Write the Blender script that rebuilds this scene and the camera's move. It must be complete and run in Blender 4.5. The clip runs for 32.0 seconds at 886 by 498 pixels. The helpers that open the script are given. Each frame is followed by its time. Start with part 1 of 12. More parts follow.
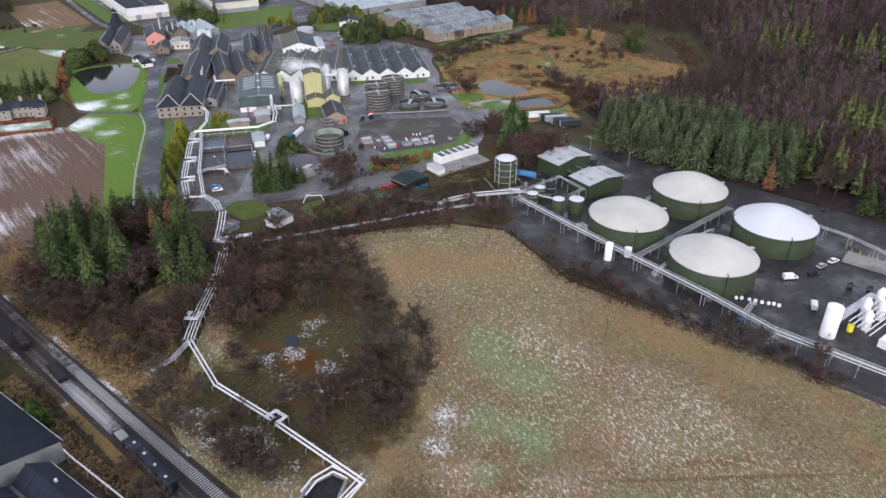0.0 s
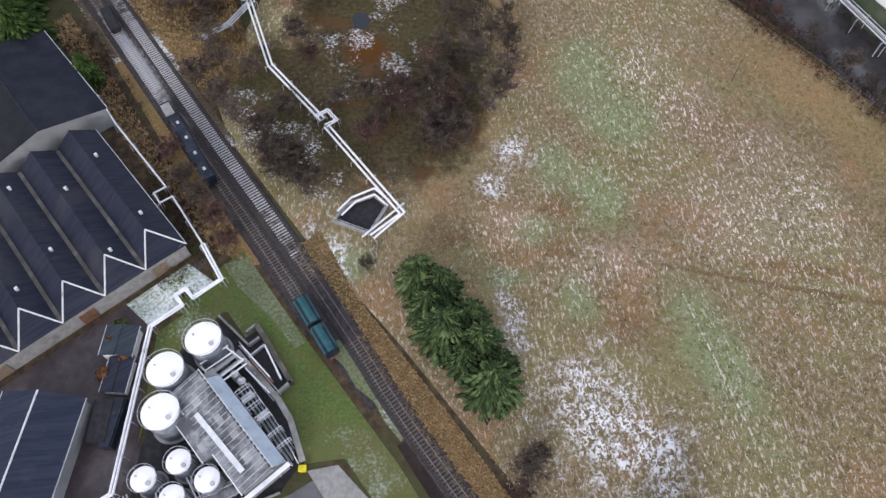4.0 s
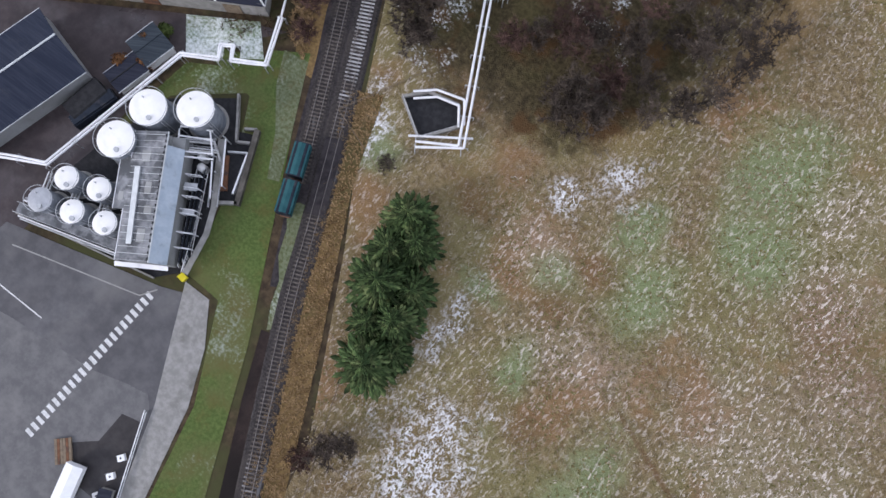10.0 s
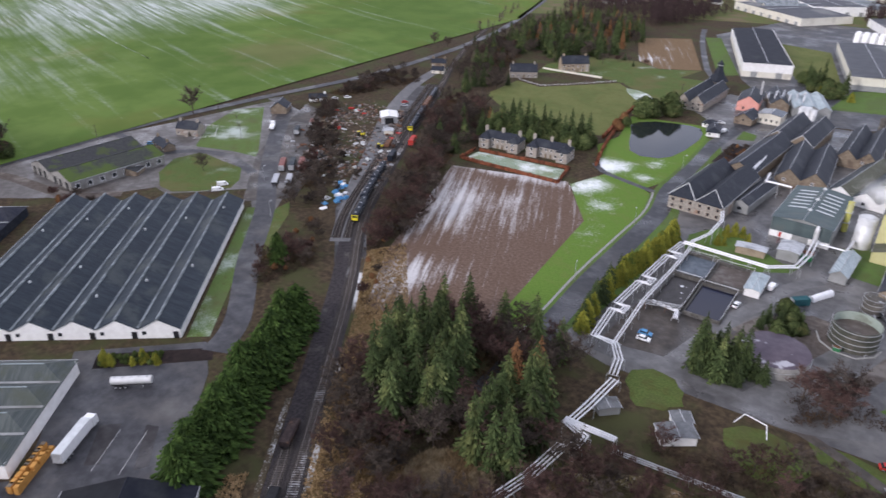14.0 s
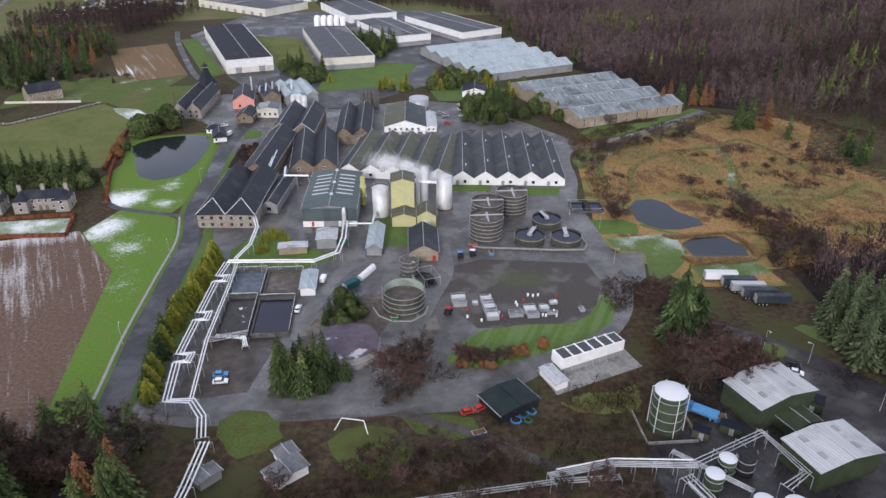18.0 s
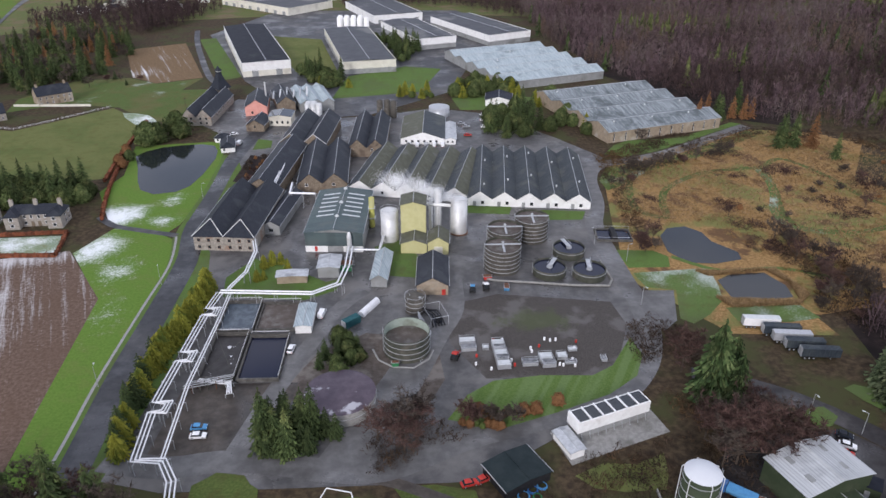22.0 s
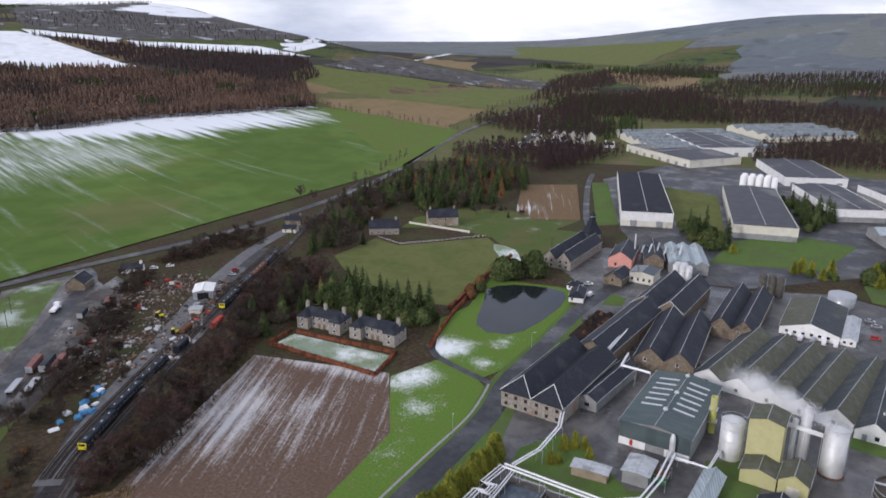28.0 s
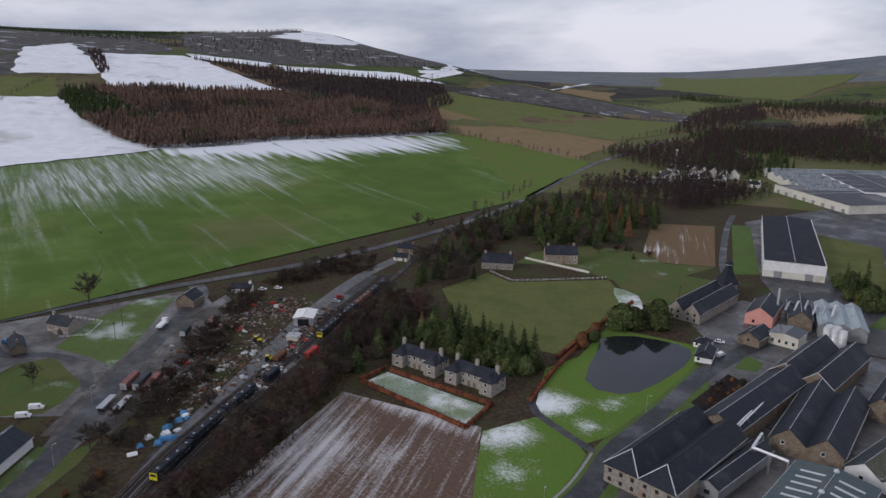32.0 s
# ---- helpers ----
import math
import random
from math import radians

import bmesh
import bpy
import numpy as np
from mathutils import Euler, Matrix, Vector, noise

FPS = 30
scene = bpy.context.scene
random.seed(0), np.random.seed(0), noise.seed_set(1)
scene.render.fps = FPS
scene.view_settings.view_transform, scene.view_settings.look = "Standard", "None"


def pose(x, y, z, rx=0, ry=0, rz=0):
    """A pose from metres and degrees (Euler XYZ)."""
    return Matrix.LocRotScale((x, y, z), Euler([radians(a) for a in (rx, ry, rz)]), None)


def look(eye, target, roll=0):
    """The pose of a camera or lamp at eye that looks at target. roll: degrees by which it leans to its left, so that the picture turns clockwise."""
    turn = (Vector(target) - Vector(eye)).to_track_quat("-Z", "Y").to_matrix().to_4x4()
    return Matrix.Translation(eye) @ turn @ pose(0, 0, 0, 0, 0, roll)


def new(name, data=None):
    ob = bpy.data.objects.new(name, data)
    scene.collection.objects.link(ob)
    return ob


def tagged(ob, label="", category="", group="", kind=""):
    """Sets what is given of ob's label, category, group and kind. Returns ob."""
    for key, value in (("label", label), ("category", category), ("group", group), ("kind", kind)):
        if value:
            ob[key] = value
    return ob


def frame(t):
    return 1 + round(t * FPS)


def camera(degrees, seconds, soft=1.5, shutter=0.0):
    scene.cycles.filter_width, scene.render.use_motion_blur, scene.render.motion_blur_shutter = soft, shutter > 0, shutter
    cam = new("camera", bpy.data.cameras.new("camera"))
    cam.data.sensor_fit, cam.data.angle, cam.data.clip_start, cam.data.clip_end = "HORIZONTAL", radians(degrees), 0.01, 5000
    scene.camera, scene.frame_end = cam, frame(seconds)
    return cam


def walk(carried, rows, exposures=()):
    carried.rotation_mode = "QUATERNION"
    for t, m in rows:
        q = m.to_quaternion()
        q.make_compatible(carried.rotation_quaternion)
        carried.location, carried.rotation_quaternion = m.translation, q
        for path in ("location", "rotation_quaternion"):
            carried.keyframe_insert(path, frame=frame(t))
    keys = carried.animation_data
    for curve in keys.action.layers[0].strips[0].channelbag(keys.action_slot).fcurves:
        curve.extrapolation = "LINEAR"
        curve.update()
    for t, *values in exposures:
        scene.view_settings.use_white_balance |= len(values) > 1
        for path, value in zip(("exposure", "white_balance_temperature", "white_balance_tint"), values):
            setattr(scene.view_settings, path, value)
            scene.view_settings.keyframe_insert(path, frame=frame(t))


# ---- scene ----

# ---------------------------------------------------------------- camera: a drone, seconds, place, heading, tilt down, lean
cam = camera(63.60, 32.0, soft=1.5, shutter=0.22)
PATH = [
    (0, -28.11, -51.58, 130.27, 16.71, 29.88, 0.06),
    (0.5, -24.80, -48.26, 129.82, 14.13, 29.73, -0.01),
    (1, -21.60, -44.78, 129.42, 12.03, 32.55, -0.27),
    (1.5, -18.63, -41.03, 129.13, 10.00, 35.01, -0.42),
    (2, -15.98, -37.05, 128.97, 7.87, 43.27, -0.76),
    (2.5, -13.54, -32.79, 129.02, 5.82, 51.86, -1.04),
    (4.5, -5.24, -14.37, 131.16, 1.56, 60.85, 0.06),
    (5, -3.36, -9.65, 131.64, 0.60, 63.27, 0.28),
    (5.5, -1.60, -4.87, 132.01, 0.03, 67.89, 0.42),
    (6, 0.00, -0.00, 132.16, -0.00, 73.09, 0.40),
    (6.5, 1.46, 4.84, 132.11, -0.14, 78.56, 0.19),
    (7, 2.80, 9.62, 131.94, -0.12, 80.81, 0.26),
    (7.5, 4.10, 14.27, 131.81, 0.16, 83.85, 0.43),
    (8, 5.31, 18.89, 131.66, -0.10, 89.47, 0.00),
    (8.5, 6.67, 23.44, 131.55, -0.85, 87.22, -0.50),
    (9, 8.34, 27.85, 131.33, -4.85, 81.25, -1.53),
    (9.5, 9.97, 32.06, 130.74, -25.53, 81.72, 0.44),
    (10, 11.09, 35.85, 129.93, -43.44, 81.97, 1.47),
    (10.5, 11.57, 38.89, 129.28, -44.66, 74.67, 0.46),
    (11, 11.70, 41.22, 128.99, -44.19, 60.22, 0.32),
    (11.5, 11.57, 43.08, 128.91, -43.23, 45.65, 0.49),
    (12, 11.29, 44.99, 128.78, -42.76, 31.62, 0.31),
    (12.5, 11.13, 47.10, 128.55, -42.50, 29.58, 0.48),
    (13, 11.04, 49.45, 128.29, -42.35, 29.51, 0.59),
    (13.5, 11.02, 51.70, 128.04, -41.93, 28.00, 0.74),
    (14, 10.93, 53.81, 127.88, -34.25, 27.80, 0.59),
    (14.5, 10.67, 55.71, 127.84, -26.89, 27.67, 0.30),
    (15, 10.35, 57.50, 127.92, -19.18, 27.62, 0.06),
    (15.5, 10.08, 59.34, 128.07, -10.10, 27.44, -0.19),
    (17.5, 7.96, 70.19, 128.88, 4.97, 27.70, 0.18),
    (18, 8.15, 73.11, 129.01, 5.01, 27.75, 0.32),
    (18.5, 8.64, 76.13, 129.12, 5.03, 27.81, 0.38),
    (19, 9.37, 79.21, 129.24, 5.02, 27.83, 0.37),
    (19.5, 10.25, 82.34, 129.43, 4.97, 27.95, 0.52),
    (20, 11.26, 85.50, 129.65, 4.93, 27.99, 0.55),
    (20.5, 12.38, 88.66, 129.89, 4.85, 28.02, 0.49),
    (21, 13.60, 91.81, 130.11, 4.75, 28.07, 0.48),
    (21.5, 14.89, 95.05, 130.25, 4.46, 28.10, 0.44),
    (22, 16.22, 98.49, 130.29, 2.43, 28.16, 0.38),
    (22.5, 17.50, 101.97, 130.21, 2.10, 28.18, 0.42),
    (23, 18.70, 105.51, 129.99, 1.15, 28.19, 0.27),
    (23.5, 19.91, 109.06, 129.65, 0.91, 28.20, 0.49),
    (24, 21.15, 112.73, 129.09, -3.18, 28.22, 0.04),
    (24.5, 22.45, 116.61, 128.44, -15.04, 28.19, -0.18),
    (25, 23.67, 120.44, 127.83, -19.53, 28.10, -0.25),
    (25.5, 24.59, 124.04, 127.36, -24.57, 28.02, -0.29),
    (27.5, 25.33, 137.21, 126.51, -30.08, 24.12, 0.19),
    (28, 25.21, 140.40, 126.28, -29.98, 17.23, 0.03),
    (28.5, 25.01, 143.42, 125.88, -29.88, 15.11, 0.12),
    (29, 24.62, 146.44, 125.50, -29.80, 15.06, 0.26),
    (29.5, 24.03, 149.47, 125.19, -31.74, 15.06, 0.34),
    (30, 23.27, 152.64, 124.94, -34.88, 15.07, 0.39),
    (30.5, 22.35, 155.86, 124.74, -37.40, 15.07, 0.52),
    (31, 21.33, 159.06, 124.60, -39.50, 15.10, 0.60),
    (31.5, 20.19, 162.21, 124.49, -40.70, 15.12, 0.64),
    (32, 19.01, 165.31, 124.39, -40.67, 15.12, 0.68),
]
walk(cam, [(t, pose(x, y, z, 90 - tilt, 0, -head) @ pose(0, 0, 0, 0, 0, lean)) for t, x, y, z, head, tilt, lean in PATH],
     [(0, 0.45, 6500, 13), (2, 0.5, 6500, 13), (5, 0.55, 6500, 13), (6, 0.4, 6500, 13), (8, 0.32, 6500, 13), (9, 0.35, 6500, 13), (10, 0.4, 6400, 13), (11, 0.65, 6150, 13), (11.6, 0.98, 6150, 13), (12, 1.36, 6150, 13), (12.5, 1.06, 6250, 13), (13, 0.78, 6350, 15), (14, 0.45, 6500, 16), (15, 0.2, 6550, 17), (18, 0.35, 6500, 13), (25, 0.3, 6500, 13), (28, 0.05, 6500, 13), (29, -0.45, 6500, 13), (30, -0.52, 6500, 13), (32, -0.55, 6500, 13)])

# ---------------------------------------------------------------- overcast winter light
SUN_UP, SUN_ROUND = radians(24), radians(200)
world = bpy.data.worlds.new("overcast_sky")
scene.world = world
world.use_nodes = True
wn, wl = world.node_tree.nodes, world.node_tree.links
wn.clear()
sky = wn.new("ShaderNodeTexSky")
sky.sky_type, sky.sun_disc = "NISHITA", False
sky.sun_elevation, sky.sun_rotation = SUN_UP, SUN_ROUND
sky_bg = wn.new("ShaderNodeBackground")
sky_bg.inputs[1].default_value = 0.14
cloud_bg = wn.new("ShaderNodeBackground")
coord = wn.new("ShaderNodeTexCoord")
squash = wn.new("ShaderNodeMapping")
squash.inputs["Scale"].default_value = (1.9, 1.9, 8.5)
clouds = wn.new("ShaderNodeTexNoise")
clouds.inputs["Scale"].default_value, clouds.inputs["Detail"].default_value, clouds.inputs["Roughness"].default_value = 1.5, 7, 0.55
cloud_ramp = wn.new("ShaderNodeValToRGB")
stops = cloud_ramp.color_ramp.elements
stops[0].position, stops[0].color = 0.36, (0.46, 0.53, 0.70, 1)
stops[1].position, stops[1].color = 0.62, (0.98, 1.01, 1.14, 1)
wl.new(coord.outputs["Generated"], squash.inputs[0])
wl.new(squash.outputs[0], clouds.inputs["Vector"])
wl.new(clouds.outputs[0], cloud_ramp.inputs[0])
wl.new(cloud_ramp.outputs[0], cloud_bg.inputs[0])
# thick cloud, thinner and brighter towards the horizon
rise = wn.new("ShaderNodeSeparateXYZ")
thin = wn.new("ShaderNodeMapRange")
thin.inputs[1].default_value, thin.inputs[2].default_value, thin.inputs[3].default_value, thin.inputs[4].default_value = 0.0, 0.45, 1.16, 1.03
wl.new(coord.outputs["Generated"], rise.inputs[0])
wl.new(rise.outputs[2], thin.inputs[0])
wl.new(thin.outputs[0], cloud_bg.inputs[1])
wl.new(sky.outputs[0], sky_bg.inputs[0])
both = wn.new("ShaderNodeMixShader")
both.inputs[0].default_value = 0.86
world_out = wn.new("ShaderNodeOutputWorld")
wl.new(sky_bg.outputs[0], both.inputs[1])
wl.new(cloud_bg.outputs[0], both.inputs[2])
wl.new(both.outputs[0], world_out.inputs[0])
sun = new("sun", bpy.data.lights.new("sun", "SUN"))
sun.data.energy, sun.data.angle, sun.data.color = 1.5, radians(12), (1.0, 0.965, 0.965)
sun.matrix_world = look((math.sin(SUN_ROUND) * math.cos(SUN_UP) * 900, math.cos(SUN_ROUND) * math.cos(SUN_UP) * 900, math.sin(SUN_UP) * 900), (0, 0, 0))

# ---------------------------------------------------------------- materials
class Mat:
    """A node material in short form."""

    def __init__(self, name, rough=0.85, metal=0.0, spec=0.3):
        self.m = bpy.data.materials.new(name)
        self.m.use_nodes = True
        self.n, self.l = self.m.node_tree.nodes, self.m.node_tree.links
        self.b = self.n["Principled BSDF"]
        self.b.inputs["Roughness"].default_value, self.b.inputs["Metallic"].default_value = rough, metal
        self.b.inputs["Specular IOR Level"].default_value = spec
        self.geo = self.n.new("ShaderNodeNewGeometry")
        self.pos = self.geo.outputs["Position"]

    def put(self, socket, value):
        if isinstance(value, (int, float)):
            socket.default_value = value
        elif isinstance(value, tuple):
            socket.default_value = (*value, 1) if len(value) == 3 and socket.type == "RGBA" else value
        else:
            self.l.new(value, socket)

    def mapped(self, scale=(1, 1, 1), turn=0.0, vec=None):
        """Turned about the upright axis first, then scaled along the turned axes."""
        k, j = self.n.new("ShaderNodeMapping"), self.n.new("ShaderNodeMapping")
        k.inputs["Rotation"].default_value = (0, 0, turn)
        j.inputs["Scale"].default_value = scale
        self.l.new(vec or self.pos, k.inputs[0])
        self.l.new(k.outputs[0], j.inputs[0])
        return j.outputs[0]

    def noise(self, scale, detail=4, rough=0.6, vec=None):
        k = self.n.new("ShaderNodeTexNoise")
        k.inputs["Scale"].default_value, k.inputs["Detail"].default_value, k.inputs["Roughness"].default_value = scale, detail, rough
        self.l.new(vec or self.pos, k.inputs["Vector"])
        return k.outputs[0]

    def wave(self, scale, distort=0.0, vec=None, detail=2):
        k = self.n.new("ShaderNodeTexWave")
        k.inputs["Scale"].default_value, k.inputs["Distortion"].default_value, k.inputs["Detail"].default_value = scale, distort, detail
        self.l.new(vec or self.pos, k.inputs["Vector"])
        return k.outputs["Fac"]

    def step(self, fac, low, high):
        k = self.n.new("ShaderNodeMapRange")
        k.interpolation_type = "SMOOTHSTEP"
        k.inputs[1].default_value, k.inputs[2].default_value = low, high
        self.l.new(fac, k.inputs[0])
        return k.outputs[0]

    def math(self, op, a, b=0.0):
        k = self.n.new("ShaderNodeMath")
        k.operation = op
        self.put(k.inputs[0], a)
        self.put(k.inputs[1], b)
        return k.outputs[0]

    def mix(self, fac, a, b, blend="MIX"):
        k = self.n.new("ShaderNodeMix")
        k.data_type, k.blend_type = "RGBA", blend
        self.put(k.inputs[0], fac)
        self.put(k.inputs[6], a)
        self.put(k.inputs[7], b)
        return k.outputs[2]

    def near(self, x, y, rx, ry, turn=0.0):
        """1 inside an ellipse of the plan, falling to 0 at its rim."""
        k = self.n.new("ShaderNodeMapping")
        k.vector_type = "TEXTURE"
        k.inputs["Location"].default_value, k.inputs["Scale"].default_value, k.inputs["Rotation"].default_value = (x, y, 0), (rx, ry, 1e6), (0, 0, turn)
        self.l.new(self.pos, k.inputs[0])
        v = self.n.new("ShaderNodeVectorMath")
        v.operation = "LENGTH"
        self.l.new(k.outputs[0], v.inputs[0])
        return self.math("SUBTRACT", 1.0, v.outputs["Value"])

    def bump(self, height, strength=0.3, dist=0.1):
        k = self.n.new("ShaderNodeBump")
        k.inputs["Strength"].default_value, k.inputs["Distance"].default_value = strength, dist
        self.l.new(height, k.inputs["Height"])
        self.l.new(k.outputs[0], self.b.inputs["Normal"])

    def done(self, colour):
        self.put(self.b.inputs["Base Color"], colour)
        return self.m


def surf(name, a, b, scale=1.0, c=None, cscale=0.12, cut=(0.5, 0.65), rough=0.85, metal=0.0, spec=0.12, bump=0.25, rnd=0.0, island=0.0, dist=0.08, wet=0.0):
    """Two colours in fine grain, a third in large stains."""
    k = Mat(name, rough, metal, spec)
    fine = k.noise(scale, 5, 0.65)
    col = k.mix(k.step(fine, 0.35, 0.68), a, b)
    if c:
        col = k.mix(k.step(k.noise(cscale, 5, 0.6), *cut), col, c)
    for kind, amount in (("object", rnd), ("island", island)):
        if not amount:
            continue
        r = k.n.new("ShaderNodeObjectInfo").outputs["Random"] if kind == "object" else k.geo.outputs["Random Per Island"]
        v = k.n.new("ShaderNodeMapRange")
        v.inputs[3].default_value, v.inputs[4].default_value = 1 - amount, 1 + amount
        k.l.new(r, v.inputs[0])
        h = k.n.new("ShaderNodeHueSaturation")
        k.l.new(v.outputs[0], h.inputs["Value"])
        k.l.new(col, h.inputs["Color"])
        col = h.outputs[0]
    if wet:
        damp = k.step(k.noise(0.055, 5, 0.65), 0.46, 0.66)
        k.put(k.b.inputs["Roughness"], k.math("SUBTRACT", rough, k.math("MULTIPLY", damp, wet)))
        k.put(k.b.inputs["Specular IOR Level"], k.math("ADD", spec, k.math("MULTIPLY", damp, 0.35)))
    if bump:
        k.bump(fine, bump, dist)
    return k.done(col)


def sheet(name, a, b, stain, turn, pitch=1.0, rough=0.55, metal=0.0, seam=2.0):
    """Profiled sheet: ribs running along one way, streaked by the weather. pitch: ribs a metre; turn: the rib's way."""
    k = Mat(name, max(rough, 0.55), metal, 0.11)
    along = k.mapped((1, 1, 1), turn)
    ribs = k.wave(pitch * 0.32, 0.0, along, 0)
    streak = k.noise(1.0, 5, 0.6, k.mapped((1.4, 0.07, 0.3), turn))
    col = k.mix(k.step(streak, 0.36, 0.66), a, b)
    col = k.mix(k.step(k.noise(0.09, 5, 0.65), 0.5, 0.68), col, stain)
    col = k.mix(k.math("MULTIPLY", k.step(ribs, 0.6, 1.0), 0.22), col, (0.02, 0.02, 0.02))
    k.bump(ribs, 0.35, 0.06)
    return k.done(col)


def grass(name, a, b, c, frost=None, level=(0.62, 0.75)):
    k = Mat(name, 0.95, 0, 0.1)
    n1, n2, n3 = k.noise(1.6, 6, 0.7), k.noise(0.05, 4, 0.6), k.noise(6.0, 3, 0.7)
    col = k.mix(k.step(n1, 0.35, 0.65), a, b)
    col = k.mix(k.step(n2, 0.45, 0.65), col, c)
    col = k.mix(k.math("MULTIPLY", k.step(k.noise(0.22, 5, 0.7), 0.48, 0.66), 0.45), col, tuple(v * w for v, w in zip(c, (0.95, 0.72, 0.62))))
    if frost:
        f = k.math("ADD", k.math("MULTIPLY", k.noise(0.045, 3, 0.55), 0.7), k.math("MULTIPLY", n1, 0.3))
        col = k.mix(k.step(f, *level), col, frost)
    k.bump(n3, 0.5, 0.12)
    return k.done(col)


M = {}


def sleeper_wood(name, x, y, rx, ry):
    """Weathered sleepers, rimed with frost on one stretch of line."""
    k = Mat(name, 0.95, 0, 0.1)
    n1, info = k.noise(2.0, 4, 0.7), k.n.new("ShaderNodeObjectInfo")
    col = k.mix(k.step(n1, 0.35, 0.65), (0.075, 0.064, 0.057), (0.138, 0.119, 0.106))
    rime = k.math("ADD", k.near(x, y, rx, ry, 0.57), k.math("MULTIPLY", k.math("SUBTRACT", k.noise(0.35, 4, 0.7), 0.5), 1.6))
    rime = k.math("MAXIMUM", k.step(rime, 0.1, 0.4), k.math("MULTIPLY", k.step(k.noise(0.06, 4, 0.7), 0.58, 0.64), 0.5))
    return k.done(k.mix(k.math("MULTIPLY", rime, 0.62), col, (0.66, 0.66, 0.67)))


def frosted_ballast():
    """Oily dark ballast, with one frosted stretch on the siding."""
    k = Mat("track_ballast", 0.95, 0, 0.1)
    n1 = k.noise(3.0, 5, 0.7)
    col = k.mix(k.step(n1, 0.35, 0.65), (0.026, 0.023, 0.023), (0.062, 0.055, 0.052))
    col = k.mix(k.math("MULTIPLY", k.step(k.noise(0.1, 4, 0.6), 0.5, 0.68), 0.5), col, (0.072, 0.062, 0.056))
    rime = k.math("ADD", k.near(-76.5, 113, 2.4, 22, 0.57), k.math("MULTIPLY", k.math("SUBTRACT", k.noise(0.8, 4, 0.7), 0.5), 1.2))
    streak = k.noise(0.5, 4, 0.65, k.mapped((1.0, 0.12, 1), radians(-33)))
    col = k.mix(k.math("MULTIPLY", k.step(streak, 0.60, 0.70), 0.22), col, (0.42, 0.42, 0.42))
    k.bump(n1, 0.5, 0.08)
    return k.done(k.mix(k.math("MULTIPLY", k.step(rime, 0.05, 0.6), 0.36), col, (0.60, 0.60, 0.61)))


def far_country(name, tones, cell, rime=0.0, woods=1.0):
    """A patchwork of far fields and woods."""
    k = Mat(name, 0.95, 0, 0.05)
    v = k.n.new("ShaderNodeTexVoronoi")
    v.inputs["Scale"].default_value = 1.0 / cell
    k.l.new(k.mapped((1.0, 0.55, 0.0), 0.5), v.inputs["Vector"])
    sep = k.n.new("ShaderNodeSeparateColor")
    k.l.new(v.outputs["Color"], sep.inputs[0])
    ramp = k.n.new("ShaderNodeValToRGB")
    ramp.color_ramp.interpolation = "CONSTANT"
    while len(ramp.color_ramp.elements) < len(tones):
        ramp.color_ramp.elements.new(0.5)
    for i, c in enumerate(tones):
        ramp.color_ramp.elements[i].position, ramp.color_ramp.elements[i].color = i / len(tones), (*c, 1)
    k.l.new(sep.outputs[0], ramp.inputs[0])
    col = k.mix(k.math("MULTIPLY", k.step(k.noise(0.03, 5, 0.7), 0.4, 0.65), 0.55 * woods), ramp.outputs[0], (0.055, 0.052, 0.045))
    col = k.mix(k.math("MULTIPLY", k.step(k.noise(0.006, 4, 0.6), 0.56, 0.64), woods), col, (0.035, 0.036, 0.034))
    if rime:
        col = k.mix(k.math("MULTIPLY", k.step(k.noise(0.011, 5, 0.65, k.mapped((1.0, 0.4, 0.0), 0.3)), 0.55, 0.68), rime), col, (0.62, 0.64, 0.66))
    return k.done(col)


M["far_country"] = far_country("far_country", ((0.10, 0.12, 0.04), (0.05, 0.045, 0.042), (0.19, 0.14, 0.08), (0.085, 0.11, 0.035), (0.045, 0.05, 0.04), (0.14, 0.12, 0.06), (0.06, 0.055, 0.05)), 210)
# haze put into the base colour: pale blue-grey tones, dark woods weakened
M["far_moor_hazed"] = far_country("far_moor_hazed", ((0.150, 0.168, 0.182), (0.160, 0.176, 0.187), (0.142, 0.158, 0.172), (0.172, 0.184, 0.178), (0.150, 0.170, 0.183), (0.182, 0.186, 0.176)), 420, 0.12, 0.3)
M["scrub"] = surf("scrub_ground", (0.036, 0.026, 0.018), (0.086, 0.062, 0.036), 0.5, (0.055, 0.056, 0.024), 0.05, (0.46, 0.62), 0.95, bump=0.6, dist=0.3)
M["asphalt"] = surf("wet_asphalt", (0.036, 0.036, 0.041), (0.060, 0.060, 0.065), 0.35, (0.096, 0.090, 0.086), 0.05, (0.46, 0.70), 0.55, spec=0.24, bump=0.06, wet=0.18)
M["apron_dark"] = surf("dark_worn_asphalt", (0.078, 0.076, 0.080), (0.108, 0.105, 0.108), 0.35, (0.14, 0.135, 0.133), 0.06, (0.5, 0.7), 0.6, spec=0.18, bump=0.06, wet=0.2)
M["apron"] = surf("pale_worn_asphalt", (0.105, 0.103, 0.105), (0.15, 0.146, 0.145), 0.4, (0.19, 0.183, 0.178), 0.07, (0.5, 0.7), 0.6, spec=0.2, bump=0.06)
M["yard"] = surf("gravel_yard", (0.056, 0.046, 0.038), (0.092, 0.078, 0.066), 0.3, (0.030, 0.025, 0.021), 0.05, (0.44, 0.62), 0.55, spec=0.24, bump=0.12, wet=0.4)
M["dark_tar"] = surf("dark_tarmac", (0.024, 0.021, 0.022), (0.040, 0.036, 0.036), 0.4, (0.066, 0.060, 0.058), 0.08, (0.5, 0.7), 0.55, spec=0.24, bump=0.06, wet=0.45)
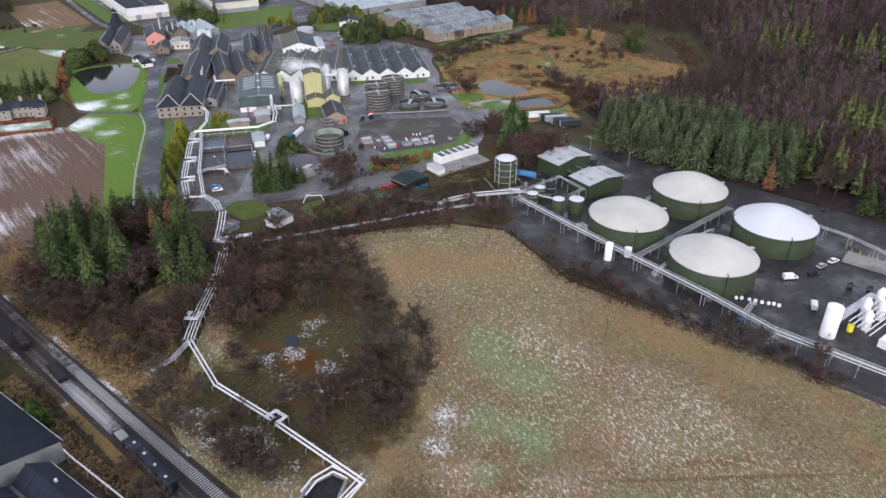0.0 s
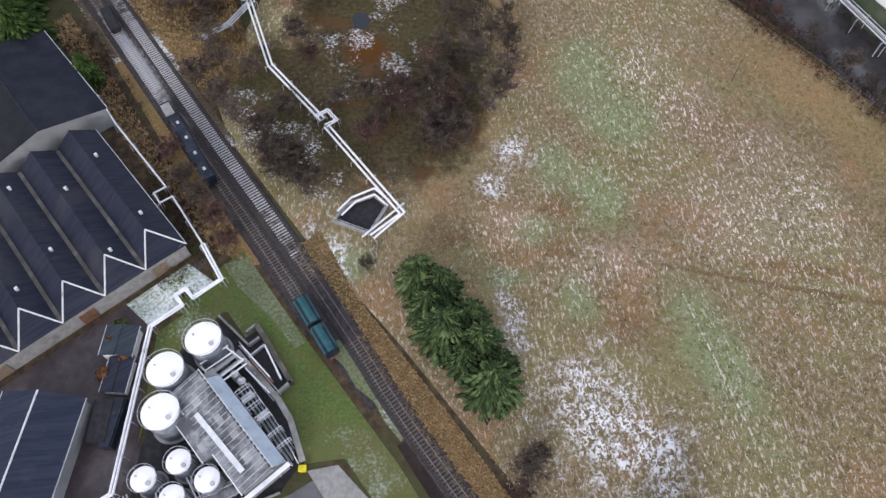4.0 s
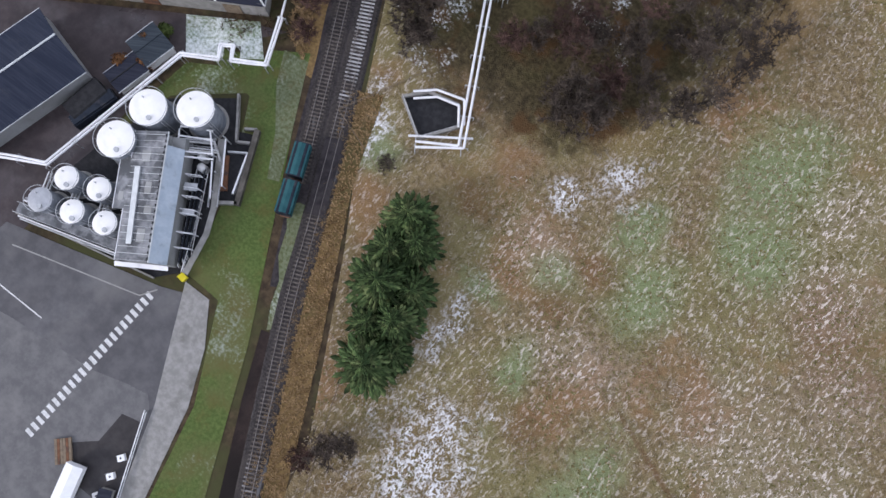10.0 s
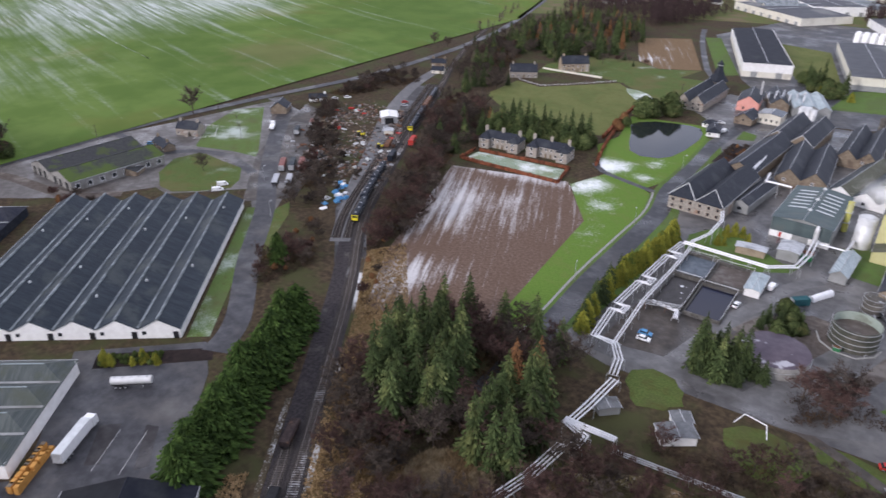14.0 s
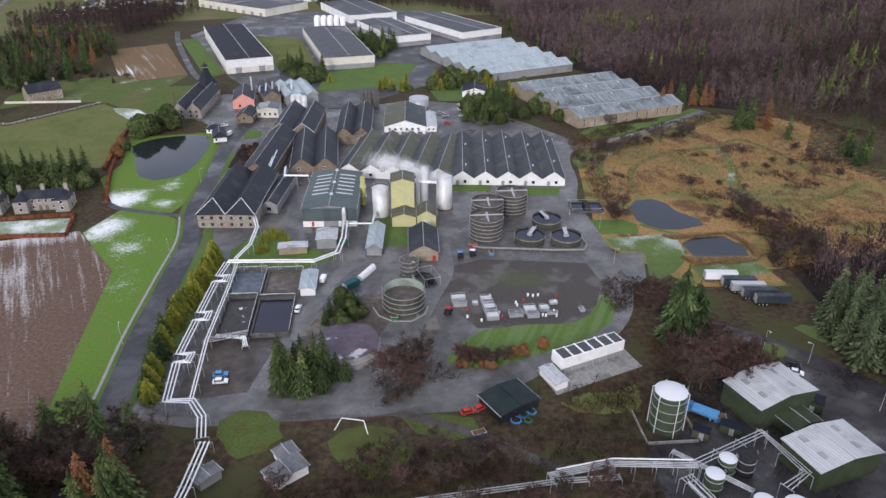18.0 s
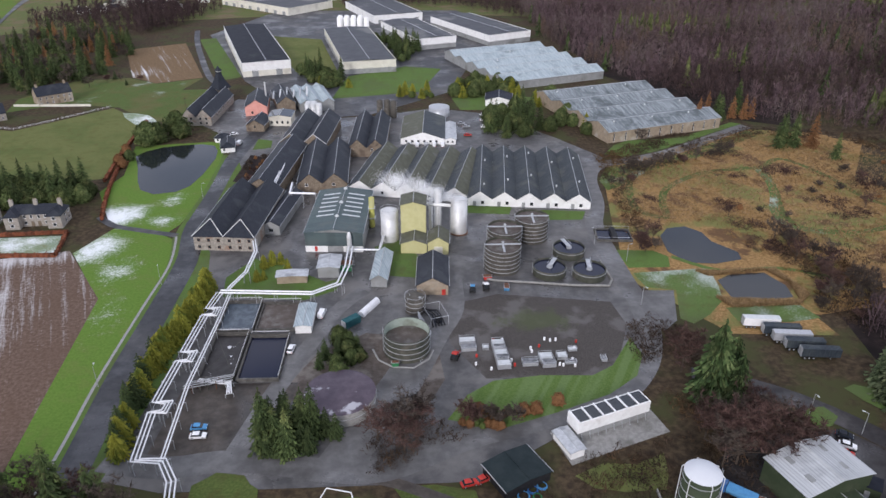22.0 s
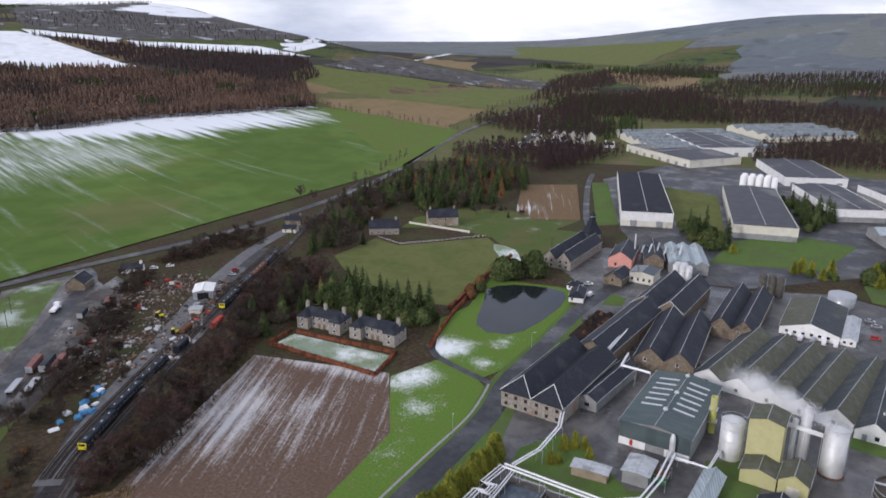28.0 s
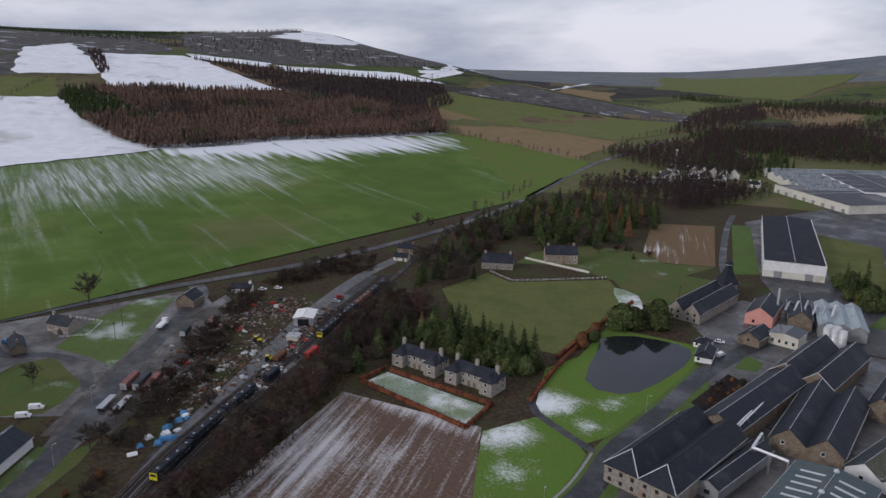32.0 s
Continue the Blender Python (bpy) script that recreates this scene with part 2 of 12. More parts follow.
M["maroon_tar"] = surf("maroon_tarmac", (0.044, 0.034, 0.035), (0.064, 0.050, 0.051), 0.4, (0.030, 0.025, 0.026), 0.08, (0.5, 0.7), 0.55, spec=0.24, bump=0.06, wet=0.3)
M["concrete"] = surf("concrete", (0.22, 0.215, 0.2), (0.30, 0.29, 0.275), 0.8, (0.15, 0.145, 0.13), 0.15, (0.5, 0.7), 0.85, bump=0.1)
M["ballast"] = frosted_ballast()
M["pale_sheet"] = sheet("pale_roof_sheet", (0.40, 0.41, 0.415), (0.50, 0.51, 0.515), (0.33, 0.34, 0.345), radians(-20), 1.2)
M["cinder"] = surf("black_cinder", (0.026, 0.022, 0.024), (0.056, 0.049, 0.049), 0.9, (0.095, 0.085, 0.078), 0.08, (0.55, 0.70), 0.85, spec=0.15, bump=0.4)
M["pale_stone"] = surf("pale_granite", (0.28, 0.255, 0.22), (0.40, 0.365, 0.32), 1.1, (0.30, 0.24, 0.19), 0.3, (0.58, 0.7), 0.9, bump=0.3)
M["mud"] = surf("mud", (0.078, 0.063, 0.053), (0.122, 0.102, 0.086), 0.5, (0.18, 0.160, 0.142), 0.1, (0.5, 0.65), 0.7, bump=0.3)
M["lawn"] = grass("lawn", (0.062, 0.092, 0.026), (0.100, 0.138, 0.042), (0.11, 0.112, 0.044), (0.40, 0.45, 0.40), (0.57, 0.72))
M["lawn_frost"] = grass("frosted_lawn", (0.13, 0.19, 0.09), (0.36, 0.42, 0.36), (0.20, 0.25, 0.14), (0.72, 0.75, 0.74), (0.46, 0.60))
M["thin_frost"] = grass("thinly_frosted_moss", (0.085, 0.100, 0.045), (0.165, 0.185, 0.115), (0.12, 0.13, 0.065), (0.48, 0.52, 0.48), (0.50, 0.64))
M["fringe"] = grass("frosted_ballast_edge", (0.055, 0.045, 0.032), (0.10, 0.084, 0.058), (0.085, 0.066, 0.040), (0.58, 0.58, 0.57), (0.50, 0.58))
M["hill_pasture"] = grass("hill_pasture", (0.088, 0.148, 0.028), (0.120, 0.182, 0.038), (0.13, 0.145, 0.045))
M["lawn_green"] = grass("mown_lawn", (0.080, 0.135, 0.034), (0.105, 0.165, 0.045), (0.09, 0.125, 0.045))


def snowy_lawn():
    """Lawn with drifts of old snow where it has lain longest."""
    k = Mat("snow_patched_lawn", 0.95, 0, 0.06)
    n1, n2 = k.noise(1.2, 6, 0.75), k.noise(0.11, 6, 0.75)
    col = k.mix(k.step(n1, 0.35, 0.65), (0.090, 0.160, 0.030), (0.125, 0.205, 0.040))
    col = k.mix(k.math("MULTIPLY", k.step(n2, 0.48, 0.62), 0.4), col, (0.14, 0.16, 0.05))
    lie = k.math("MULTIPLY", k.near(-110, 374, 18, 13, 0.5), 1.3)
    for x, y, a, b, w in ((-106, 346, 12, 15, 1.0), (-89, 370, 10, 7, 0.6), (-118, 353, 7, 8, 0.8), (-110, 338, 9, 9, 0.7), (-93, 328, 9, 12, 0.6), (-90, 392, 7, 10, 0.55), (-86, 300, 7, 14, 0.25)):
        lie = k.math("MAXIMUM", lie, k.math("MULTIPLY", k.near(x, y, a, b), w))
    f = k.math("ADD", k.math("MAXIMUM", lie, -0.3), k.math("MULTIPLY", k.math("SUBTRACT", k.math("ADD", k.math("MULTIPLY", n2, 0.55), k.math("MULTIPLY", n1, 0.45)), 0.5), 3.2))
    col = k.mix(k.math("MULTIPLY", k.step(f, 0.10, 1.0), 0.92), col, (0.82, 0.84, 0.85))
    k.bump(n1, 0.3, 0.1)
    return k.done(col)


def stubble():
    """Brown stubble with snow left in the rows."""
    k = Mat("snowy_stubble", 0.95, 0, 0.06)
    n1, row = k.noise(1.0, 5, 0.7), k.noise(0.22, 4, 0.6, k.mapped((1.6, 0.05, 1), radians(-24)))
    col = k.mix(k.step(n1, 0.35, 0.65), (0.13, 0.085, 0.05), (0.21, 0.145, 0.085))
    lie = k.math("MAXIMUM", k.near(-176, 610, 20, 34, -0.3), 0.0)
    snow = k.step(k.math("ADD", k.math("ADD", k.math("MULTIPLY", row, 0.7), k.math("MULTIPLY", n1, 0.3)), k.math("MULTIPLY", lie, 0.12)), 0.56, 0.70)
    return k.done(k.mix(k.math("MULTIPLY", snow, 0.85), col, (0.76, 0.77, 0.79)))


def wetland():
    """Rust, straw and olive wetland grass in patches, with dark brushy hollows."""
    k = Mat("wetland_grass", 0.95, 0, 0.05)
    n1, n2, n3 = k.noise(0.9, 6, 0.75), k.noise(0.035, 5, 0.65), k.noise(0.05, 5, 0.65, k.mapped((1, 1, 1), 1.0))
    col = k.mix(k.step(n1, 0.34, 0.66), (0.185, 0.108, 0.044), (0.37, 0.232, 0.102))
    col = k.mix(k.math("MULTIPLY", k.step(n2, 0.48, 0.60), 0.9), col, (0.160, 0.165, 0.058))
    col = k.mix(k.math("MULTIPLY", k.step(n3, 0.52, 0.60), 0.85), col, (0.105, 0.060, 0.036))
    k.bump(n1, 0.6, 0.3)
    return k.done(col)


M["lawn_snow"] = snowy_lawn()
M["meadow"] = grass("rough_meadow", (0.105, 0.122, 0.040), (0.150, 0.156, 0.058), (0.098, 0.120, 0.038))
M["wet_meadow"] = wetland()
M["lawn_frosty"] = grass("frosty_lawn", (0.080, 0.128, 0.036), (0.115, 0.165, 0.052), (0.10, 0.125, 0.05), (0.42, 0.47, 0.42), (0.50, 0.66))
M["road_grey"] = surf("wet_grey_road", (0.094, 0.091, 0.090), (0.142, 0.138, 0.135), 0.25, (0.068, 0.064, 0.062), 0.06, (0.52, 0.70), 0.5, spec=0.3, bump=0.05, wet=0.3)
M["drive_tar"] = surf("dark_wet_drive", (0.028, 0.029, 0.034), (0.046, 0.047, 0.052), 0.3, (0.070, 0.068, 0.068), 0.04, (0.50, 0.72), 0.5, spec=0.24, bump=0.05, wet=0.25)
M["lawn_moss"] = grass("mossy_grass", (0.060, 0.088, 0.024), (0.098, 0.128, 0.036), (0.075, 0.078, 0.030))
M["farm_grey"] = surf("wet_farm_ground", (0.088, 0.080, 0.074), (0.140, 0.130, 0.122), 0.3, (0.060, 0.048, 0.040), 0.05, (0.5, 0.68), 0.55, spec=0.26, bump=0.1, wet=0.3)
M["works_yard"] = surf("wet_works_yard", (0.062, 0.060, 0.060), (0.102, 0.098, 0.096), 0.3, (0.142, 0.134, 0.127), 0.05, (0.46, 0.68), 0.5, spec=0.28, bump=0.06, wet=0.3)
M["kerb"] = surf("frosted_kerb", (0.20, 0.205, 0.18), (0.34, 0.345, 0.31), 1.2, (0.12, 0.14, 0.08), 0.2, (0.5, 0.68), 0.9, bump=0.1)


def hardstanding():
    """Dark gravel with a mossy middle; wet patches shown by a paler tone in the colour."""
    k = Mat("mossy_hardstanding", 0.7, 0, 0.25)
    n1, n2, n4 = k.noise(2.4, 6, 0.72), k.noise(0.16, 5, 0.7), k.noise(0.07, 4, 0.6)
    col = k.mix(k.step(n1, 0.34, 0.66), (0.040, 0.034, 0.030), (0.078, 0.068, 0.060))
    col = k.mix(k.math("MULTIPLY", k.step(n4, 0.50, 0.62), 0.7), col, (0.125, 0.116, 0.110))
    rough = k.math("MULTIPLY", k.math("SUBTRACT", n2, 0.5), 2.4)
    col = k.mix(k.math("MULTIPLY", k.step(k.math("ADD", k.near(55, 292, 15, 8, 0.0), rough), 0.0, 0.6), 0.7), col, (0.062, 0.075, 0.030))
    k.bump(n1, 0.4, 0.06)
    return k.done(col)


M["hardstanding"] = hardstanding()


def striped_lawn():
    """Mown grass in pale and dark stripes, thinly frosted on the pale ones."""
    k = Mat("striped_lawn", 0.95, 0, 0.1)
    n1, band = k.noise(1.6, 6, 0.7), k.noise(0.42, 1, 0.3, k.mapped((1.0, 0.03, 1), radians(28)))
    col = k.mix(k.step(n1, 0.35, 0.65), (0.074, 0.122, 0.030), (0.105, 0.162, 0.044))
    col = k.mix(k.math("MULTIPLY", k.step(k.math("ADD", band, k.math("MULTIPLY", k.math("SUBTRACT", n1, 0.5), 0.2)), 0.46, 0.60), 0.22), col, (0.20, 0.265, 0.14))
    k.bump(k.noise(6.0, 3, 0.7), 0.5, 0.12)
    return k.done(col)


M["lawn_striped"] = striped_lawn()
M["verge"] = grass("dry_verge", (0.135, 0.090, 0.040), (0.240, 0.158, 0.070), (0.10, 0.085, 0.036), (0.42, 0.42, 0.39), (0.60, 0.72))
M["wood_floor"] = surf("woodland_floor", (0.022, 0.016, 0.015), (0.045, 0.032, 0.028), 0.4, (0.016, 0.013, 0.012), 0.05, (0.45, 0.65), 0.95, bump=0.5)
M["hill_grass"] = grass("hill_grass", (0.085, 0.115, 0.035), (0.12, 0.13, 0.05), (0.15, 0.12, 0.07))
M["heather"] = surf("dark_moor", (0.062, 0.060, 0.060), (0.125, 0.116, 0.108), 0.06, (0.46, 0.48, 0.50), 0.02, (0.58, 0.70), 0.95, bump=0)
M["stubble"] = stubble()
M["straw"] = grass("straw_field", (0.21, 0.145, 0.080), (0.26, 0.185, 0.105), (0.19, 0.155, 0.07))
M["far_green"] = grass("far_pasture", (0.105, 0.135, 0.04), (0.13, 0.155, 0.05), (0.15, 0.15, 0.06))
M["snow"] = surf("snow", (0.76, 0.775, 0.80), (0.86, 0.87, 0.89), 0.05, (0.56, 0.56, 0.55), 0.02, (0.52, 0.72), 0.7, bump=0.1)


def rough_field():
    """Tussocky winter pasture: straw, olive and rust, thin frost in squiggles between the tussocks; beside it the dark wet bog."""
    k = Mat("tussock_field", 0.95, 0, 0.06)
    n1, n2, n3 = k.noise(0.9, 6, 0.72), k.noise(0.03, 4, 0.6), k.noise(0.05, 4, 0.6, k.mapped((1, 1, 1), 1.1))
    n4 = k.noise(0.16, 5, 0.7)
    col = k.mix(k.step(n1, 0.36, 0.66), (0.150, 0.110, 0.056), (0.280, 0.215, 0.118))
    col = k.mix(k.math("MULTIPLY", k.step(n2, 0.42, 0.58), 0.75), col, (0.225, 0.198, 0.090))
    col = k.mix(k.math("MULTIPLY", k.step(n3, 0.50, 0.64), 0.6), col, (0.290, 0.160, 0.080))
    col = k.mix(k.math("MULTIPLY", k.step(n4, 0.52, 0.68), 0.35), col, (0.11, 0.070, 0.036))

    def patches(places, reach=0.8):
        out = None
        for x, y, a, b, w in places:
            e = k.near(x, y, a, b, w)
            out = e if out is None else k.math("MAXIMUM", out, e)
        return k.math("ADD", k.math("MAXIMUM", out, -0.6), k.math("MULTIPLY", k.math("SUBTRACT", k.math("ADD", k.math("MULTIPLY", n4, 0.65), k.math("MULTIPLY", n1, 0.35)), 0.5), 2.0 * reach))

    def squiggles(scale, width, turn, stretch, level=0.5):
        """Thin crooked lines where a grain crosses one level."""
        e = k.math("ABSOLUTE", k.math("SUBTRACT", k.noise(scale, 2, 0.5, k.mapped((1.0, stretch, 1), turn)), level))
        return k.math("SUBTRACT", 1.0, k.step(e, width * 0.4, width))

    green = k.step(patches(((33, 104, 14, 18, 0.0), (40, 90, 14, 12, 0.2), (30, 69, 10, 13, 0.3), (22, 77, 7, 10, 0.0), (16, 60, 8, 6, 0.0), (24, 40, 5, 14, 0.35), (9, 49, 7, 4, 0.0), (48, 30, 10, 26, 0.3), (-24, 54, 8, 7, 0.5))), 0.0, 0.75)
    col = k.mix(k.math("MULTIPLY", green, 0.75), col, (0.205, 0.262, 0.125))
    drift = k.step(patches(((24, 18, 14, 18, 0.35), (31, 12, 11, 12, 0.0), (17, 22, 7, 9, 0.3), (13, 82, 7, 6, 0.0), (8, 73, 5, 6, 0.0), (9, 40, 4, 13, 0.1), (36, -8, 7, 8, 0.0), (-28, 57, 6, 9, 0.5)), 2.4), 0.05, 1.0)
    pink = k.step(patches(((47, 106, 9, 10, -0.5), (56, 92, 12, 13, -0.6), (68, 80, 14, 12, -0.6), (77, 64, 9, 16, 0.2), (62, 62, 18, 16, 0.0), (10, 62, 10, 7, 0.0), (30, 52, 16, 8, 0.3))), -0.05, 0.8)
    fine = k.math("MAXIMUM", squiggles(0.85, 0.024, radians(8), 0.6, 0.44), squiggles(0.70, 0.022, radians(-20), 0.7, 0.55))
    worms = k.math("MULTIPLY", k.math("MAXIMUM", squiggles(0.52, 0.045, radians(20), 0.8, 0.47), squiggles(0.46, 0.040, radians(-30), 0.8, 0.56)), k.step(k.noise(0.55, 3, 0.7), 0.40, 0.48))
    broken = k.step(k.noise(0.7, 3, 0.7), 0.47, 0.56)
    strokes = k.math("MAXIMUM", k.step(k.noise(1.0, 3, 0.6, k.mapped((1.7, 0.62, 1), radians(4))), 0.575, 0.635), k.step(k.noise(0.8, 3, 0.6, k.mapped((1.9, 0.5, 1), radians(-10))), 0.585, 0.64))
    bare = k.step(patches(((82, 100, 28, 24, 0.0), (-2, 76, 13, 18, 0.0), (-6, 56, 11, 15, 0.2), (2, 41, 8, 18, 0.1), (104, 62, 20, 44, 0.3), (40, 30, 9, 11, 0.0), (36, 58, 12, 6, 0.0))), -0.05, 0.5)
    flecks = k.math("MULTIPLY", strokes, k.math("SUBTRACT", 1.0, k.math("MULTIPLY", bare, 0.8)))
    rust = k.step(patches(((22, 66, 8, 5, 0.0), (20, 55, 6, 8, 0.0), (27, 36, 11, 6, 0.0), (70, 48, 20, 3, -0.25), (-4, 60, 8, 6, 0.0), (60, 88, 18, 12, -0.5))), 0.0, 0.8)
    col = k.mix(k.math("MULTIPLY", rust, 0.6), col, (0.185, 0.098, 0.045))
    clumps = k.math("MAXIMUM", worms, k.step(k.noise(1.1, 4, 0.72, k.mapped((1.25, 0.62, 1), radians(-12))), 0.54, 0.60))
    lines = k.math("MAXIMUM", k.math("MULTIPLY", k.math("MULTIPLY", fine, broken), 0.45), flecks)
    thin = k.math("MULTIPLY", lines, k.math("ADD", k.math("MULTIPLY", pink, 0.38), k.math("ADD", 0.34, k.math("MULTIPLY", k.step(n2, 0.42, 0.6), 0.2))))
    thick = k.math("MULTIPLY", k.math("MAXIMUM", clumps, lines), drift)
    col = k.mix(k.math("MULTIPLY", pink, 0.22), col, (0.46, 0.36, 0.29))
    col = k.mix(k.math("MINIMUM", thin, 1.0), col, (0.80, 0.71, 0.63))
    col = k.mix(k.math("MULTIPLY", drift, 0.5), col, (0.200, 0.140, 0.070))
    col = k.mix(k.math("MINIMUM", thick, 0.95), col, (0.84, 0.84, 0.85))
    gold = k.step(patches(((24, 158, 24, 18, 0.0), (46, 150, 26, 14, -0.6), (14, 128, 9, 22, 0.2), (88, 92, 10, 44, 0.62), (4, 92, 12, 14, 0.0))), -0.1, 0.8)
    col = k.mix(k.math("MULTIPLY", gold, 0.5), col, (0.335, 0.218, 0.098))
    path = k.step(k.near(70, 43, 46, 0.9, -0.25), 0.0, 0.6)
    col = k.mix(k.math("MULTIPLY", path, 0.7), col, (0.16, 0.095, 0.05))
    run = k.step(k.near(49, 22, 0.28, 34, 0.22), 0.0, 0.5)
    col = k.mix(k.math("MULTIPLY", run, k.math("MULTIPLY", broken, 0.8)), col, (0.70, 0.62, 0.54))
    # the bog
    wet = k.step(patches(((-15, 146, 30, 46, 0.0), (-16, 100, 30, 30, 0.3), (-34, 96, 18, 30, 0.5)), 0.7), -0.02, 0.25)
    moss = k.mix(k.step(n1, 0.36, 0.64), (0.040, 0.032, 0.019), (0.105, 0.082, 0.044))
    moss = k.mix(k.math("MULTIPLY", k.step(n2, 0.46, 0.60), 0.4), moss, (0.078, 0.074, 0.028))
    moss = k.mix(k.math("MULTIPLY", k.step(k.noise(0.09, 4, 0.6), 0.52, 0.64), 0.8), moss, (0.105, 0.058, 0.026))
    moss = k.mix(k.step(patches(((-21, 116, 9, 8, 0.3),)), 0.1, 0.6), moss, (0.095, 0.042, 0.012))
    ice = k.step(patches(((-22, 118, 12.6, 9, 0.3), (-29, 118, 9, 7.2, 0), (-15.5, 131, 7.2, 12.6, 0), (-25, 103, 10.8, 7.2, 0), (-12.6, 110, 7.2, 10.8, 0), (-12, 101, 12.6, 5.4, 0), (-47, 92, 10.8, 25.2, 0.5), (-34, 86, 7.2, 16.2, 0.5), (-31, 69, 12.6, 12.6, 0.5)), 3.2), 0.55, 1.1)
    crust = k.step(k.noise(1.6, 4, 0.7), 0.46, 0.60)
    moss = k.mix(k.math("MULTIPLY", k.math("MULTIPLY", ice, crust), 0.85), moss, (0.74, 0.76, 0.76))
    col = k.mix(wet, col, moss)
    k.bump(k.math("ADD", n1, k.noise(3.5, 3, 0.7)), 0.9, 0.4)
    return k.done(col)


def plough():
    """Ploughed soil with thin snow caught in the furrows, thickest at the near corner and along the hedge."""
    k = Mat("ploughed_soil", 0.95, 0, 0.06)
    turn = radians(-23)
    furrow = k.noise(0.45, 4, 0.55, k.mapped((1.0, 0.03, 1), turn))
    fine = k.noise(1.9, 4, 0.65, k.mapped((1.0, 0.05, 1), turn))
    n1 = k.noise(0.9, 5, 0.7)
    n2 = k.noise(0.03, 4, 0.6)
    col = k.mix(k.step(n1, 0.35, 0.65), (0.104, 0.068, 0.050), (0.165, 0.114, 0.088))
    col = k.mix(k.math("MULTIPLY", k.step(k.noise(0.04, 3, 0.5), 0.45, 0.65), 0.5), col, (0.12, 0.078, 0.056))
    lie = k.math("MAXIMUM", k.near(-128, 226, 20, 30, -0.45), k.math("MULTIPLY", k.near(-150, 300, 24, 56, 0.5), 0.85))
    lie = k.math("MAXIMUM", lie, k.math("MULTIPLY", k.near(-128, 302, 34, 40, -0.45), 0.62))
    lie = k.math("MAXIMUM", lie, k.math("MULTIPLY", k.near(-142, 337, 60, 11, 0.14), 1.0))
    lie = k.math("MAXIMUM", lie, k.math("MULTIPLY", k.near(-158, 288, 9, 62, 0.40), 1.0))
    lie = k.math("ADD", k.math("MAXIMUM", lie, 0.0), k.math("MULTIPLY", k.math("SUBTRACT", n2, 0.5), 0.9))
    f = k.math("ADD", k.math("ADD", k.math("MULTIPLY", furrow, 0.5), k.math("MULTIPLY", fine, 0.25)), k.math("MULTIPLY", n1, 0.25))
    snow = k.step(k.math("ADD", f, k.math("MULTIPLY", lie, 0.26)), 0.54, 0.78)
    col = k.mix(k.math("MULTIPLY", snow, 0.72), col, (0.70, 0.69, 0.69))
    k.bump(k.math("ADD", furrow, k.noise(2.5, 3, 0.7)), 0.5, 0.2)
    return k.done(col)


def snow_pasture():
    """Green hillside pasture under melting snow: white below the wood, combed into streaks lower down."""
    k = Mat("snowy_pasture", 0.95, 0, 0.06)
    n1, n2 = k.noise(0.03, 5, 0.6), k.noise(0.4, 4, 0.7)
    col = k.mix(k.step(n1, 0.38, 0.62), (0.092, 0.148, 0.034), (0.122, 0.182, 0.046))
    col = k.mix(k.math("MULTIPLY", k.step(k.noise(0.012, 4, 0.6), 0.55, 0.68), 0.55), col, (0.135, 0.145, 0.04))
    col = k.mix(k.math("MULTIPLY", k.step(k.noise(0.006, 4, 0.6, k.mapped((0.5, 1.0, 1), 0.6)), 0.42, 0.60), 0.45), col, (0.060, 0.108, 0.022))
    worn = k.math("ADD", k.near(-415, 455, 75, 80, 0.2), k.math("MULTIPLY", k.math("SUBTRACT", n1, 0.5), 1.6))
    col = k.mix(k.math("MULTIPLY", k.step(worn, 0.1, 0.8), 0.5), col, (0.15, 0.125, 0.062))
    comb = k.noise(0.11, 4, 0.5, k.mapped((0.05, 1.0, 1), radians(17)))
    top = k.math("MAXIMUM", k.near(-712, 765, 105, 240, -0.37), k.near(-765, 650, 60, 90, -0.2))
    mid = k.math("MAXIMUM", k.math("MAXIMUM", k.near(-690, 480, 190, 210, 0.2), k.math("MAXIMUM", k.near(-640, 570, 150, 130, -0.2), k.math("MULTIPLY", k.near(-560, 270, 200, 170, 0.2), 0.5))), 0.0)
    f = k.math("ADD", k.math("MULTIPLY", comb, 0.75), k.math("MULTIPLY", n2, 0.25))
    streak = k.step(k.math("ADD", f, k.math("MULTIPLY", mid, 0.22)), 0.56, 0.84)
    comb2 = k.noise(0.30, 4, 0.6, k.mapped((0.03, 1.0, 1), radians(17)))
    haze = k.math("MULTIPLY", k.step(k.math("ADD", mid, k.math("MULTIPLY", n1, 0.4)), 0.35, 1.05), k.math("ADD", 0.10, k.math("MULTIPLY", k.step(comb2, 0.42, 0.66), 0.5)))
    full = k.step(k.math("ADD", top, k.math("MULTIPLY", k.math("SUBTRACT", comb, 0.5), 2.0)), 0.0, 0.6)
    snow = k.math("MAXIMUM", k.math("MAXIMUM", k.math("MULTIPLY", streak, 0.42), haze), k.math("MULTIPLY", full, 0.95))
    return k.done(k.mix(snow, col, (0.80, 0.82, 0.85)))


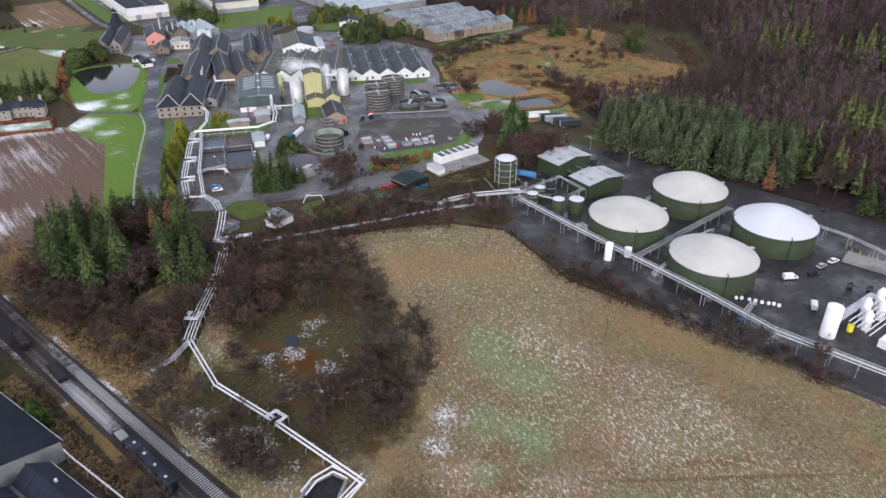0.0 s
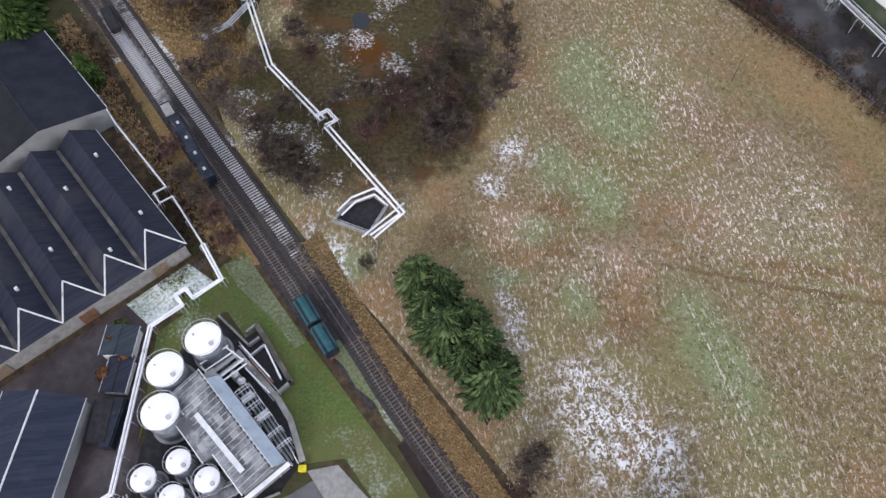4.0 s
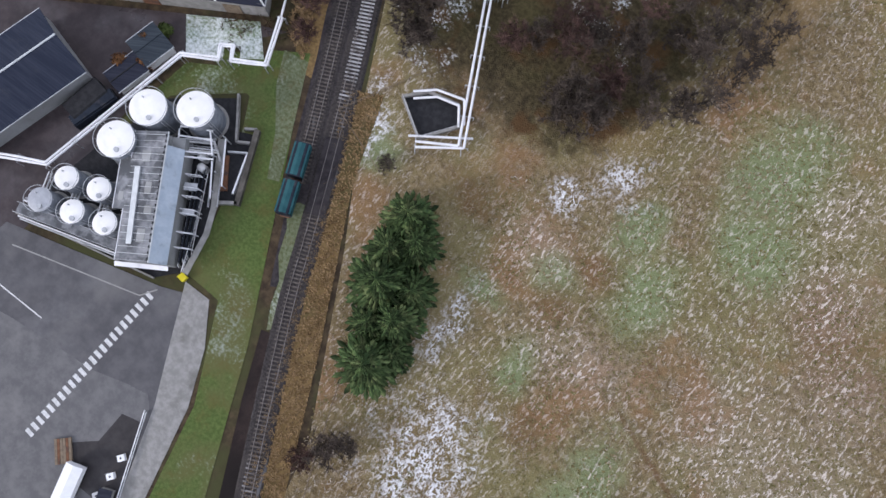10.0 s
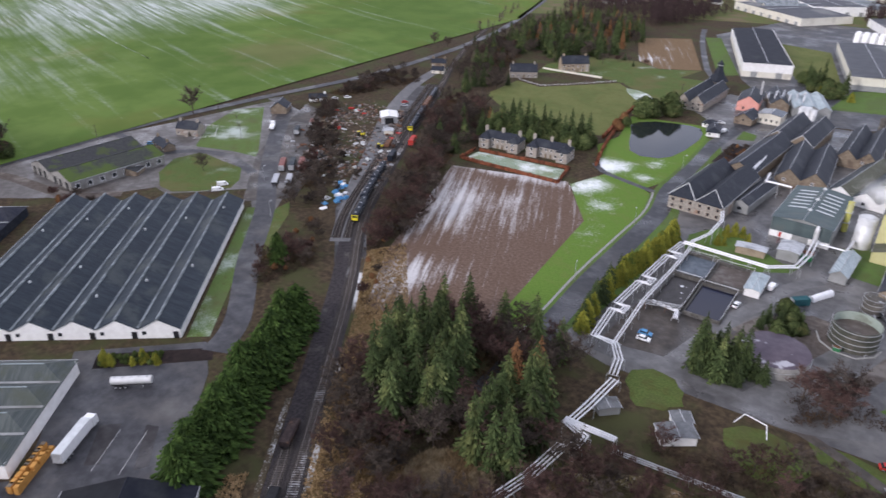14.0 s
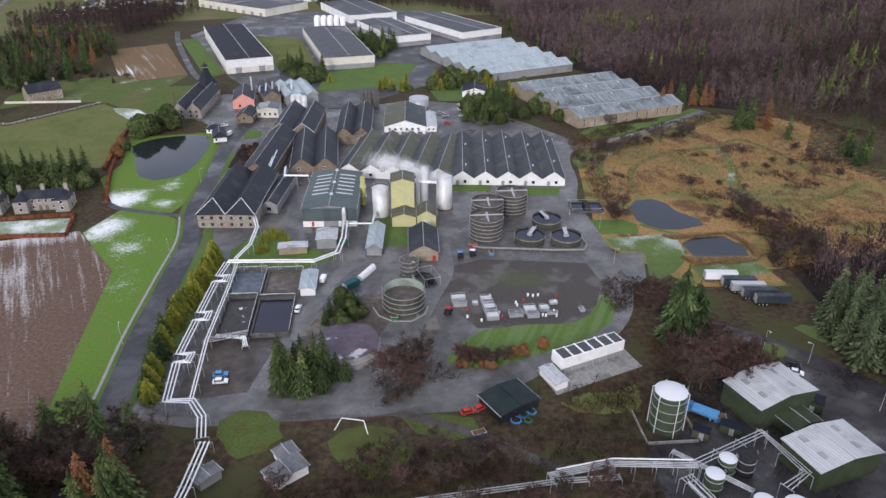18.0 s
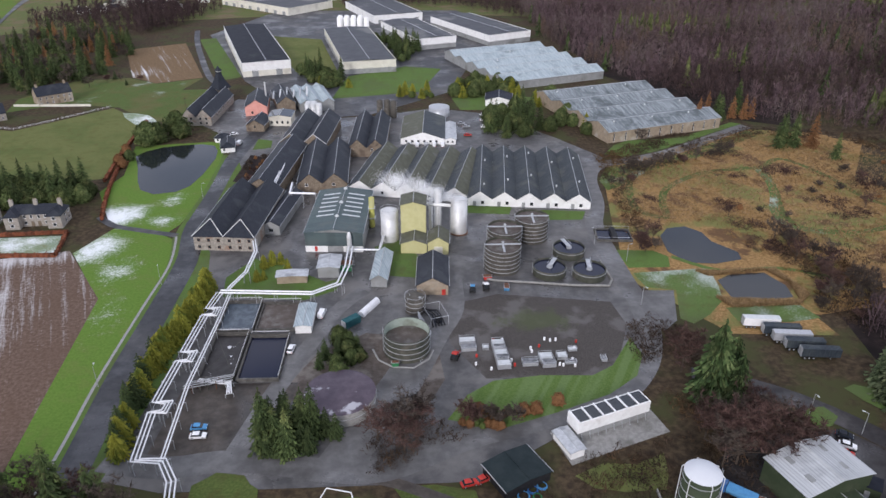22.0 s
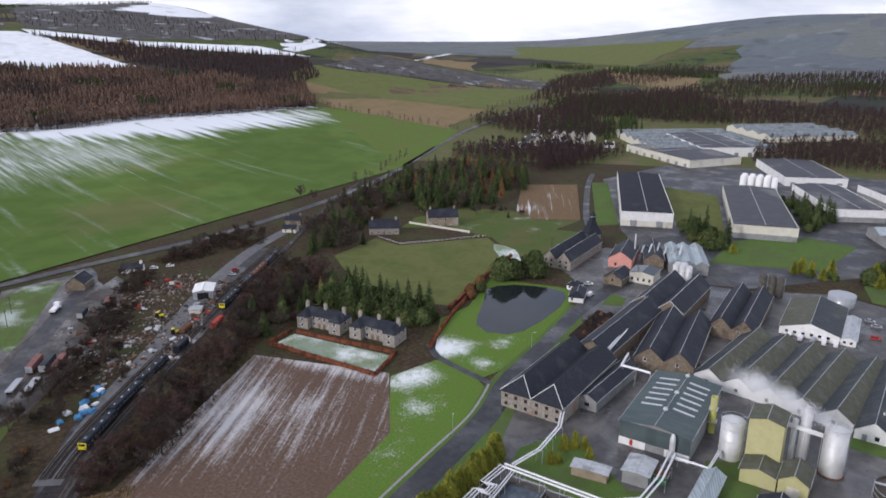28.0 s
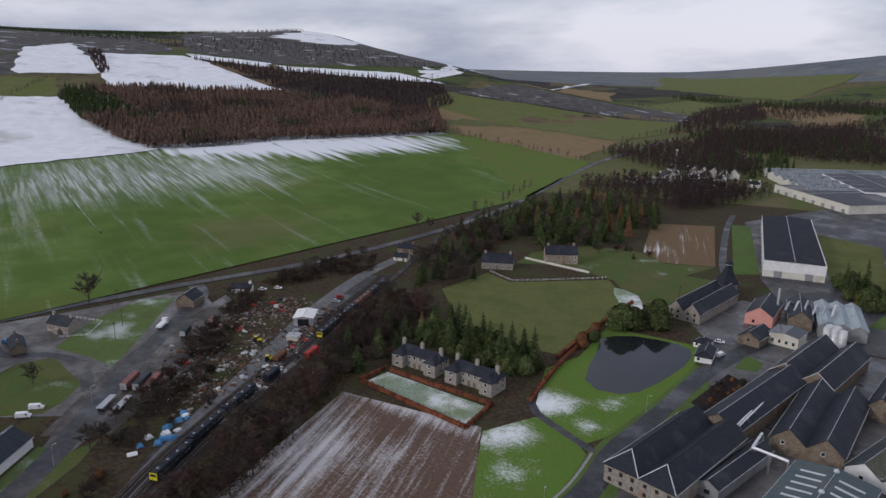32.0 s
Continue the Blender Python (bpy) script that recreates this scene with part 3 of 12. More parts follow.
M["tussock"], M["plough"], M["snow_pasture"] = rough_field(), plough(), snow_pasture()
RAIL_WAY = radians(53)
M["slate"] = surf("slate_roof", (0.018, 0.021, 0.029), (0.031, 0.035, 0.045), 1.4, (0.044, 0.048, 0.055), 0.12, (0.5, 0.68), 0.55, spec=0.16, bump=0.2)
M["slate_old"] = surf("mossy_slate_roof", (0.036, 0.038, 0.041), (0.062, 0.063, 0.062), 1.2, (0.062, 0.078, 0.032), 0.14, (0.54, 0.64), 0.7, bump=0.2)
M["dark_wagon"] = surf("rusted_wagon", (0.034, 0.026, 0.026), (0.062, 0.046, 0.042), 0.8, (0.11, 0.065, 0.045), 0.3, (0.56, 0.7), 0.8, bump=0.1)
M["faded_red"] = surf("faded_red_paint", (0.20, 0.088, 0.078), (0.27, 0.125, 0.110), 0.8, (0.34, 0.26, 0.24), 0.2, (0.55, 0.7), 0.6, bump=0.03)
M["slate_moss"] = surf("slate_half_under_moss", (0.040, 0.044, 0.042), (0.066, 0.070, 0.056), 1.2, (0.068, 0.098, 0.028), 0.07, (0.44, 0.54), 0.8, bump=0.2)
M["black_sheet"] = sheet("black_roof_sheet", (0.016, 0.018, 0.030), (0.027, 0.030, 0.045), (0.038, 0.039, 0.047), RAIL_WAY, 2.0)
M["navy_sheet"] = sheet("blue_black_roof_sheet", (0.018, 0.023, 0.040), (0.030, 0.036, 0.056), (0.045, 0.050, 0.064), radians(83), 2.0)
M["grey_sheet"] = sheet("weathered_grey_sheet", (0.066, 0.078, 0.076), (0.105, 0.118, 0.112), (0.080, 0.090, 0.072), radians(-37), 2.0)
M["blue_sheet"] = sheet("blue_grey_sheet", (0.026, 0.034, 0.044), (0.044, 0.055, 0.066), (0.068, 0.078, 0.080), RAIL_WAY, 2.0)
M["dist_sheet"] = sheet("dark_blue_roof_sheet", (0.038, 0.045, 0.052), (0.066, 0.075, 0.082), (0.095, 0.10, 0.092), radians(90), 2.0)
M["green_sheet"] = sheet("slate_green_sheet", (0.075, 0.10, 0.105), (0.095, 0.125, 0.125), (0.11, 0.125, 0.12), radians(90), 2.0)
M["silver_sheet"] = sheet("galvanised_roof_sheet", (0.31, 0.365, 0.385), (0.43, 0.49, 0.51), (0.24, 0.285, 0.295), radians(-20), 1.2, 0.45)
M["duct_sheet"] = surf("pale_blue_sheet", (0.36, 0.42, 0.48), (0.46, 0.52, 0.57), 0.6, (0.26, 0.30, 0.34), 0.3, (0.5, 0.68), 0.4, bump=0.05)
M["tan_roof"] = sheet("streaked_asbestos_sheet", (0.14, 0.16, 0.17), (0.30, 0.33, 0.34), (0.10, 0.115, 0.12), radians(-19), 1.0, 0.6)
M["flat_roof"] = surf("felt_roof", (0.050, 0.052, 0.060), (0.070, 0.072, 0.080), 0.12, (0.15, 0.15, 0.145), 0.022, (0.54, 0.64), 0.55, bump=0.05, spec=0.16)
M["felt_dark"] = surf("dark_grey_felt", (0.014, 0.0145, 0.017), (0.020, 0.021, 0.024), 0.3, (0.027, 0.027, 0.029), 0.06, (0.5, 0.7), 0.55, bump=0.03, spec=0.06)
M["felt_green"] = surf("dark_green_felt", (0.014, 0.022, 0.024), (0.022, 0.031, 0.033), 0.3, (0.032, 0.040, 0.040), 0.06, (0.5, 0.7), 0.6, bump=0.03)
M["hut_felt"] = surf("grey_mineral_felt", (0.13, 0.135, 0.14), (0.18, 0.185, 0.19), 0.8, (0.10, 0.10, 0.10), 0.3, (0.5, 0.7), 0.85, bump=0.05)
M["flat_black"] = surf("black_membrane_roof", (0.012, 0.014, 0.021), (0.021, 0.023, 0.031), 0.2, (0.038, 0.042, 0.042), 0.04, (0.56, 0.7), 0.6, bump=0.03, spec=0.08)
M["white_wall"] = surf("white_painted_wall", (0.76, 0.75, 0.73), (0.85, 0.845, 0.825), 0.5, (0.58, 0.565, 0.52), 0.2, (0.58, 0.78), 0.8, bump=0.05)
M["cream_wall"] = surf("cream_cladding", (0.64, 0.61, 0.52), (0.73, 0.70, 0.61), 0.4, (0.50, 0.47, 0.40), 0.1, (0.52, 0.72), 0.75, bump=0.05)
M["grey_wall"] = surf("grey_cladding", (0.25, 0.255, 0.25), (0.33, 0.335, 0.33), 0.4, (0.19, 0.19, 0.18), 0.1, (0.5, 0.7), 0.75, bump=0.05)
M["tan_wall"] = surf("tan_brick_wall", (0.27, 0.215, 0.155), (0.35, 0.285, 0.21), 0.5, (0.42, 0.38, 0.32), 0.12, (0.52, 0.7), 0.85, bump=0.1)
M["stone"] = surf("coursed_granite", (0.24, 0.215, 0.185), (0.38, 0.345, 0.30), 1.1, (0.28, 0.18, 0.13), 0.3, (0.55, 0.7), 0.9, bump=0.35)
M["rubble"] = surf("rubble_stone", (0.17, 0.135, 0.10), (0.29, 0.235, 0.175), 1.2, (0.12, 0.09, 0.07), 0.3, (0.5, 0.7), 0.9, bump=0.4)
M["pink"] = surf("pink_harling", (0.66, 0.30, 0.25), (0.72, 0.36, 0.30), 0.6, None, rough=0.9, bump=0.1)
M["yellow"] = surf("pale_yellow_cladding", (0.50, 0.47, 0.235), (0.56, 0.53, 0.28), 0.4, (0.42, 0.40, 0.2), 0.2, (0.55, 0.75), 0.6, bump=0.03)
M["olive"] = surf("olive_roof_sheet", (0.085, 0.087, 0.062), (0.115, 0.115, 0.085), 0.5, (0.14, 0.14, 0.125), 0.2, (0.55, 0.7), 0.6, bump=0.05)
M["bright_yellow"] = surf("yellow_paint", (0.72, 0.60, 0.03), (0.78, 0.66, 0.05), 1.0, None, rough=0.5, bump=0)
M["lime"] = surf("lime_yellow_paint", (0.46, 0.45, 0.12), (0.54, 0.53, 0.16), 0.6, (0.42, 0.40, 0.2), 0.3, rough=0.6, bump=0)
M["steel"] = surf("stainless_steel", (0.56, 0.56, 0.55), (0.68, 0.68, 0.67), 0.25, (0.42, 0.40, 0.37), 0.15, (0.55, 0.8), 0.5, 0.3, 0.4, bump=0.02)
M["galv"] = surf("galvanised_steel", (0.42, 0.43, 0.44), (0.56, 0.57, 0.58), 0.8, (0.3, 0.31, 0.32), 0.3, (0.5, 0.7), 0.5, 0.45, bump=0.03)
M["lagging"] = surf("white_pipe_lagging", (0.72, 0.72, 0.73), (0.83, 0.83, 0.84), 0.6, (0.52, 0.53, 0.54), 0.3, (0.55, 0.75), 0.5, 0.2, bump=0.03)
M["white_tank"] = surf("white_tank_paint", (0.80, 0.79, 0.76), (0.87, 0.86, 0.84), 0.4, (0.70, 0.68, 0.63), 0.35, (0.58, 0.78), 0.5, bump=0.02)
M["tank_steel"] = surf("dull_tank_steel", (0.15, 0.165, 0.185), (0.23, 0.245, 0.265), 0.5, (0.12, 0.125, 0.135), 0.3, (0.5, 0.7), 0.55, 0.25, bump=0.03)
M["dome"] = surf("off_white_membrane", (0.49, 0.475, 0.43), (0.55, 0.535, 0.485), 0.12, (0.43, 0.42, 0.39), 0.05, (0.52, 0.78), 0.6, bump=0.02)
M["dome_white"] = surf("clean_white_membrane", (0.57, 0.58, 0.60), (0.63, 0.64, 0.66), 0.12, (0.52, 0.53, 0.55), 0.06, (0.55, 0.75), 0.55, bump=0.02)
M["dark_green"] = surf("dark_green_cladding", (0.040, 0.054, 0.030), (0.055, 0.070, 0.040), 0.3, (0.075, 0.085, 0.055), 0.12, (0.55, 0.7), 0.6, bump=0.03)
M["tank_green"] = surf("weathered_green_tank", (0.055, 0.058, 0.045), (0.085, 0.088, 0.07), 0.5, (0.12, 0.11, 0.09), 0.25, (0.5, 0.7), 0.6, bump=0.05)
M["wood_tank"] = surf("dark_tank_stave", (0.07, 0.064, 0.055), (0.11, 0.10, 0.085), 0.5, (0.16, 0.145, 0.125), 0.2, (0.52, 0.7), 0.65, bump=0.1)
M["pale_inside"] = surf("pale_green_tank_lining", (0.28, 0.33, 0.28), (0.36, 0.41, 0.36), 0.4, (0.2, 0.22, 0.18), 0.2, rough=0.7, bump=0.02)
M["sludge"] = surf("brown_sludge", (0.085, 0.070, 0.060), (0.12, 0.10, 0.088), 0.4, (0.15, 0.14, 0.13), 0.2, rough=0.7, spec=0.2, bump=0.02)
M["plum"] = surf("plum_tank_cover", (0.070, 0.053, 0.070), (0.105, 0.083, 0.102), 0.3, (0.40, 0.39, 0.42), 0.13, (0.585, 0.64), 0.45, spec=0.2, bump=0.02)
M["glass_dark"] = surf("dark_window_glass", (0.02, 0.024, 0.028), (0.03, 0.034, 0.04), 0.5, None, rough=0.08, spec=0.6, bump=0)
M["skylight"] = surf("white_skylight", (0.50, 0.52, 0.52), (0.60, 0.62, 0.62), 0.8, None, rough=0.4, bump=0)
M["poly_roof"] = surf("dirty_translucent_sheet", (0.13, 0.135, 0.142), (0.27, 0.275, 0.285), 0.55, (0.075, 0.078, 0.082), 0.35, (0.45, 0.60), 0.35, spec=0.35, bump=0.1)
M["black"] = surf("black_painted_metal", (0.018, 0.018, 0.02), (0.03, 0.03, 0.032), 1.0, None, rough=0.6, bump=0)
M["rubber"] = surf("black_rubber", (0.018, 0.018, 0.018), (0.03, 0.03, 0.03), 2.0, None, rough=0.9, bump=0)
M["rust"] = surf("rusty_steel", (0.13, 0.065, 0.04), (0.2, 0.10, 0.06), 1.5, (0.09, 0.06, 0.05), 0.5, rough=0.85, bump=0.2)
M["rail"] = surf("rail_steel", (0.19, 0.165, 0.15), (0.30, 0.275, 0.26), 0.5, None, rough=0.55, metal=0.3, bump=0)
M["sleeper"] = sleeper_wood("weathered_sleeper", -62, 99, 16, 58)
M["siding_sleeper"] = sleeper_wood("siding_sleeper", -80, 113, 9, 24)
M["old_sleeper"] = surf("oily_old_sleeper", (0.038, 0.032, 0.029), (0.075, 0.062, 0.055), 2.0, (0.10, 0.085, 0.07), 0.2, (0.5, 0.7), 0.95, bump=0.2)
M["wet_concrete"] = surf("dark_wet_concrete", (0.07, 0.066, 0.060), (0.12, 0.115, 0.105), 0.7, (0.19, 0.185, 0.175), 0.2, (0.55, 0.75), 0.8, bump=0.1)
M["timber"] = surf("weathered_timber", (0.16, 0.125, 0.09), (0.23, 0.18, 0.13), 2.0, None, rough=0.9, bump=0.2)
M["pallet"] = surf("orange_crate", (0.45, 0.22, 0.06), (0.55, 0.28, 0.08), 1.0, None, rough=0.8, bump=0.05)
M["blue"] = surf("blue_paint", (0.03, 0.11, 0.30), (0.05, 0.16, 0.40), 0.8, (0.10, 0.16, 0.27), 0.4, rough=0.55, bump=0)
M["sky_blue"] = surf("light_blue_paint", (0.08, 0.24, 0.45), (0.10, 0.30, 0.52), 0.8, None, rough=0.5, bump=0)
M["red"] = surf("red_paint", (0.42, 0.035, 0.03), (0.52, 0.06, 0.045), 0.8, (0.3, 0.06, 0.05), 0.4, rough=0.55, bump=0)
M["green"] = surf("green_paint", (0.03, 0.15, 0.06), (0.04, 0.19, 0.08), 0.8, None, rough=0.55, bump=0)
M["teal"] = surf("teal_tarpaulin", (0.02, 0.075, 0.085), (0.03, 0.10, 0.11), 0.6, None, rough=0.7, bump=0.1)
M["navy"] = surf("navy_paint", (0.013, 0.017, 0.026), (0.024, 0.030, 0.042), 0.6, (0.05, 0.05, 0.055), 0.4, (0.5, 0.7), 0.5, bump=0)
M["white"] = surf("white_paint", (0.78, 0.78, 0.78), (0.85, 0.85, 0.85), 1.0, None, rough=0.45, bump=0)
M["silver"] = surf("silver_paint", (0.38, 0.39, 0.41), (0.46, 0.47, 0.49), 1.0, None, rough=0.35, metal=0.3, bump=0)
M["line"] = surf("worn_white_line", (0.5, 0.5, 0.49), (0.66, 0.66, 0.65), 1.5, (0.2, 0.2, 0.2), 0.6, (0.6, 0.75), 0.8, bump=0)
M["kerb"] = surf("kerb_stone", (0.26, 0.255, 0.24), (0.33, 0.325, 0.31), 1.0, None, rough=0.9, bump=0.1)
M["hedge_brown"] = surf("beech_hedge", (0.16, 0.055, 0.03), (0.24, 0.085, 0.045), 1.5, (0.12, 0.05, 0.03), 0.3, rough=0.95, bump=0.5, island=0.35)
M["grey_spruce"] = surf("grey_green_needles", (0.044, 0.060, 0.028), (0.094, 0.114, 0.058), 0.7, (0.142, 0.158, 0.085), 0.15, (0.50, 0.68), 0.9, bump=0, rnd=0.25, island=0.4)
M["conifer"] = surf("spruce_needles", (0.028, 0.043, 0.016), (0.066, 0.090, 0.032), 0.7, (0.118, 0.134, 0.048), 0.15, (0.50, 0.68), 0.9, bump=0, rnd=0.3, island=0.4)
M["field_spruce"] = surf("young_spruce_needles", (0.024, 0.042, 0.016), (0.062, 0.094, 0.034), 0.9, (0.098, 0.122, 0.050), 0.35, (0.50, 0.66), 0.9, bump=0, rnd=0.2, island=0.65)
M["bush_green"] = surf("broad_evergreen", (0.040, 0.058, 0.020), (0.094, 0.118, 0.044), 0.7, (0.13, 0.14, 0.055), 0.25, (0.52, 0.68), 0.9, bump=0, rnd=0.3, island=0.4)
M["pine"] = surf("pine_needles", (0.030, 0.045, 0.018), (0.055, 0.075, 0.028), 0.7, None, rough=0.9, bump=0, rnd=0.3)
M["cypress"] = surf("cypress_foliage", (0.026, 0.050, 0.012), (0.056, 0.092, 0.021), 0.7, (0.018, 0.034, 0.009), 0.3, (0.5, 0.65), 0.9, bump=0, rnd=0.12, island=0.45)
M["golden"] = surf("golden_cypress", (0.155, 0.160, 0.024), (0.245, 0.235, 0.036), 0.8, (0.085, 0.11, 0.022), 0.3, (0.5, 0.65), 0.9, bump=0, rnd=0.2)
M["larch"] = surf("bare_larch_twigs", (0.125, 0.080, 0.060), (0.205, 0.134, 0.100), 0.5, (0.085, 0.062, 0.052), 0.012, (0.48, 0.6), 0.95, bump=0, island=0.5)
M["twig"] = surf("bare_twigs", (0.052, 0.041, 0.034), (0.115, 0.091, 0.074), 0.5, None, rough=0.95, bump=0, rnd=0.3, island=0.4)
M["twig_red"] = surf("reddish_twigs", (0.062, 0.036, 0.031), (0.130, 0.078, 0.066), 0.5, None, rough=0.95, bump=0, rnd=0.3, island=0.4)
M["reed_straw"] = surf("dead_reed", (0.20, 0.118, 0.046), (0.36, 0.235, 0.105), 0.3, (0.14, 0.085, 0.045), 0.03, (0.5, 0.62), 0.95, bump=0, island=0.4)
M["wood_green"] = surf("pale_woodland_firs", (0.070, 0.082, 0.030), (0.115, 0.125, 0.048), 0.3, None, rough=0.95, bump=0, island=0.5)
M["wood_twigs"] = surf("woodland_twigs", (0.080, 0.054, 0.058), (0.150, 0.102, 0.108), 0.3, (0.10, 0.074, 0.066), 0.02, (0.5, 0.62), 0.95, bump=0, island=0.45)
M["wood_pale"] = surf("pale_birch_twigs", (0.105, 0.078, 0.076), (0.17, 0.13, 0.125), 0.3, (0.12, 0.082, 0.065), 0.02, (0.5, 0.62), 0.95, bump=0, island=0.4)
M["wood_dark"] = surf("dark_alder_twigs", (0.048, 0.032, 0.032), (0.085, 0.057, 0.054), 0.3, None, rough=0.95, bump=0, island=0.4)
M["brush"] = surf("bramble_and_twigs", (0.034, 0.023, 0.018), (0.082, 0.056, 0.038), 0.35, (0.10, 0.060, 0.030), 0.03, (0.5, 0.62), 0.95, bump=0, island=0.45)
M["wood_fir"] = surf("woodland_firs", (0.034, 0.050, 0.020), (0.062, 0.082, 0.030), 0.3, None, rough=0.95, bump=0, island=0.5)
M["rust_leaf"] = surf("rust_brown_leaves", (0.14, 0.070, 0.032), (0.21, 0.105, 0.048), 0.7, None, rough=0.95, bump=0, rnd=0.25)
M["shrub"] = surf("evergreen_shrub", (0.06, 0.085, 0.025), (0.10, 0.13, 0.04), 0.8, None, rough=0.9, bump=0, rnd=0.3)
M["bark"] = surf("bark", (0.06, 0.045, 0.035), (0.10, 0.08, 0.065), 2.0, None, rough=0.95, bump=0.3)
M["reed"] = surf("dry_reeds", (0.22, 0.145, 0.072), (0.34, 0.235, 0.125), 0.6, None, rough=0.95, bump=0, island=0.4)
M["reed_pale"] = surf("bleached_reeds", (0.20, 0.150, 0.088), (0.32, 0.255, 0.165), 0.5, (0.17, 0.115, 0.06), 0.15, (0.45, 0.6), 0.95, bump=0, island=0.4)
M["tuft_pale"] = surf("bleached_frosted_grass", (0.36, 0.30, 0.225), (0.54, 0.48, 0.41), 0.5, (0.34, 0.25, 0.16), 0.06, (0.45, 0.6), 0.95, bump=0, island=0.35)
M["tuft"] = surf("dry_tussock_grass", (0.195, 0.148, 0.080), (0.31, 0.245, 0.145), 0.6, (0.19, 0.165, 0.07), 0.05, (0.42, 0.56), 0.95, bump=0, island=0.3)


def water(name, tint, spec=0.5):
    k = Mat(name, 0.06, 0, spec)
    k.bump(k.noise(1.3, 3, 0.5), 0.03, 0.05)
    return k.done(tint)


M["pond"] = water("pond_water", (0.014, 0.017, 0.020), 0.34)
M["basin"] = water("basin_water", (0.010, 0.013, 0.030), 0.25)
M["foam"] = surf("foaming_basin_water", (0.050, 0.066, 0.086), (0.105, 0.128, 0.150), 0.5, (0.24, 0.26, 0.28), 0.22, (0.62, 0.70), 0.3, spec=0.3, bump=0.03)
M["foam_streak"] = surf("dark_water_with_foam_streaks", (0.022, 0.019, 0.018), (0.040, 0.036, 0.036), 0.4, (0.62, 0.63, 0.64), 0.45, (0.64, 0.67), 0.35, spec=0.25, bump=0.03)


M["steam"] = surf("steam_droplets", (0.93, 0.93, 0.93), (0.95, 0.95, 0.95), 1.0, None, rough=1.0, spec=0.0, bump=0)
# ---------------------------------------------------------------- geometry helpers
class Geo:
    """Collects plain solids, then becomes one mesh."""

    def __init__(self):
        self.v, self.f = [], []

    def add(self, v, f):
        o = len(self.v)
        self.v += v
        self.f += [tuple(i + o for i in q) for q in f]
        return self

    def box(self, x0, y0, z0, x1, y1, z1):
        return self.add([(x0, y0, z0), (x1, y0, z0), (x1, y1, z0), (x0, y1, z0), (x0, y0, z1), (x1, y0, z1), (x1, y1, z1), (x0, y1, z1)],
                        [(3, 2, 1, 0), (4, 5, 6, 7), (0, 1, 5, 4), (1, 2, 6, 5), (2, 3, 7, 6), (3, 0, 4, 7)])

    def slab(self, pts, thick):
        """A polygon, anticlockwise from above, thickened downwards."""
        n = len(pts)
        low = [(x, y, z - thick) for x, y, z in pts]
        return self.add(list(pts) + low, [tuple(range(n)), tuple(range(2 * n - 1, n - 1, -1))] + [(i, i + n, (i + 1) % n + n, (i + 1) % n) for i in range(n)])

    def prism(self, pts, y0, y1):
        """An outline in x and z, drawn out along y."""
        n = len(pts)
        return self.add([(x, y0, z) for x, z in pts] + [(x, y1, z) for x, z in pts],
                        [tuple(range(n)), tuple(range(2 * n - 1, n - 1, -1))] + [(i, i + n, (i + 1) % n + n, (i + 1) % n) for i in range(n)])

    def lathe(self, x, y, profile, n=24):
        """Turned about the upright axis: profile of (radius, height)."""
        v = [(x + r * math.cos(2 * math.pi * i / n), y + r * math.sin(2 * math.pi * i / n), z) for r, z in profile for i in range(n)]
        f = [(k * n + i, k * n + (i + 1) % n, (k + 1) * n + (i + 1) % n, (k + 1) * n + i) for k in range(len(profile) - 1) for i in range(n)]
        hollow = len(profile) > 3 and abs(profile[0][0] - profile[-1][0]) < 0.05
        return self.add(v, f if hollow else f + [tuple(range((len(profile) - 1) * n, len(profile) * n))])

    def rod(self, p, q, r, n=6):
        p, q = Vector(p), Vector(q)
        d = (q - p)
        if d.length < 1e-6:
            return self
        d.normalize()
        a = d.cross(Vector((0, 0, 1)) if abs(d.z) < 0.95 else Vector((1, 0, 0))).normalized()
        b = d.cross(a)
        ring = [(a * math.cos(2 * math.pi * i / n) + b * math.sin(2 * math.pi * i / n)) * r for i in range(n)]
        return self.add([tuple(p + o) for o in ring] + [tuple(q + o) for o in ring],
                        [tuple(range(n - 1, -1, -1)), tuple(range(n, 2 * n))] + [(i, (i + 1) % n, (i + 1) % n + n, i + n) for i in range(n)])

    def pipe(self, pts, r, n=6):
        for p, q in zip(pts, pts[1:]):
            self.rod(p, q, r, n)
        return self

    def mesh(self, name, mat, smooth=False):
        me = bpy.data.meshes.new(name)
        me.from_pydata(self.v, [], self.f)
        me.materials.append(M[mat])
        if smooth:
            me.polygons.foreach_set("use_smooth", [True] * len(me.polygons))
        me.update()
        return me


def thing(name, x, y, z=0.0, turn=0.0, label="", category="", group="", kind=""):
    """An empty at the base of a thing; turn in radians."""
    ob = new(name)
    ob.empty_display_size = 0.5
    ob.matrix_world = Matrix.Translation((x, y, z)) @ Matrix.Rotation(turn, 4, "Z")
    return tagged(ob, label, category, group, kind)


def part(name, g, mat, parent, label="", smooth=False):
    """Links one mesh under a thing or a part, in that thing's own axes."""
    me = g.mesh(name, mat, smooth) if isinstance(g, Geo) else g
    ob = new(name, me)
    ob.parent = parent
    return tagged(ob, label)


def alone(name, g, mat, label="", category="", group="", kind="", smooth=False):
    return tagged(new(name, g.mesh(name, mat, smooth)), label, category, group, kind)


def ease(v, a, b):
    t = min(1.0, max(0.0, (v - a) / (b - a)))
    return t * t * (3 - 2 * t)


def along(v, table):
    for (a, za), (b, zb) in zip(table, table[1:]):
        if v <= b:
            t = max(0.0, (v - a) / (b - a))
            return za + (zb - za) * t
    return table[-1][1]


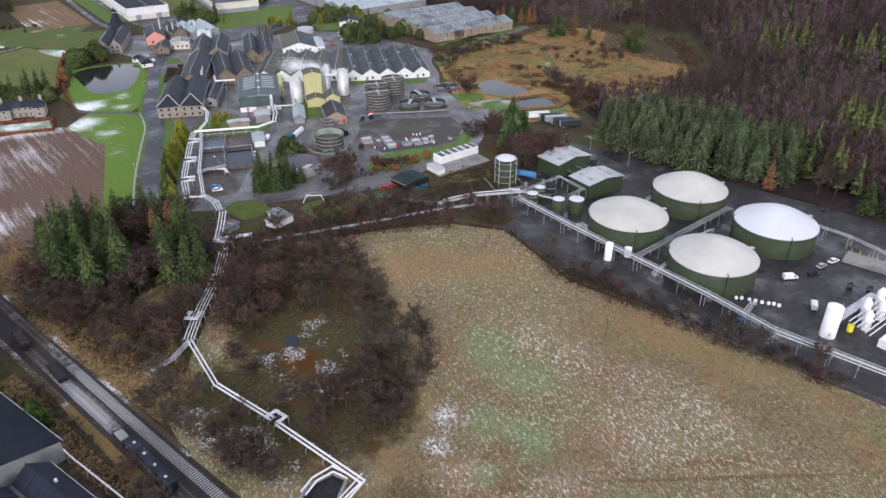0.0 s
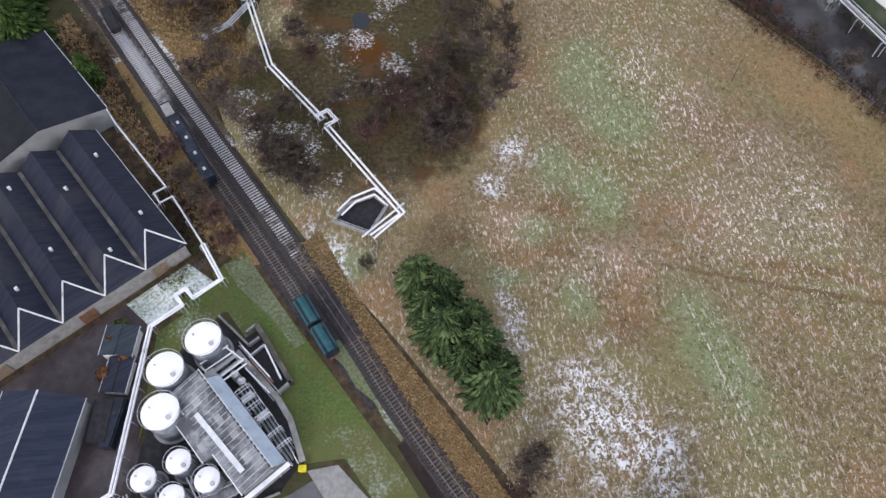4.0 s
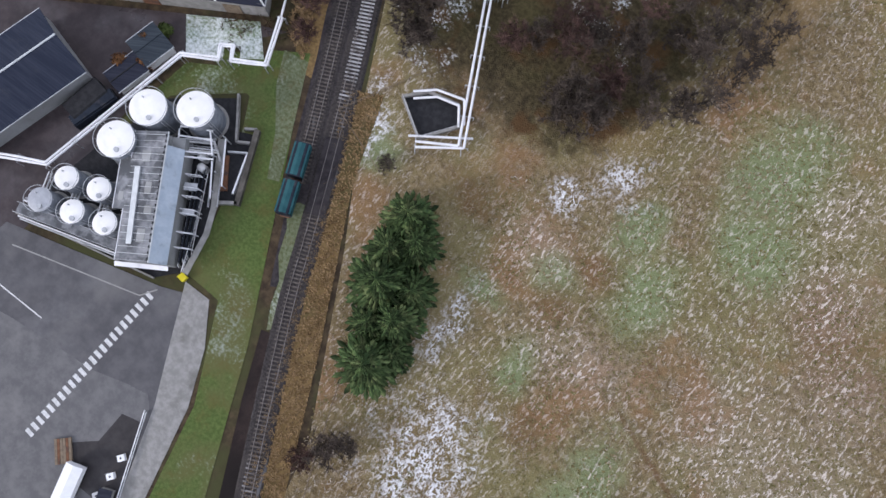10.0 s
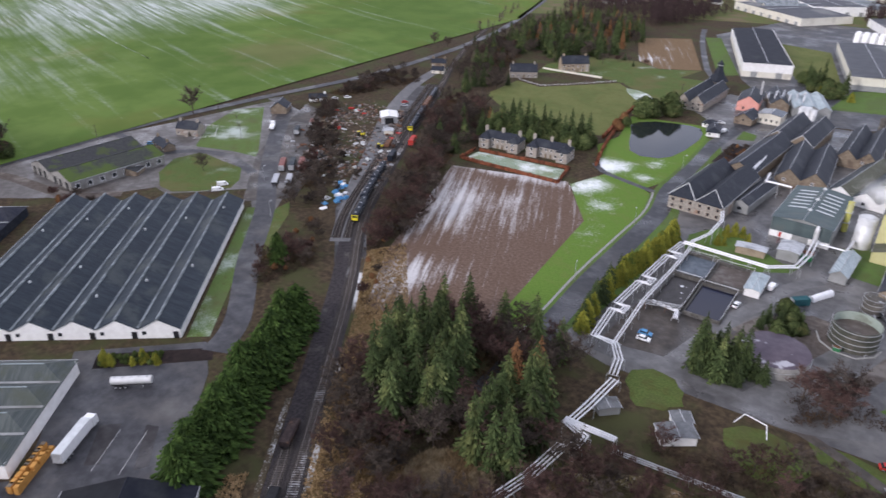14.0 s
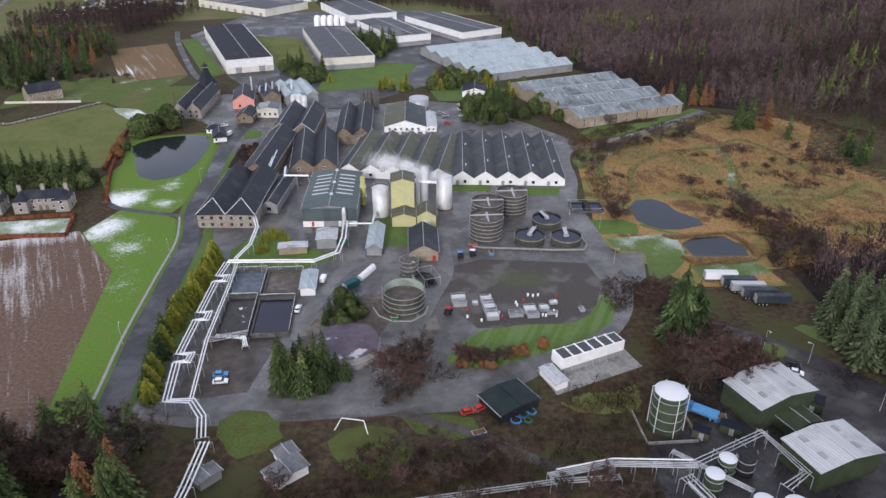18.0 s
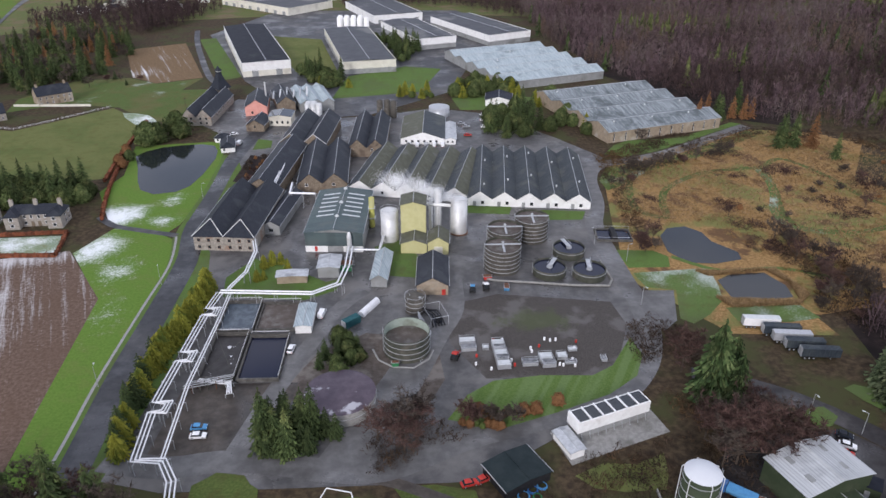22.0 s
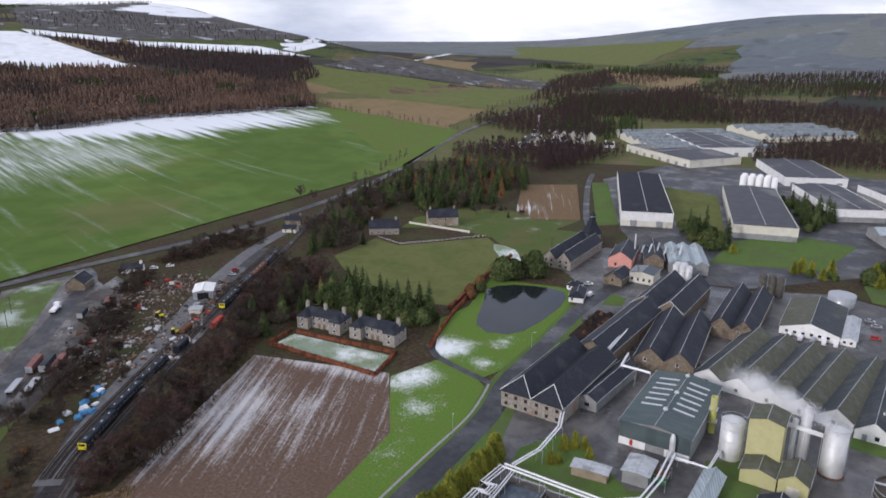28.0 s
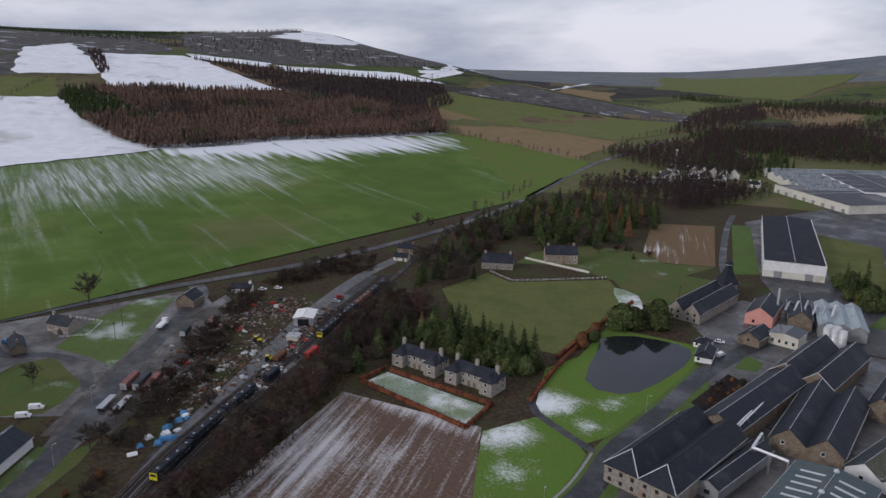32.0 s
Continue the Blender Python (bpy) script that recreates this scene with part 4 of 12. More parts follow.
HILL = [(-400, 0), (0, 14), (330, 66), (650, 112), (1000, 147), (1350, 173), (1600, 177), (2300, 166), (4000, 149)]


def ground_z(x, y):
    """The lie of the land: a flat valley floor, a snowy hill with one summit to the north-west, low ridges far to the north."""
    d = -0.947 * (x + 825) + 0.32 * (y - 830)
    s = 0.32 * (x + 825) + 0.947 * (y - 830)
    z = 0.0
    if d > -400:
        z += along(d, HILL) * (1 - 0.95 * ease(s, 524, 1110)) * (1.0 + 0.26 * ease(-s, 65, 1300))
        z += 38 * math.exp(-((d - 1540) / 350) ** 2 - ((s - 937) / 575) ** 2)
    r = math.hypot(x, y - 200)
    if r > 1500:
        z += 74 * ease(r, 2300, 4300) * (0.7 + 0.3 * math.sin(math.atan2(x, y) * 5 + 1.0))
        z += 120 * ease(r, 2200, 3900) * ease(math.atan2(x, y - 200), -0.42, -0.05)
    if x > 260:
        z += 0.13 * (x - 260) * ease(y, -200, 200) * ease(900 - abs(x - 500), 0, 400)
    return z


# ---------------------------------------------------------------- the ground, one sheet to the horizon
def make_ground():
    rings = [0.0] + [60 * 1.0 * i for i in range(1, 11)] + [600 * (1.066 ** i) for i in range(1, 33)] + [4750.0]
    n = 144
    v, f = [], []
    for r in rings:
        for i in range(n):
            a = 2 * math.pi * i / n
            x, y = r * math.cos(a), 200 + r * math.sin(a)
            v.append((x, y, ground_z(x, y) - 0.02))
    for k in range(len(rings) - 1):
        for i in range(n):
            f.append((k * n + i, (k + 1) * n + i, (k + 1) * n + (i + 1) % n, k * n + (i + 1) % n))
    g = Geo()
    g.v, g.f = v, f
    ob = alone("ground", g, "scrub", "brown winter scrub ground with patches of grass", "ground", kind="structure", smooth=True)
    for key in ("hill_grass", "far_country", "far_moor_hazed"):
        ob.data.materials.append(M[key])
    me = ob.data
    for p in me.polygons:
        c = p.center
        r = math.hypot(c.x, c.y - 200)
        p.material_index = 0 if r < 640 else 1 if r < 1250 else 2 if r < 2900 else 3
    return ob


make_ground()


def flat(name, pts, mat, z=0.04, label="", category="", kind="structure"):
    """A level patch of ground with its own surface."""
    g = Geo()
    g.add([(x, y, z) for x, y in pts], [tuple(range(len(pts)))])
    ob = alone(name, g, mat, label, category, kind=kind)
    if ob.data.polygons[0].normal.z < 0:
        ob.data.flip_normals()
    return ob


def draped(name, a, b, c, d, mat, lift=0.3, n=12, label="", category="field", ragged=0.0):
    """A four-cornered patch laid over the lie of the land."""
    rnd = random.Random(name + str(a))
    v, f = [], []
    for i in range(n + 1):
        for j in range(n + 1):
            u, w = i / n, j / n
            x = (a[0] * (1 - u) + b[0] * u) * (1 - w) + (d[0] * (1 - u) + c[0] * u) * w
            y = (a[1] * (1 - u) + b[1] * u) * (1 - w) + (d[1] * (1 - u) + c[1] * u) * w
            if ragged and (i in (0, n) or j in (0, n)):
                x, y = x + rnd.uniform(-ragged, ragged), y + rnd.uniform(-ragged, ragged)
            v.append((x, y, ground_z(x, y) + lift))
    for i in range(n):
        for j in range(n):
            f.append((i * (n + 1) + j, (i + 1) * (n + 1) + j, (i + 1) * (n + 1) + j + 1, i * (n + 1) + j + 1))
    g = Geo()
    g.v, g.f = v, f
    ob = alone(name, g, mat, label, category, kind="structure", smooth=True)
    if ob.data.polygons[0].normal.z < 0:
        ob.data.flip_normals()
    return ob


def spline(pts, step=4.0):
    """A smooth line through points of the plan."""
    out = []
    for i in range(len(pts) - 1):
        p0, p1, p2, p3 = pts[max(i - 1, 0)], pts[i], pts[i + 1], pts[min(i + 2, len(pts) - 1)]
        n = max(1, int(math.dist(p1, p2) / step))
        for k in range(n):
            t = k / n
            out.append(tuple(0.5 * (2 * p1[j] + (p2[j] - p0[j]) * t + (2 * p0[j] - 5 * p1[j] + 4 * p2[j] - p3[j]) * t * t + (3 * p1[j] - p0[j] - 3 * p2[j] + p3[j]) * t ** 3) for j in (0, 1)))
    return out + [tuple(pts[-1])]


def strip(pts, width, z=0.06, drape=True):
    """A ribbon of that width along a line."""
    g = Geo()
    m = len(pts)
    for i, p in enumerate(pts):
        a, b = pts[max(i - 1, 0)], pts[min(i + 1, m - 1)]
        d = math.dist(a, b)
        nx, ny = -(b[1] - a[1]) / d * width / 2, (b[0] - a[0]) / d * width / 2
        h = ground_z(*p) if drape else 0.0
        g.v += [(p[0] - nx, p[1] - ny, h + z), (p[0] + nx, p[1] + ny, h + z)]
    g.f = [(2 * i, 2 * i + 2, 2 * i + 3, 2 * i + 1) for i in range(m - 1)]
    return g


def road(name, pts, width, mat="asphalt", z=0.06, label="", category="road"):
    ob = alone(name, strip(spline(pts), width, z), mat, label, category, kind="structure")
    if ob.data.polygons[0].normal.z < 0:
        ob.data.flip_normals()
    return ob


# ---------------------------------------------------------------- fields, lawns, yards and roads
flat("field_tussock", [(-33, 60), (-52, 88), (-58, 104), (-52, 122), (-46, 146), (-36, 176), (-20, 186), (22, 186), (45, 184), (64, 172), (72, 132), (92, 105), (113, 73), (136, 40), (190, -60), (60, -120), (24, -40), (6, 8), (-14, 36)],
     "tussock", 0.05, "frosted straw-coloured tussock pasture running into bog", "field")
draped("field_ploughed", (-172, 330), (-116, 344), (-92, 309), (-84, 222), "plough", 0.07, 6, "ploughed brown field streaked with thin snow")
flat("field_ploughed_headland", [(-172, 330), (-84, 222), (-100, 205), (-124, 207), (-142, 240)], "plough", 0.075, "near end of the ploughed field under melting snow", "field")
flat("lawn", [(-114, 342), (-92.5, 309), (-84, 224), (-74.5, 224), (-75.7, 266), (-75.6, 303), (-75.4, 330), (-78, 345), (-80, 353), (-84, 356), (-106, 363)], "lawn_snow", 0.06, "green grass strip beside the drive with melting snow", "lawn")
flat("lawn_pond", [(-110, 368), (-84, 357), (-80.5, 366), (-79, 400), (-81, 440), (-83, 462), (-92, 466), (-130, 460), (-122, 420), (-126, 400)], "lawn_snow", 0.055, "green lawn round the pond, snow lying in patches", "lawn")
flat("pond", [(-125, 445), (-122, 452), (-115, 458), (-106, 461), (-96, 462.5), (-89, 460), (-85.5, 452), (-84, 441), (-85, 420), (-87.5, 406), (-92, 399.5), (-101, 397), (-108.5, 402), (-113, 412), (-119, 430)], "pond", 0.09, "still dark pond reflecting the trees", "pond")
flat("yard", [(-60, 226), (-45, 222), (30, 223), (56, 240), (80, 258), (90, 280), (92, 320), (92, 370), (97, 412), (112, 438), (92, 470), (60, 512), (28, 524), (-10, 508), (-40, 505), (-62, 540), (-95, 545), (-110, 500), (-82, 470), (-66, 420), (-58, 395), (-70, 362), (-62, 340), (-54, 300)],
     "works_yard", 0.05, "wet grey asphalt and gravel works yard", "yard")
flat("gravel_area", [(28, 302), (44, 308), (82, 302), (84, 288), (76, 268), (66, 262), (36, 262), (26, 280)], "hardstanding", 0.07, "dark gravel hardstanding with moss and puddles", "yard")
flat("gravel_area_tank", [(-22, 258), (-6, 240), (14, 240), (24, 262), (22, 282), (0, 286), (-14, 276)], "mud", 0.065, "muddy brown gravel round the tanks", "yard")
flat("gravel_basins", [(-52, 232), (-20, 236), (-18, 262), (-50, 262)], "yard", 0.068, "gravel beside the settling basins", "yard")
flat("lawn_crescent", [(24, 245), (30, 255), (38, 261), (52, 263), (67, 262.5), (74, 267), (83, 281), (84.5, 272), (80, 262), (70, 254), (54, 247), (38, 241)], "lawn_striped", 0.09, "crescent of green lawn mown in stripes", "lawn")
flat("lawn_works", [(-50, 309), (-22, 306), (-12, 312), (-9, 321), (-16, 318), (-32, 330), (-44, 336), (-52, 322)], "lawn_green", 0.08, "small works lawn with shrubs", "lawn")
flat("lawn_silo", [(4, 322), (16, 320), (17, 336), (10, 350), (0, 344)], "lawn_green", 0.08, "small green lawn below the silos", "lawn")
flat("lawn_sheds", [(36, 374), (56, 372), (58, 380), (38, 382)], "lawn_green", 0.08, "grass below the white gables", "lawn")
flat("lawn_sheds_corner", [(62, 366), (86, 366), (89, 374), (70, 376)], "lawn_green", 0.08, "grass at the end of the white gables", "lawn")
flat("lawn_junction", [(-38, 224), (-35, 226.2), (-33, 228), (-29, 227.4), (-26, 226.8), (-24.2, 224), (-22, 222.4), (-21.6, 219), (-20.2, 216.4), (-23.4, 214), (-24, 211.6), (-28, 210.6), (-31, 209.4), (-33.6, 211.6), (-35, 215), (-37.6, 218)], "lawn_moss", 0.098, "round grass island beside the works road", "lawn")
flat("lawn_hut", [(-8.9, 214), (-5, 218), (0, 219.4), (7, 218), (12, 214.4), (13, 209), (11, 204.6), (7, 203.2), (5, 200.4), (0, 200.4), (-2.4, 203.6), (-5, 203), (-6, 207), (-7.6, 209)], "lawn_moss", 0.062, "bright rough grass beside the works road", "lawn")
flat("lawn_verge", [(10, 222), (20, 222.4), (29.5, 220.2), (31, 213), (24, 212), (14, 215)], "lawn_moss", 0.063, "rough mossy grass beside the track", "lawn")
road("wood_track", [(-4.2, 225), (6.9, 224.4), (19.4, 219), (30.9, 212.8), (40, 205.5), (52, 198)], 3.2, "yard", 0.07, "muddy track down to the wood", "track")
flat("wetland", [(96, 352), (104, 400), (112, 428), (150, 450), (205, 480), (262, 470), (290, 400), (262, 320), (190, 300), (150, 292), (118, 296), (104, 322)], "wet_meadow", 0.05, "rust and straw coloured wetland grass", "wetland")
flat("pond_bank", [(93, 330), (97, 350), (114, 336), (118, 322), (134, 296), (148, 290), (150, 280), (116, 282), (104, 300), (94, 314)], "wet_meadow", 0.056, "rough damp grass round the ponds", "verge")
flat("lawn_wetland", [(93, 339), (107.5, 338), (112, 333), (110, 325), (94.5, 325)], "lawn_green", 0.062, "bright green grass beside the upper pond", "lawn")
flat("lawn_pond_side", [(95, 321), (109, 322.5), (124, 324), (123, 312), (121, 302), (113, 293), (106, 288), (102.5, 291), (107, 309), (97, 311)], "lawn_frosty", 0.064, "green grass with frost between the ponds", "lawn")
flat("lawn_trailers", [(120, 297), (132, 299), (146, 298), (149, 290), (138, 288), (121, 289)], "lawn_frosty", 0.064, "frosted grass behind the trailers", "lawn")
flat("pond_upper", [(114, 350), (119, 357), (127, 358.5), (132, 353), (133, 345), (140, 336), (139, 330), (128, 327), (118, 328), (113, 337)], "pond", 0.09, "small wetland pond with an islet", "pond")
flat("pond_lower", [(124, 315), (130, 319), (143, 320), (147, 311), (146, 303), (134, 301), (124.5, 303)], "pond", 0.09, "small reed-edged pond", "pond")
flat("biogas_yard", [(72, 205), (84, 222), (100, 236), (128, 238), (150, 214), (176, 176), (204, 130), (206, 80), (180, 40), (140, 40), (118, 74), (98, 108), (78, 140), (70, 178)], "dark_tar", 0.045, "dark wet tarmac round the digesters", "yard")
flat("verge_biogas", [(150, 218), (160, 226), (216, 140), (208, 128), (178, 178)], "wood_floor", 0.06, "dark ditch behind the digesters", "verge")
road("drive", [(-68, 190), (-68, 228), (-69.4, 265), (-69.2, 300), (-69.4, 335), (-73.8, 362), (-75, 400), (-75, 440), (-70, 480), (-58, 520), (-50, 540)], 8.2, "drive_tar", label="dark wet asphalt distillery drive", z=0.085)
road("drive_kerb", [(-74.0, 222), (-74.3, 240), (-75.4, 267), (-75.2, 303), (-74.8, 330), (-77.2, 347), (-79.0, 355)], 0.9, "kerb", 0.10, "pale frosted kerb beside the drive", "kerb")
road("pond_lane", [(-79, 356), (-95, 361), (-108, 366), (-116, 374)], 3.2, label="narrow lane to the cottages", z=0.09)
road("pond_path", [(-79, 368), (-78.6, 400), (-80, 440)], 1.8, "lawn_green", 0.095, "mown grass edge beside the drive", "verge")
road("works_road", [(-62, 233), (-46, 230), (-34, 231.6), (-21, 231), (-8, 228), (8, 227.5), (28, 237.2), (42, 241.8), (58, 247.2), (74, 255), (84.5, 268), (90, 284), (91.5, 300), (90.5, 318), (89.6, 345), (90, 362), (95.5, 383), (98.5, 410), (106, 426), (124, 434), (140, 440), (160, 452.5), (186, 472), (206, 486)], 7.6, "road_grey", label="grey wet asphalt works road", z=0.088)
flat("road_apron", [(93, 309), (106, 308.6), (101, 290), (95, 284), (91, 290)], "road_grey", 0.083, "wet asphalt lay-by beside the works road", "road")
road("biogas_road", [(96, 262), (112, 256), (128, 244), (146, 222), (172, 182), (206, 128), (222, 70)], 7.0, "dark_tar", 0.075, "dark wet road to the digesters")
road("field_track", [(66, 178), (74, 150), (90, 118), (106, 88), (128, 54), (160, 0)], 7.0, "dark_tar", 0.07, "dark muddy track along the fence", "track")
road("public_road", [(-372, -40), (-360, 60), (-353, 141), (-350, 221), (-348, 285), (-337, 352), (-316, 460), (-322, 610), (-358, 760), (-394, 890), (-418, 1060), (-436, 1256)], 6.5, z=0.35, label="grey country road below the hill")
road("station_road", [(-330, 362), (-308, 350), (-268, 303), (-236, 268), (-208, 240), (-180, 206), (-152, 176), (-144, 160)], 8.5, z=0.10, label="wet asphalt road past the warehouses")
road("farm_lane", [(-244, 266), (-272, 274), (-292, 268), (-304, 256), (-322, 258), (-346, 262)], 5.0, z=0.09, label="narrow lane to the farm")
road("farm_track", [(-272, 215), (-290, 200), (-330, 196), (-352, 190)], 6.0, "mud", 0.085, "muddy farm track", "track")
flat("lorry_park", [(-304, 364), (-288, 360), (-229, 296), (-206, 256), (-222, 240), (-262, 285)], "yard", 0.085, "wet gravel lorry park", "yard")
flat("farm_ground", [(-345, 166), (-352, 213), (-347, 262), (-337, 300), (-328, 345), (-324, 360), (-298, 352), (-250, 300), (-222, 271), (-200, 236), (-214, 238), (-230, 252), (-256, 226), (-266, 228), (-280, 206), (-300, 188), (-330, 168)], "farm_grey", 0.046, "wet grey ground round the farm and lanes", "yard")
flat("farm_yard", [(-346, 200), (-318, 186), (-280, 198), (-272, 250), (-300, 262), (-340, 255)], "farm_grey", 0.07, "muddy farmyard", "yard")
flat("green_triangle", [(-258, 282), (-320, 344), (-330, 330), (-318, 300), (-296, 274), (-276, 280)], "lawn_frosty", 0.08, "frosted green paddock between the lanes", "lawn")
flat("green_lower", [(-266, 230), (-280, 240), (-290, 256), (-286, 270), (-268, 268), (-253, 267), (-242, 256), (-238, 247), (-247, 236), (-256, 229)], "lawn", 0.075, "rough green grass below the lane", "lawn")
flat("verge_warehouse", [(-157, 160), (-151.4, 164.4), (-209.8, 241.4), (-215.6, 237)], "lawn_frosty", 0.06, "frosted grass strip beside the warehouses", "verge")
flat("verge_station", [(-205, 252), (-196, 242), (-180, 214), (-186, 208), (-204, 232)], "lawn", 0.075, "grass patch beside the station road", "verge")
flat("warehouse_yard", [(-178, 136), (-150, 162), (-137, 152), (-100, 106), (-118, 90), (-137, 66), (-154, 88), (-140, 100)], "asphalt", 0.06, "wet asphalt lorry yard with faded bays", "yard")
flat("snow_lawn", [(-150, 88), (-137, 66), (-160, 40), (-210, 30), (-186, 72)], "lawn_frost", 0.05, "lawn under thin snow", "lawn")
flat("tank_yard", [(-120, 66), (-92, 28), (-62, 52), (-52, 58), (-64, 40), (-60, 8), (-58, -8), (-60, -60), (-150, -60), (-160, 30)], "maroon_tar", 0.05, "dark maroon tarmac between the warehouses", "yard")
flat("tank_apron", [(-62, -4), (-33, 8), (-25, 12.6), (-19, 6), (-13.5, -3), (-4.5, -26), (4, -60), (-62, -60)], "apron_dark", 0.065, "grey asphalt apron beside the tanks", "yard")
flat("tank_apron_edge", [(-25, 12.6), (-19, 6), (-13.5, -3), (-4.5, -26), (4, -60), (0, -60), (-8.5, -26), (-18, -7), (-30.5, 11.8)], "concrete", 0.08, "pale concrete edge of the apron", "yard")
flat("cinder_strip", [(-66, 92), (-60, 97), (-40, 68), (-24, 42), (-14, 26), (-19, 22), (-26, 32), (-36, 46), (-50, 66)], "cinder", 0.06, "black cinder between the tracks", "track")
flat("cinder_yard", [(-140, 226), (-170, 262), (-194, 306), (-232, 380), (-262, 446), (-274, 440), (-250, 380), (-212, 306), (-184, 258), (-152, 222)], "dark_tar", 0.05, "black oily ground of the railway yard", "track")
flat("tank_grass", [(-60, 46), (-50, 52), (-30, 30), (-20, 14), (-26, 13.5), (-31, 13), (-38, 30), (-48, 44), (-58, 44)], "lawn", 0.055, "green grass beside the tank compound", "lawn")
flat("tank_grass_rail", [(-38, 46), (-14, 12), (4, -18), (22, -52), (8, -60), (-4, -26), (-13, -2), (-24, 14)], "lawn", 0.058, "frosted grass between apron and railway", "verge")
flat("rail_verge_east", [(-30, 62), (-22, 46), (-4, 20), (14, -8), (44, -60), (30, -60), (12, -20), (-8, 14), (-24, 40), (-36, 58)], "verge", 0.062, "dry orange grass beside the railway", "verge")
flat("rail_verge_north", [(-58, 100), (-94, 150), (-120, 195), (-148, 236), (-140, 250), (-112, 214), (-92, 176), (-60, 150), (-48, 110)], "verge", 0.062, "dry grass bank beside the railway", "verge")
flat("rail_verge_west", [(-52, 60), (-46, 54), (-34, 56), (-60, 90), (-86, 132), (-92, 128), (-70, 92)], "verge", 0.055, "orange dead grass beside the siding", "verge")
flat("frost_strip", [(-50, 55), (-45, 56.5), (-41, 50.5), (-36.4, 43.6), (-32, 36.6), (-34, 35.4), (-39.4, 42.6), (-46, 49)], "thin_frost", 0.075, "frosted strip of grass beside the siding", "verge")
flat("frost_patch", [(-27.9, 34.6), (-26.4, 36.6), (-25.0, 37.0), (-23.4, 34.8), (-21.4, 32.2), (-20.6, 30.2), (-18.2, 27), (-16.2, 22.6), (-12.6, 17.6), (-13.6, 16.2), (-16.4, 19.8), (-18.6, 24), (-22, 27), (-24.6, 31.6)], "thin_frost", 0.076, "frosted moss at the siding's end", "verge")
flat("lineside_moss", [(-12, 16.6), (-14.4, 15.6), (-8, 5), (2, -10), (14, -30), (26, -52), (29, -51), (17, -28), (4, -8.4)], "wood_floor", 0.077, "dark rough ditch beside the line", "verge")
flat("compound_frost", [(-68.6, 46.6), (-57.4, 55.6), (-51.4, 50.9), (-54.8, 47.8), (-56.4, 49.6), (-58.8, 47.6), (-57.2, 45.6), (-62.8, 41.2)], "lawn_frost", 0.08, "frosted lawn between the pipe loop and the warehouse", "lawn")
flat("compound_lawn", [(-61.4, 40.2), (-54.6, 45.6), (-49.6, 50.4), (-46.2, 46.6), (-49.6, 43.2), (-58.6, 33.6), (-61.6, 18)], "lawn", 0.074, "damp green lawn behind the tanks", "lawn")
flat("cottage_garden", [(-172, 342), (-120, 341), (-124, 357), (-172, 354)], "lawn_frost", 0.08, "frosted cottage garden", "garden")
flat("paddock", [(-226, 450), (-226, 492), (-206, 486), (-192, 500), (-166, 528), (-138, 500), (-128, 416), (-150, 412), (-190, 420)], "meadow", 0.06, "olive green paddock", "field")
flat("garden_snow", [(-164, 530), (-138, 504), (-122, 500), (-104, 520), (-110, 570), (-150, 566)], "lawn", 0.07, "garden under patches of snow", "garden")
flat("stubble_field", [(-179, 600), (-158, 584), (-130, 598), (-172, 708), (-212, 684)], "stubble", 0.09, "brown stubble field with snow in the rows", "field")
flat("lawn_bigshed", [(-116, 590), (-104, 600), (-152, 728), (-164, 722)], "lawn_green", 0.09, "green strip beside the great white shed", "lawn")
road("shed_lane", [(-108, 572), (-126, 600), (-160, 700), (-176, 760)], 4.5, z=0.12, label="narrow lane beside the stubble field")
flat("upper_yard", [(-40, 505), (-10, 512), (40, 560), (60, 640), (120, 740), (60, 860), (-120, 860), (-160, 740), (-100, 590), (-70, 540)], "asphalt", 0.045, "asphalt between the upper warehouses", "yard")
flat("upper_green", [(-68, 612), (-37, 607), (-62, 722), (-110, 737)], "meadow", 0.085, "rough green between the white sheds", "lawn")
flat("upper_lawn", [(-36, 545), (20, 560), (36, 620), (10, 628), (-30, 600)], "lawn_green", 0.08, "green lawn by the upper warehouses", "lawn")
flat("upper_lawn_east", [(44, 520), (78, 520), (92, 545), (70, 560), (40, 545)], "lawn_green", 0.08, "green lawn among trees", "lawn")
flat("tan_verge", [(114, 443), (122, 456), (131, 463), (160, 467), (189, 485), (200, 493), (205, 490), (184, 476), (158, 457), (139, 445), (124, 439)], "lawn_green", 0.08, "grass verge below the tan warehouse", "verge")
flat("wetland_verge", [(110, 424), (124, 429), (141, 435), (162, 448), (188, 467), (204, 478), (206, 470), (190, 458), (167, 441), (148, 430), (128, 418), (116, 404), (104, 396), (103, 408)], "lawn", 0.07, "grass verge at the wetland's edge", "verge")
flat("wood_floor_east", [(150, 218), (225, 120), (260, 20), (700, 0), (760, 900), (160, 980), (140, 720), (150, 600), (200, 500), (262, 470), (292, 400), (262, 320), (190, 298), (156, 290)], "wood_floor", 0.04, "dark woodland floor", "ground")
draped("field_hill", (-352, 60), (-340, 700), (-676, 990), (-812, 590), "snow_pasture", 0.6, 48, "green hillside pasture with melting snow")
draped("field_hill_south", (-362, -260), (-352, 60), (-812, 590), (-860, 200), "snow_pasture", 0.6, 40, "green pasture streaked with snow")
draped("field_hill_north", (-340, 700), (-410, 935), (-560, 1010), (-676, 990), "hill_pasture", 0.35, 10, "green pasture below the larch wood")
draped("field_snow_west", (-800, 592), (-792, 180), (-1300, 300), (-1165, 628), "snow", 1.6, 26, "snow-covered field beside the larch wood", ragged=4)
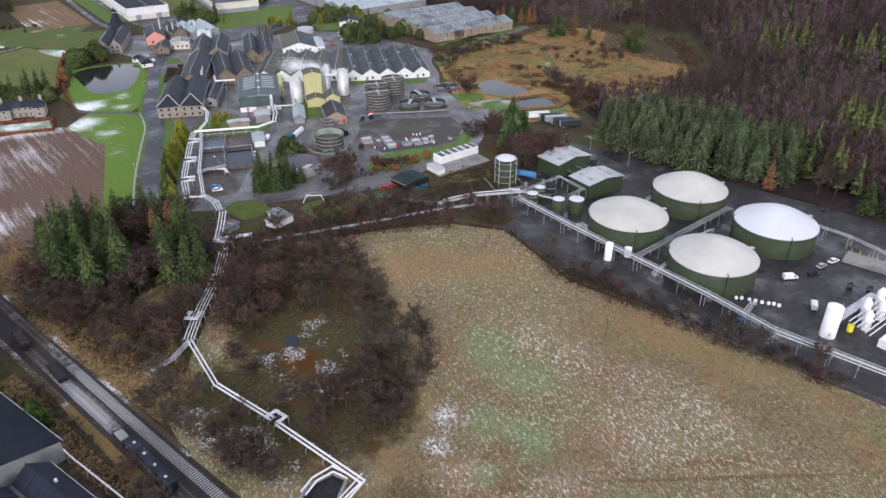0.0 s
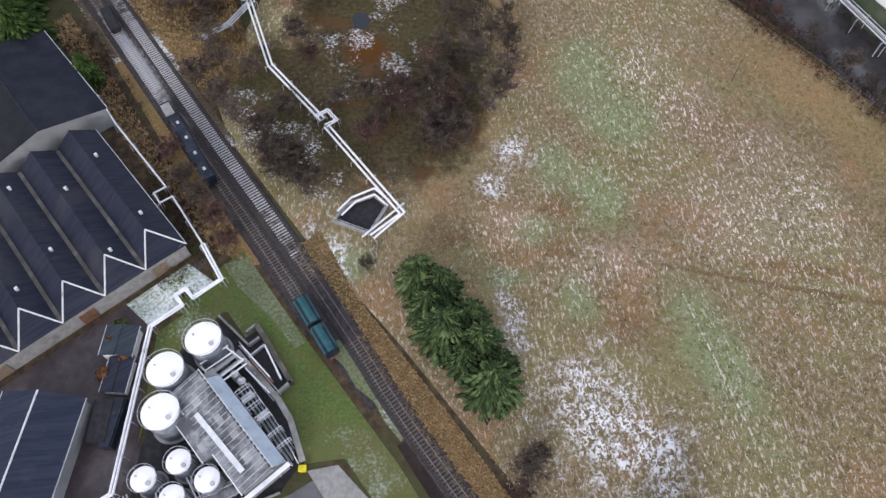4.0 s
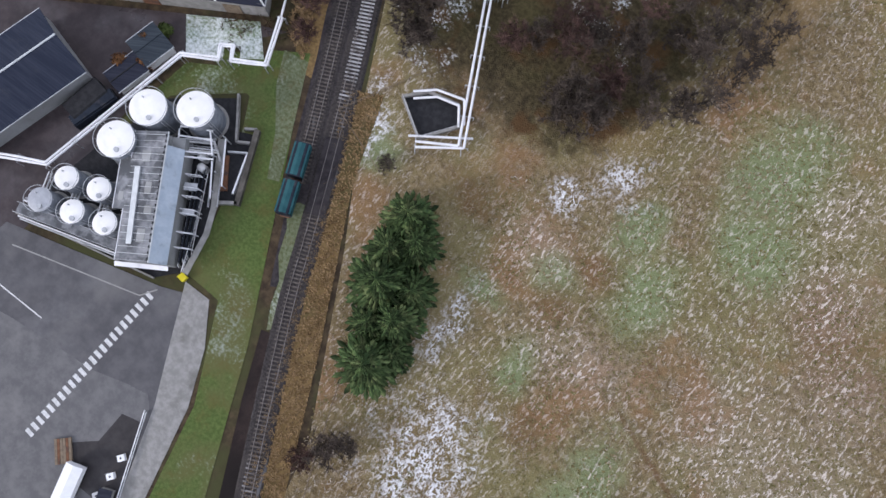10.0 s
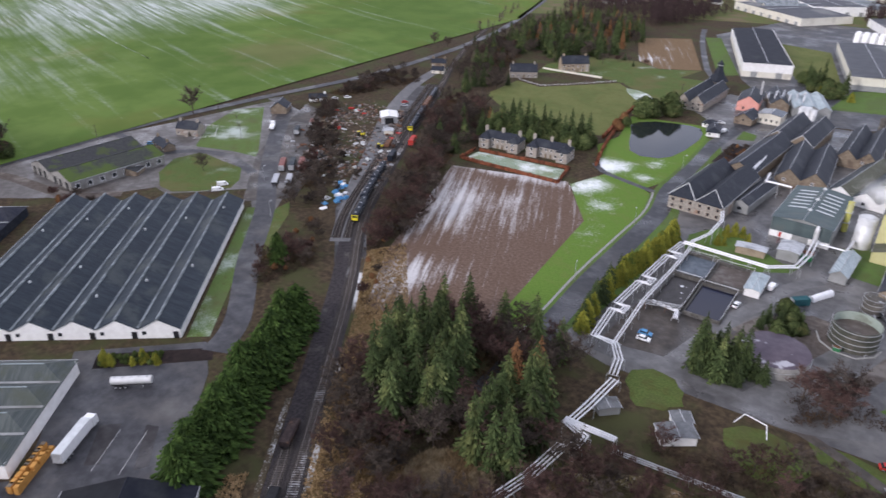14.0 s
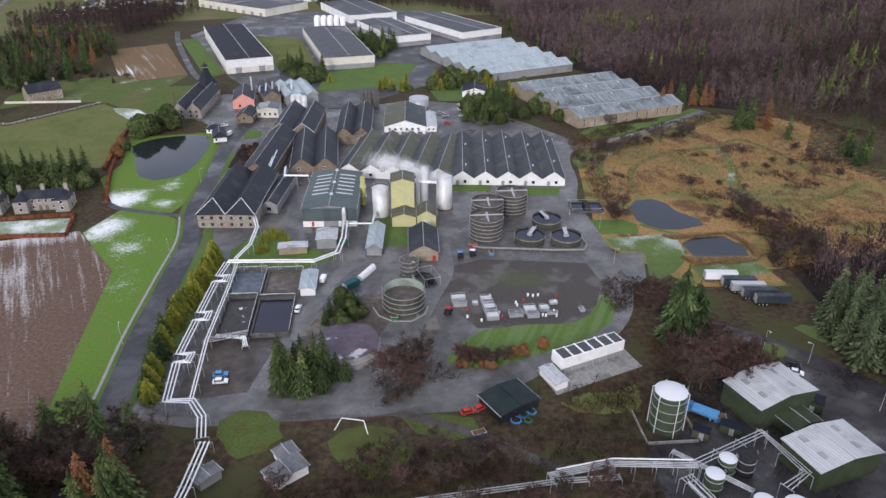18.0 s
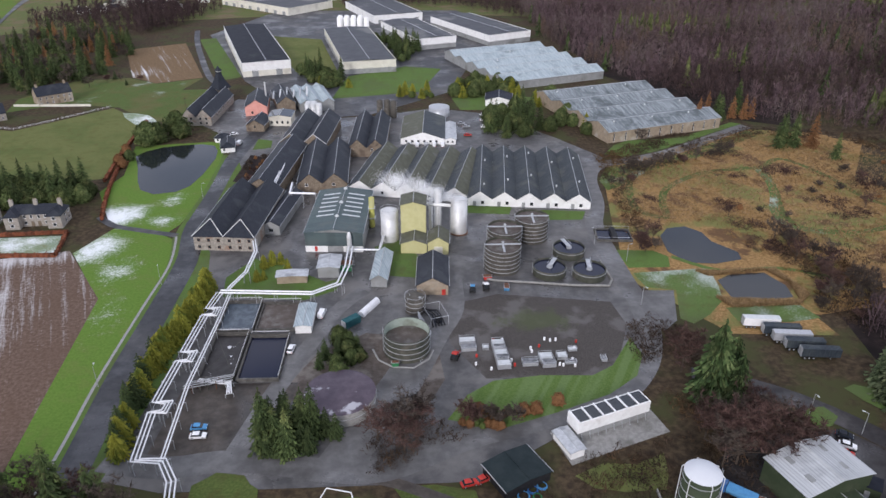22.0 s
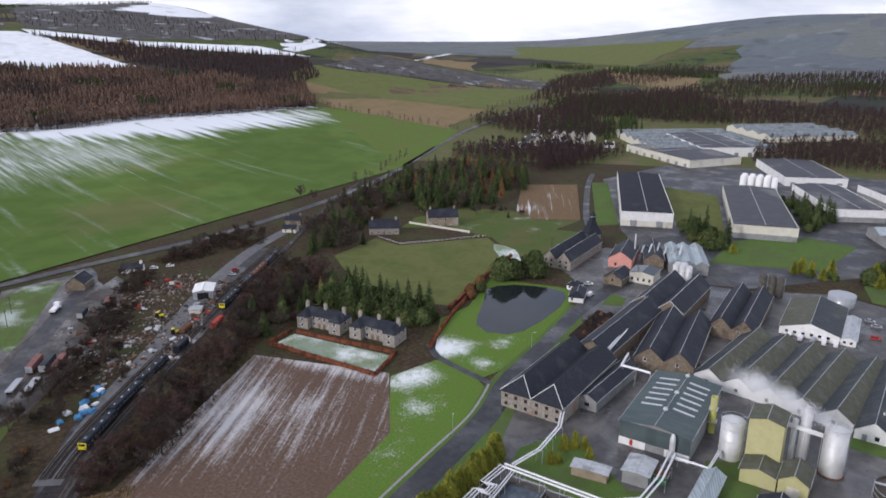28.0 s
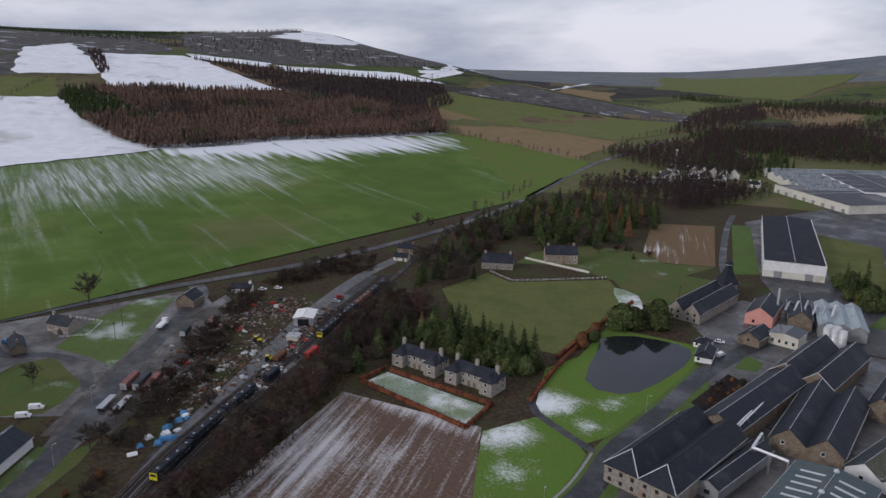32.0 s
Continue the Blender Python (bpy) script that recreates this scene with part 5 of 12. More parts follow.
draped("field_green_west", (-1160, 628), (-1150, 530), (-1340, 600), (-1320, 690), "far_green", 0.6, 8, "green strip above the snowy field", ragged=5)
draped("field_straw", (-660, 1000), (-432, 945), (-470, 1130), (-900, 1160), "straw", 0.5, 10, "straw-coloured field beyond the wood", ragged=5)
draped("field_green_far", (-470, 1135), (-900, 1165), (-930, 1290), (-480, 1480), "far_green", 0.6, 10, "far green pasture", ragged=8)
draped("field_green_valley", (-560, 1690), (-800, 1650), (-840, 2280), (-600, 2040), "far_green", 0.6, 8, "far green pasture", ragged=10)
draped("field_straw_far", (-280, 1670), (-510, 1880), (-700, 2440), (-340, 2110), "straw", 0.6, 8, "far straw-coloured field", ragged=10)
draped("field_moor_valley", (-930, 1300), (-500, 1490), (-560, 1680), (-960, 1560), "heather", 0.7, 8, "dark rough grazing in the valley", ragged=12)
draped("field_brown_valley", (-960, 1570), (-800, 1660), (-1180, 2450), (-1420, 2500), "straw", 0.9, 8, "far brown moor field", ragged=20)
draped("field_green_ridge", (-640, 2500), (-1150, 2750), (-1500, 3500), (-600, 3300), "far_green", 1.0, 8, "pasture on the far ridge", ragged=20)
draped("snowfield_lower", (-1370, 640), (-1700, 780), (-1790, 920), (-1330, 775), "snow", 1.0, 12, "snow-covered hill field", ragged=6)
draped("snowfield_middle", (-1190, 725), (-1590, 870), (-1500, 1040), (-1080, 985), "snow", 1.0, 12, "broad snow-covered hill field above the wood", ragged=6)
draped("snowfield_strip", (-1450, 1030), (-1540, 1065), (-1335, 1150), (-1300, 1112), "snow", 1.0, 8, "narrow snow-covered strip", ragged=5)
draped("snowfield_upper", (-1250, 1120), (-1310, 1148), (-1145, 1350), (-996, 1352), "snow", 1.0, 12, "snow-covered hill field", ragged=6)
draped("snowfield_far", (-1060, 1372), (-1180, 1480), (-1500, 2870), (-1430, 2540), "snow", 1.2, 10, "distant snowy moor", ragged=20)
draped("moor", (-1330, 1160), (-1600, 1095), (-2300, 1500), (-1180, 1480), "heather", 0.7, 14, "dark moorland on the hill", ragged=12)
draped("moor_top", (-1180, 1480), (-2300, 1500), (-2600, 2400), (-1250, 2300), "heather", 0.75, 14, "dark moorland round the summit", ragged=12)
draped("moor_west", (-1340, 600), (-1620, 1090), (-3000, 1500), (-3000, 500), "heather", 0.5, 14, "dark wooded moor on the hill", ragged=15)
draped("summit_snow", (-1890, 1570), (-2070, 1850), (-1700, 1800), (-1620, 1600), "snow", 1.6, 10, "snow on the hill's summit", ragged=25)
draped("valley_moor", (-300, 2100), (700, 2000), (900, 4200), (-500, 4200), "far_moor_hazed", 0.8, 14, "distant moor hillside with pale haze in its colour", ragged=20)
flat("bog_pool", [(-24.6, 127), (-23, 129), (-20.6, 128.4), (-19.6, 125.6), (-20.8, 122.6), (-23.6, 123)], "pond", 0.07, "small dark bog pool", "pool")
road("wetland_path", [(231, 368), (207, 354), (186, 352), (174, 358), (174, 372), (181, 394), (186, 420), (170, 420), (155, 416), (138, 404), (129, 393), (124, 378), (122, 367), (112, 375), (114, 396), (121, 420)], 3.4, "lawn", 0.075, "pale grass path through the wetland", "path")
road("wetland_path_upper", [(186, 420), (202, 434), (214, 412), (218, 386), (228, 372)], 3.0, "lawn", 0.077, "grass path across the upper wetland", "path")
road("frost_path", [(184, 420), (183, 404), (177, 386), (171, 373), (170, 360), (178, 353), (196, 350)], 3.6, "lawn_frosty", 0.081, "frosted path along the wetland bank", "path")
road("wetland_dam", [(113, 333), (128, 322), (150, 323), (166, 316)], 2.2, "lawn_green", 0.095, "grass dam between the ponds", "path")
flat("garden_house", [(-226, 520), (-197, 538), (-165, 529), (-139, 552), (-130, 597), (-157, 583), (-180, 598), (-214, 590), (-232, 548)], "lawn", 0.055, "frosted garden round the sandstone house", "garden")
flat("snow_yard", [(-157, 518), (-149, 517), (-140, 513), (-134, 505), (-129, 496), (-131, 487), (-141, 494), (-147, 502), (-152, 508)], "lawn_frost", 0.1, "frosted garden corner under snow", "yard")
flat("heather_bank", [(-69, 411), (-67.5, 446), (-56.5, 441), (-58.5, 406)], "wood_floor", 0.1, "dark bank of dead heather", "bank")
flat("lawn_lodge", [(-68, 453), (-68, 470), (-60, 467), (-59, 456)], "lawn_green", 0.1, "small lawn behind the lodge", "lawn")
flat("drive_verge", [(-84, 222), (-57, 226), (-55, 262), (-54, 306), (-64, 350), (-66, 400), (-66, 446), (-82, 446), (-80, 356), (-76, 290)], "lawn_green", 0.042, "mown grass verge of the drive", "verge")
draped("field_frost", (-470, 196), (-484, 214), (-640, 275), (-660, 190), "lawn_frost", 0.45, 10, "frosted pale field above the farm road", ragged=3)
draped("farm_upper_yard", (-354, 172), (-354, 192), (-470, 212), (-462, 190), "farm_grey", 0.42, 10, "wet yard beside the farm trees", "yard", ragged=1.5)
road("farm_road", [(-352, 190), (-400, 176), (-436, 188), (-480, 216), (-530, 246)], 5.0, "farm_grey", 0.5, "pale wet track past the farm trees", "track")
flat("heather_bed", [(-171, 139), (-146, 161), (-141, 157), (-166, 134)], "wood_floor", 0.08, "dark heather bed beside the lorry yard", "bed")
flat("bay_stain", [(-142.4, 121.7), (-138.4, 125.3), (-130, 113.4), (-132.6, 111)], "dark_tar", 0.078, "dark damp stain on a lorry bay", "stain")
flat("bay_stain_far", [(-132.8, 128.7), (-129.6, 130.1), (-119.7, 120), (-121.4, 117)], "dark_tar", 0.078, "dark damp stain on a lorry bay", "stain")
for a, b in (((-129.5, 111), (-136.6, 123.6)), ((-123.1, 114.2), (-130.7, 127.5))):
    road("bay_line", [a, b], 0.10, "line", 0.082, "worn white bay line in the lorry yard", "road marking")
road("yard_track", [(34, 336), (27, 322), (26, 300), (20, 284), (12, 262), (4, 246), (-4, 228)], 12.0, "road_grey", 0.094, "pale worn track across the works yard", "track")
road("basin_track", [(-2, 312), (-10, 300), (-17, 280), (-24, 258), (-30, 234)], 5.5, "road_grey", 0.094, "pale worn track beside the basins", "track")
flat("tank_apron_south", [(-62, -19), (-48, -14.8), (-38.7, -12.5), (-30.7, -10.7), (-24.3, -7.9), (-20.3, -6.5), (-18.2, -8), (-8.6, -26), (0, -60), (-62, -60)], "apron", 0.07, "paler asphalt of the apron's south end", "yard")
flat("oil_stain", [(-21, -12), (-17, -10.4), (-13, -17), (-9.4, -24.6), (-20, -26), (-24, -22), (-20.4, -18)], "dark_tar", 0.074, "dark wet stain on the apron", "stain")
for a, b in (((-762, 452), (-483, 379)), ((-770, 633), (-496, 535))):
    draped("tramline", a, b, (b[0], b[1] + 0.5), (a[0], a[1] + 1.3), "lawn_frost", 0.72, 30, "wheel track filled with snow across the pasture", "track", ragged=0.35)
road("scrapyard_track", [(-162, 236), (-179, 261), (-191, 279), (-206, 304), (-225, 336), (-246, 371), (-266, 412), (-280, 450), (-290, 495)], 8.0, "apron", 0.09, "grey gravel track through the scrapyard", "track")
flat("tank_grass_upper", [(-52, 53), (-46, 58), (-36, 43), (-28, 31), (-24, 24), (-30, 22), (-38, 32), (-48, 44)], "lawn", 0.062, "frosted grass beside the siding", "lawn")
flat("works_verge", [(137.4, 254.5), (141, 256), (145.8, 254), (151, 247), (155.5, 238.2), (153, 233), (150, 230), (147, 237), (144, 243.7), (140, 249)], "lawn_green", 0.1, "bright grass verge beside the digester road", "verge")
flat("works_island", [(119.9, 243.6), (123, 246.4), (127.4, 246.9), (129.4, 242.8), (126, 239.4), (122.1, 238.3)], "lawn_green", 0.1, "small grass island by the digester road", "lawn")
flat("tower_grass", [(54, 224), (62, 228), (70, 227.4), (78, 231), (77, 224), (75, 219), (65, 218.6), (58, 220)], "meadow", 0.06, "rough mossy grass beside the tower tank", "grass")
# ---------------------------------------------------------------- buildings
SHARED = {}


def shared(key, make):
    if key not in SHARED:
        SHARED[key] = make()
    return SHARED[key]


def put_piece(name, me, parent, x, y, z, turn=0.0, label=""):
    ob = new(name, me)
    ob.parent = parent
    ob.matrix_basis = Matrix.Translation((x, y, z)) @ Matrix.Rotation(turn, 4, "Z")
    return tagged(ob, label)


def window_mesh(w, h, frame_mat="white"):
    """A framed window, its pane set back, facing -y."""
    def make():
        g = Geo().box(-w / 2, -0.06, 0, w / 2, 0.05, h)
        me = g.mesh("window", "glass_dark")
        me.materials.append(M[frame_mat])
        bm = bmesh.new()
        bm.from_mesh(me)
        front = min(bm.faces, key=lambda q: q.calc_center_median().y)
        r = bmesh.ops.inset_region(bm, faces=[front], thickness=0.12 * min(w, h) + 0.03)
        for q in r["faces"]:
            q.material_index = 1
        bmesh.ops.translate(bm, verts=front.verts[:], vec=(0, 0.04, 0))
        bm.to_mesh(me)
        bm.free()
        return me
    return shared(("window", w, h, frame_mat), make)


def door_mesh(w, h, mat):
    def make():
        g = Geo().box(-w / 2, -0.07, 0, w / 2, 0.05, h).box(-w / 2 - 0.12, -0.11, 0, -w / 2, 0.05, h + 0.12).box(w / 2, -0.11, 0, w / 2 + 0.12, 0.05, h + 0.12).box(-w / 2, -0.11, h, w / 2, 0.05, h + 0.12)
        return g.mesh("door", mat)
    return shared(("door", w, h, mat), make)


def hall(name, fl, fr, depth, eave, rise, bays=1, wall="white_wall", roof="slate", hip=0.0, hip_back=0.0, cap="galv", label="", category="warehouse",
         group="", valley=None, windows=(), doors=(), side_windows=(), roofs=None, over=0.35, cap_w=0.24, hip_cap=None, vents=0):
    """A building with one or more ridges that run away from its front. fl, fr: the front's corners; windows and doors: (across, up, wide, high, material) on the front,
    side_windows: (way, up, wide, high, count) on the right side. hip: how far the ends slope back."""
    turn = math.atan2(fr[1] - fl[1], fr[0] - fl[0])
    w = math.dist(fl, fr)
    t = thing(name, fl[0], fl[1], 0, turn, label, category, group)
    bw = w / bays
    if not hip and not hip_back:
        outline = [(0, 0), (w, 0), (w, eave)]
        for b in range(bays - 1, -1, -1):
            outline += [((b + 0.5) * bw, eave + rise - 0.15), (b * bw, eave)]
        g = Geo().prism(outline, 0, depth)
    else:
        g = Geo().box(0, 0, 0, w, depth, eave)
    part("wall", g, wall, t)
    for b in range(bays):
        x0, x1, xm = b * bw, (b + 1) * bw, (b + 0.5) * bw
        lo = over if b == 0 else 0.0
        ro = over if b == bays - 1 else 0.0
        top, y0, y1 = eave + rise, -over, depth + over
        ya, yb = (hip if hip else y0), (depth - hip_back if hip_back else y1)
        drop_l, drop_r = rise / (bw / 2) * lo, rise / (bw / 2) * ro
        mats = (roofs[b] if roofs and isinstance(roofs[0], tuple) else roofs) or (roof, roof)
        part("roof_slope", Geo().slab([(x0 - lo, y1, eave - drop_l), (x0 - lo, y0, eave - drop_l), (xm, ya, top), (xm, yb, top)], 0.14), mats[0], t)
        part("roof_slope", Geo().slab([(xm, yb, top), (xm, ya, top), (x1 + ro, y0, eave - drop_r), (x1 + ro, y1, eave - drop_r)], 0.14), mats[1], t)
        if hip:
            part("roof_hip", Geo().slab([(x0 - lo, y0, eave - drop_l), (x1 + ro, y0, eave - drop_r), (xm, ya, top)], 0.14), mats[0], t)
        if hip_back:
            part("roof_hip", Geo().slab([(x1 + ro, y1, eave - drop_r), (x0 - lo, y1, eave - drop_l), (xm, yb, top)], 0.14), mats[1], t)
        part("ridge_cap", Geo().rod((xm, ya, top + 0.05), (xm, yb, top + 0.05), cap_w / 2, 6), cap, t)
        if hip_cap:
            part("hip_cap", Geo().rod((x0 - lo, y0, eave + 0.03), (xm, ya, top + 0.06), 0.17, 5).rod((x1 + ro, y0, eave + 0.03), (xm, ya, top + 0.06), 0.17, 5), hip_cap, t, "pale hip flashing")
        if valley and b:
            part("valley_gutter", Geo().box(x0 - 0.4, 0.1, eave + 0.02, x0 + 0.4, depth - 0.1, eave + 0.32), valley, t, "broad valley gutter")
        for k in range(vents):
            yy = depth * (k + 0.5 + 0.2 * ((b * 7 + k * 3) % 3 - 1)) / vents
            part("vent", Geo().box(xm + bw * 0.12, yy, top - rise * 0.24, xm + bw * 0.12 + 0.6, yy + 0.6, top - rise * 0.24 + 0.8), "skylight", t)
    part("gutter", Geo().box(w + over, -over, eave - 0.28, w + over + 0.15, depth + over, eave - 0.08), "galv", t)
    part("gutter", Geo().box(-over - 0.15, -over, eave - 0.28, -over, depth + over, eave - 0.08), "galv", t)
    for x, z, ww, hh, mat in windows:
        put_piece("window", window_mesh(ww, hh, mat), t, x, -0.02, z)
    for x, ww, hh, mat in doors:
        put_piece("door", door_mesh(ww, hh, mat), t, x, -0.02, 0.05)
    for side, z, ww, hh, count in side_windows:
        for i in range(count):
            yy = depth * (i + 0.5) / count
            if side == "right":
                put_piece("window", window_mesh(ww, hh), t, w + 0.02, yy, z, math.pi / 2)
            else:
                put_piece("window", window_mesh(ww, hh), t, -0.02, yy, z, -math.pi / 2)
    return t


def flat_shed(name, fl, fr, depth, height, wall, roof, label, group="", parapet=0.5, lower=None, rise=1.2, stripe=None):
    """A large modern shed with a very low ridge, a parapet and cladding in two tiers."""
    turn = math.atan2(fr[1] - fl[1], fr[0] - fl[0])
    w = math.dist(fl, fr)
    t = thing(name, fl[0], fl[1], 0, turn, label, "warehouse", group)
    low = 0.42 * height if lower else 0.0
    if lower:
        part("lower_wall", Geo().box(0, 0, 0, w, depth, low), lower, t)
    part("wall", Geo().box(-0.12, -0.12, low, w + 0.12, depth + 0.12, height), wall, t)
    part("roof_slope", Geo().slab([(0.1, depth, height + 0.1), (0.1, 0, height + 0.1), (w / 2, 0, height + rise), (w / 2, depth, height + rise)], 0.1), roof, t)
    part("roof_slope", Geo().slab([(w / 2, depth, height + rise), (w / 2, 0, height + rise), (w - 0.1, 0, height + 0.1), (w - 0.1, depth, height + 0.1)], 0.1), roof, t)
    part("ridge_cap", Geo().rod((w / 2, 0, height + rise + 0.05), (w / 2, depth, height + rise + 0.05), 0.25, 5), "galv", t)
    part("parapet", Geo().box(-0.2, -0.3, height - 0.1, w + 0.2, -0.12, height + parapet).box(-0.3, -0.3, height - 0.1, -0.12, depth, height + parapet * 0.6).box(w + 0.12, -0.3, height - 0.1, w + 0.3, depth, height + parapet * 0.6), wall, t)
    n = max(2, int(w / 12))
    for i in range(n):
        put_piece("loading_door", door_mesh(4.0, min(4.4, height * 0.45), "grey_wall"), t, w * (i + 0.5) / n, -0.12 if not lower else -0.02, 0.05)
    for i in range(int(depth / 14)):
        part("downpipe", Geo().rod((-0.25, 7 + i * 14, 0), (-0.25, 7 + i * 14, height), 0.09, 5), "galv", t)
    return t


# -- south: warehouses beside the railway
hall("tank_warehouse", (-92, 30), (-57, 57.5), 39, 5.0, 3.4, 5, "concrete", "black_sheet", hip=5.5, cap="black_sheet", hip_cap="line", valley="wood_tank", vents=2, cap_w=0.25,
     label="black-roofed warehouse with five hipped bays and pale hips", doors=[(4, 3, 3.2, "timber"), (22, 3, 3.2, "rust"), (38, 3, 3.2, "timber")])
hall("black_hall", (-102.5, 76), (-79.5, 94), 32, 6.0, 3.6, 1, "grey_wall", "black_sheet", cap="black_sheet", label="black sheet hall with a wide low gable", roofs=("felt_dark", "flat_black"))
hall("hipped_warehouse", (-143, 98.6), (-167, 131), 92, 4.6, 2.7, 4, "white_wall", "grey_sheet", hip=6.0, cap="silver_sheet", valley="grey_wall", label="long weathered grey warehouse with four hipped bays", vents=0, roofs=("grey_sheet", "grey_sheet"))
hall("white_gable_warehouse", (-218.5, 113), (-158, 159), 97, 3.6, 3.4, 6, "white_wall", "blue_sheet", valley="tan_roof", cap="tan_roof", cap_w=0.9, vents=2,
     label="six-bay warehouse with white gables and dark sheet roof", windows=[(12.6 * b + 2.0, 1.4, 1.2, 1.2, "black") for b in range(6)], doors=[(12.6 * b + 11.6, 1.4, 2.3, "black") for b in range(6)])
hall("dark_warehouse", (-226, 105), (-283, 179), 120, 4.0, 3.4, 6, "navy", "black_sheet", hip=5.0, valley="grey_wall", cap="galv", cap_w=0.4, label="dark-roofed warehouse with hipped bays", roofs=("black_sheet", "blue_sheet"))
hall("blue_warehouse", (-330, 40), (-352, 168), 100, 6, 4, 2, "grey_wall", "blue_sheet", hip=6, label="large blue-grey roofed warehouse by the road")
hall("corner_office", (-120.5, 39), (-133, 61), 30, 4.2, 2.2, 4, "white_wall", "grey_sheet", label="white office wing with small gables", windows=[(3 + 6 * i, 1.2, 1.4, 1.3, "white") for i in range(4)])
hall("dark_shed", (-92.9, -28.2), (-78.1, -30.1), 56, 4.6, 2.4, 1, "grey_wall", "navy_sheet", cap="skylight", cap_w=0.4, label="long blue-black roofed shed with a pale ridge beside the tank yard")


def pyramid_roof(x, y, size, turn, top):
    t = thing("glazed_pyramid", x, y, 0, turn, "slate pyramid roof with a glazed tip", "pavilion", "glazed pyramids")
    s = size / 2
    part("wall", Geo().box(-s + 0.5, -s + 0.5, 0, s - 0.5, s - 0.5, 4.2), "grey_wall", t)
    z0, z1 = 4.0, top
    for k in range(4):
        a, b = [(-s, -s), (s, -s), (s, s), (-s, s)][k], [(s, -s), (s, s), (-s, s), (-s, -s)][k]
        part("roof_slope", Geo().slab([(*a, z0), (*b, z0), (0, 0, z1)], 0.12), "slate", t)
        lift = 0.06
        f = 0.42
        part("glazing", Geo().slab([(a[0] * f, a[1] * f, z0 + (z1 - z0) * (1 - f) + lift), (b[0] * f, b[1] * f, z0 + (z1 - z0) * (1 - f) + lift), (0, 0, z1 + lift)], 0.05), "poly_roof", t)
        part("hip_cap", Geo().rod((*a, z0 + 0.1), (0, 0, z1 + 0.1), 0.14, 5), "galv", t)
    part("finial", Geo().lathe(0, 0, [(0.15, z1), (0.25, z1 + 0.4), (0.05, z1 + 1.3)], 6), "red", t)
    return t


for px, py in ((-123.5, 83.5), (-114.6, 73.0)):
    pyramid_roof(px, py, 14.5, 0.66, 11.5)

# -- the farm, cottages and houses by the country road
hall("farm_steading", (-329, 206), (-291, 203), 46, 4.8, 3.2, 2, "concrete", "slate_old", roofs=(("slate_old", "slate_old"), ("slate_old", "slate_moss")), cap="slate_old", label="farm steading with dark roofs, one slope under moss", category="barn",
     doors=[(3, 1.8, 3.6, "black"), (8, 2.2, 3.6, "black"), (13, 1.8, 3.6, "black"), (23, 2.4, 3.6, "black"), (28, 1.8, 3.6, "black"), (34, 2.2, 3.6, "black")], side_windows=[("right", 1.0, 2.2, 2.4, 8)])
hall("farm_byre", (-300, 212), (-293, 222), 9, 2.6, 1.8, 1, "rubble", "slate_old", label="small stone byre with a slate roof", category="barn")
hall("farm_byre", (-293, 226), (-284, 231), 8, 2.4, 1.6, 1, "rubble", "slate_old", label="low stone byre beside the farm", category="barn")


def cottage(x, y, turn, w, d, eave, rise, wall, label, chimneys=(0.1, 0.9), floors=1, roof="slate", porch=False, pots=True):
    c, s = math.cos(turn), math.sin(turn)
    t = thing("cottage", x, y, 0, turn, label, "house")
    part("wall", Geo().prism([(0, 0), (d, 0), (d, eave), (d / 2, eave + rise - 0.1), (0, eave)], 0, w), wall, t)
    part("roof_slope", Geo().slab([(-0.3, w + 0.2, eave - 0.15), (-0.3, -0.2, eave - 0.15), (d / 2, -0.2, eave + rise), (d / 2, w + 0.2, eave + rise)], 0.15), roof, t)
    part("roof_slope", Geo().slab([(d / 2, w + 0.2, eave + rise), (d / 2, -0.2, eave + rise), (d + 0.3, -0.2, eave - 0.15), (d + 0.3, w + 0.2, eave - 0.15)], 0.15), roof, t)
    part("ridge_cap", Geo().rod((d / 2, -0.2, eave + rise + 0.04), (d / 2, w + 0.2, eave + rise + 0.04), 0.14, 5), "slate", t)
    for q in chimneys:
        ch = part("chimney", Geo().box(d / 2 - 0.45, q * w - 0.7, eave + rise - 0.9, d / 2 + 0.45, q * w + 0.7, eave + rise + 1.3), wall, t)
        for i in (-0.4, 0.0, 0.4) if pots else ():
            part("chimney_pot", Geo().lathe(d / 2, q * w + i, [(0.13, eave + rise + 1.28), (0.11, eave + rise + 1.75)], 7), "tan_wall", ch)
    n = max(2, int(w / 3.2))
    for fl in range(floors):
        for i in range(n):
            yy = w * (i + 0.5) / n
            if fl == 0 and i == n // 2:
                put_piece("door", door_mesh(1.0, 2.0, "timber"), t, d + 0.02, yy, 0.05, math.pi / 2)
            else:
                put_piece("window", window_mesh(1.0, 1.4), t, d + 0.02, yy, 0.9 + 2.8 * fl, math.pi / 2)
            put_piece("window", window_mesh(1.0, 1.4), t, -0.02, yy, 0.9 + 2.8 * fl, -math.pi / 2)
    put_piece("window", window_mesh(0.9, 1.3), t, d * 0.5, -0.02, eave - 1.1)
    if porch:
        part("porch", Geo().prism([(d, 0), (d + 1.6, 0), (d + 1.6, 2.2), (d, 2.9)], w * 0.42, w * 0.62), wall, t)
    return t


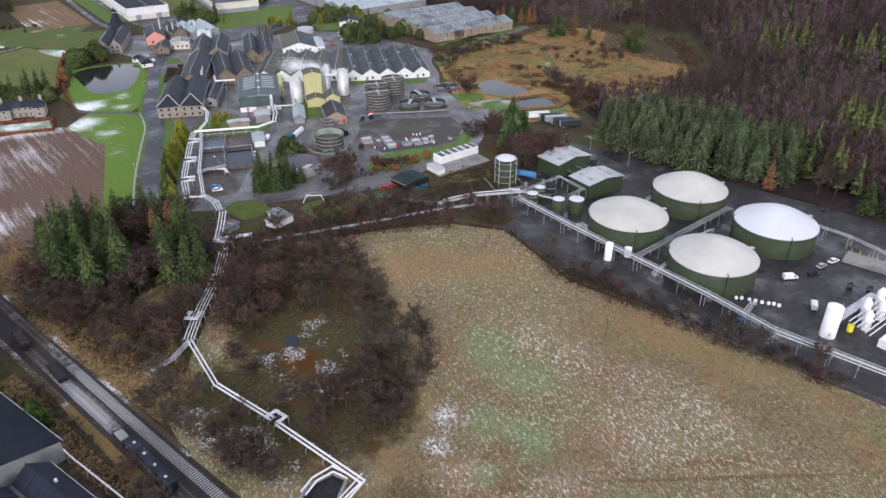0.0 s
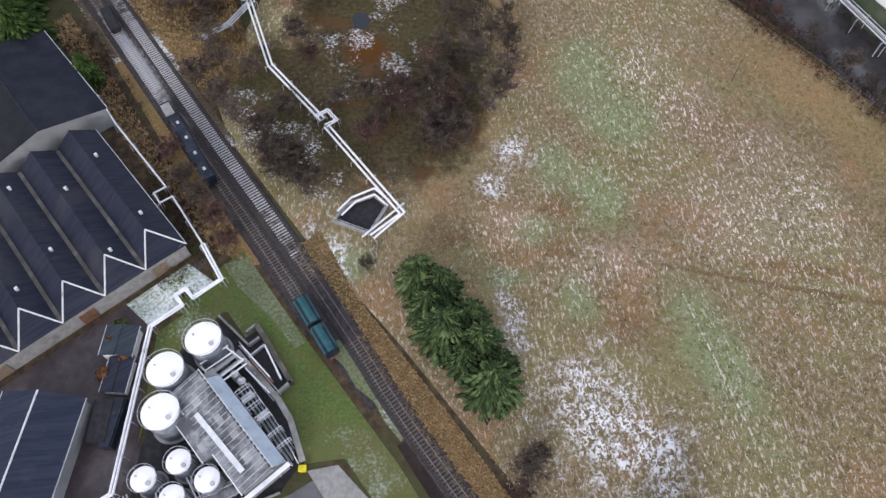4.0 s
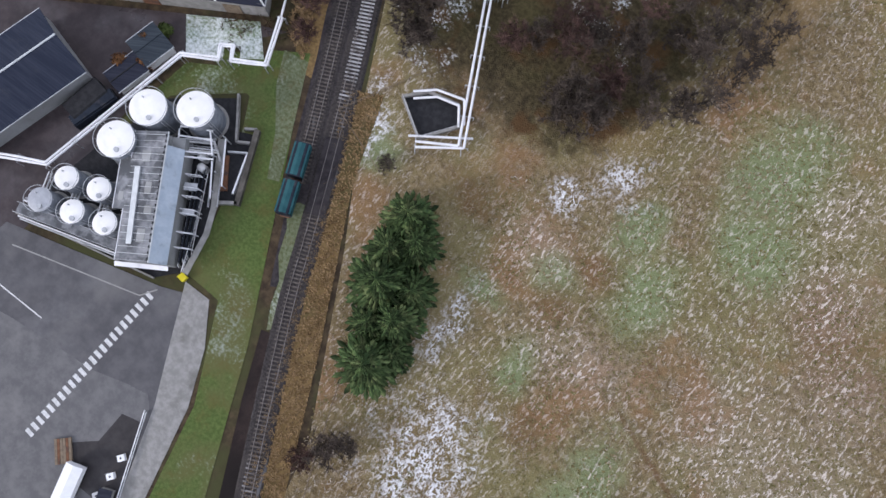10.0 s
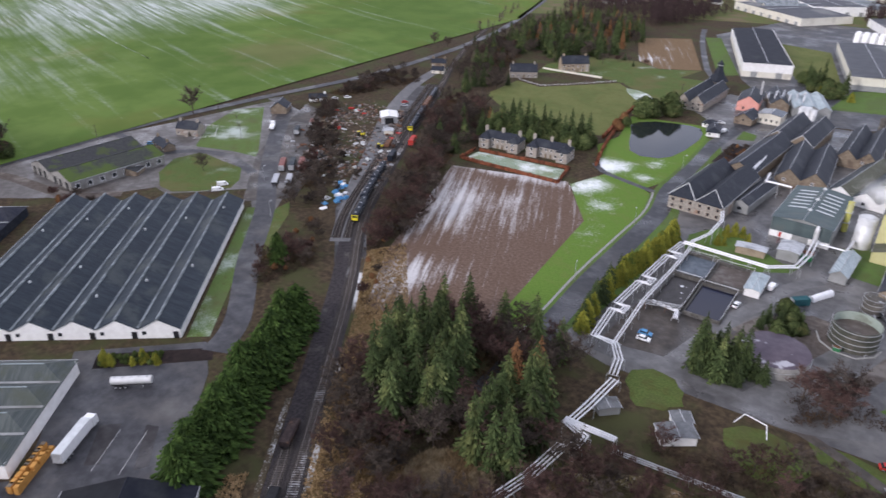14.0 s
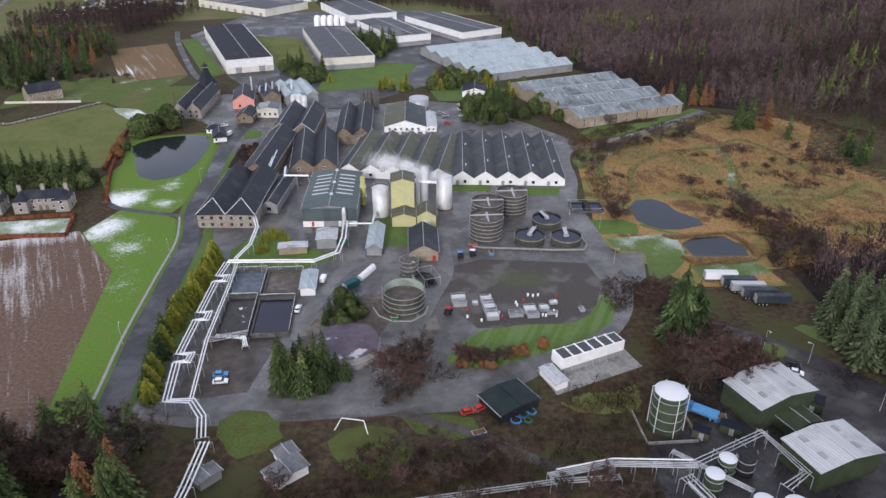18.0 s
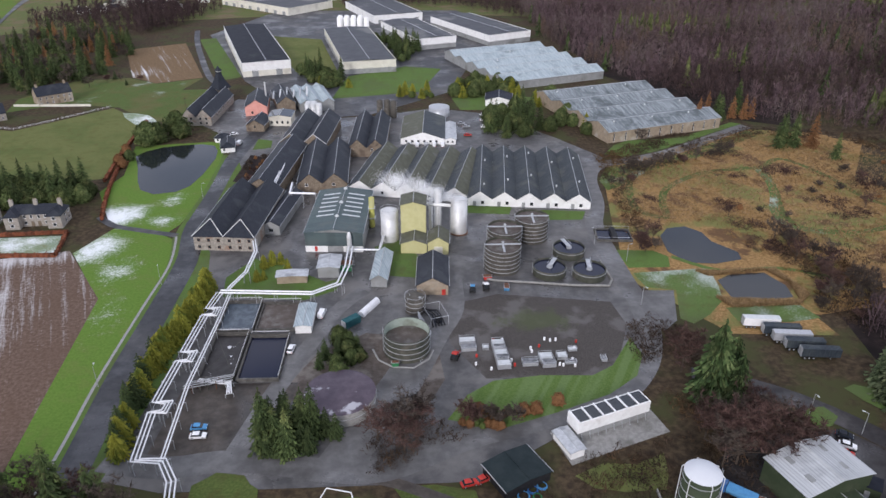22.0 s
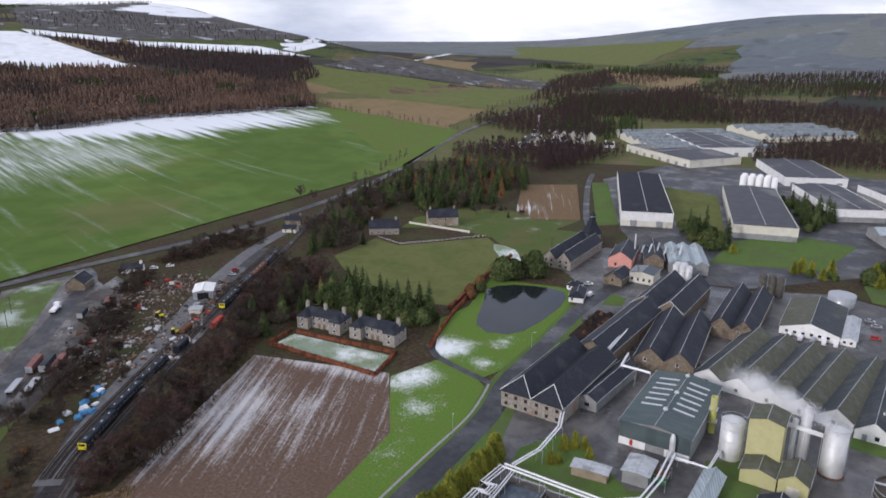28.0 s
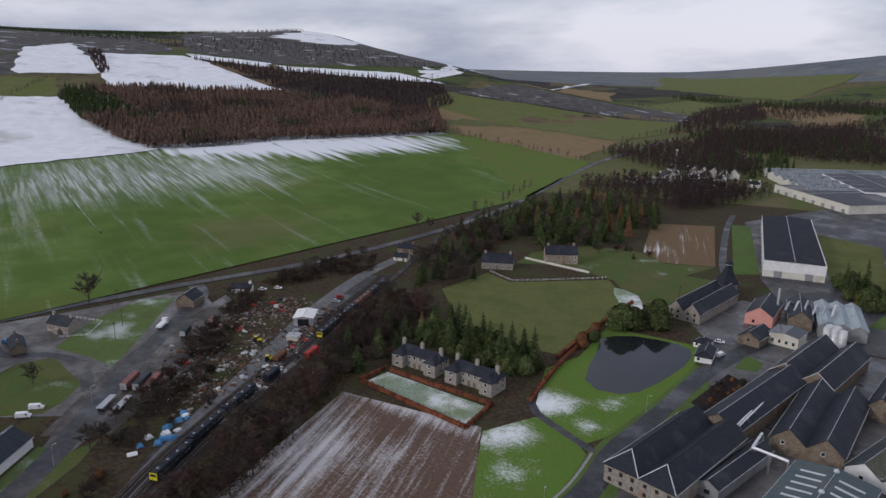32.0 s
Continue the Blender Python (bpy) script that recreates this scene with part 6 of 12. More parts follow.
cottage(-322, 287, 0.35 - math.pi / 2, 13, 7.5, 4.0, 3.2, "stone", "grey stone cottage with a slate roof and two chimneys", floors=1, porch=True)
cottage(-314, 268, -math.pi / 2 - 0.25, 15, 6.0, 2.6, 2.2, "rubble", "long low stone outbuilding with a slate roof")
hall("goods_shed", (-306.5, 337), (-298.5, 342), 11, 3.6, 3.6, 1, "rubble", "slate", label="stone goods shed with a steep slate roof", category="shed", doors=[(4.7, 2.4, 2.6, "timber")])
cottage(-309, 372, 0.75 - math.pi / 2, 11, 6, 2.6, 2.0, "white_wall", "low white cottage by the road", chimneys=(0.9,))
cottage(-298, 492, -1.2, 11, 6.5, 4.0, 2.4, "rubble", "stone cottage by the country road")
cottage(-288, 478, -1.2, 9, 6, 2.6, 2.0, "cream_wall", "cream outbuilding beside the station yard", chimneys=())
cottage(-240, 505, -1.0, 19, 11, 4.4, 4.4, "stone", "white dormered bungalow with a dark roof", roof="slate")
cottage(-219, 541, -0.9, 20, 12, 6.2, 4.4, "tan_wall", "sandstone house with crow-stepped gables", floors=2)


def semi(x, y, turn, label):
    """A pair of granite workers' houses: a long body and two forward wings."""
    t = thing("semi_detached_house", x, y, 0, turn, label, "house", "row of granite houses")
    w = 22.0
    part("wall", Geo().box(0, 2.2, 0, w, 9.5, 5.6), "pale_stone", t)
    part("roof_slope", Geo().slab([(-0.3, 1.9, 5.5), (w + 0.3, 1.9, 5.5), (w - 2.0, 5.9, 8.4), (2.0, 5.9, 8.4)], 0.15), "slate", t)
    part("roof_slope", Geo().slab([(w + 0.3, 9.8, 5.5), (-0.3, 9.8, 5.5), (2.0, 5.9, 8.4), (w - 2.0, 5.9, 8.4)], 0.15), "slate", t)
    part("roof_hip", Geo().slab([(-0.3, 9.8, 5.5), (-0.3, 1.9, 5.5), (2.0, 5.9, 8.4)], 0.15), "slate", t)
    part("roof_hip", Geo().slab([(w + 0.3, 1.9, 5.5), (w + 0.3, 9.8, 5.5), (w - 2.0, 5.9, 8.4)], 0.15), "slate", t)
    for x0, x1 in ((0.0, 5.6), (w - 5.6, w)):
        wing = part("wing", Geo().box(x0, -0.6, 0, x1, 2.4, 5.6), "pale_stone", t)
        xm = (x0 + x1) / 2
        part("wing_roof", Geo().slab([(x0 - 0.3, 5.0, 5.5), (x0 - 0.3, -0.9, 5.5), (xm, 1.6, 7.9), (xm, 5.0, 7.9)], 0.14).slab([(xm, 5.0, 7.9), (xm, 1.6, 7.9), (x1 + 0.3, -0.9, 5.5), (x1 + 0.3, 5.0, 5.5)], 0.14).slab([(x0 - 0.3, -0.9, 5.5), (x1 + 0.3, -0.9, 5.5), (xm, 1.6, 7.9)], 0.14), "slate", t)
        for z in (1.0, 3.7):
            put_piece("window", window_mesh(1.5, 1.5), t, xm, -0.62, z)
    for cx in (1.6, 11.0, 20.4):
        ch = part("chimney", Geo().box(cx - 0.75, 5.4, 7.0, cx + 0.75, 6.4, 10.4), "pale_stone", t)
        for i in (-0.45, 0.0, 0.45):
            part("chimney_pot", Geo().lathe(cx + i, 5.9, [(0.14, 10.38), (0.12, 10.9)], 7), "tan_wall", ch)
    for x in (7.0, 9.6, 12.4, 15.0):
        put_piece("window", window_mesh(1.1, 1.5), t, x, 2.18, 3.7)
    for x in (7.0, 15.0):
        put_piece("window", window_mesh(1.1, 1.5), t, x, 2.18, 1.0)
    for x in (9.7, 12.3):
        put_piece("door", door_mesh(1.0, 2.1, "timber"), t, x, 2.18, 0.05)
    for y in (4.0, 7.5):
        for z in (1.0, 3.7):
            put_piece("window", window_mesh(1.0, 1.4), t, w + 0.02, y, z, math.pi / 2)
    return t


semi(-175.6, 360.6, 0.095, "pair of grey granite houses with slate roofs and chimneys")
semi(-148.8, 363.1, 0.065, "pair of pale granite houses with slate roofs beside the lane")

# -- the distillery
hall("malt_barn", (-68.5, 343.5), (-45.3, 341.5), 46, 6.2, 5.0, 2, "stone", "slate", hip=5.0, hip_cap="line", cap="slate", label="granite malt barn with twin hipped slate roofs", category="distillery",
     windows=[(x, z, 1.2, 1.3, "rust") for x in (2, 5.8, 9.6, 13.8, 17.6, 21.4) for z in (0.9, 3.8)], side_windows=[("left", 1.0, 1.2, 1.3, 8), ("left", 3.9, 1.2, 1.3, 8)])
hall("loading_wing", (-45, 356), (-38, 355), 34, 4.4, 1.8, 1, "grey_wall", "slate", label="low slated loading wing with open bays", category="distillery", windows=[(3.5, 1.2, 2.2, 1.8, "galv")])
hall("long_maltings", (-58.5, 390), (-44.5, 388.5), 58, 6.0, 4.6, 1, "rubble", "slate", label="long slated maltings range", category="distillery", side_windows=[("left", 3.2, 1.1, 1.2, 9)])
hall("still_house", (-52.8, 447), (-29, 445), 44, 6.0, 5.0, 2, "rubble", "slate", hip=0, hip_cap="line", cap="line", label="twin-gabled slated still house", category="distillery")
hall("mash_house", (-36.5, 396), (-14.5, 397), 48, 5.0, 4.6, 2, "rubble", "slate", label="twin-gabled stone mash house with slate roof", category="distillery",
     windows=[(4, 3.5, 1.3, 1.4, "white"), (16, 3.5, 1.3, 1.4, "white")], doors=[(11, 2.4, 2.8, "timber")], side_windows=[("right", 2.2, 1.0, 1.2, 7)])
hall("tun_room", (-17.5, 442), (1.0, 441.5), 50, 5.0, 4.4, 2, "rubble", "slate", label="long slated stone tun room", category="distillery", windows=[(12, 3.2, 1.2, 1.3, "white"), (15, 3.2, 1.2, 1.3, "white")])
hall("green_hall", (-26.0, 341), (-4.0, 340), 40, 8.2, 1.6, 1, "grey_wall", "green_sheet", label="large slate-green sheet hall with skylight strips", category="distillery", roofs=("green_sheet", "green_sheet"))
gh = thing("green_hall_skirt", -26.0, 341, 0, math.atan2(-1, 22), "green cladding and white base of the sheet hall", "cladding")
part("cladding", Geo().box(0.05, -0.12, 2.6, 22.0, 0.02, 8.3), "green_sheet", gh)
part("base", Geo().box(0.05, -0.16, 0, 8.5, 0.02, 2.6), "white_wall", gh)
part("base", Geo().box(14.5, -0.16, 0, 22.0, 0.02, 2.6), "white_wall", gh)
part("notice", Geo().box(3.6, -0.22, 0.4, 4.6, -0.16, 2.4), "red", gh)
sk = thing("roof_lights", -26.0, 341, 0, math.atan2(-1, 22), "white skylight strips and vents on the sheet roof", "skylight")
for i in range(6):
    yy = 13 + i * 4.1
    part("skylight", Geo().slab([(2.5, yy, 8.62), (9.3, yy, 9.58), (9.3, yy + 1.0, 9.58), (2.5, yy + 1.0, 8.62)], 0.05), "skylight", sk)
    part("skylight", Geo().slab([(12.8, yy, 9.58), (19.6, yy, 8.62), (19.6, yy + 1.0, 8.62), (12.8, yy + 1.0, 9.58)], 0.05), "skylight", sk)
for yy in (11, 24, 38):
    part("roof_vent", Geo().lathe(11.0, yy, [(0.8, 9.4), (0.8, 10.2), (0.3, 10.6)], 8), "skylight", sk)
hall("white_row", (-14, 395.5), (38.5, 384), 52, 3.6, 3.6, 5, "white_wall", "dist_sheet", cap="galv", label="row of dark-roofed bonded stores with white gables", roofs=("dist_sheet", "olive"), windows=[(10.7 * b + 5, 1.2, 1.2, 1.3, "black") for b in range(5)])
hall("white_row", (38.8, 381.5), (91.5, 376), 58, 3.6, 3.6, 5, "white_wall", "dist_sheet", cap="galv", vents=2, label="row of black-roofed bonded stores with white gables", windows=[(10.6 * b + 6.5, 1.0, 1.3, 1.4, "black") for b in range(5)], doors=[(10.6 * b + 3.0, 1.2, 2.1, "grey_wall") for b in range(5)])
hall("filling_store", (8.7, 460), (32.0, 459), 38, 3.4, 3.6, 1, "white_wall", "tan_roof", label="white-gabled filling store with vans at its door", roofs=("olive", "dist_sheet"), windows=[(3 + 3.2 * i, 1.2, 1.2, 1.2, "black") for i in range(6)])
hall("filling_store_wing", (32.2, 459.2), (38.0, 459), 28, 3.0, 1.0, 1, "white_wall", "galv", label="low grey-roofed wing of the filling store", windows=[(1.5, 1.0, 1, 1, "black"), (4, 1.0, 1, 1, "black")])
hall("stone_store", (16.2, 308.4), (27, 308), 20, 4.0, 3.0, 1, "tan_wall", "slate", label="tan rendered store with a slate roof", category="shed", doors=[(9.3, 1.1, 2.1, "red")])
hall("polytunnel_shed", (0.2, 314.2), (5.8, 313.8), 20, 3.4, 1.8, 1, "grey_wall", "silver_sheet", label="narrow pale sheet-roofed shed", category="shed")
hall("works_hut", (-33, 317), (-22.5, 317.6), 4.5, 3.0, 0.3, 1, "tan_wall", "galv", label="low tan works hut with a grey roof", category="hut")
hall("switch_house", (-19, 321), (-11.5, 321), 9.5, 4.2, 0.5, 1, "grey_wall", "galv", label="grey plant house with roof units", category="hut")
hall("maltings_pagoda_barn", (-115.3, 493.9), (-98.4, 493), 46, 5.2, 4.6, 2, "stone", "slate", label="stone kiln barn with twin slate gables and round windows", category="distillery",
     windows=[(x, z, 1.1, 1.2, "black") for x in (2.4, 5.6, 10.8, 14.2) for z in (1.0, 3.6)], side_windows=[("right", 2.6, 0.9, 1.1, 10)])
pg = thing("pagoda_vent", -105.5, 548, 0, 0.05, "slated kiln pagoda with a white cupola", "pagoda")
part("tower", Geo().box(-4.5, -4.5, 0, 4.5, 4.5, 7), "stone", pg)
part("roof", Geo().lathe(0, 0, [(6.8, 7), (3.6, 11.5), (1.9, 15.5), (1.7, 17.5)], 4), "slate", pg)
part("cupola", Geo().lathe(0, 0, [(2.4, 17.5), (2.2, 18.0), (0.9, 19.4), (0.1, 20.6)], 4), "slate", pg)
part("louvre", Geo().lathe(0, 0, [(1.75, 15.7), (1.75, 17.4)], 4), "white_wall", pg, "white louvred lantern")
hall("pink_gable_house", (-83, 510.5), (-70.5, 512.0), 26, 5.6, 4.0, 1, "pink", "slate", label="pink harled house with a slate roof", category="house", windows=[(4, 1.2, 1.2, 1.5, "black")])
hall("old_still_house", (-77, 483), (-67, 482), 15, 3.8, 3.0, 1, "rubble", "slate", label="old stone still house with a slate roof", category="distillery", windows=[(5, 2.2, 1.0, 1.2, "black")])
hall("cooling_house", (-66, 492), (-53.5, 491.5), 12, 5.6, 1.0, 1, "cream_wall", "glass_dark", label="cream plant house with a glazed roof", category="distillery", windows=[(1.6 + 3 * i, 1.5, 1.1, 1.5, "black") for i in range(4)])
hall("boiler_house", (-65, 517), (-55, 520), 30, 5.6, 3.8, 1, "rubble", "slate", label="stone boiler house with a slate roof", category="distillery")
hall("gate_lodge", (-90, 465), (-84, 464.5), 7, 2.6, 1.6, 1, "white_wall", "slate", hip=2.4, hip_back=2.4, hip_cap="slate", label="tiny white lodge with a hipped slate roof", category="lodge", windows=[(1.6, 1, 1.0, 1.2, "black")])
hall("gate_lodge", (-83.0, 449), (-76.2, 450.5), 13, 2.8, 2.0, 1, "white_wall", "slate", hip=2.4, hip_cap="slate", label="small white gate lodge with a hipped slate roof", category="lodge", windows=[(1.6, 1, 1.0, 1.2, "black")], side_windows=[("right", 1.0, 1.0, 1.2, 4)])
hall("back_store", (-51, 515), (-32, 521), 36, 6, 2.0, 3, "grey_wall", "silver_sheet", label="pale roofed store behind the still house")
hall("shrub_house", (60, 528), (76, 526), 16, 4, 2.2, 1, "white_wall", "black_sheet", label="white house with a black roof among evergreens", category="house")
flat_shed("great_shed", (-102.2, 598.4), (-70.6, 608.6), 138, 9.5, "white_wall", "flat_black", "great white shed with a black roof", "upper warehouses", lower="cream_wall")
flat_shed("great_shed", (-33, 605), (3.5, 613), 122, 8.5, "cream_wall", "flat_roof", "large shed with a grey felt roof and white front", "upper warehouses", lower="grey_wall")
flat_shed("great_shed", (19.5, 680), (51, 693), 84, 8.5, "white_wall", "flat_roof", "white shed with a flat grey roof", "upper warehouses", lower="grey_wall")
flat_shed("great_shed", (78.5, 694), (115, 714), 96, 8.5, "white_wall", "flat_roof", "white shed with a streaked grey roof at the wood's edge", "upper warehouses", lower="grey_wall")
flat_shed("great_shed", (-20, 790), (25, 808), 90, 7, "white_wall", "flat_roof", "low pale shed beyond the upper yard", "upper warehouses")
flat_shed("great_shed", (-185, 897), (-106, 831), 60, 7, "cream_wall", "flat_roof", "long cream shed in the valley", "upper warehouses")
flat_shed("great_shed", (-108, 900), (-60, 930), 110, 9, "white_wall", "flat_roof", "white shed in the valley", "upper warehouses")
hall("tan_warehouse", (92.2, 537), (119.3, 458.8), 74, 6.4, 3.0, 4, "tan_wall", "tan_roof", label="tan brick warehouse with four streaked sheet roofs", cap="galv", vents=3, side_windows=[("right", 0.6, 0.8, 4.6, 10)])
hall("silver_warehouse", (40, 652), (76, 562), 78, 5.6, 3.0, 5, "grey_wall", "silver_sheet", label="silver-roofed warehouse with five bays", cap="galv", vents=3)
hall("valley_works", (-230, 1000), (-148, 880), 130, 6, 3.6, 6, "cream_wall", "tan_roof", label="pale-roofed cooperage in the valley", cap="galv")
hall("valley_works", (-120, 1120), (-60, 1040), 110, 6, 3.6, 4, "cream_wall", "tan_roof", label="pale-roofed works in the valley", cap="galv")


gw = alone("garden_wall", Geo().box(0, 0, 0, 46, 0.5, 1.3), "cream_wall", "long cream garden wall before the sandstone house", "wall")
gw.matrix_world = pose(-227, 532, 0, 0, 0, -0.02)
hall("village_terrace", (-286, 934), (-236, 946), 12, 6, 5.0, 5, "cream_wall", "slate", label="terrace of grey gabled houses in the village", category="house", cap="slate")
hall("village_hall", (-290, 868), (-274, 892), 12, 5.5, 5.5, 1, "cream_wall", "slate_old", label="cream gabled hall in the village", category="house", cap="slate")
hall("valve_house", (-70.4, 35.0), (-64.7, 34.5), 5.6, 3.0, 0.5, 1, "white_wall", "blue_sheet", label="small store with a blue-grey sheet roof", category="store", cap="blue_sheet", doors=[(3.0, 1.6, 2.1, "black")])
hall("pump_house", (-69.1, 27.9), (-65.0, 27.5), 6.3, 2.4, 0.25, 1, "white_wall", "black_sheet", label="low black-roofed pump house beside the pipe wall", category="store", cap="black")
cask = thing("dark_container", -66.1, 21.8, 0, math.atan2(8.8, 1.2), "long dark container with a rounded roof beside the pipe wall", "container")
part("body", Geo().box(-4.6, -1.25, 0.15, 4.6, 1.25, 2.1), "navy", cask)
part("roof", Geo().prism([(-4.6, 2.1), (4.6, 2.1), (4.5, 2.5), (-4.5, 2.5)], -1.0, 1.0), "navy", cask)
part("door", Geo().box(4.6, -1.0, 0.3, 4.68, 1.0, 2.0), "black", cask)
# ---------------------------------------------------------------- pipes, tanks and plant
def rack(name, pts, z, lines, r, label, step=6.0, post="galv", spread=0.8, legs=True, group="", mat="lagging", drop_ends=False):
    """Parallel pipes on trestles along a line of the plan: each pipe, each trestle is a part."""
    t = thing(name, pts[0][0], pts[0][1], 0, 0, label, "pipeline", group)
    ox, oy = pts[0]
    m = len(pts)
    for k in range(lines):
        off = (k - (lines - 1) / 2) * spread
        way = []
        for i, p in enumerate(pts):
            a, b = pts[max(i - 1, 0)], pts[min(i + 1, m - 1)]
            d = math.dist(a, b)
            way.append((p[0] - ox - (b[1] - a[1]) / d * off, p[1] - oy + (b[0] - a[0]) / d * off, z + r))
        if drop_ends:
            way = [(way[0][0], way[0][1], 0)] + way + [(way[-1][0], way[-1][1], 0)]
        part("pipe", Geo().pipe(way, r, 7), mat, t, smooth=False)
    if legs:
        for p, q in zip(pts, pts[1:]):
            d = math.dist(p, q)
            n = max(1, int(d / step))
            ux, uy = (q[0] - p[0]) / d, (q[1] - p[1]) / d
            h = lines * spread / 2 + 0.2
            for i in range(n + 1):
                x, y = p[0] - ox + ux * d * i / n, p[1] - oy + uy * d * i / n
                g = Geo()
                for s in (-h, h):
                    g.rod((x - uy * s, y + ux * s, 0), (x - uy * s, y + ux * s, z), 0.09, 5)
                g.rod((x + uy * h, y - ux * h, z - 0.08), (x - uy * h, y + ux * h, z - 0.08), 0.09, 5)
                part("trestle", g, post, t)
    return t


# the lagged pipeline from the pit, past the bog, to the works
rack("pipeline", [(-18.8, 59.2), (-12.4, 64.8), (-29.5, 89.6)], 1.6, 2, 0.26, "pair of white lagged pipes on low trestles leaving the pit", spread=1.1)
rack("pipeline", [(-29.5, 89.6), (-27.2, 91.2), (-29.4, 94.2), (-32.2, 92.4)], 1.9, 2, 0.2, "expansion loop of white lagged pipe", spread=0.7)
rack("pipeline", [(-30.6, 91.8), (-44, 109.6), (-51, 132.0)], 1.6, 2, 0.26, "pair of white lagged pipes on low trestles beside the bog", spread=1.1)
rack("pipeline", [(-51, 132), (-48.6, 143.5), (-41.8, 167.2), (-39.6, 182.0)], 2.4, 4, 0.18, "bank of four lagged pipes on trestles above the bog", spread=0.95)
rack("pipeline", [(-51, 132), (-55.5, 124.5), (-62, 119.5)], 1.6, 3, 0.22, "bundle of grey pipes running down to the railway", spread=0.7, mat="galv")
rack("pipeline", [(-50.5, 145.0), (-51.8, 141.5), (-48.8, 140.4), (-47.6, 144.0)], 3.2, 2, 0.3, "square expansion loop of white pipe", spread=0.9)
rack("pipeline", [(-39.6, 182.0), (-36.4, 182.0), (-36.2, 186.5), (-41.6, 188.6), (-40.2, 198), (-38.8, 212.5)], 3.4, 3, 0.22, "bank of three white lagged pipes with a stepped bend", spread=1.1)
rack("pipeline", [(-43, 189.4), (-29.2, 189.6)], 3.6, 3, 0.27, "branch of three white lagged pipes", spread=0.8)
rack("pipeline", [(-29.2, 188.6), (8.8, 191.4), (46, 195.0), (62, 195.2)], 0.9, 3, 0.16, "low grey pipes crossing the bog edge", spread=0.7, step=8, mat="galv")
rack("pipeline", [(44, 193.6), (60, 196.2), (80, 194)], 4.4, 4, 0.15, "bank of galvanised pipes bridging to the digesters", spread=0.55, step=5, mat="galv")
rack("pipeline", [(46, 194.6), (60, 197.0), (79, 195)], 5.2, 1, 0.2, "white lagged pipe above the galvanised bridge", spread=0.6, step=10)
rack("pipeline", [(-40.0, 214), (-41.5, 222), (-45.5, 228.5), (-52.2, 229), (-53.6, 246), (-50.5, 246.4), (-50.2, 250), (-53.8, 250.4), (-52.8, 268), (-49.8, 268.4), (-49.6, 272.5), (-52.6, 272.8), (-51.4, 292), (-48.4, 292.4), (-48.2, 296), (-51.2, 296.4), (-49.8, 306)], 3.6, 3, 0.2,
     "bank of white lagged pipes with square loops beside the basins", spread=1.05)
rack("pipeline", [(-46.0, 229), (-47.6, 258), (-46.6, 290), (-46.6, 306)], 3.0, 2, 0.2, "pair of thinner white pipes beside the basins", spread=0.8)
rack("pipeline", [(-49.8, 306), (-18.8, 304), (-10.4, 310.2), (-8.6, 322), (-8.4, 337)], 3.8, 2, 0.3, "pair of thick white lagged pipes crossing to the green hall", spread=1.5)
rack("pipeline", [(-47, 307), (-43.5, 318), (-43.0, 333), (-45.6, 343)], 4.4, 2, 0.28, "pair of white lagged pipes climbing to the malt barn", spread=0.9)
rack("pipeline", [(-8.4, 336), (2.4, 335.4), (3.6, 347)], 3.2, 2, 0.2, "thin white pipes to the silos", spread=0.6)
rack("pipeline", [(-38.0, 392), (-37.4, 381), (-26.4, 380)], 6.6, 1, 0.45, "thick white pipe crossing between the roofs", legs=True, step=5)
rack("pipeline", [(-45.4, 391), (-45.0, 412), (-44.6, 446)], 7.2, 2, 0.3, "white pipes along the maltings roof", spread=0.8)
rack("pipeline", [(-54.0, 58.6), (-49.2, 50.2), (-54.4, 46.2), (-56.2, 48.4), (-58.0, 46.9), (-56.3, 44.7), (-61.9, 40.4), (-63.7, 8.9), (-68.3, 5.8), (-82, -4)], 2.4, 2, 0.24, "pair of white lagged pipes round the tank compound", spread=0.6)
rack("pipeline", [(-54.0, 58.6), (-62, 71), (-64.5, 69.4), (-66.2, 72), (-63.8, 73.6), (-78, 92), (-84, 101)], 2.4, 1, 0.22, "white pipe running behind the warehouse", spread=0.6)

def wall_run(t, pts, w, h, mat, name="wall", z=0.0, label=""):
    """Upright wall pieces along a line of the plan, each piece a part."""
    for (x0, y0), (x1, y1) in zip(pts, pts[1:]):
        d = math.dist((x0, y0), (x1, y1))
        nx, ny = -(y1 - y0) / d * w / 2, (x1 - x0) / d * w / 2
        part(name, Geo().slab([(x0 - nx, y0 - ny, z + h), (x1 - nx, y1 - ny, z + h), (x1 + nx, y1 + ny, z + h), (x0 + nx, y0 + ny, z + h)], h), mat, t, label)


# the pit where the pipeline begins
pit = thing("pipe_pit", 0, 0, 0, 0, "dark five-sided concrete pit at the pipeline's end", "pit")
RIM = [(-27.3, 64.3), (-24.4, 68.4), (-18.6, 70.6), (-15.6, 67.6), (-19.4, 60.6)]
# plain black slab just above ground level; the pit has no depth
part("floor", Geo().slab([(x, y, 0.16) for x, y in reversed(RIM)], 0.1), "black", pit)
wall_run(pit, RIM + RIM[:1], 0.5, 1.0, "concrete")
for off, z in ((0.0, 1.5), (0.9, 1.2)):
    part("pipe", Geo().pipe([(-26.4 + off, 66.2 - off, z), (-23.4 + off, 69.6 - off, z), (-18.4, 71.8 - off * 1.6, z), (-15.0 - off * 0.6, 68.2 - off, z)], 0.24, 7), "lagging", pit)
part("pipe", Geo().pipe([(-21.0, 59.6, 1.2), (-15.4, 64.6, 1.3), (-12.0, 67.6, 1.4)], 0.24, 7), "lagging", pit)
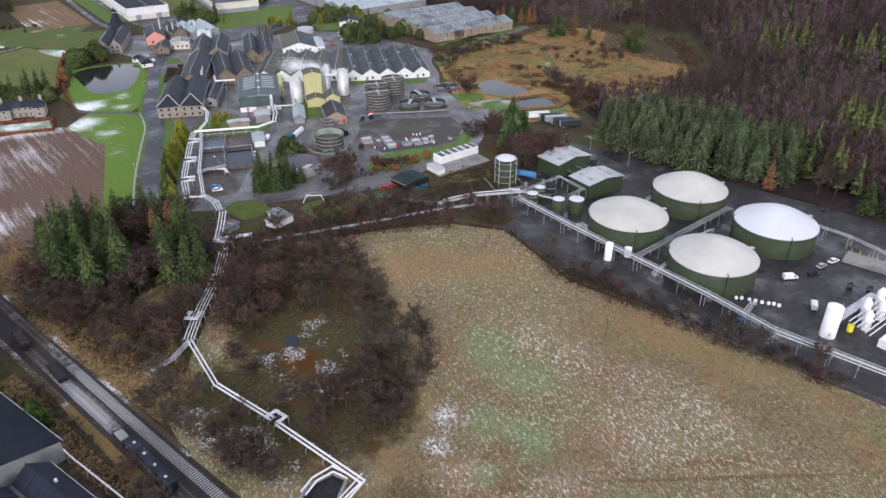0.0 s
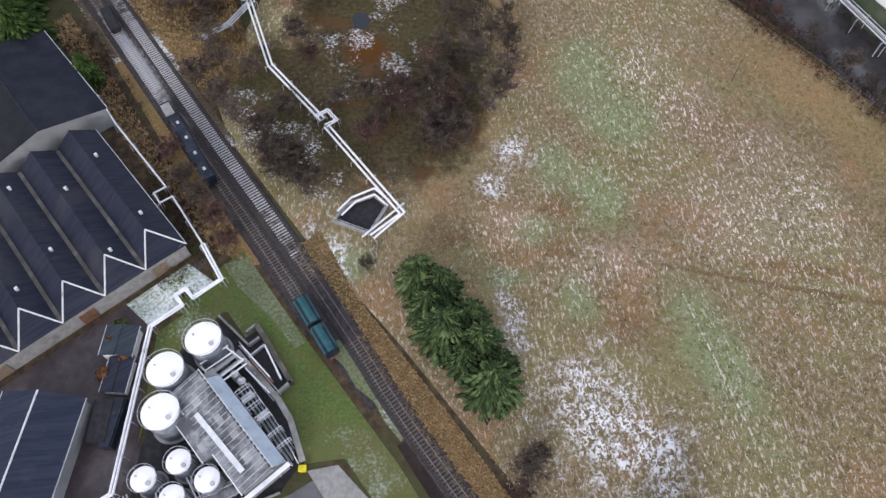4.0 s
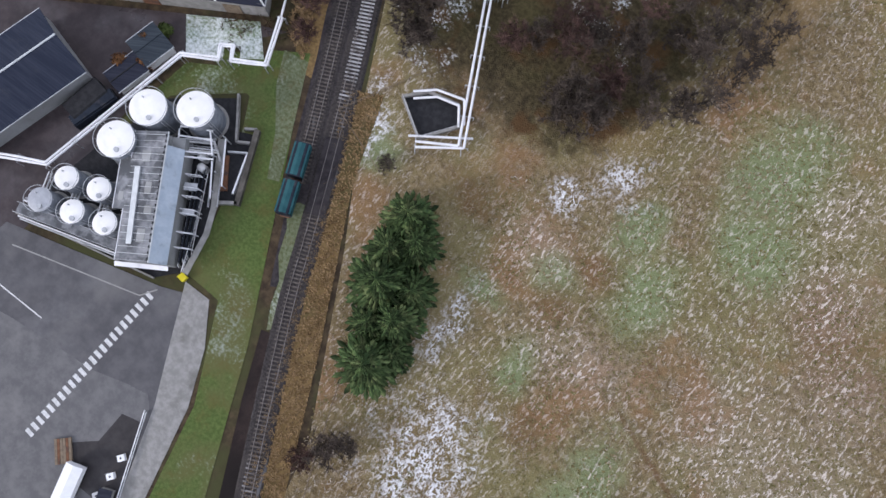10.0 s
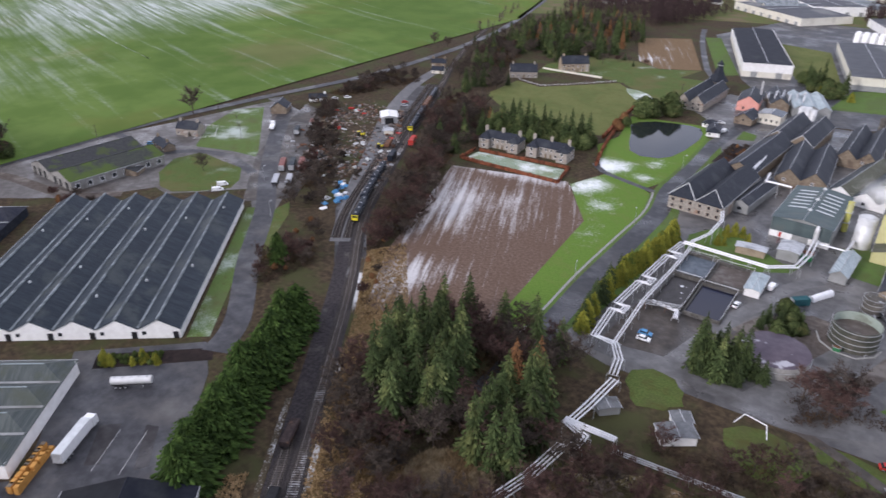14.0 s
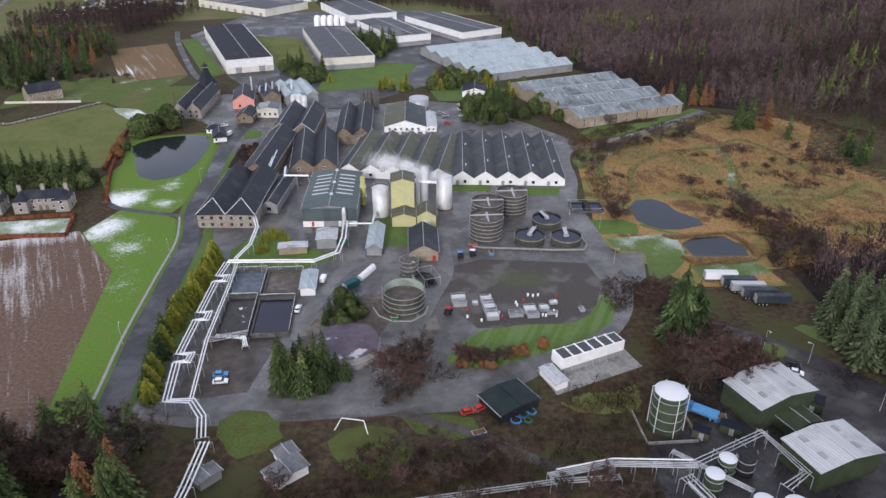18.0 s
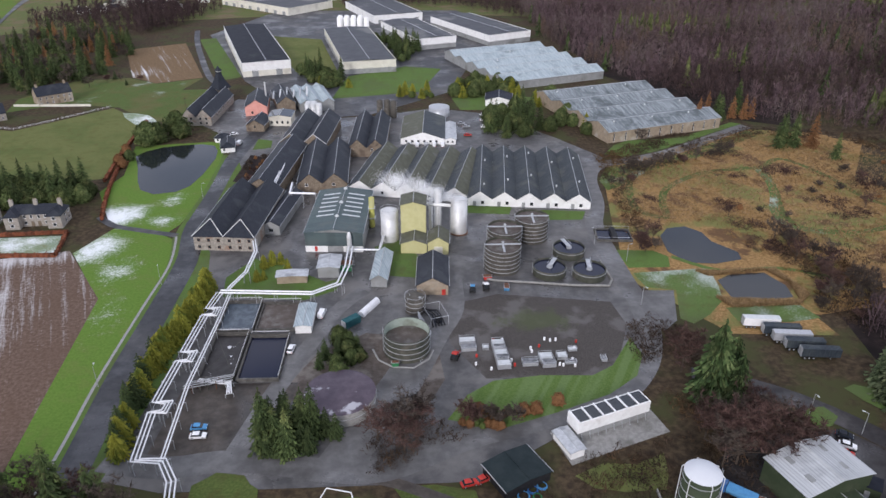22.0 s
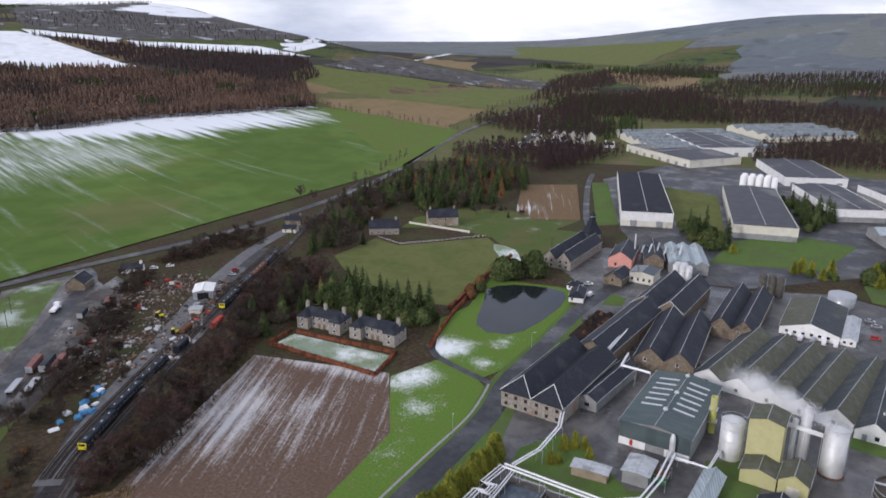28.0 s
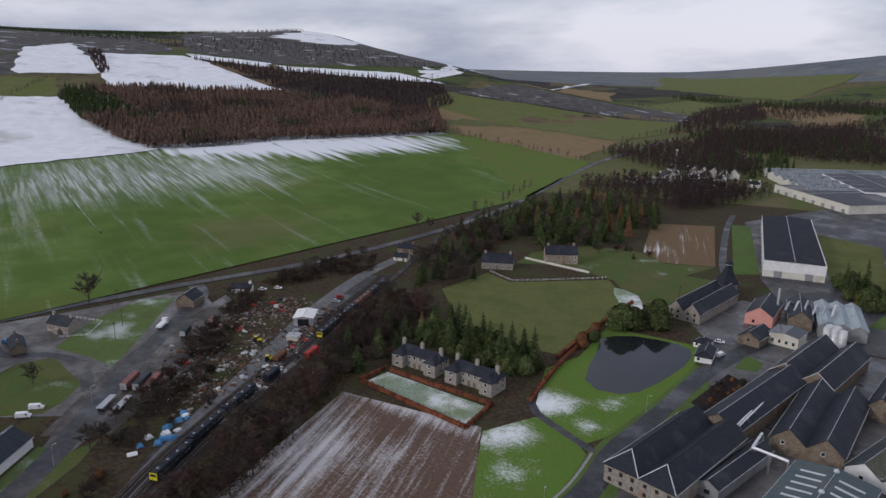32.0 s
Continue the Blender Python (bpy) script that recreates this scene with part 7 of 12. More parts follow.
part("handrail", Geo().pipe([(-27.3, 64.3, 2.0), (-19.4, 60.6, 2.0), (-15.6, 67.6, 2.0)], 0.05, 5), "galv", pit)

# -- white spirit tanks south of the railway
def tank(name, x, y, r, h, mat, label, group="", roof=None, rings=0, ring_mat="galv", dome=0.35, rail=False, base=None, category="tank", ladder=True, n=32):
    t = thing(name, x, y, 0, 0, label, category, group)
    part("shell", Geo().lathe(0, 0, [(r, 0), (r, h)], n), mat, t, smooth=True)
    part("top", Geo().lathe(0, 0, [(r + 0.05, h), (r * 0.75, h + dome * 0.55), (r * 0.4, h + dome * 0.9), (0.05, h + dome)], n), roof or mat, t, smooth=True)
    for i in range(rings):
        z = h * (i + 0.7) / (rings + 0.2)
        part("hoop", Geo().lathe(0, 0, [(r + 0.02, z - 0.09), (r + 0.12, z - 0.09), (r + 0.12, z + 0.09), (r + 0.02, z + 0.09)], n), ring_mat, t)
    if rail:
        pts = [(math.cos(a * math.pi / 12) * (r + 0.25), math.sin(a * math.pi / 12) * (r + 0.25), h + 0.95) for a in range(0, 25)]
        part("handrail", Geo().lathe(0, 0, [(r + 0.21, h + 0.9), (r + 0.29, h + 0.9), (r + 0.29, h + 1.0), (r + 0.21, h + 1.0)], 24), "galv", t)
        for a in range(0, 24, 3):
            part("rail_post", Geo().rod((pts[a][0], pts[a][1], h - 0.2), pts[a], 0.04, 4), "galv", t)
        part("manhole", Geo().lathe(r * 0.5, -r * 0.35, [(0.45, h + 0.1), (0.45, h + 0.55)], 10), "galv", t)
        part("vent_pipe", Geo().lathe(-r * 0.55, r * 0.2, [(0.14, h), (0.14, h + 0.8)], 8), "galv", t)
    if ladder:
        part("ladder", Geo().rod((r + 0.2, -0.25, 0), (r + 0.2, -0.25, h + 0.8), 0.05, 4).rod((r + 0.2, 0.25, 0), (r + 0.2, 0.25, h + 0.8), 0.05, 4), "galv", t)
    if base:
        part("plinth", Geo().lathe(0, 0, [(r + 0.5, 0), (r + 0.5, 0.35)], n), base, t)
    return t


for x, y in ((-49.6, 35.1), (-55.8, 29.4), (-55.5, 21.5)):
    tank("spirit_tank", x, y, 3.35, 7.6, "tank_steel", "large grey steel spirit tank with a railed white top", "large white spirit tanks", rail=True, base="concrete", roof="white_tank")
for x, y in ((-51.7, 13.1), (-57.3, 10.4), (-46.4, 9.8), (-52.0, 7.1), (-57.7, 4.5)):
    tank("receiver_tank", x, y, 2.15, 5.8, "tank_steel", roof="white_tank" if x > -57.6 else "silver", label= "small steel receiver tank with a railed white top" if x > -57.6 else "small dull silver receiver tank", group="small white receiver tanks", rail=True, base="concrete")
ph = thing("tank_hall", -49.6, 28.9, 0, -0.890, "plant hall roofed in dirty translucent sheet with a pale blue slope", "plant hall")
part("wall", Geo().box(0, -6.2, 0, 23, 2.1, 5.2), "grey_wall", ph)
part("clerestory", Geo().box(0.1, -6.1, 5.2, 22.9, -0.1, 6.36), "grey_wall", ph)
part("lean_to_wall", Geo().box(5.0, -8.2, 0, 13.9, -6.2, 5.7), "grey_wall", ph)
part("roof_slope", Geo().slab([(-0.2, 0, 7.8), (-0.2, -6.4, 6.5), (23.2, -6.4, 6.5), (23.2, 0, 7.8)], 0.1), "poly_roof", ph)
part("lean_to_roof", Geo().slab([(4.8, -6.3, 6.5), (4.8, -8.5, 6.0), (14.1, -8.5, 6.0), (14.1, -6.3, 6.5)], 0.1), "poly_roof", ph)
part("roof_slope", Geo().slab([(2.2, 2.3, 5.3), (2.2, 0, 7.8), (23.2, 0, 7.8), (23.2, 2.3, 5.3)], 0.1), "duct_sheet", ph, "pale blue-grey sheet slope")
part("roof_light", Geo().slab([(6.4, -4.3, 7.35), (6.4, -5.3, 7.15), (20.2, -4.7, 7.15), (20.2, -3.7, 7.35)], 0.5), "skylight", ph, "long white raised roof light")
for i in range(20):
    part("roof_rib", Geo().rod((0.4 + i * 1.19, -6.3, 6.56), (0.4 + i * 1.19, -0.1, 7.84), 0.05, 4), "galv" if i % 3 else "skylight", ph)
for u, v, w, d in ((3.4, -4.4, 2.0, 1.6), (9.0, -2.9, 2.2, 1.2), (13.2, -2.4, 1.6, 1.4), (17.4, -3.0, 2.4, 1.5), (11.0, -7.8, 1.6, 1.0)):
    z = 7.84 + v * 0.203
    part("roof_panel", Geo().slab([(u, v + d, z + 0.203 * d), (u, v, z), (u + w, v, z), (u + w, v + d, z + 0.203 * d)], 0.05), "grey_wall", ph, "replaced grey roof sheet")
part("ridge_cap", Geo().rod((-0.2, 0, 7.86), (23.2, 0, 7.86), 0.13, 5), "skylight", ph)
for i in range(22):
    part("bracket", Geo().box(0.3 + i * 1.05, -0.35, 7.84, 0.75 + i * 1.05, -0.1, 8.02), "black", ph)
part("end_canopy", Geo().slab([(23.3, -7.0, 5.2), (24.1, -7.0, 5.0), (24.1, 2.5, 5.0), (23.3, 2.5, 5.2)], 0.12), "lagging", ph, "white canopy over the end door")
part("gutter", Geo().rod((-0.2, -6.5, 6.4), (4.8, -6.5, 6.4), 0.12, 5), "lagging", ph)
part("gutter", Geo().rod((14.1, -6.5, 6.4), (23.2, -6.5, 6.4), 0.12, 5), "lagging", ph)
part("gutter", Geo().rod((4.8, -8.6, 5.9), (14.1, -8.6, 5.9), 0.1, 5), "lagging", ph)
for i in range(10):
    v = 2.7 + 0.24 * i
    part("pipe", Geo().pipe([(4.6 + 0.5 * (i % 4), v + 0.7, 1.2 + 0.5 * (i % 3)), (22.6 - 0.25 * i, v - 0.1, 1.2 + 0.5 * (i % 3)), (23.0 - 0.25 * i, v - 0.1, 0.3)], 0.07 + 0.035 * (i % 3), 5), ("lagging", "galv", "navy")[i % 3], ph)
for u in (6.2, 8.6, 10.2, 12.6, 13.4, 16.8, 19.6):
    part("pipe_frame", Geo().pipe([(u, 2.5, 0.2), (u, 2.5, 4.0), (u + 0.1, 5.2, 4.0), (u + 0.1, 5.2, 0.2)], 0.09, 4).rod((u, 2.5, 2.6), (u + 0.1, 5.2, 2.6), 0.08, 4), "lagging", ph)
part("platform", Geo().box(7.8, 2.6, 3.9, 9.2, 5.0, 4.02).box(12.6, 2.8, 3.4, 13.6, 5.0, 3.5), "galv", ph)
part("handrail", Geo().pipe([(9.4, 5.0, 1.9), (16, 4.8, 1.9), (23.7, 3.7, 1.9)], 0.09, 5).pipe([(9.4, 5.0, 1.2), (16, 4.8, 1.2), (23.7, 3.7, 1.2)], 0.05, 4), "lagging", ph)
deck = thing("tank_gantry", -60.6, -0.8, 0, 0.42, "translucent-roofed pipe gantry in front of the receiver tanks", "gantry")
part("deck", Geo().box(0, 0, 2.9, 20.5, 1.9, 3.05), "poly_roof", deck)
part("deck", Geo().box(20.5, 0.4, 2.7, 28.5, 1.3, 2.85), "galv", deck)
for i in range(10):
    part("leg", Geo().rod((0.3 + i * 3.1, 0.2, 0), (0.3 + i * 3.1, 0.2, 2.9), 0.08, 5), "galv", deck)
for y, x1 in ((0, 28.5), (1.9, 20.5)):
    part("handrail", Geo().pipe([(0, y, 3.9), (x1, y, 3.9)], 0.05, 4), "galv", deck)
for i, (y, z) in enumerate(((2.5, 2.2), (3.0, 2.0), (-0.5, 1.8), (-0.9, 0.9))):
    part("pipe", Geo().pipe([(0, y, z), (25 - 2 * i, y, z)], 0.16, 6), "lagging" if i % 2 == 0 else "galv", deck)
for i in range(3):
    for j in (0, 0.7, 1.3):
        part("cross_pipe", Geo().pipe([(3.0 + 5.6 * i + j, 1.8, 2.6), (2.4 + 5.6 * i + j, 6.4, 2.6), (2.0 + 5.6 * i + j, 9.0, 2.2)], 0.13, 5), "galv" if j else "lagging", deck)
bund = thing("bund_wall", 0, 0, 0, 0, "concrete bund and dark pits round the spirit tanks", "wall")
part("floor", Geo().slab([(-62, -1.4, 0.14), (-35, 8.4, 0.14), (-31.8, 13, 0.14), (-33.8, 20, 0.14), (-37.2, 26, 0.14), (-34.4, 27.8, 0.14), (-41.2, 39.8, 0.14), (-44.7, 37.6, 0.14), (-49.2, 42.2, 0.14), (-58.4, 33, 0.14), (-61, 16, 0.14)], 0.1), "black", bund, "black floor of the bund")
wall_run(bund, [(-49.4, 42.8), (-46.0, 39.4), (-42.9, 36.2), (-40.9, 37.8)], 0.4, 1.2, "concrete")
wall_run(bund, [(-43.6, 39.0), (-41.9, 40.5)], 0.4, 1.2, "concrete")
wall_run(bund, [(-41.7, 40.5), (-34.0, 28.0)], 1.0, 1.3, "wood_tank", "coping")
wall_run(bund, [(-34.2, 28.4), (-37.4, 25.4)], 0.6, 1.3, "concrete")
wall_run(bund, [(-39.8, 36.2), (-36.1, 29.0)], 0.35, 1.1, "lagging")
wall_run(bund, [(-42.6, 33.8), (-39.8, 36.2)], 0.3, 1.1, "galv")
wall_run(bund, [(-61.8, -1.6), (-35.0, 8.2)], 0.3, 0.6, "concrete")
ducts = thing("tank_pipework", 0, 0, 0, 0, "galvanised pipes and walkways over the tank pits", "pipework")
wall_run(ducts, [(-44.8, 34.6), (-36.2, 24.8), (-33.6, 20.6), (-31.0, 13.0)], 1.1, 0.14, "concrete", "walkway", 1.9)
for p, q, z in (((-50.4, 31.0), (-45.6, 34.6), 5.2), ((-49.4, 29.6), (-44.4, 33.4), 5.2), ((-47.7, 27.4), (-42.6, 31.6), 5.0), ((-47.0, 26.8), (-41.9, 31.0), 4.8), ((-45.9, 34.2), (-42.4, 31.4), 5.1), ((-50.2, 30.6), (-47.2, 27.2), 5.1), ((-43.6, 35.2), (-37.7, 28.6), 3.4), ((-42.4, 30.6), (-37.6, 25.6), 3.2)):
    part("beam", Geo().rod((*p, z), (*q, z - 0.2), 0.16, 5), "lagging", ducts)
for i in range(7):
    o = 0.55 * i
    part("pipe", Geo().pipe([(-49.6 + o, 30.2 - 0.42 * o, 2.6 + 0.4 * (i % 3)), (-45.4 + o, 33.6 - 0.42 * o, 2.6 + 0.4 * (i % 3)), (-44.0 + o, 32.6 - 0.7 * o, 0.6)], 0.09 + 0.05 * (i % 3), 5), ("galv", "lagging", "steel")[i % 3], ducts)
for x, y in ((-50.2, 30.8), (-45.7, 34.3), (-47.6, 27.4), (-42.6, 31.6), (-43.6, 35.2), (-37.8, 28.7), (-40.6, 29.6), (-38.4, 26.8)):
    part("post", Geo().rod((x, y, 0.1), (x, y, 5.0 if x < -42 else 3.3), 0.11, 5), "galv", ducts)
for a, b in (((-44.2, 35.4), (-35.6, 25.4)), ((-45.4, 34.0), (-36.8, 24.2))):
    part("handrail", Geo().pipe([(*a, 2.9), (*b, 2.9)], 0.06, 4).pipe([(*a, 2.4), (*b, 2.4)], 0.04, 4), "galv", ducts)
for x, y in ((-44.6, 29.8), (-43.2, 28.4)):
    part("vessel", Geo().lathe(x, y, [(0.8, 0), (0.8, 2.6), (0.3, 3.1)], 12), "steel", ducts)
part("rusty_trough", Geo().slab([(-43.2, 32.4, 0.7), (-38.6, 27.4, 0.7), (-37.4, 28.6, 0.7), (-42.0, 33.4, 0.7)], 0.5), "rust", ducts)
alone("grit_bin", Geo().box(-31.8, 11.6, 0, -30.6, 12.6, 1.0).slab([(-31.9, 11.5, 1.25), (-30.5, 11.5, 1.25), (-30.5, 12.7, 1.0), (-31.9, 12.7, 1.0)], 0.2), "bright_yellow", "yellow grit bin beside the apron", "bin")

# zebra bars and kerb lines on the apron
marks = thing("apron_marking", -33.2, 5.4, 0.075, 0, "broad white bars painted across the apron", "road marking", kind="structure")
for i in range(24):
    y = -i * 1.35
    part("bar", Geo().box(-0.85 + 0.14 * i * 0.95, y - 0.36, 0, 0.85 + 0.14 * i * 0.95, y + 0.36, 0.012), "line", marks)
for a, b in (((-58, -6), (-34.5, 4.2)), ((-34.5, 4.2), (-33, 7.2)), ((-66, -14), (-44, -11))):
    alone("kerb", strip(spline([a, b]), 0.25, 0.1, False), "line" if a[0] < -60 else "kerb", "pale painted kerb line on the apron", "kerb", kind="structure")

# -- settling basins
def basin(x0, y0, x1, y1, water_mat, label):
    t = thing("settling_basin", x0, y0, 0, 0, label, "basin", "settling basins")
    w, d = x1 - x0, y1 - y0
    for a, b, c, e in ((0, 0, w, 0.4), (0, d - 0.4, w, d), (0, 0.4, 0.4, d - 0.4), (w - 0.4, 0.4, w, d - 0.4)):
        part("wall", Geo().box(a, b, 0, c, e, 1.3), "wet_concrete", t)
    part("water", Geo().box(0.4, 0.4, 0.1, w - 0.4, d - 0.4, 0.55), water_mat, t)
    part("walkway", Geo().box(-0.3, d - 0.2, 1.32, w + 0.3, d + 0.5, 1.45), "wood_tank", t)
    part("handrail", Geo().pipe([(0, d + 0.4, 2.4), (w, d + 0.4, 2.4)], 0.06, 4).pipe([(w, 0, 2.2), (w, d, 2.2)], 0.06, 4), "lagging", t)
    part("handrail", Geo().pipe([(0, d + 0.8, 2.4), (w, d + 0.8, 2.4)], 0.05, 4), "galv", t)
    for i in range(4):
        part("rail_post", Geo().rod((w * i / 3, d + 0.8, 1.4), (w * i / 3, d + 0.8, 2.4), 0.04, 4), "galv", t)
    if water_mat == "foam_streak":
        part("aerator", Geo().rod((w * 0.15, d * 0.15, 1.5), (w * 0.85, d * 0.8, 1.5), 0.05, 5).rod((w * 0.2, d * 0.8, 1.5), (w * 0.8, d * 0.2, 1.5), 0.05, 5), "tank_green", t)
    return t


basin(-47.0, 287.0, -35.6, 304, "foam", "concrete basin of foaming blue-grey water")
basin(-35.0, 287.5, -22.6, 303, "sludge", "concrete basin of brown water")
basin(-46.6, 263.5, -36.4, 285.4, "foam_streak", "concrete basin of water with an aerator")
basin(-35.6, 262.5, -23.6, 284.0, "basin", "concrete basin of dark still water")
hall("dosing_cabin", (-22.2, 286.4), (-17.2, 286.4), 13, 3.0, 0.4, 1, "white_wall", "silver_sheet", label="white dosing cabin with roof plant", category="cabin")
rack("pipeline", [(-46, 262), (-37, 260.5), (-36, 256)], 1.4, 3, 0.2, "short bank of pipes at the basins' end", spread=0.6)

# -- tanks in the works
def open_tank(x, y, r, h, outside, inside, fill, fill_z, label, rings=4, n=36):
    t = thing("open_tank", x, y, 0, 0, label, "tank")
    part("shell", Geo().lathe(0, 0, [(r, 0), (r, h), (r - 0.18, h), (r - 0.18, 0.1)], n), outside, t, smooth=False)
    part("lining", Geo().lathe(0, 0, [(r - 0.2, fill_z), (r - 0.2, h - 0.02), (r - 0.22, h - 0.02), (r - 0.22, fill_z)], n), inside, t)
    part("liquor", Geo().lathe(0, 0, [(r - 0.24, 0.1), (r - 0.24, fill_z)], n), fill, t)
    for i in range(rings):
        z = h * (i + 0.8) / rings
        part("hoop", Geo().lathe(0, 0, [(r + 0.02, z - 0.1), (r + 0.14, z - 0.1), (r + 0.14, z + 0.1), (r + 0.02, z + 0.1)], n), "galv", t)
    part("ladder", Geo().rod((-r - 0.2, -0.3, 0), (-r - 0.2, -0.3, h + 1), 0.06, 4).rod((-r - 0.2, 0.3, 0), (-r - 0.2, 0.3, h + 1), 0.06, 4), "galv", t)
    return t


open_tank(13.0, 276.6, 7.0, 7.4, "tank_green", "pale_inside", "sludge", 4.4, "hooped green tank, open and pale inside")
tank("covered_tank", -5.0, 252.4, 9.7, 4.2, "concrete", "low round concrete tank under a plum-coloured cover", roof="plum", dome=0.6, rings=1, ladder=True)
for x, y, h, lab in ((47.6, 326.6, 9.6, "hooped dark tank with a bridge across its top"), (50.0, 341.0, 9.6, "hooped dark tank beside the clarifiers"), (61.8, 350.5, 9.4, "hooped dark tank at the end of the group")):
    t = open_tank(x, y, 6.6, h, "wood_tank", "tank_green", "sludge", h - 0.9, lab, rings=6)
    part("bridge", Geo().box(-6.6, -0.35, h, 6.6, 0.35, h + 0.25).box(-0.35, -6.0, h, 0.35, 0, h + 0.25), "galv", t)
    part("motor", Geo().lathe(0, 0, [(0.5, h + 0.2), (0.5, h + 1.1), (0.2, h + 1.3)], 10), "galv", t)
for x, y, a in ((64.4, 322.0, -0.5), (74.3, 336.5, 0.25), (78.5, 320.0, -0.1)):
    t = open_tank(x, y, 6.0, 3.2, "tank_green", "tank_green", "basin", 2.5, "round clarifier with a galvanised half bridge", rings=1)
    b = part("bridge", Geo().box(-0.3, -0.8, 3.2, 6.2, 0.8, 3.4).box(-0.3, -0.85, 4.2, 6.2, -0.78, 4.3).box(-0.3, 0.78, 4.2, 6.2, 0.85, 4.3), "galv", t)
    b.rotation_euler.z = a + math.pi * 0.5
    part("drum", Geo().lathe(0, 0, [(1.1, 2.4), (1.1, 3.0)], 14), "galv", t)
wall_ring = [(41, 318), (44, 316.5), (58, 314.6), (72, 312.4), (84, 311.8), (86, 316), (85, 330)]
alone("tank_wall", Geo().pipe([(x, y, 0.5) for x, y in wall_ring], 0.45, 6), "concrete", "low pale kerb wall round the tanks", "wall", kind="structure")
tank("wash_silo", 5.9, 350.5, 3.4, 12.5, "steel", "polished steel wash silo with a railed top", "steel silos", rail=True, dome=0.9, rings=3, ring_mat="steel")
tank("wash_silo", 33.4, 356.0, 3.3, 14.5, "steel", "tall polished steel silo with a rusty skirt", "steel silos", rail=True, dome=1.0, base="rust")
tank("wash_column", 25.1, 360.5, 1.5, 17, "steel", "slim steel column with pipework", "steel silos", rail=True, dome=0.6)
tank("wash_column", 22.2, 357.5, 0.8, 14, "steel", "slim steel pipe column", "steel silos", dome=0.4)
rack("pipeline", [(20, 356), (30, 354)], 12.5, 3, 0.25, "high steel pipes between the silos", step=5, spread=0.9, mat="steel")
hall("dryer_tower", (10.4, 347), (20.0, 346.6), 9.5, 16.5, 1.4, 1, "yellow", "olive", label="tall pale yellow dryer tower", category="plant tower")
hall("dryer_annex", (10.4, 338.5), (20.2, 338), 8.5, 4.4, 1.6, 1, "yellow", "olive", label="low pale yellow dryer annex", category="plant")
hall("dryer_annex", (20.6, 337.5), (28.4, 337), 10, 5.2, 2.4, 1, "yellow", "olive", label="gabled pale yellow dryer annex", category="plant", doors=[(4, 3, 3.2, "cream_wall")])
st = thing("yellow_stack", -1.6, 362, 0, 0, "stubby yellow exhaust stack", "chimney")
part("flue", Geo().lathe(0, 0, [(1.1, 0), (1.1, 13), (0.9, 13), (0.9, 12)], 16), "lime", st, smooth=True)
part("bracket", Geo().box(-1.5, -1.5, 4, 1.5, 1.5, 4.3).box(-1.4, -1.4, 8.5, 1.4, 1.4, 8.7), "galv", st)
fl = thing("steel_flue", -9, 338.6, 0, 0, "bright steel flue on the front of the hall", "chimney")
part("flue", Geo().lathe(0, 0, [(0.9, 2.0), (0.9, 7.6), (0.5, 9.2), (0.1, 9.4)], 14), "steel", fl, smooth=True)
part("support", Geo().box(-0.7, -0.5, 0, 0.7, 0.6, 2.1), "galv", fl)
tank("round_store", 30.8, 510, 6.0, 5.4, "silver", "round silver oil tank", dome=0.5, rings=2)
for x, y in ((-4, 508), (0.2, 509), (4.0, 506.5)):
    tank("dark_silo", x, y, 1.8, 9.5, "wood_tank", "tall dark silo with steel cladding", "dark silos", dome=0.8)
for i in range(5):
    tank("cask_tank", -46 + 3.2 * (i % 3), 498 + 4 * (i // 3) + 10, 1.7, 8.0, "steel", "upright steel vat beside the boiler house", "steel vats", dome=0.5, rings=1)
for i in range(9):
    tank("valley_tank", -38 + 6 * (i % 5) - 12, 765 + 9 * (i // 5), 2.4, 10, "white_tank", "tall white tank in the upper yard", "upper white tanks", dome=0.8, ladder=False, n=16)
sc = thing("evaporator", -56, 532, 0, 0.2, "tangle of steel ducts and stacks on the plant roof", "plant")
for i in range(6):
    part("duct", Geo().pipe([(-14 + 4 * i, -6, 7), (-13 + 4 * i, 3, 8.5 + (i % 3)), (-10 + 3 * i, 9, 6)], 0.5, 7), "steel" if i % 2 else "galv", sc)
part("chimney", Geo().rod((-18, 2, 0), (-18, 2, 15), 0.5, 8), "steel", sc)

# -- cooler, dark bunker, huts
ck = thing("cooler_block", 57.0, 236.3, 0, math.atan2(7.7, 19.9), "long white air cooler with six dark fan bays on top", "cooler")
part("casing", Geo().box(0, 0, 2.0, 22.5, 5.2, 5.4), "white_wall", ck)
part("skirt", Geo().box(0.2, 0.2, 0, 22.3, 5.0, 2.0), "grey_wall", ck)
for i in range(6):
    part("fan_bay", Geo().box(0.4 + i * 3.68, 0.4, 5.4, 3.7 + i * 3.68, 4.8, 5.5), "glass_dark", ck)
    part("rib", Geo().box(0.1 + i * 3.68, 0.1, 5.4, 0.4 + i * 3.68, 5.1, 5.85), "white", ck)
for i in range(9):
    part("leg", Geo().rod((1 + i * 2.5, -0.8, 0), (1 + i * 2.5, -0.2, 2.0), 0.1, 5), "galv", ck)
hall("pump_house", (54.0, 229.2), (57.6, 230.6), 8.5, 2.6, 0.3, 1, "white_wall", "galv", label="white flat-roofed pump house", category="hut")
alone("cooler_pad", Geo().slab([(50.5, 239, 0.16), (54, 227.5, 0.16), (82, 238.5, 0.16), (79, 248.5, 0.16)], 0.2), "concrete", "concrete pad under the cooler", "pad", kind="structure")
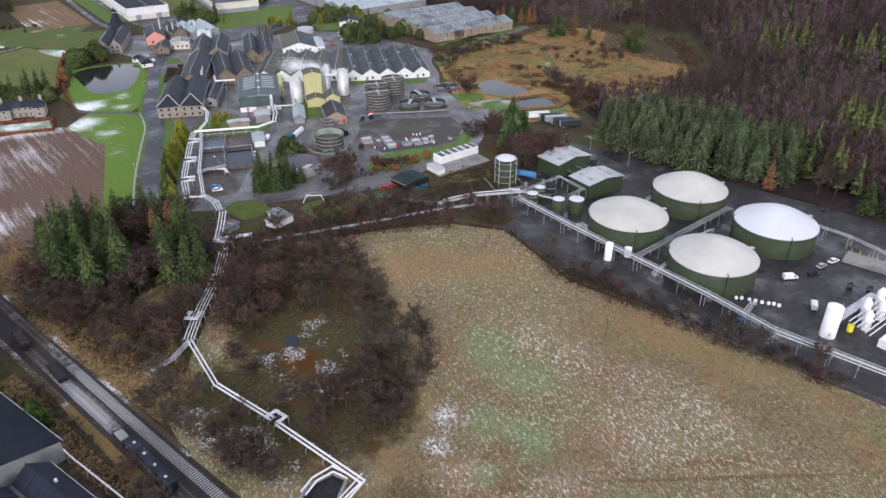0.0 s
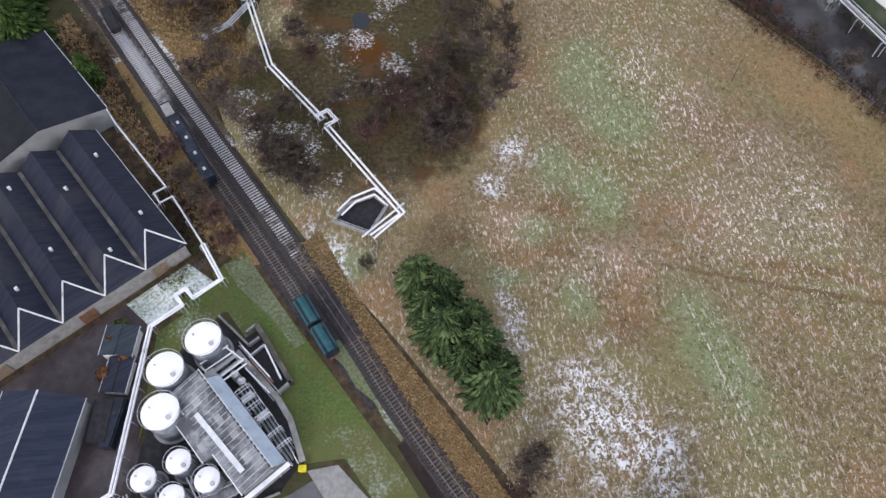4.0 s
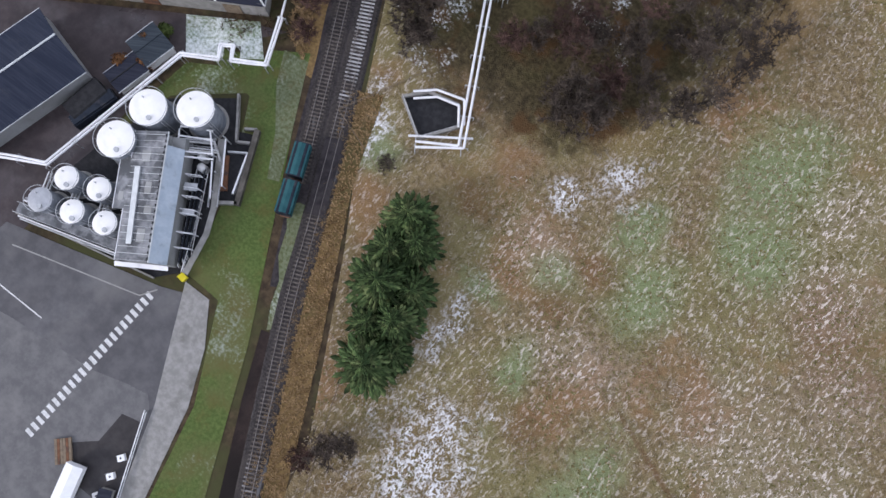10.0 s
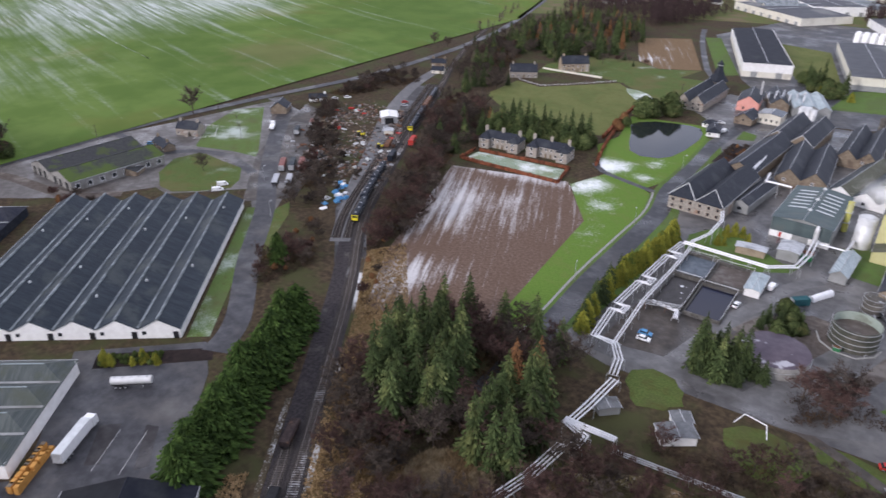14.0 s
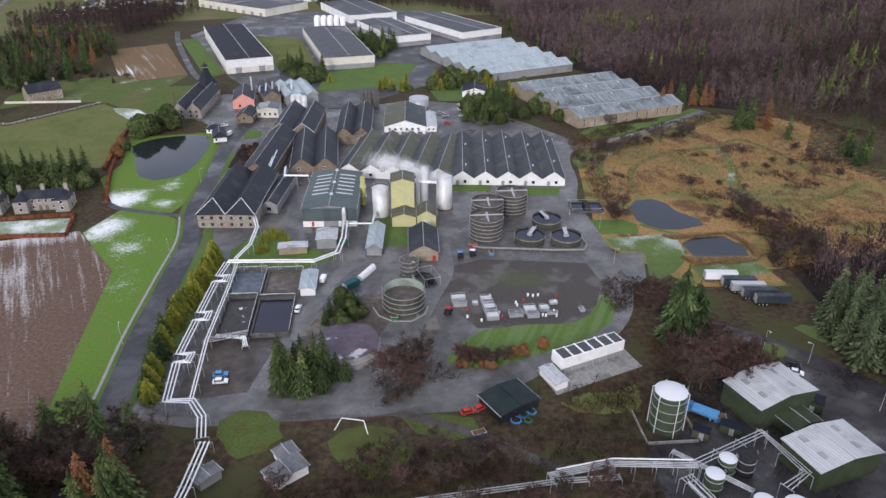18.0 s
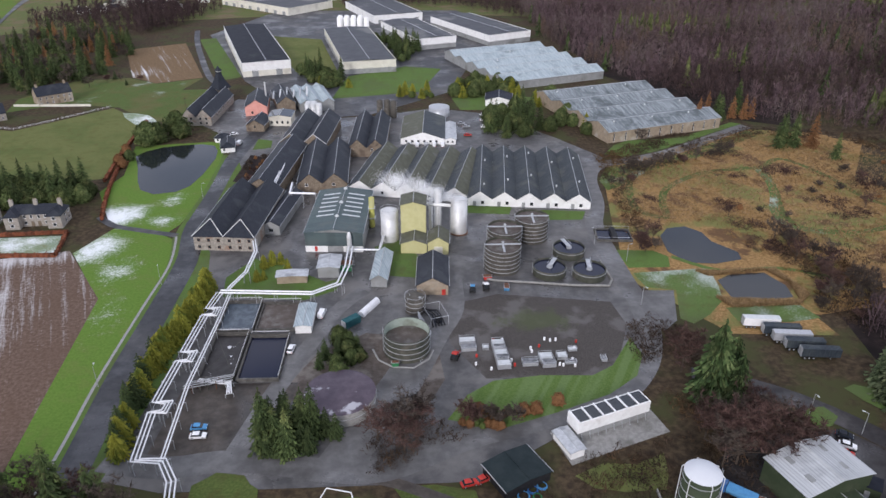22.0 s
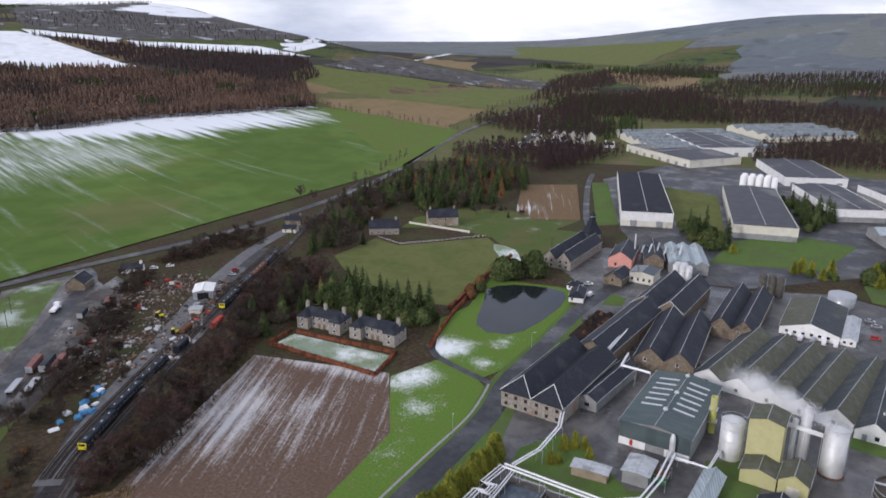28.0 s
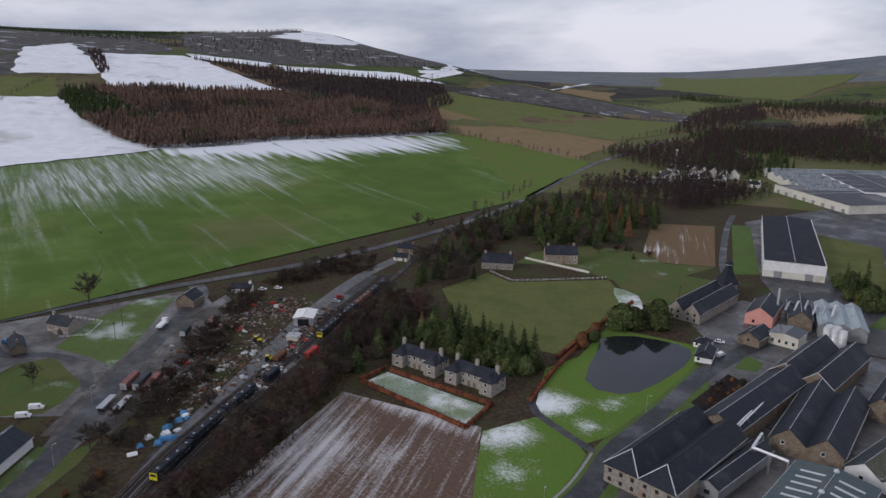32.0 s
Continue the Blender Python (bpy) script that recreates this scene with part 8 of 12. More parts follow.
hall("bunker", (36.4, 217.0), (47.7, 223.0), 10, 3.0, 0.7, 1, "black", "felt_green", cap="felt_green", label="low dark green-black bunker by the road", category="shed")
for x, y, r, m, lab in ((40.6, 218.0, 1.5, "sky_blue", "coil of bright blue hose on the mud"), (43.0, 219.8, 1.3, "blue", "coil of dark blue hose on the mud"), (45.4, 221.0, 1.3, "sky_blue", "smaller coil of blue hose beside the bunker"), (43.8, 217.6, 1.1, "green", "coil of green hose beside the bunker")):
    hc = thing("hose_coil", x, y, 0.06, 0, lab, "hose", "hose coils")
    for k in range(3):
        part("turn", Geo().lathe(0, 0, [(r - 0.09 - 0.1 * k, 0.05 + 0.16 * k), (r + 0.07 - 0.1 * k, 0.05 + 0.16 * k), (r + 0.07 - 0.1 * k, 0.2 + 0.16 * k), (r - 0.09 - 0.1 * k, 0.2 + 0.16 * k)], 20), m, hc)
hall("white_hut", (-20.2, 198), (-12.8, 203.4), 5.4, 2.8, 0.5, 1, "white_wall", "hut_felt", label="white hut with a grey roof on the rough grass", category="hut")
hall("white_hut", (-19.6, 206), (-15.6, 208.6), 4.2, 2.6, 0.4, 1, "white_wall", "hut_felt", label="smaller hut with a grey roof", category="hut")
hall("grey_hut", (-37.6, 199.6), (-33.4, 203.6), 4.0, 2.6, 0.3, 1, "grey_wall", "hut_felt", label="small grey kiosk beside the pipes", category="hut")
gate = thing("pipe_gate", -2.5, 219, 0, -0.25, "white pipe height barrier over the track", "barrier")
part("beam", Geo().pipe([(-4.5, -2, 0), (-3, 0, 2.6), (3, 0, 2.6), (4.5, -2, 0)], 0.14, 6), "white", gate)

# -- digesters
def digester(x, y, mat, label):
    t = thing("digester", x, y, 0, 0, label, "digester", "domed digesters")
    r, h, n = 14.5, 8.3, 56
    part("wall", Geo().lathe(0, 0, [(r, 0), (r, h)], n), "dark_green", t, smooth=True)
    prof = [(r + 0.15, h - 0.1)] + [(r * math.cos(a * math.pi / 24), h + 6.0 * (1 - math.cos(a * math.pi / 24) ** 1.45)) for a in range(1, 12)] + [(0.1, h + 6.0)]
    part("membrane_dome", Geo().lathe(0, 0, prof, n), mat, t, smooth=True)
    part("rim", Geo().lathe(0, 0, [(r + 0.02, h - 0.35), (r + 0.2, h - 0.35), (r + 0.2, h - 0.1), (r + 0.02, h - 0.1)], n), "galv", t)
    for a in (0.3, 2.6, 4.4):
        cx, cy = math.cos(a), math.sin(a)
        part("standpipe", Geo().rod((cx * (r + 0.3), cy * (r + 0.3), 0), (cx * (r + 0.3), cy * (r + 0.3), h + 0.4), 0.14, 6).rod((cx * (r + 0.3), cy * (r + 0.3), h + 0.4), (cx * (r - 0.4), cy * (r - 0.4), h + 0.7), 0.12, 6), "dark_green", t)
    part("stair", Geo().box(r + 0.1, -0.6, 0, r + 1.6, 0.6, 0.2).rod((r + 0.3, -0.6, 0), (r + 0.3, -0.6, h), 0.07, 4).rod((r + 1.3, -0.6, 0), (r + 1.3, -0.6, h), 0.07, 4).box(r + 0.1, -0.7, h - 0.2, r + 1.5, 0.7, h), "galv", t)
    return t


digester(107.4, 157.6, "dome", "dark green digester under an off-white dome")
digester(143.2, 171.6, "dome", "dark green digester under an off-white dome behind the pipe bridge")
digester(120.0, 122.4, "dome", "dark green digester under a cream dome by the pipe rack")
digester(156.4, 136.6, "dome_white", "dark green digester under a clean white dome")
gt = tank("gas_tower", 79.3, 212.6, 4.15, 12.0, "dark_green", "dark green tower tank with white cap and standpipes", roof="dome_white", dome=1.2, rings=4, rail=False)
for a in (0.4, 1.5, 2.6, 3.7, 4.8, 5.9):
    cx, cy = math.cos(a), math.sin(a)
    part("standpipe", Geo().pipe([(cx * 4.6, cy * 4.6, 0), (cx * 4.6, cy * 4.6, 11.8), (cx * 4.1, cy * 4.1, 12.3)], 0.11, 6), "lagging", gt)
part("bund", Geo().box(-7, -6.4, 0, 7, -6.1, 0.9).box(-7, -6.4, 0, -6.7, 6, 0.9).box(6.7, -6.4, 0, 7, 6, 0.9), "concrete", gt)
tank("green_vessel", 89.8, 181, 2.4, 6.0, "dark_green", "dark green vessel with a white lid", "green vessels", roof="dome_white", dome=0.3)
tank("green_vessel", 97.0, 179.6, 3.0, 5.6, "dark_green", "wider dark green vessel with a white lid", "green vessels", roof="dome_white", dome=0.3)
tank("green_vessel", 86.5, 194.5, 1.7, 2.8, "black", "short black vessel beside the hall", "green vessels", dome=0.4)
tank("white_column", 91.2, 141.6, 1.35, 6.6, "white_tank", "white insulated column beside the pipe rack", "white columns", dome=0.4)
tank("white_column", 99.2, 141.8, 1.3, 3.4, "white_tank", "short white column beside the pipe rack", "white columns", dome=0.3)
tank("white_column", 133.4, 82.2, 2.3, 10.5, "white_tank", "tall white column in the gas plant", "white columns", dome=0.5)
hall("process_shed", (102.6, 209.0), (121.2, 215.6), 13, 7.4, 1.6, 1, "dark_green", "pale_sheet", label="dark green shed with a pale grey sheet roof", category="shed", cap="pale_sheet")
hall("process_shed", (106.6, 187.6), (125.0, 192.8), 12, 6.6, 1.3, 1, "dark_green", "pale_sheet", label="smaller dark green shed with a pale grey roof", category="shed", cap="pale_sheet")
hall("process_annex", (110.5, 205.0), (119, 208), 6.5, 3.6, 0.8, 1, "dark_green", "dark_green", label="dark green annex between the sheds", category="shed")
for (ax, ay, tt) in ((102.6, 209.0, 0.341), (106.6, 187.6, 0.275)):
    rl = thing("roof_light_set", ax, ay, 0, tt, "dark roof lights on the white roof", "skylight")
    zz = 7.4 if ay > 200 else 6.6
    for x, y in ((4, 2.6), (4, 8.6), (14, 2.6), (14, 8.6)):
        lift = zz + (1.6 if ay > 200 else 1.3) * (x / 9.6 if x < 9 else (19.2 - x) / 9.6) + 0.14
        part("roof_light", Geo().box(x - 0.7, y, lift - 0.25, x + 0.7, y + 2.2, lift), "grey_wall", rl)
rack("pipe_rack", [(76, 191), (85.2, 165), (97.7, 132.7), (107.5, 107.5), (115, 84.6), (132, 58)], 4.4, 4, 0.12, "long galvanised pipe rack in front of the digesters", spread=0.95, step=7, mat="galv")
rack("pipe_rack", [(77, 190.4), (86.2, 164.6), (98.7, 132.4), (108.5, 107.2), (116, 84.3), (133, 58)], 3.2, 2, 0.2, "lower white pipes of the rack", spread=1.5, step=14)
rack("pipe_rack", [(98.7, 134.2), (126, 146), (152, 157)], 4.6, 3, 0.13, "galvanised pipe bridge between the digesters", spread=0.95, step=8, mat="galv")
rack("pipe_rack", [(172, 140), (180, 124), (184, 104)], 4.4, 3, 0.13, "pipe rack beyond the white dome", spread=0.9, step=8, mat="galv")
rack("pipe_rack", [(80, 195), (101, 204), (105, 190), (98, 186)], 4.2, 3, 0.13, "galvanised pipe rack round the vessels", spread=1.0, step=6, mat="galv")
rack("pipe_rack", [(76, 200), (84, 192), (90, 186)], 3.6, 3, 0.16, "grey pipes below the tower tank", spread=0.6, step=5, mat="galv")
gp = thing("gas_plant", 146, 78, 0, 0.35, "gas upgrading plant of white vessels and pipes", "plant")
for i in range(4):
    part("vessel", Geo().lathe(2 + 4.5 * i, 3 + 3 * (i % 2), [(1.3, 0), (1.3, 5.5 + 1.2 * (i % 2)), (0.4, 7 + 1.2 * (i % 2))], 14), "white_tank", gp, smooth=True)
for i in range(3):
    part("container", Geo().box(-4 + 7 * i, -6, 0.1, 2 + 7 * i, -3.4, 2.8), "white_wall", gp)
for i in range(6):
    part("pipe", Geo().pipe([(-5, -1 + i * 1.3, 3 + 0.3 * i), (20, -1 + i * 1.3, 3 + 0.3 * i)], 0.18, 6), "lagging", gp)
part("platform", Geo().box(-5, 7.5, 3.4, 18, 10, 3.6), "galv", gp)
tank("yellow_vessel", 141.5, 82.0, 0.9, 2.2, "bright_yellow", "small yellow vessel in the gas plant", dome=0.3)
skid = thing("loading_dock", 178, 112, 0, 0.6, "grey concrete loading dock with yellow rails", "dock")
part("slab", Geo().box(-4, -8, 0, 4, 8, 1.1), "concrete", skid)
for i in range(6):
    part("bollard", Geo().rod((5, -7 + 2.8 * i, 0), (5, -7 + 2.8 * i, 1.6), 0.14, 6), "bright_yellow", skid)


# -- steam drifting from the stills
rn7 = random.Random(7)
puff = Geo()
for i in range(26):
    f = i / 25
    cx, cy, cz = 31 - 26 * f + rn7.uniform(-2, 2), 368 + 6 * f + rn7.uniform(-2, 2), 10 + 5 * f ** 0.7 + rn7.uniform(-1.2, 1.2)
    r = rn7.uniform(1.6, 2.6) + 3.2 * f
    for _ in range(int(900 + 2600 * f)):
        q = (cx + rn7.gauss(0, 0.5) * r, cy + rn7.gauss(0, 0.5) * r, cz + rn7.gauss(0, 0.42) * r)
        v = [q] + [(q[0] + rn7.uniform(-0.13, 0.13), q[1] + rn7.uniform(-0.13, 0.13), q[2] + rn7.uniform(-0.13, 0.13)) for _ in range(2)]
        puff.v += v
        puff.f.append((len(puff.v) - 3, len(puff.v) - 2, len(puff.v) - 1))
alone("steam_plume", puff, "steam", "thin white steam drifting over the roofs", "steam", kind="stuff")
# -- small plant round the open tank
tank("dark_vessel", 15.6, 298.5, 3.2, 5.4, "wood_tank", "dark round vessel behind the open tank", dome=0.4, rings=3, rail=True)
bx = thing("teal_container", -5.0, 291.0, 0, 0.75, "teal steel container beside the evergreens", "container")
part("body", Geo().box(-3, -1.25, 0.1, 3, 1.25, 2.6), "teal", bx)
part("door", Geo().box(-3.06, -1.1, 0.2, -3.0, 1.1, 2.5), "galv", bx)
tb = thing("tube_trailer", 0.2, 300.0, 0, 1.05, "long white half-round tube beside the container", "tank")
part("shell", Geo().prism([(1.3 * math.cos(math.pi * k / 10), 1.9 * math.sin(math.pi * k / 10)) for k in range(11)], -5, 5), "lagging", tb).rotation_euler.z = math.pi / 2
alone("tank_kerb", Geo().pipe([(2.6, 277), (4.6, 271.5), (8.9, 268.1), (15, 267.5), (19.6, 271.6), (21, 276)] and [(2.6, 277, 0.2), (4.6, 271.5, 0.2), (8.9, 268.1, 0.2), (15, 267.5, 0.2), (19.6, 271.6, 0.2), (21, 276, 0.2)], 0.3, 6), "kerb", "pale kerb round the open tank", "kerb", kind="structure")
for k in range(5):
    part_way = [(17 + 0.5 * k, 270 + k, 0.4), (18.5 + 0.5 * k, 284, 0.4 + 0.3 * k), (16.5, 294, 1.0 + 0.4 * k)]
    rp = thing("tank_pipe", 0, 0, 0, 0, "grey pipe between the open tank and the dark vessel", "pipe", "tank pipes")
    part("pipe", Geo().pipe(part_way, 0.14, 5), "galv", rp)
# -- clutter in the digester yard
rn6 = random.Random(6)
for k in range(9):
    x, y = 118 + 1.5 * k + rn6.uniform(-0.4, 0.4), 108.5 - 1.2 * k + rn6.uniform(-0.4, 0.4)
    t = thing("bulk_bag", x, y, 0.06, rn6.uniform(0, 3), "white bulk bag standing in the digester yard", "bag", "bulk bags")
    part("sack", Geo().lathe(0, 0, [(0.5, 0), (0.62, 0.4), (0.55, 0.9), (0.2, 1.1)], 9), "white", t)
for i, (ax, ay, bx2, by2) in enumerate(((101, 128, 112, 134), (113, 97, 122, 103), (121, 142, 138, 149), (124, 176, 138, 186), (92, 168, 97, 150))):
    t = thing("valve_skid", ax, ay, 0, 0, "galvanised valve skid and pipes beside a digester", "pipework", "valve skids")
    for j in range(4):
        part("pipe", Geo().pipe([(0.5 * j, -0.5 * j, 0.3), (0.5 * j, -0.5 * j, 1.2 + 0.3 * j), (bx2 - ax + 0.4 * j, by2 - ay - 0.4 * j, 1.2 + 0.3 * j), (bx2 - ax + 0.4 * j, by2 - ay - 0.4 * j, 0.2)], 0.12, 5), "galv" if j % 2 else "lagging", t)
    part("pump", Geo().box(-0.6, -1.6, 0.1, 0.8, -0.6, 1.0), "blue" if i % 2 else "galv", t)

# -- the apron's south end: pipe rail, crates and a covered trailer
pr = thing("pipe_rail", 0, 0, 0, 0, "pair of pale pipes on low posts beside the apron", "pipes")
for o, z in ((0.0, 0.7), (0.45, 0.7)):
    part("pipe", Geo().pipe([(-18.5 + o, -8.5, z), (-8.5 + o, -25.7, z), (-2.6 + o, -36, z)], 0.11, 6), "galv" if o else "lagging", pr)
for i in range(9):
    part("post", Geo().box(-18.4 + 1.9 * i, -9.2 - 3.27 * i, 0.06, -17.9 + 1.9 * i, -8.9 - 3.27 * i, 0.62), "concrete", pr)
for x, y, q in ((-15.2, -16.8, "white"), (-14.2, -20.2, "white"), (-13.5, -24.0, "galv")):
    cr = thing("pallet_tank", x, y, 0.07, 1.05, "white pallet tank in a wire cage beside the pipes" if q == "white" else "grey pallet tank in a wire cage beside the pipes", "tank", "pallet tanks")
    part("pallet", Geo().box(-0.65, -0.6, 0, 0.65, 0.6, 0.16), "timber", cr)
    part("bottle", Geo().box(-0.62, -0.57, 0.16, 0.62, 0.57, 1.15), q, cr)
    part("cap", Geo().lathe(0, 0, [(0.18, 1.14), (0.18, 1.22)], 8), "black", cr)
ct = thing("covered_trailer", -18.2, -26.0, 0.07, 0.42, "trailer under a taut white cover", "trailer")
part("cover", Geo().prism([(-1.6, 0.8), (1.6, 0.8), (1.6, 2.3), (0, 2.8), (-1.6, 2.3)], -3.6, 3.6), "white", ct)
part("chassis", Geo().box(-1.4, -3.7, 0.45, 1.4, 3.7, 0.8), "black", ct)
for y in (-1.2, 1.2):
    for x in (-1.45, 1.2):
        part("wheel", Geo().box(x, y - 0.45, 0, x + 0.25, y + 0.45, 0.9), "black", ct)
st = thing("timber_stack", -23.4, -23.4, 0.07, 0.9, "stack of brown sleepers on the apron", "timber")
for i in range(6):
    part("sleeper", Geo().box(-1.5 + 0.5 * i, -2.2, 0, -1.06 + 0.5 * i, 2.2, 0.42), "rust" if i % 3 == 1 else "timber", st)
hut = thing("low_store", -11.4, -24.6, 0.07, -1.05, "low flat-roofed dark store beside the pipes", "store")
part("wall", Geo().box(-3.0, -1.1, 0, 3.0, 1.1, 1.5), "concrete", hut)
part("roof", Geo().box(-3.15, -1.2, 1.5, 3.15, 1.2, 1.66), "black_sheet", hut)
skip = thing("tank_container", -68.2, 22.0, 0.05, -0.04, "long black container beside the pipe wall", "container")
part("body", Geo().prism([(-2.1, 0.3), (2.1, 0.3), (2.1, 2.3), (1.6, 2.7), (-1.6, 2.7), (-2.1, 2.3)], -3.9, 3.9), "black", skip)
for i in range(5):
    part("rib", Geo().box(-2.16, -3.6 + 1.7 * i, 0.3, 2.16, -3.48 + 1.7 * i, 2.3), "black_sheet", skip)
for y in (-3.2, 3.0):
    part("bearer", Geo().box(-1.9, y, 0, 1.9, y + 0.3, 0.3), "timber", skip)

# -- dark vessel, hoses and frames between the open tank and the tan store
tangle = thing("hose_trolley", 22.0, 294.0, 0, 0.3, "dark frame of hoses and pipes beside the open tank", "pipework")
for i in range(5):
    part("hose", Geo().pipe([(-2.4 + i, -5.5, 0.5), (-2.0 + 0.9 * i, -1.0, 1.6 + 0.3 * (i % 2)), (-2.6 + 1.1 * i, 3.0, 0.8), (-3.4, 5.0 - 0.6 * i, 2.6)], 0.2, 6), "navy" if i % 2 else "black", tangle)
for x, y in ((-3, -5), (3, -5), (3, 4), (-3, 4)):
    part("post", Geo().rod((x, y, 0), (x, y, 3.4), 0.1, 5), "galv", tangle)
part("rail", Geo().pipe([(-3, -5, 3.4), (3, -5, 3.4), (3, 4, 3.4), (-3, 4, 3.4), (-3, -5, 3.4)], 0.08, 5), "galv", tangle)
part("pump", Geo().lathe(0.5, -2.5, [(1.2, 0), (1.2, 1.6), (0.6, 2.1)], 12), "black", tangle)
pit = thing("screen_pit", 95, 350.5, 0, -0.07, "dark railed screening pit beside the works road", "pit")
for a, b, c, e in ((-7, -5, 7, -4.6), (-7, 4.6, 7, 5), (-7, -4.6, -6.6, 4.6), (6.6, -4.6, 7, 4.6)):
    part("wall", Geo().box(a, b, 0, c, e, 1.1), "wet_concrete", pit)
part("water", Geo().box(-6.6, -4.6, 0.1, 6.6, 4.6, 0.5), "basin", pit)
part("screen", Geo().box(-1.0, -4.4, 0.5, 1.0, 4.4, 2.0), "black", pit)
for y in (-5, 5):
    part("handrail", Geo().pipe([(-7, y, 1.1), (-7, y, 2.1), (7, y, 2.1), (7, y, 1.1)], 0.06, 4), "galv", pit)
for x, y, w, d in ((-42.6, 259.6, 13.5, 1.2), (-42.0, 261.6, 12.5, 0.8)):
    fr = thing("weir_frame", x, y, 0, 0.27, "rusty galvanised weir frame at the basins' end", "frame", "weir frames")
    part("beam", Geo().box(-w / 2, -d / 2, 2.2, w / 2, -d / 2 + 0.15, 2.4), "galv", fr)
    part("beam", Geo().box(-w / 2, d / 2 - 0.15, 2.2, w / 2, d / 2, 2.4), "galv", fr)
    for i in range(7):
        part("strut", Geo().box(-w / 2 + i * w / 6.2, -d / 2, 0, -w / 2 + i * w / 6.2 + 0.2, d / 2, 2.3), "rust" if i % 3 == 1 else "tank_green", fr)

# -- clutter between the tower tank and the green sheds
tk = thing("road_tank", 91.4, 215.6, 0, 0.9, "blue road tanker parked beside the tower tank", "tanker")
part("barrel", Geo().prism([(-1.1, 1.0), (1.1, 1.0), (1.35, 1.8), (1.1, 2.7), (-1.1, 2.7), (-1.35, 1.8)], -3.4, 3.4), "sky_blue", tk)
part("chassis", Geo().box(-0.9, -3.6, 0.6, 0.9, 4.8, 1.0), "black", tk)
part("cab", Geo().box(-1.2, 3.6, 0.8, 1.2, 5.4, 2.9), "blue", tk)
for y in (-2.4, -1.2, 4.4):
    for x in (-1.25, 0.95):
        part("wheel", Geo().box(x, y - 0.45, 0, x + 0.3, y + 0.45, 0.9), "black", tk)
for x, y, w, d, h, m, lab in ((87.2, 208.2, 4.2, 2.6, 2.6, "tank_green", "grey-green control kiosk with a flat roof"), (95.7, 209.2, 5.4, 2.6, 2.5, "dark_green", "dark green container beside the pipes"), (121.9, 217, 6.0, 4.4, 3.2, "dark_green", "dark green lean-to between the sheds")):
    kk = thing("plant_kiosk", x, y, 0, -0.6, lab, "kiosk", "plant kiosks")
    part("body", Geo().box(-w / 2, -d / 2, 0, w / 2, d / 2, h), m, kk)
    part("roof", Geo().slab([(-w / 2 - 0.15, -d / 2 - 0.15, h + 0.1), (w / 2 + 0.15, -d / 2 - 0.15, h + 0.1), (w / 2 + 0.15, d / 2 + 0.15, h + 0.25), (-w / 2 - 0.15, d / 2 + 0.15, h + 0.25)], 0.1), "flat_black", kk)
    put_piece("door", door_mesh(0.9, 2.0, "galv"), kk, 0.3, -d / 2 - 0.02, 0.05)
for x, y, r, h, m, lab in ((82.8, 190.8, 2.2, 5.0, "dark_green", "dark green vessel with a pale ribbed lid"), (88.0, 195.4, 2.1, 5.0, "dark_green", "dark green vessel with a pale lid beside the pipes"), (92.8, 195.6, 2.3, 5.6, "black", "black rubber-lined vessel among the pipes")):
    tank("process_vessel", x, y, r, h, m, lab, "process vessels", roof="black" if m == "black" else "dome_white", dome=0.4, rings=2)
# ---------------------------------------------------------------- railway
MAIN = spline([(44, -62), (30, -42), (19, -25.4), (2.9, -2.7), (-13.9, 22.3), (-21.3, 34.8), (-38, 61.5), (-60.7, 96), (-88.5, 139), (-113, 177), (-137.5, 214.5), (-167, 256), (-190, 300), (-226, 374), (-255, 437), (-287, 502), (-316, 570), (-345, 650)], 3.0)


def offset(pts, d):
    out = []
    for i, p in enumerate(pts):
        a, b = pts[max(i - 1, 0)], pts[min(i + 1, len(pts) - 1)]
        k = math.dist(a, b)
        out.append((p[0] - (b[1] - a[1]) / k * d, p[1] + (b[0] - a[0]) / k * d))
    return out


def even(pts, step):
    """Places and headings at even steps along a line."""
    out, left = [], 0.0
    for p, q in zip(pts, pts[1:]):
        d = math.dist(p, q)
        while left < d:
            t = left / d
            out.append((p[0] + (q[0] - p[0]) * t, p[1] + (q[1] - p[1]) * t, math.atan2(q[1] - p[1], q[0] - p[0])))
            left += step
        left -= d
    return out


def bed(name, pts, width, label):
    g = Geo()
    lines = [offset(pts, d) for d in (-width / 2 - 0.5, -width / 2, width / 2, width / 2 + 0.5)]
    for i in range(len(pts)):
        for k, z in enumerate((0.02, 0.22, 0.22, 0.02)):
            g.v.append((*lines[k][i], z + ground_z(*pts[i])))
    g.f = [(4 * i + k, 4 * i + 4 + k, 4 * i + 5 + k, 4 * i + 1 + k) for i in range(len(pts) - 1) for k in range(3)]
    ob = alone(name, g, "ballast", label, "ballast", kind="structure")
    if ob.data.polygons[1].normal.z < 0:
        ob.data.flip_normals()


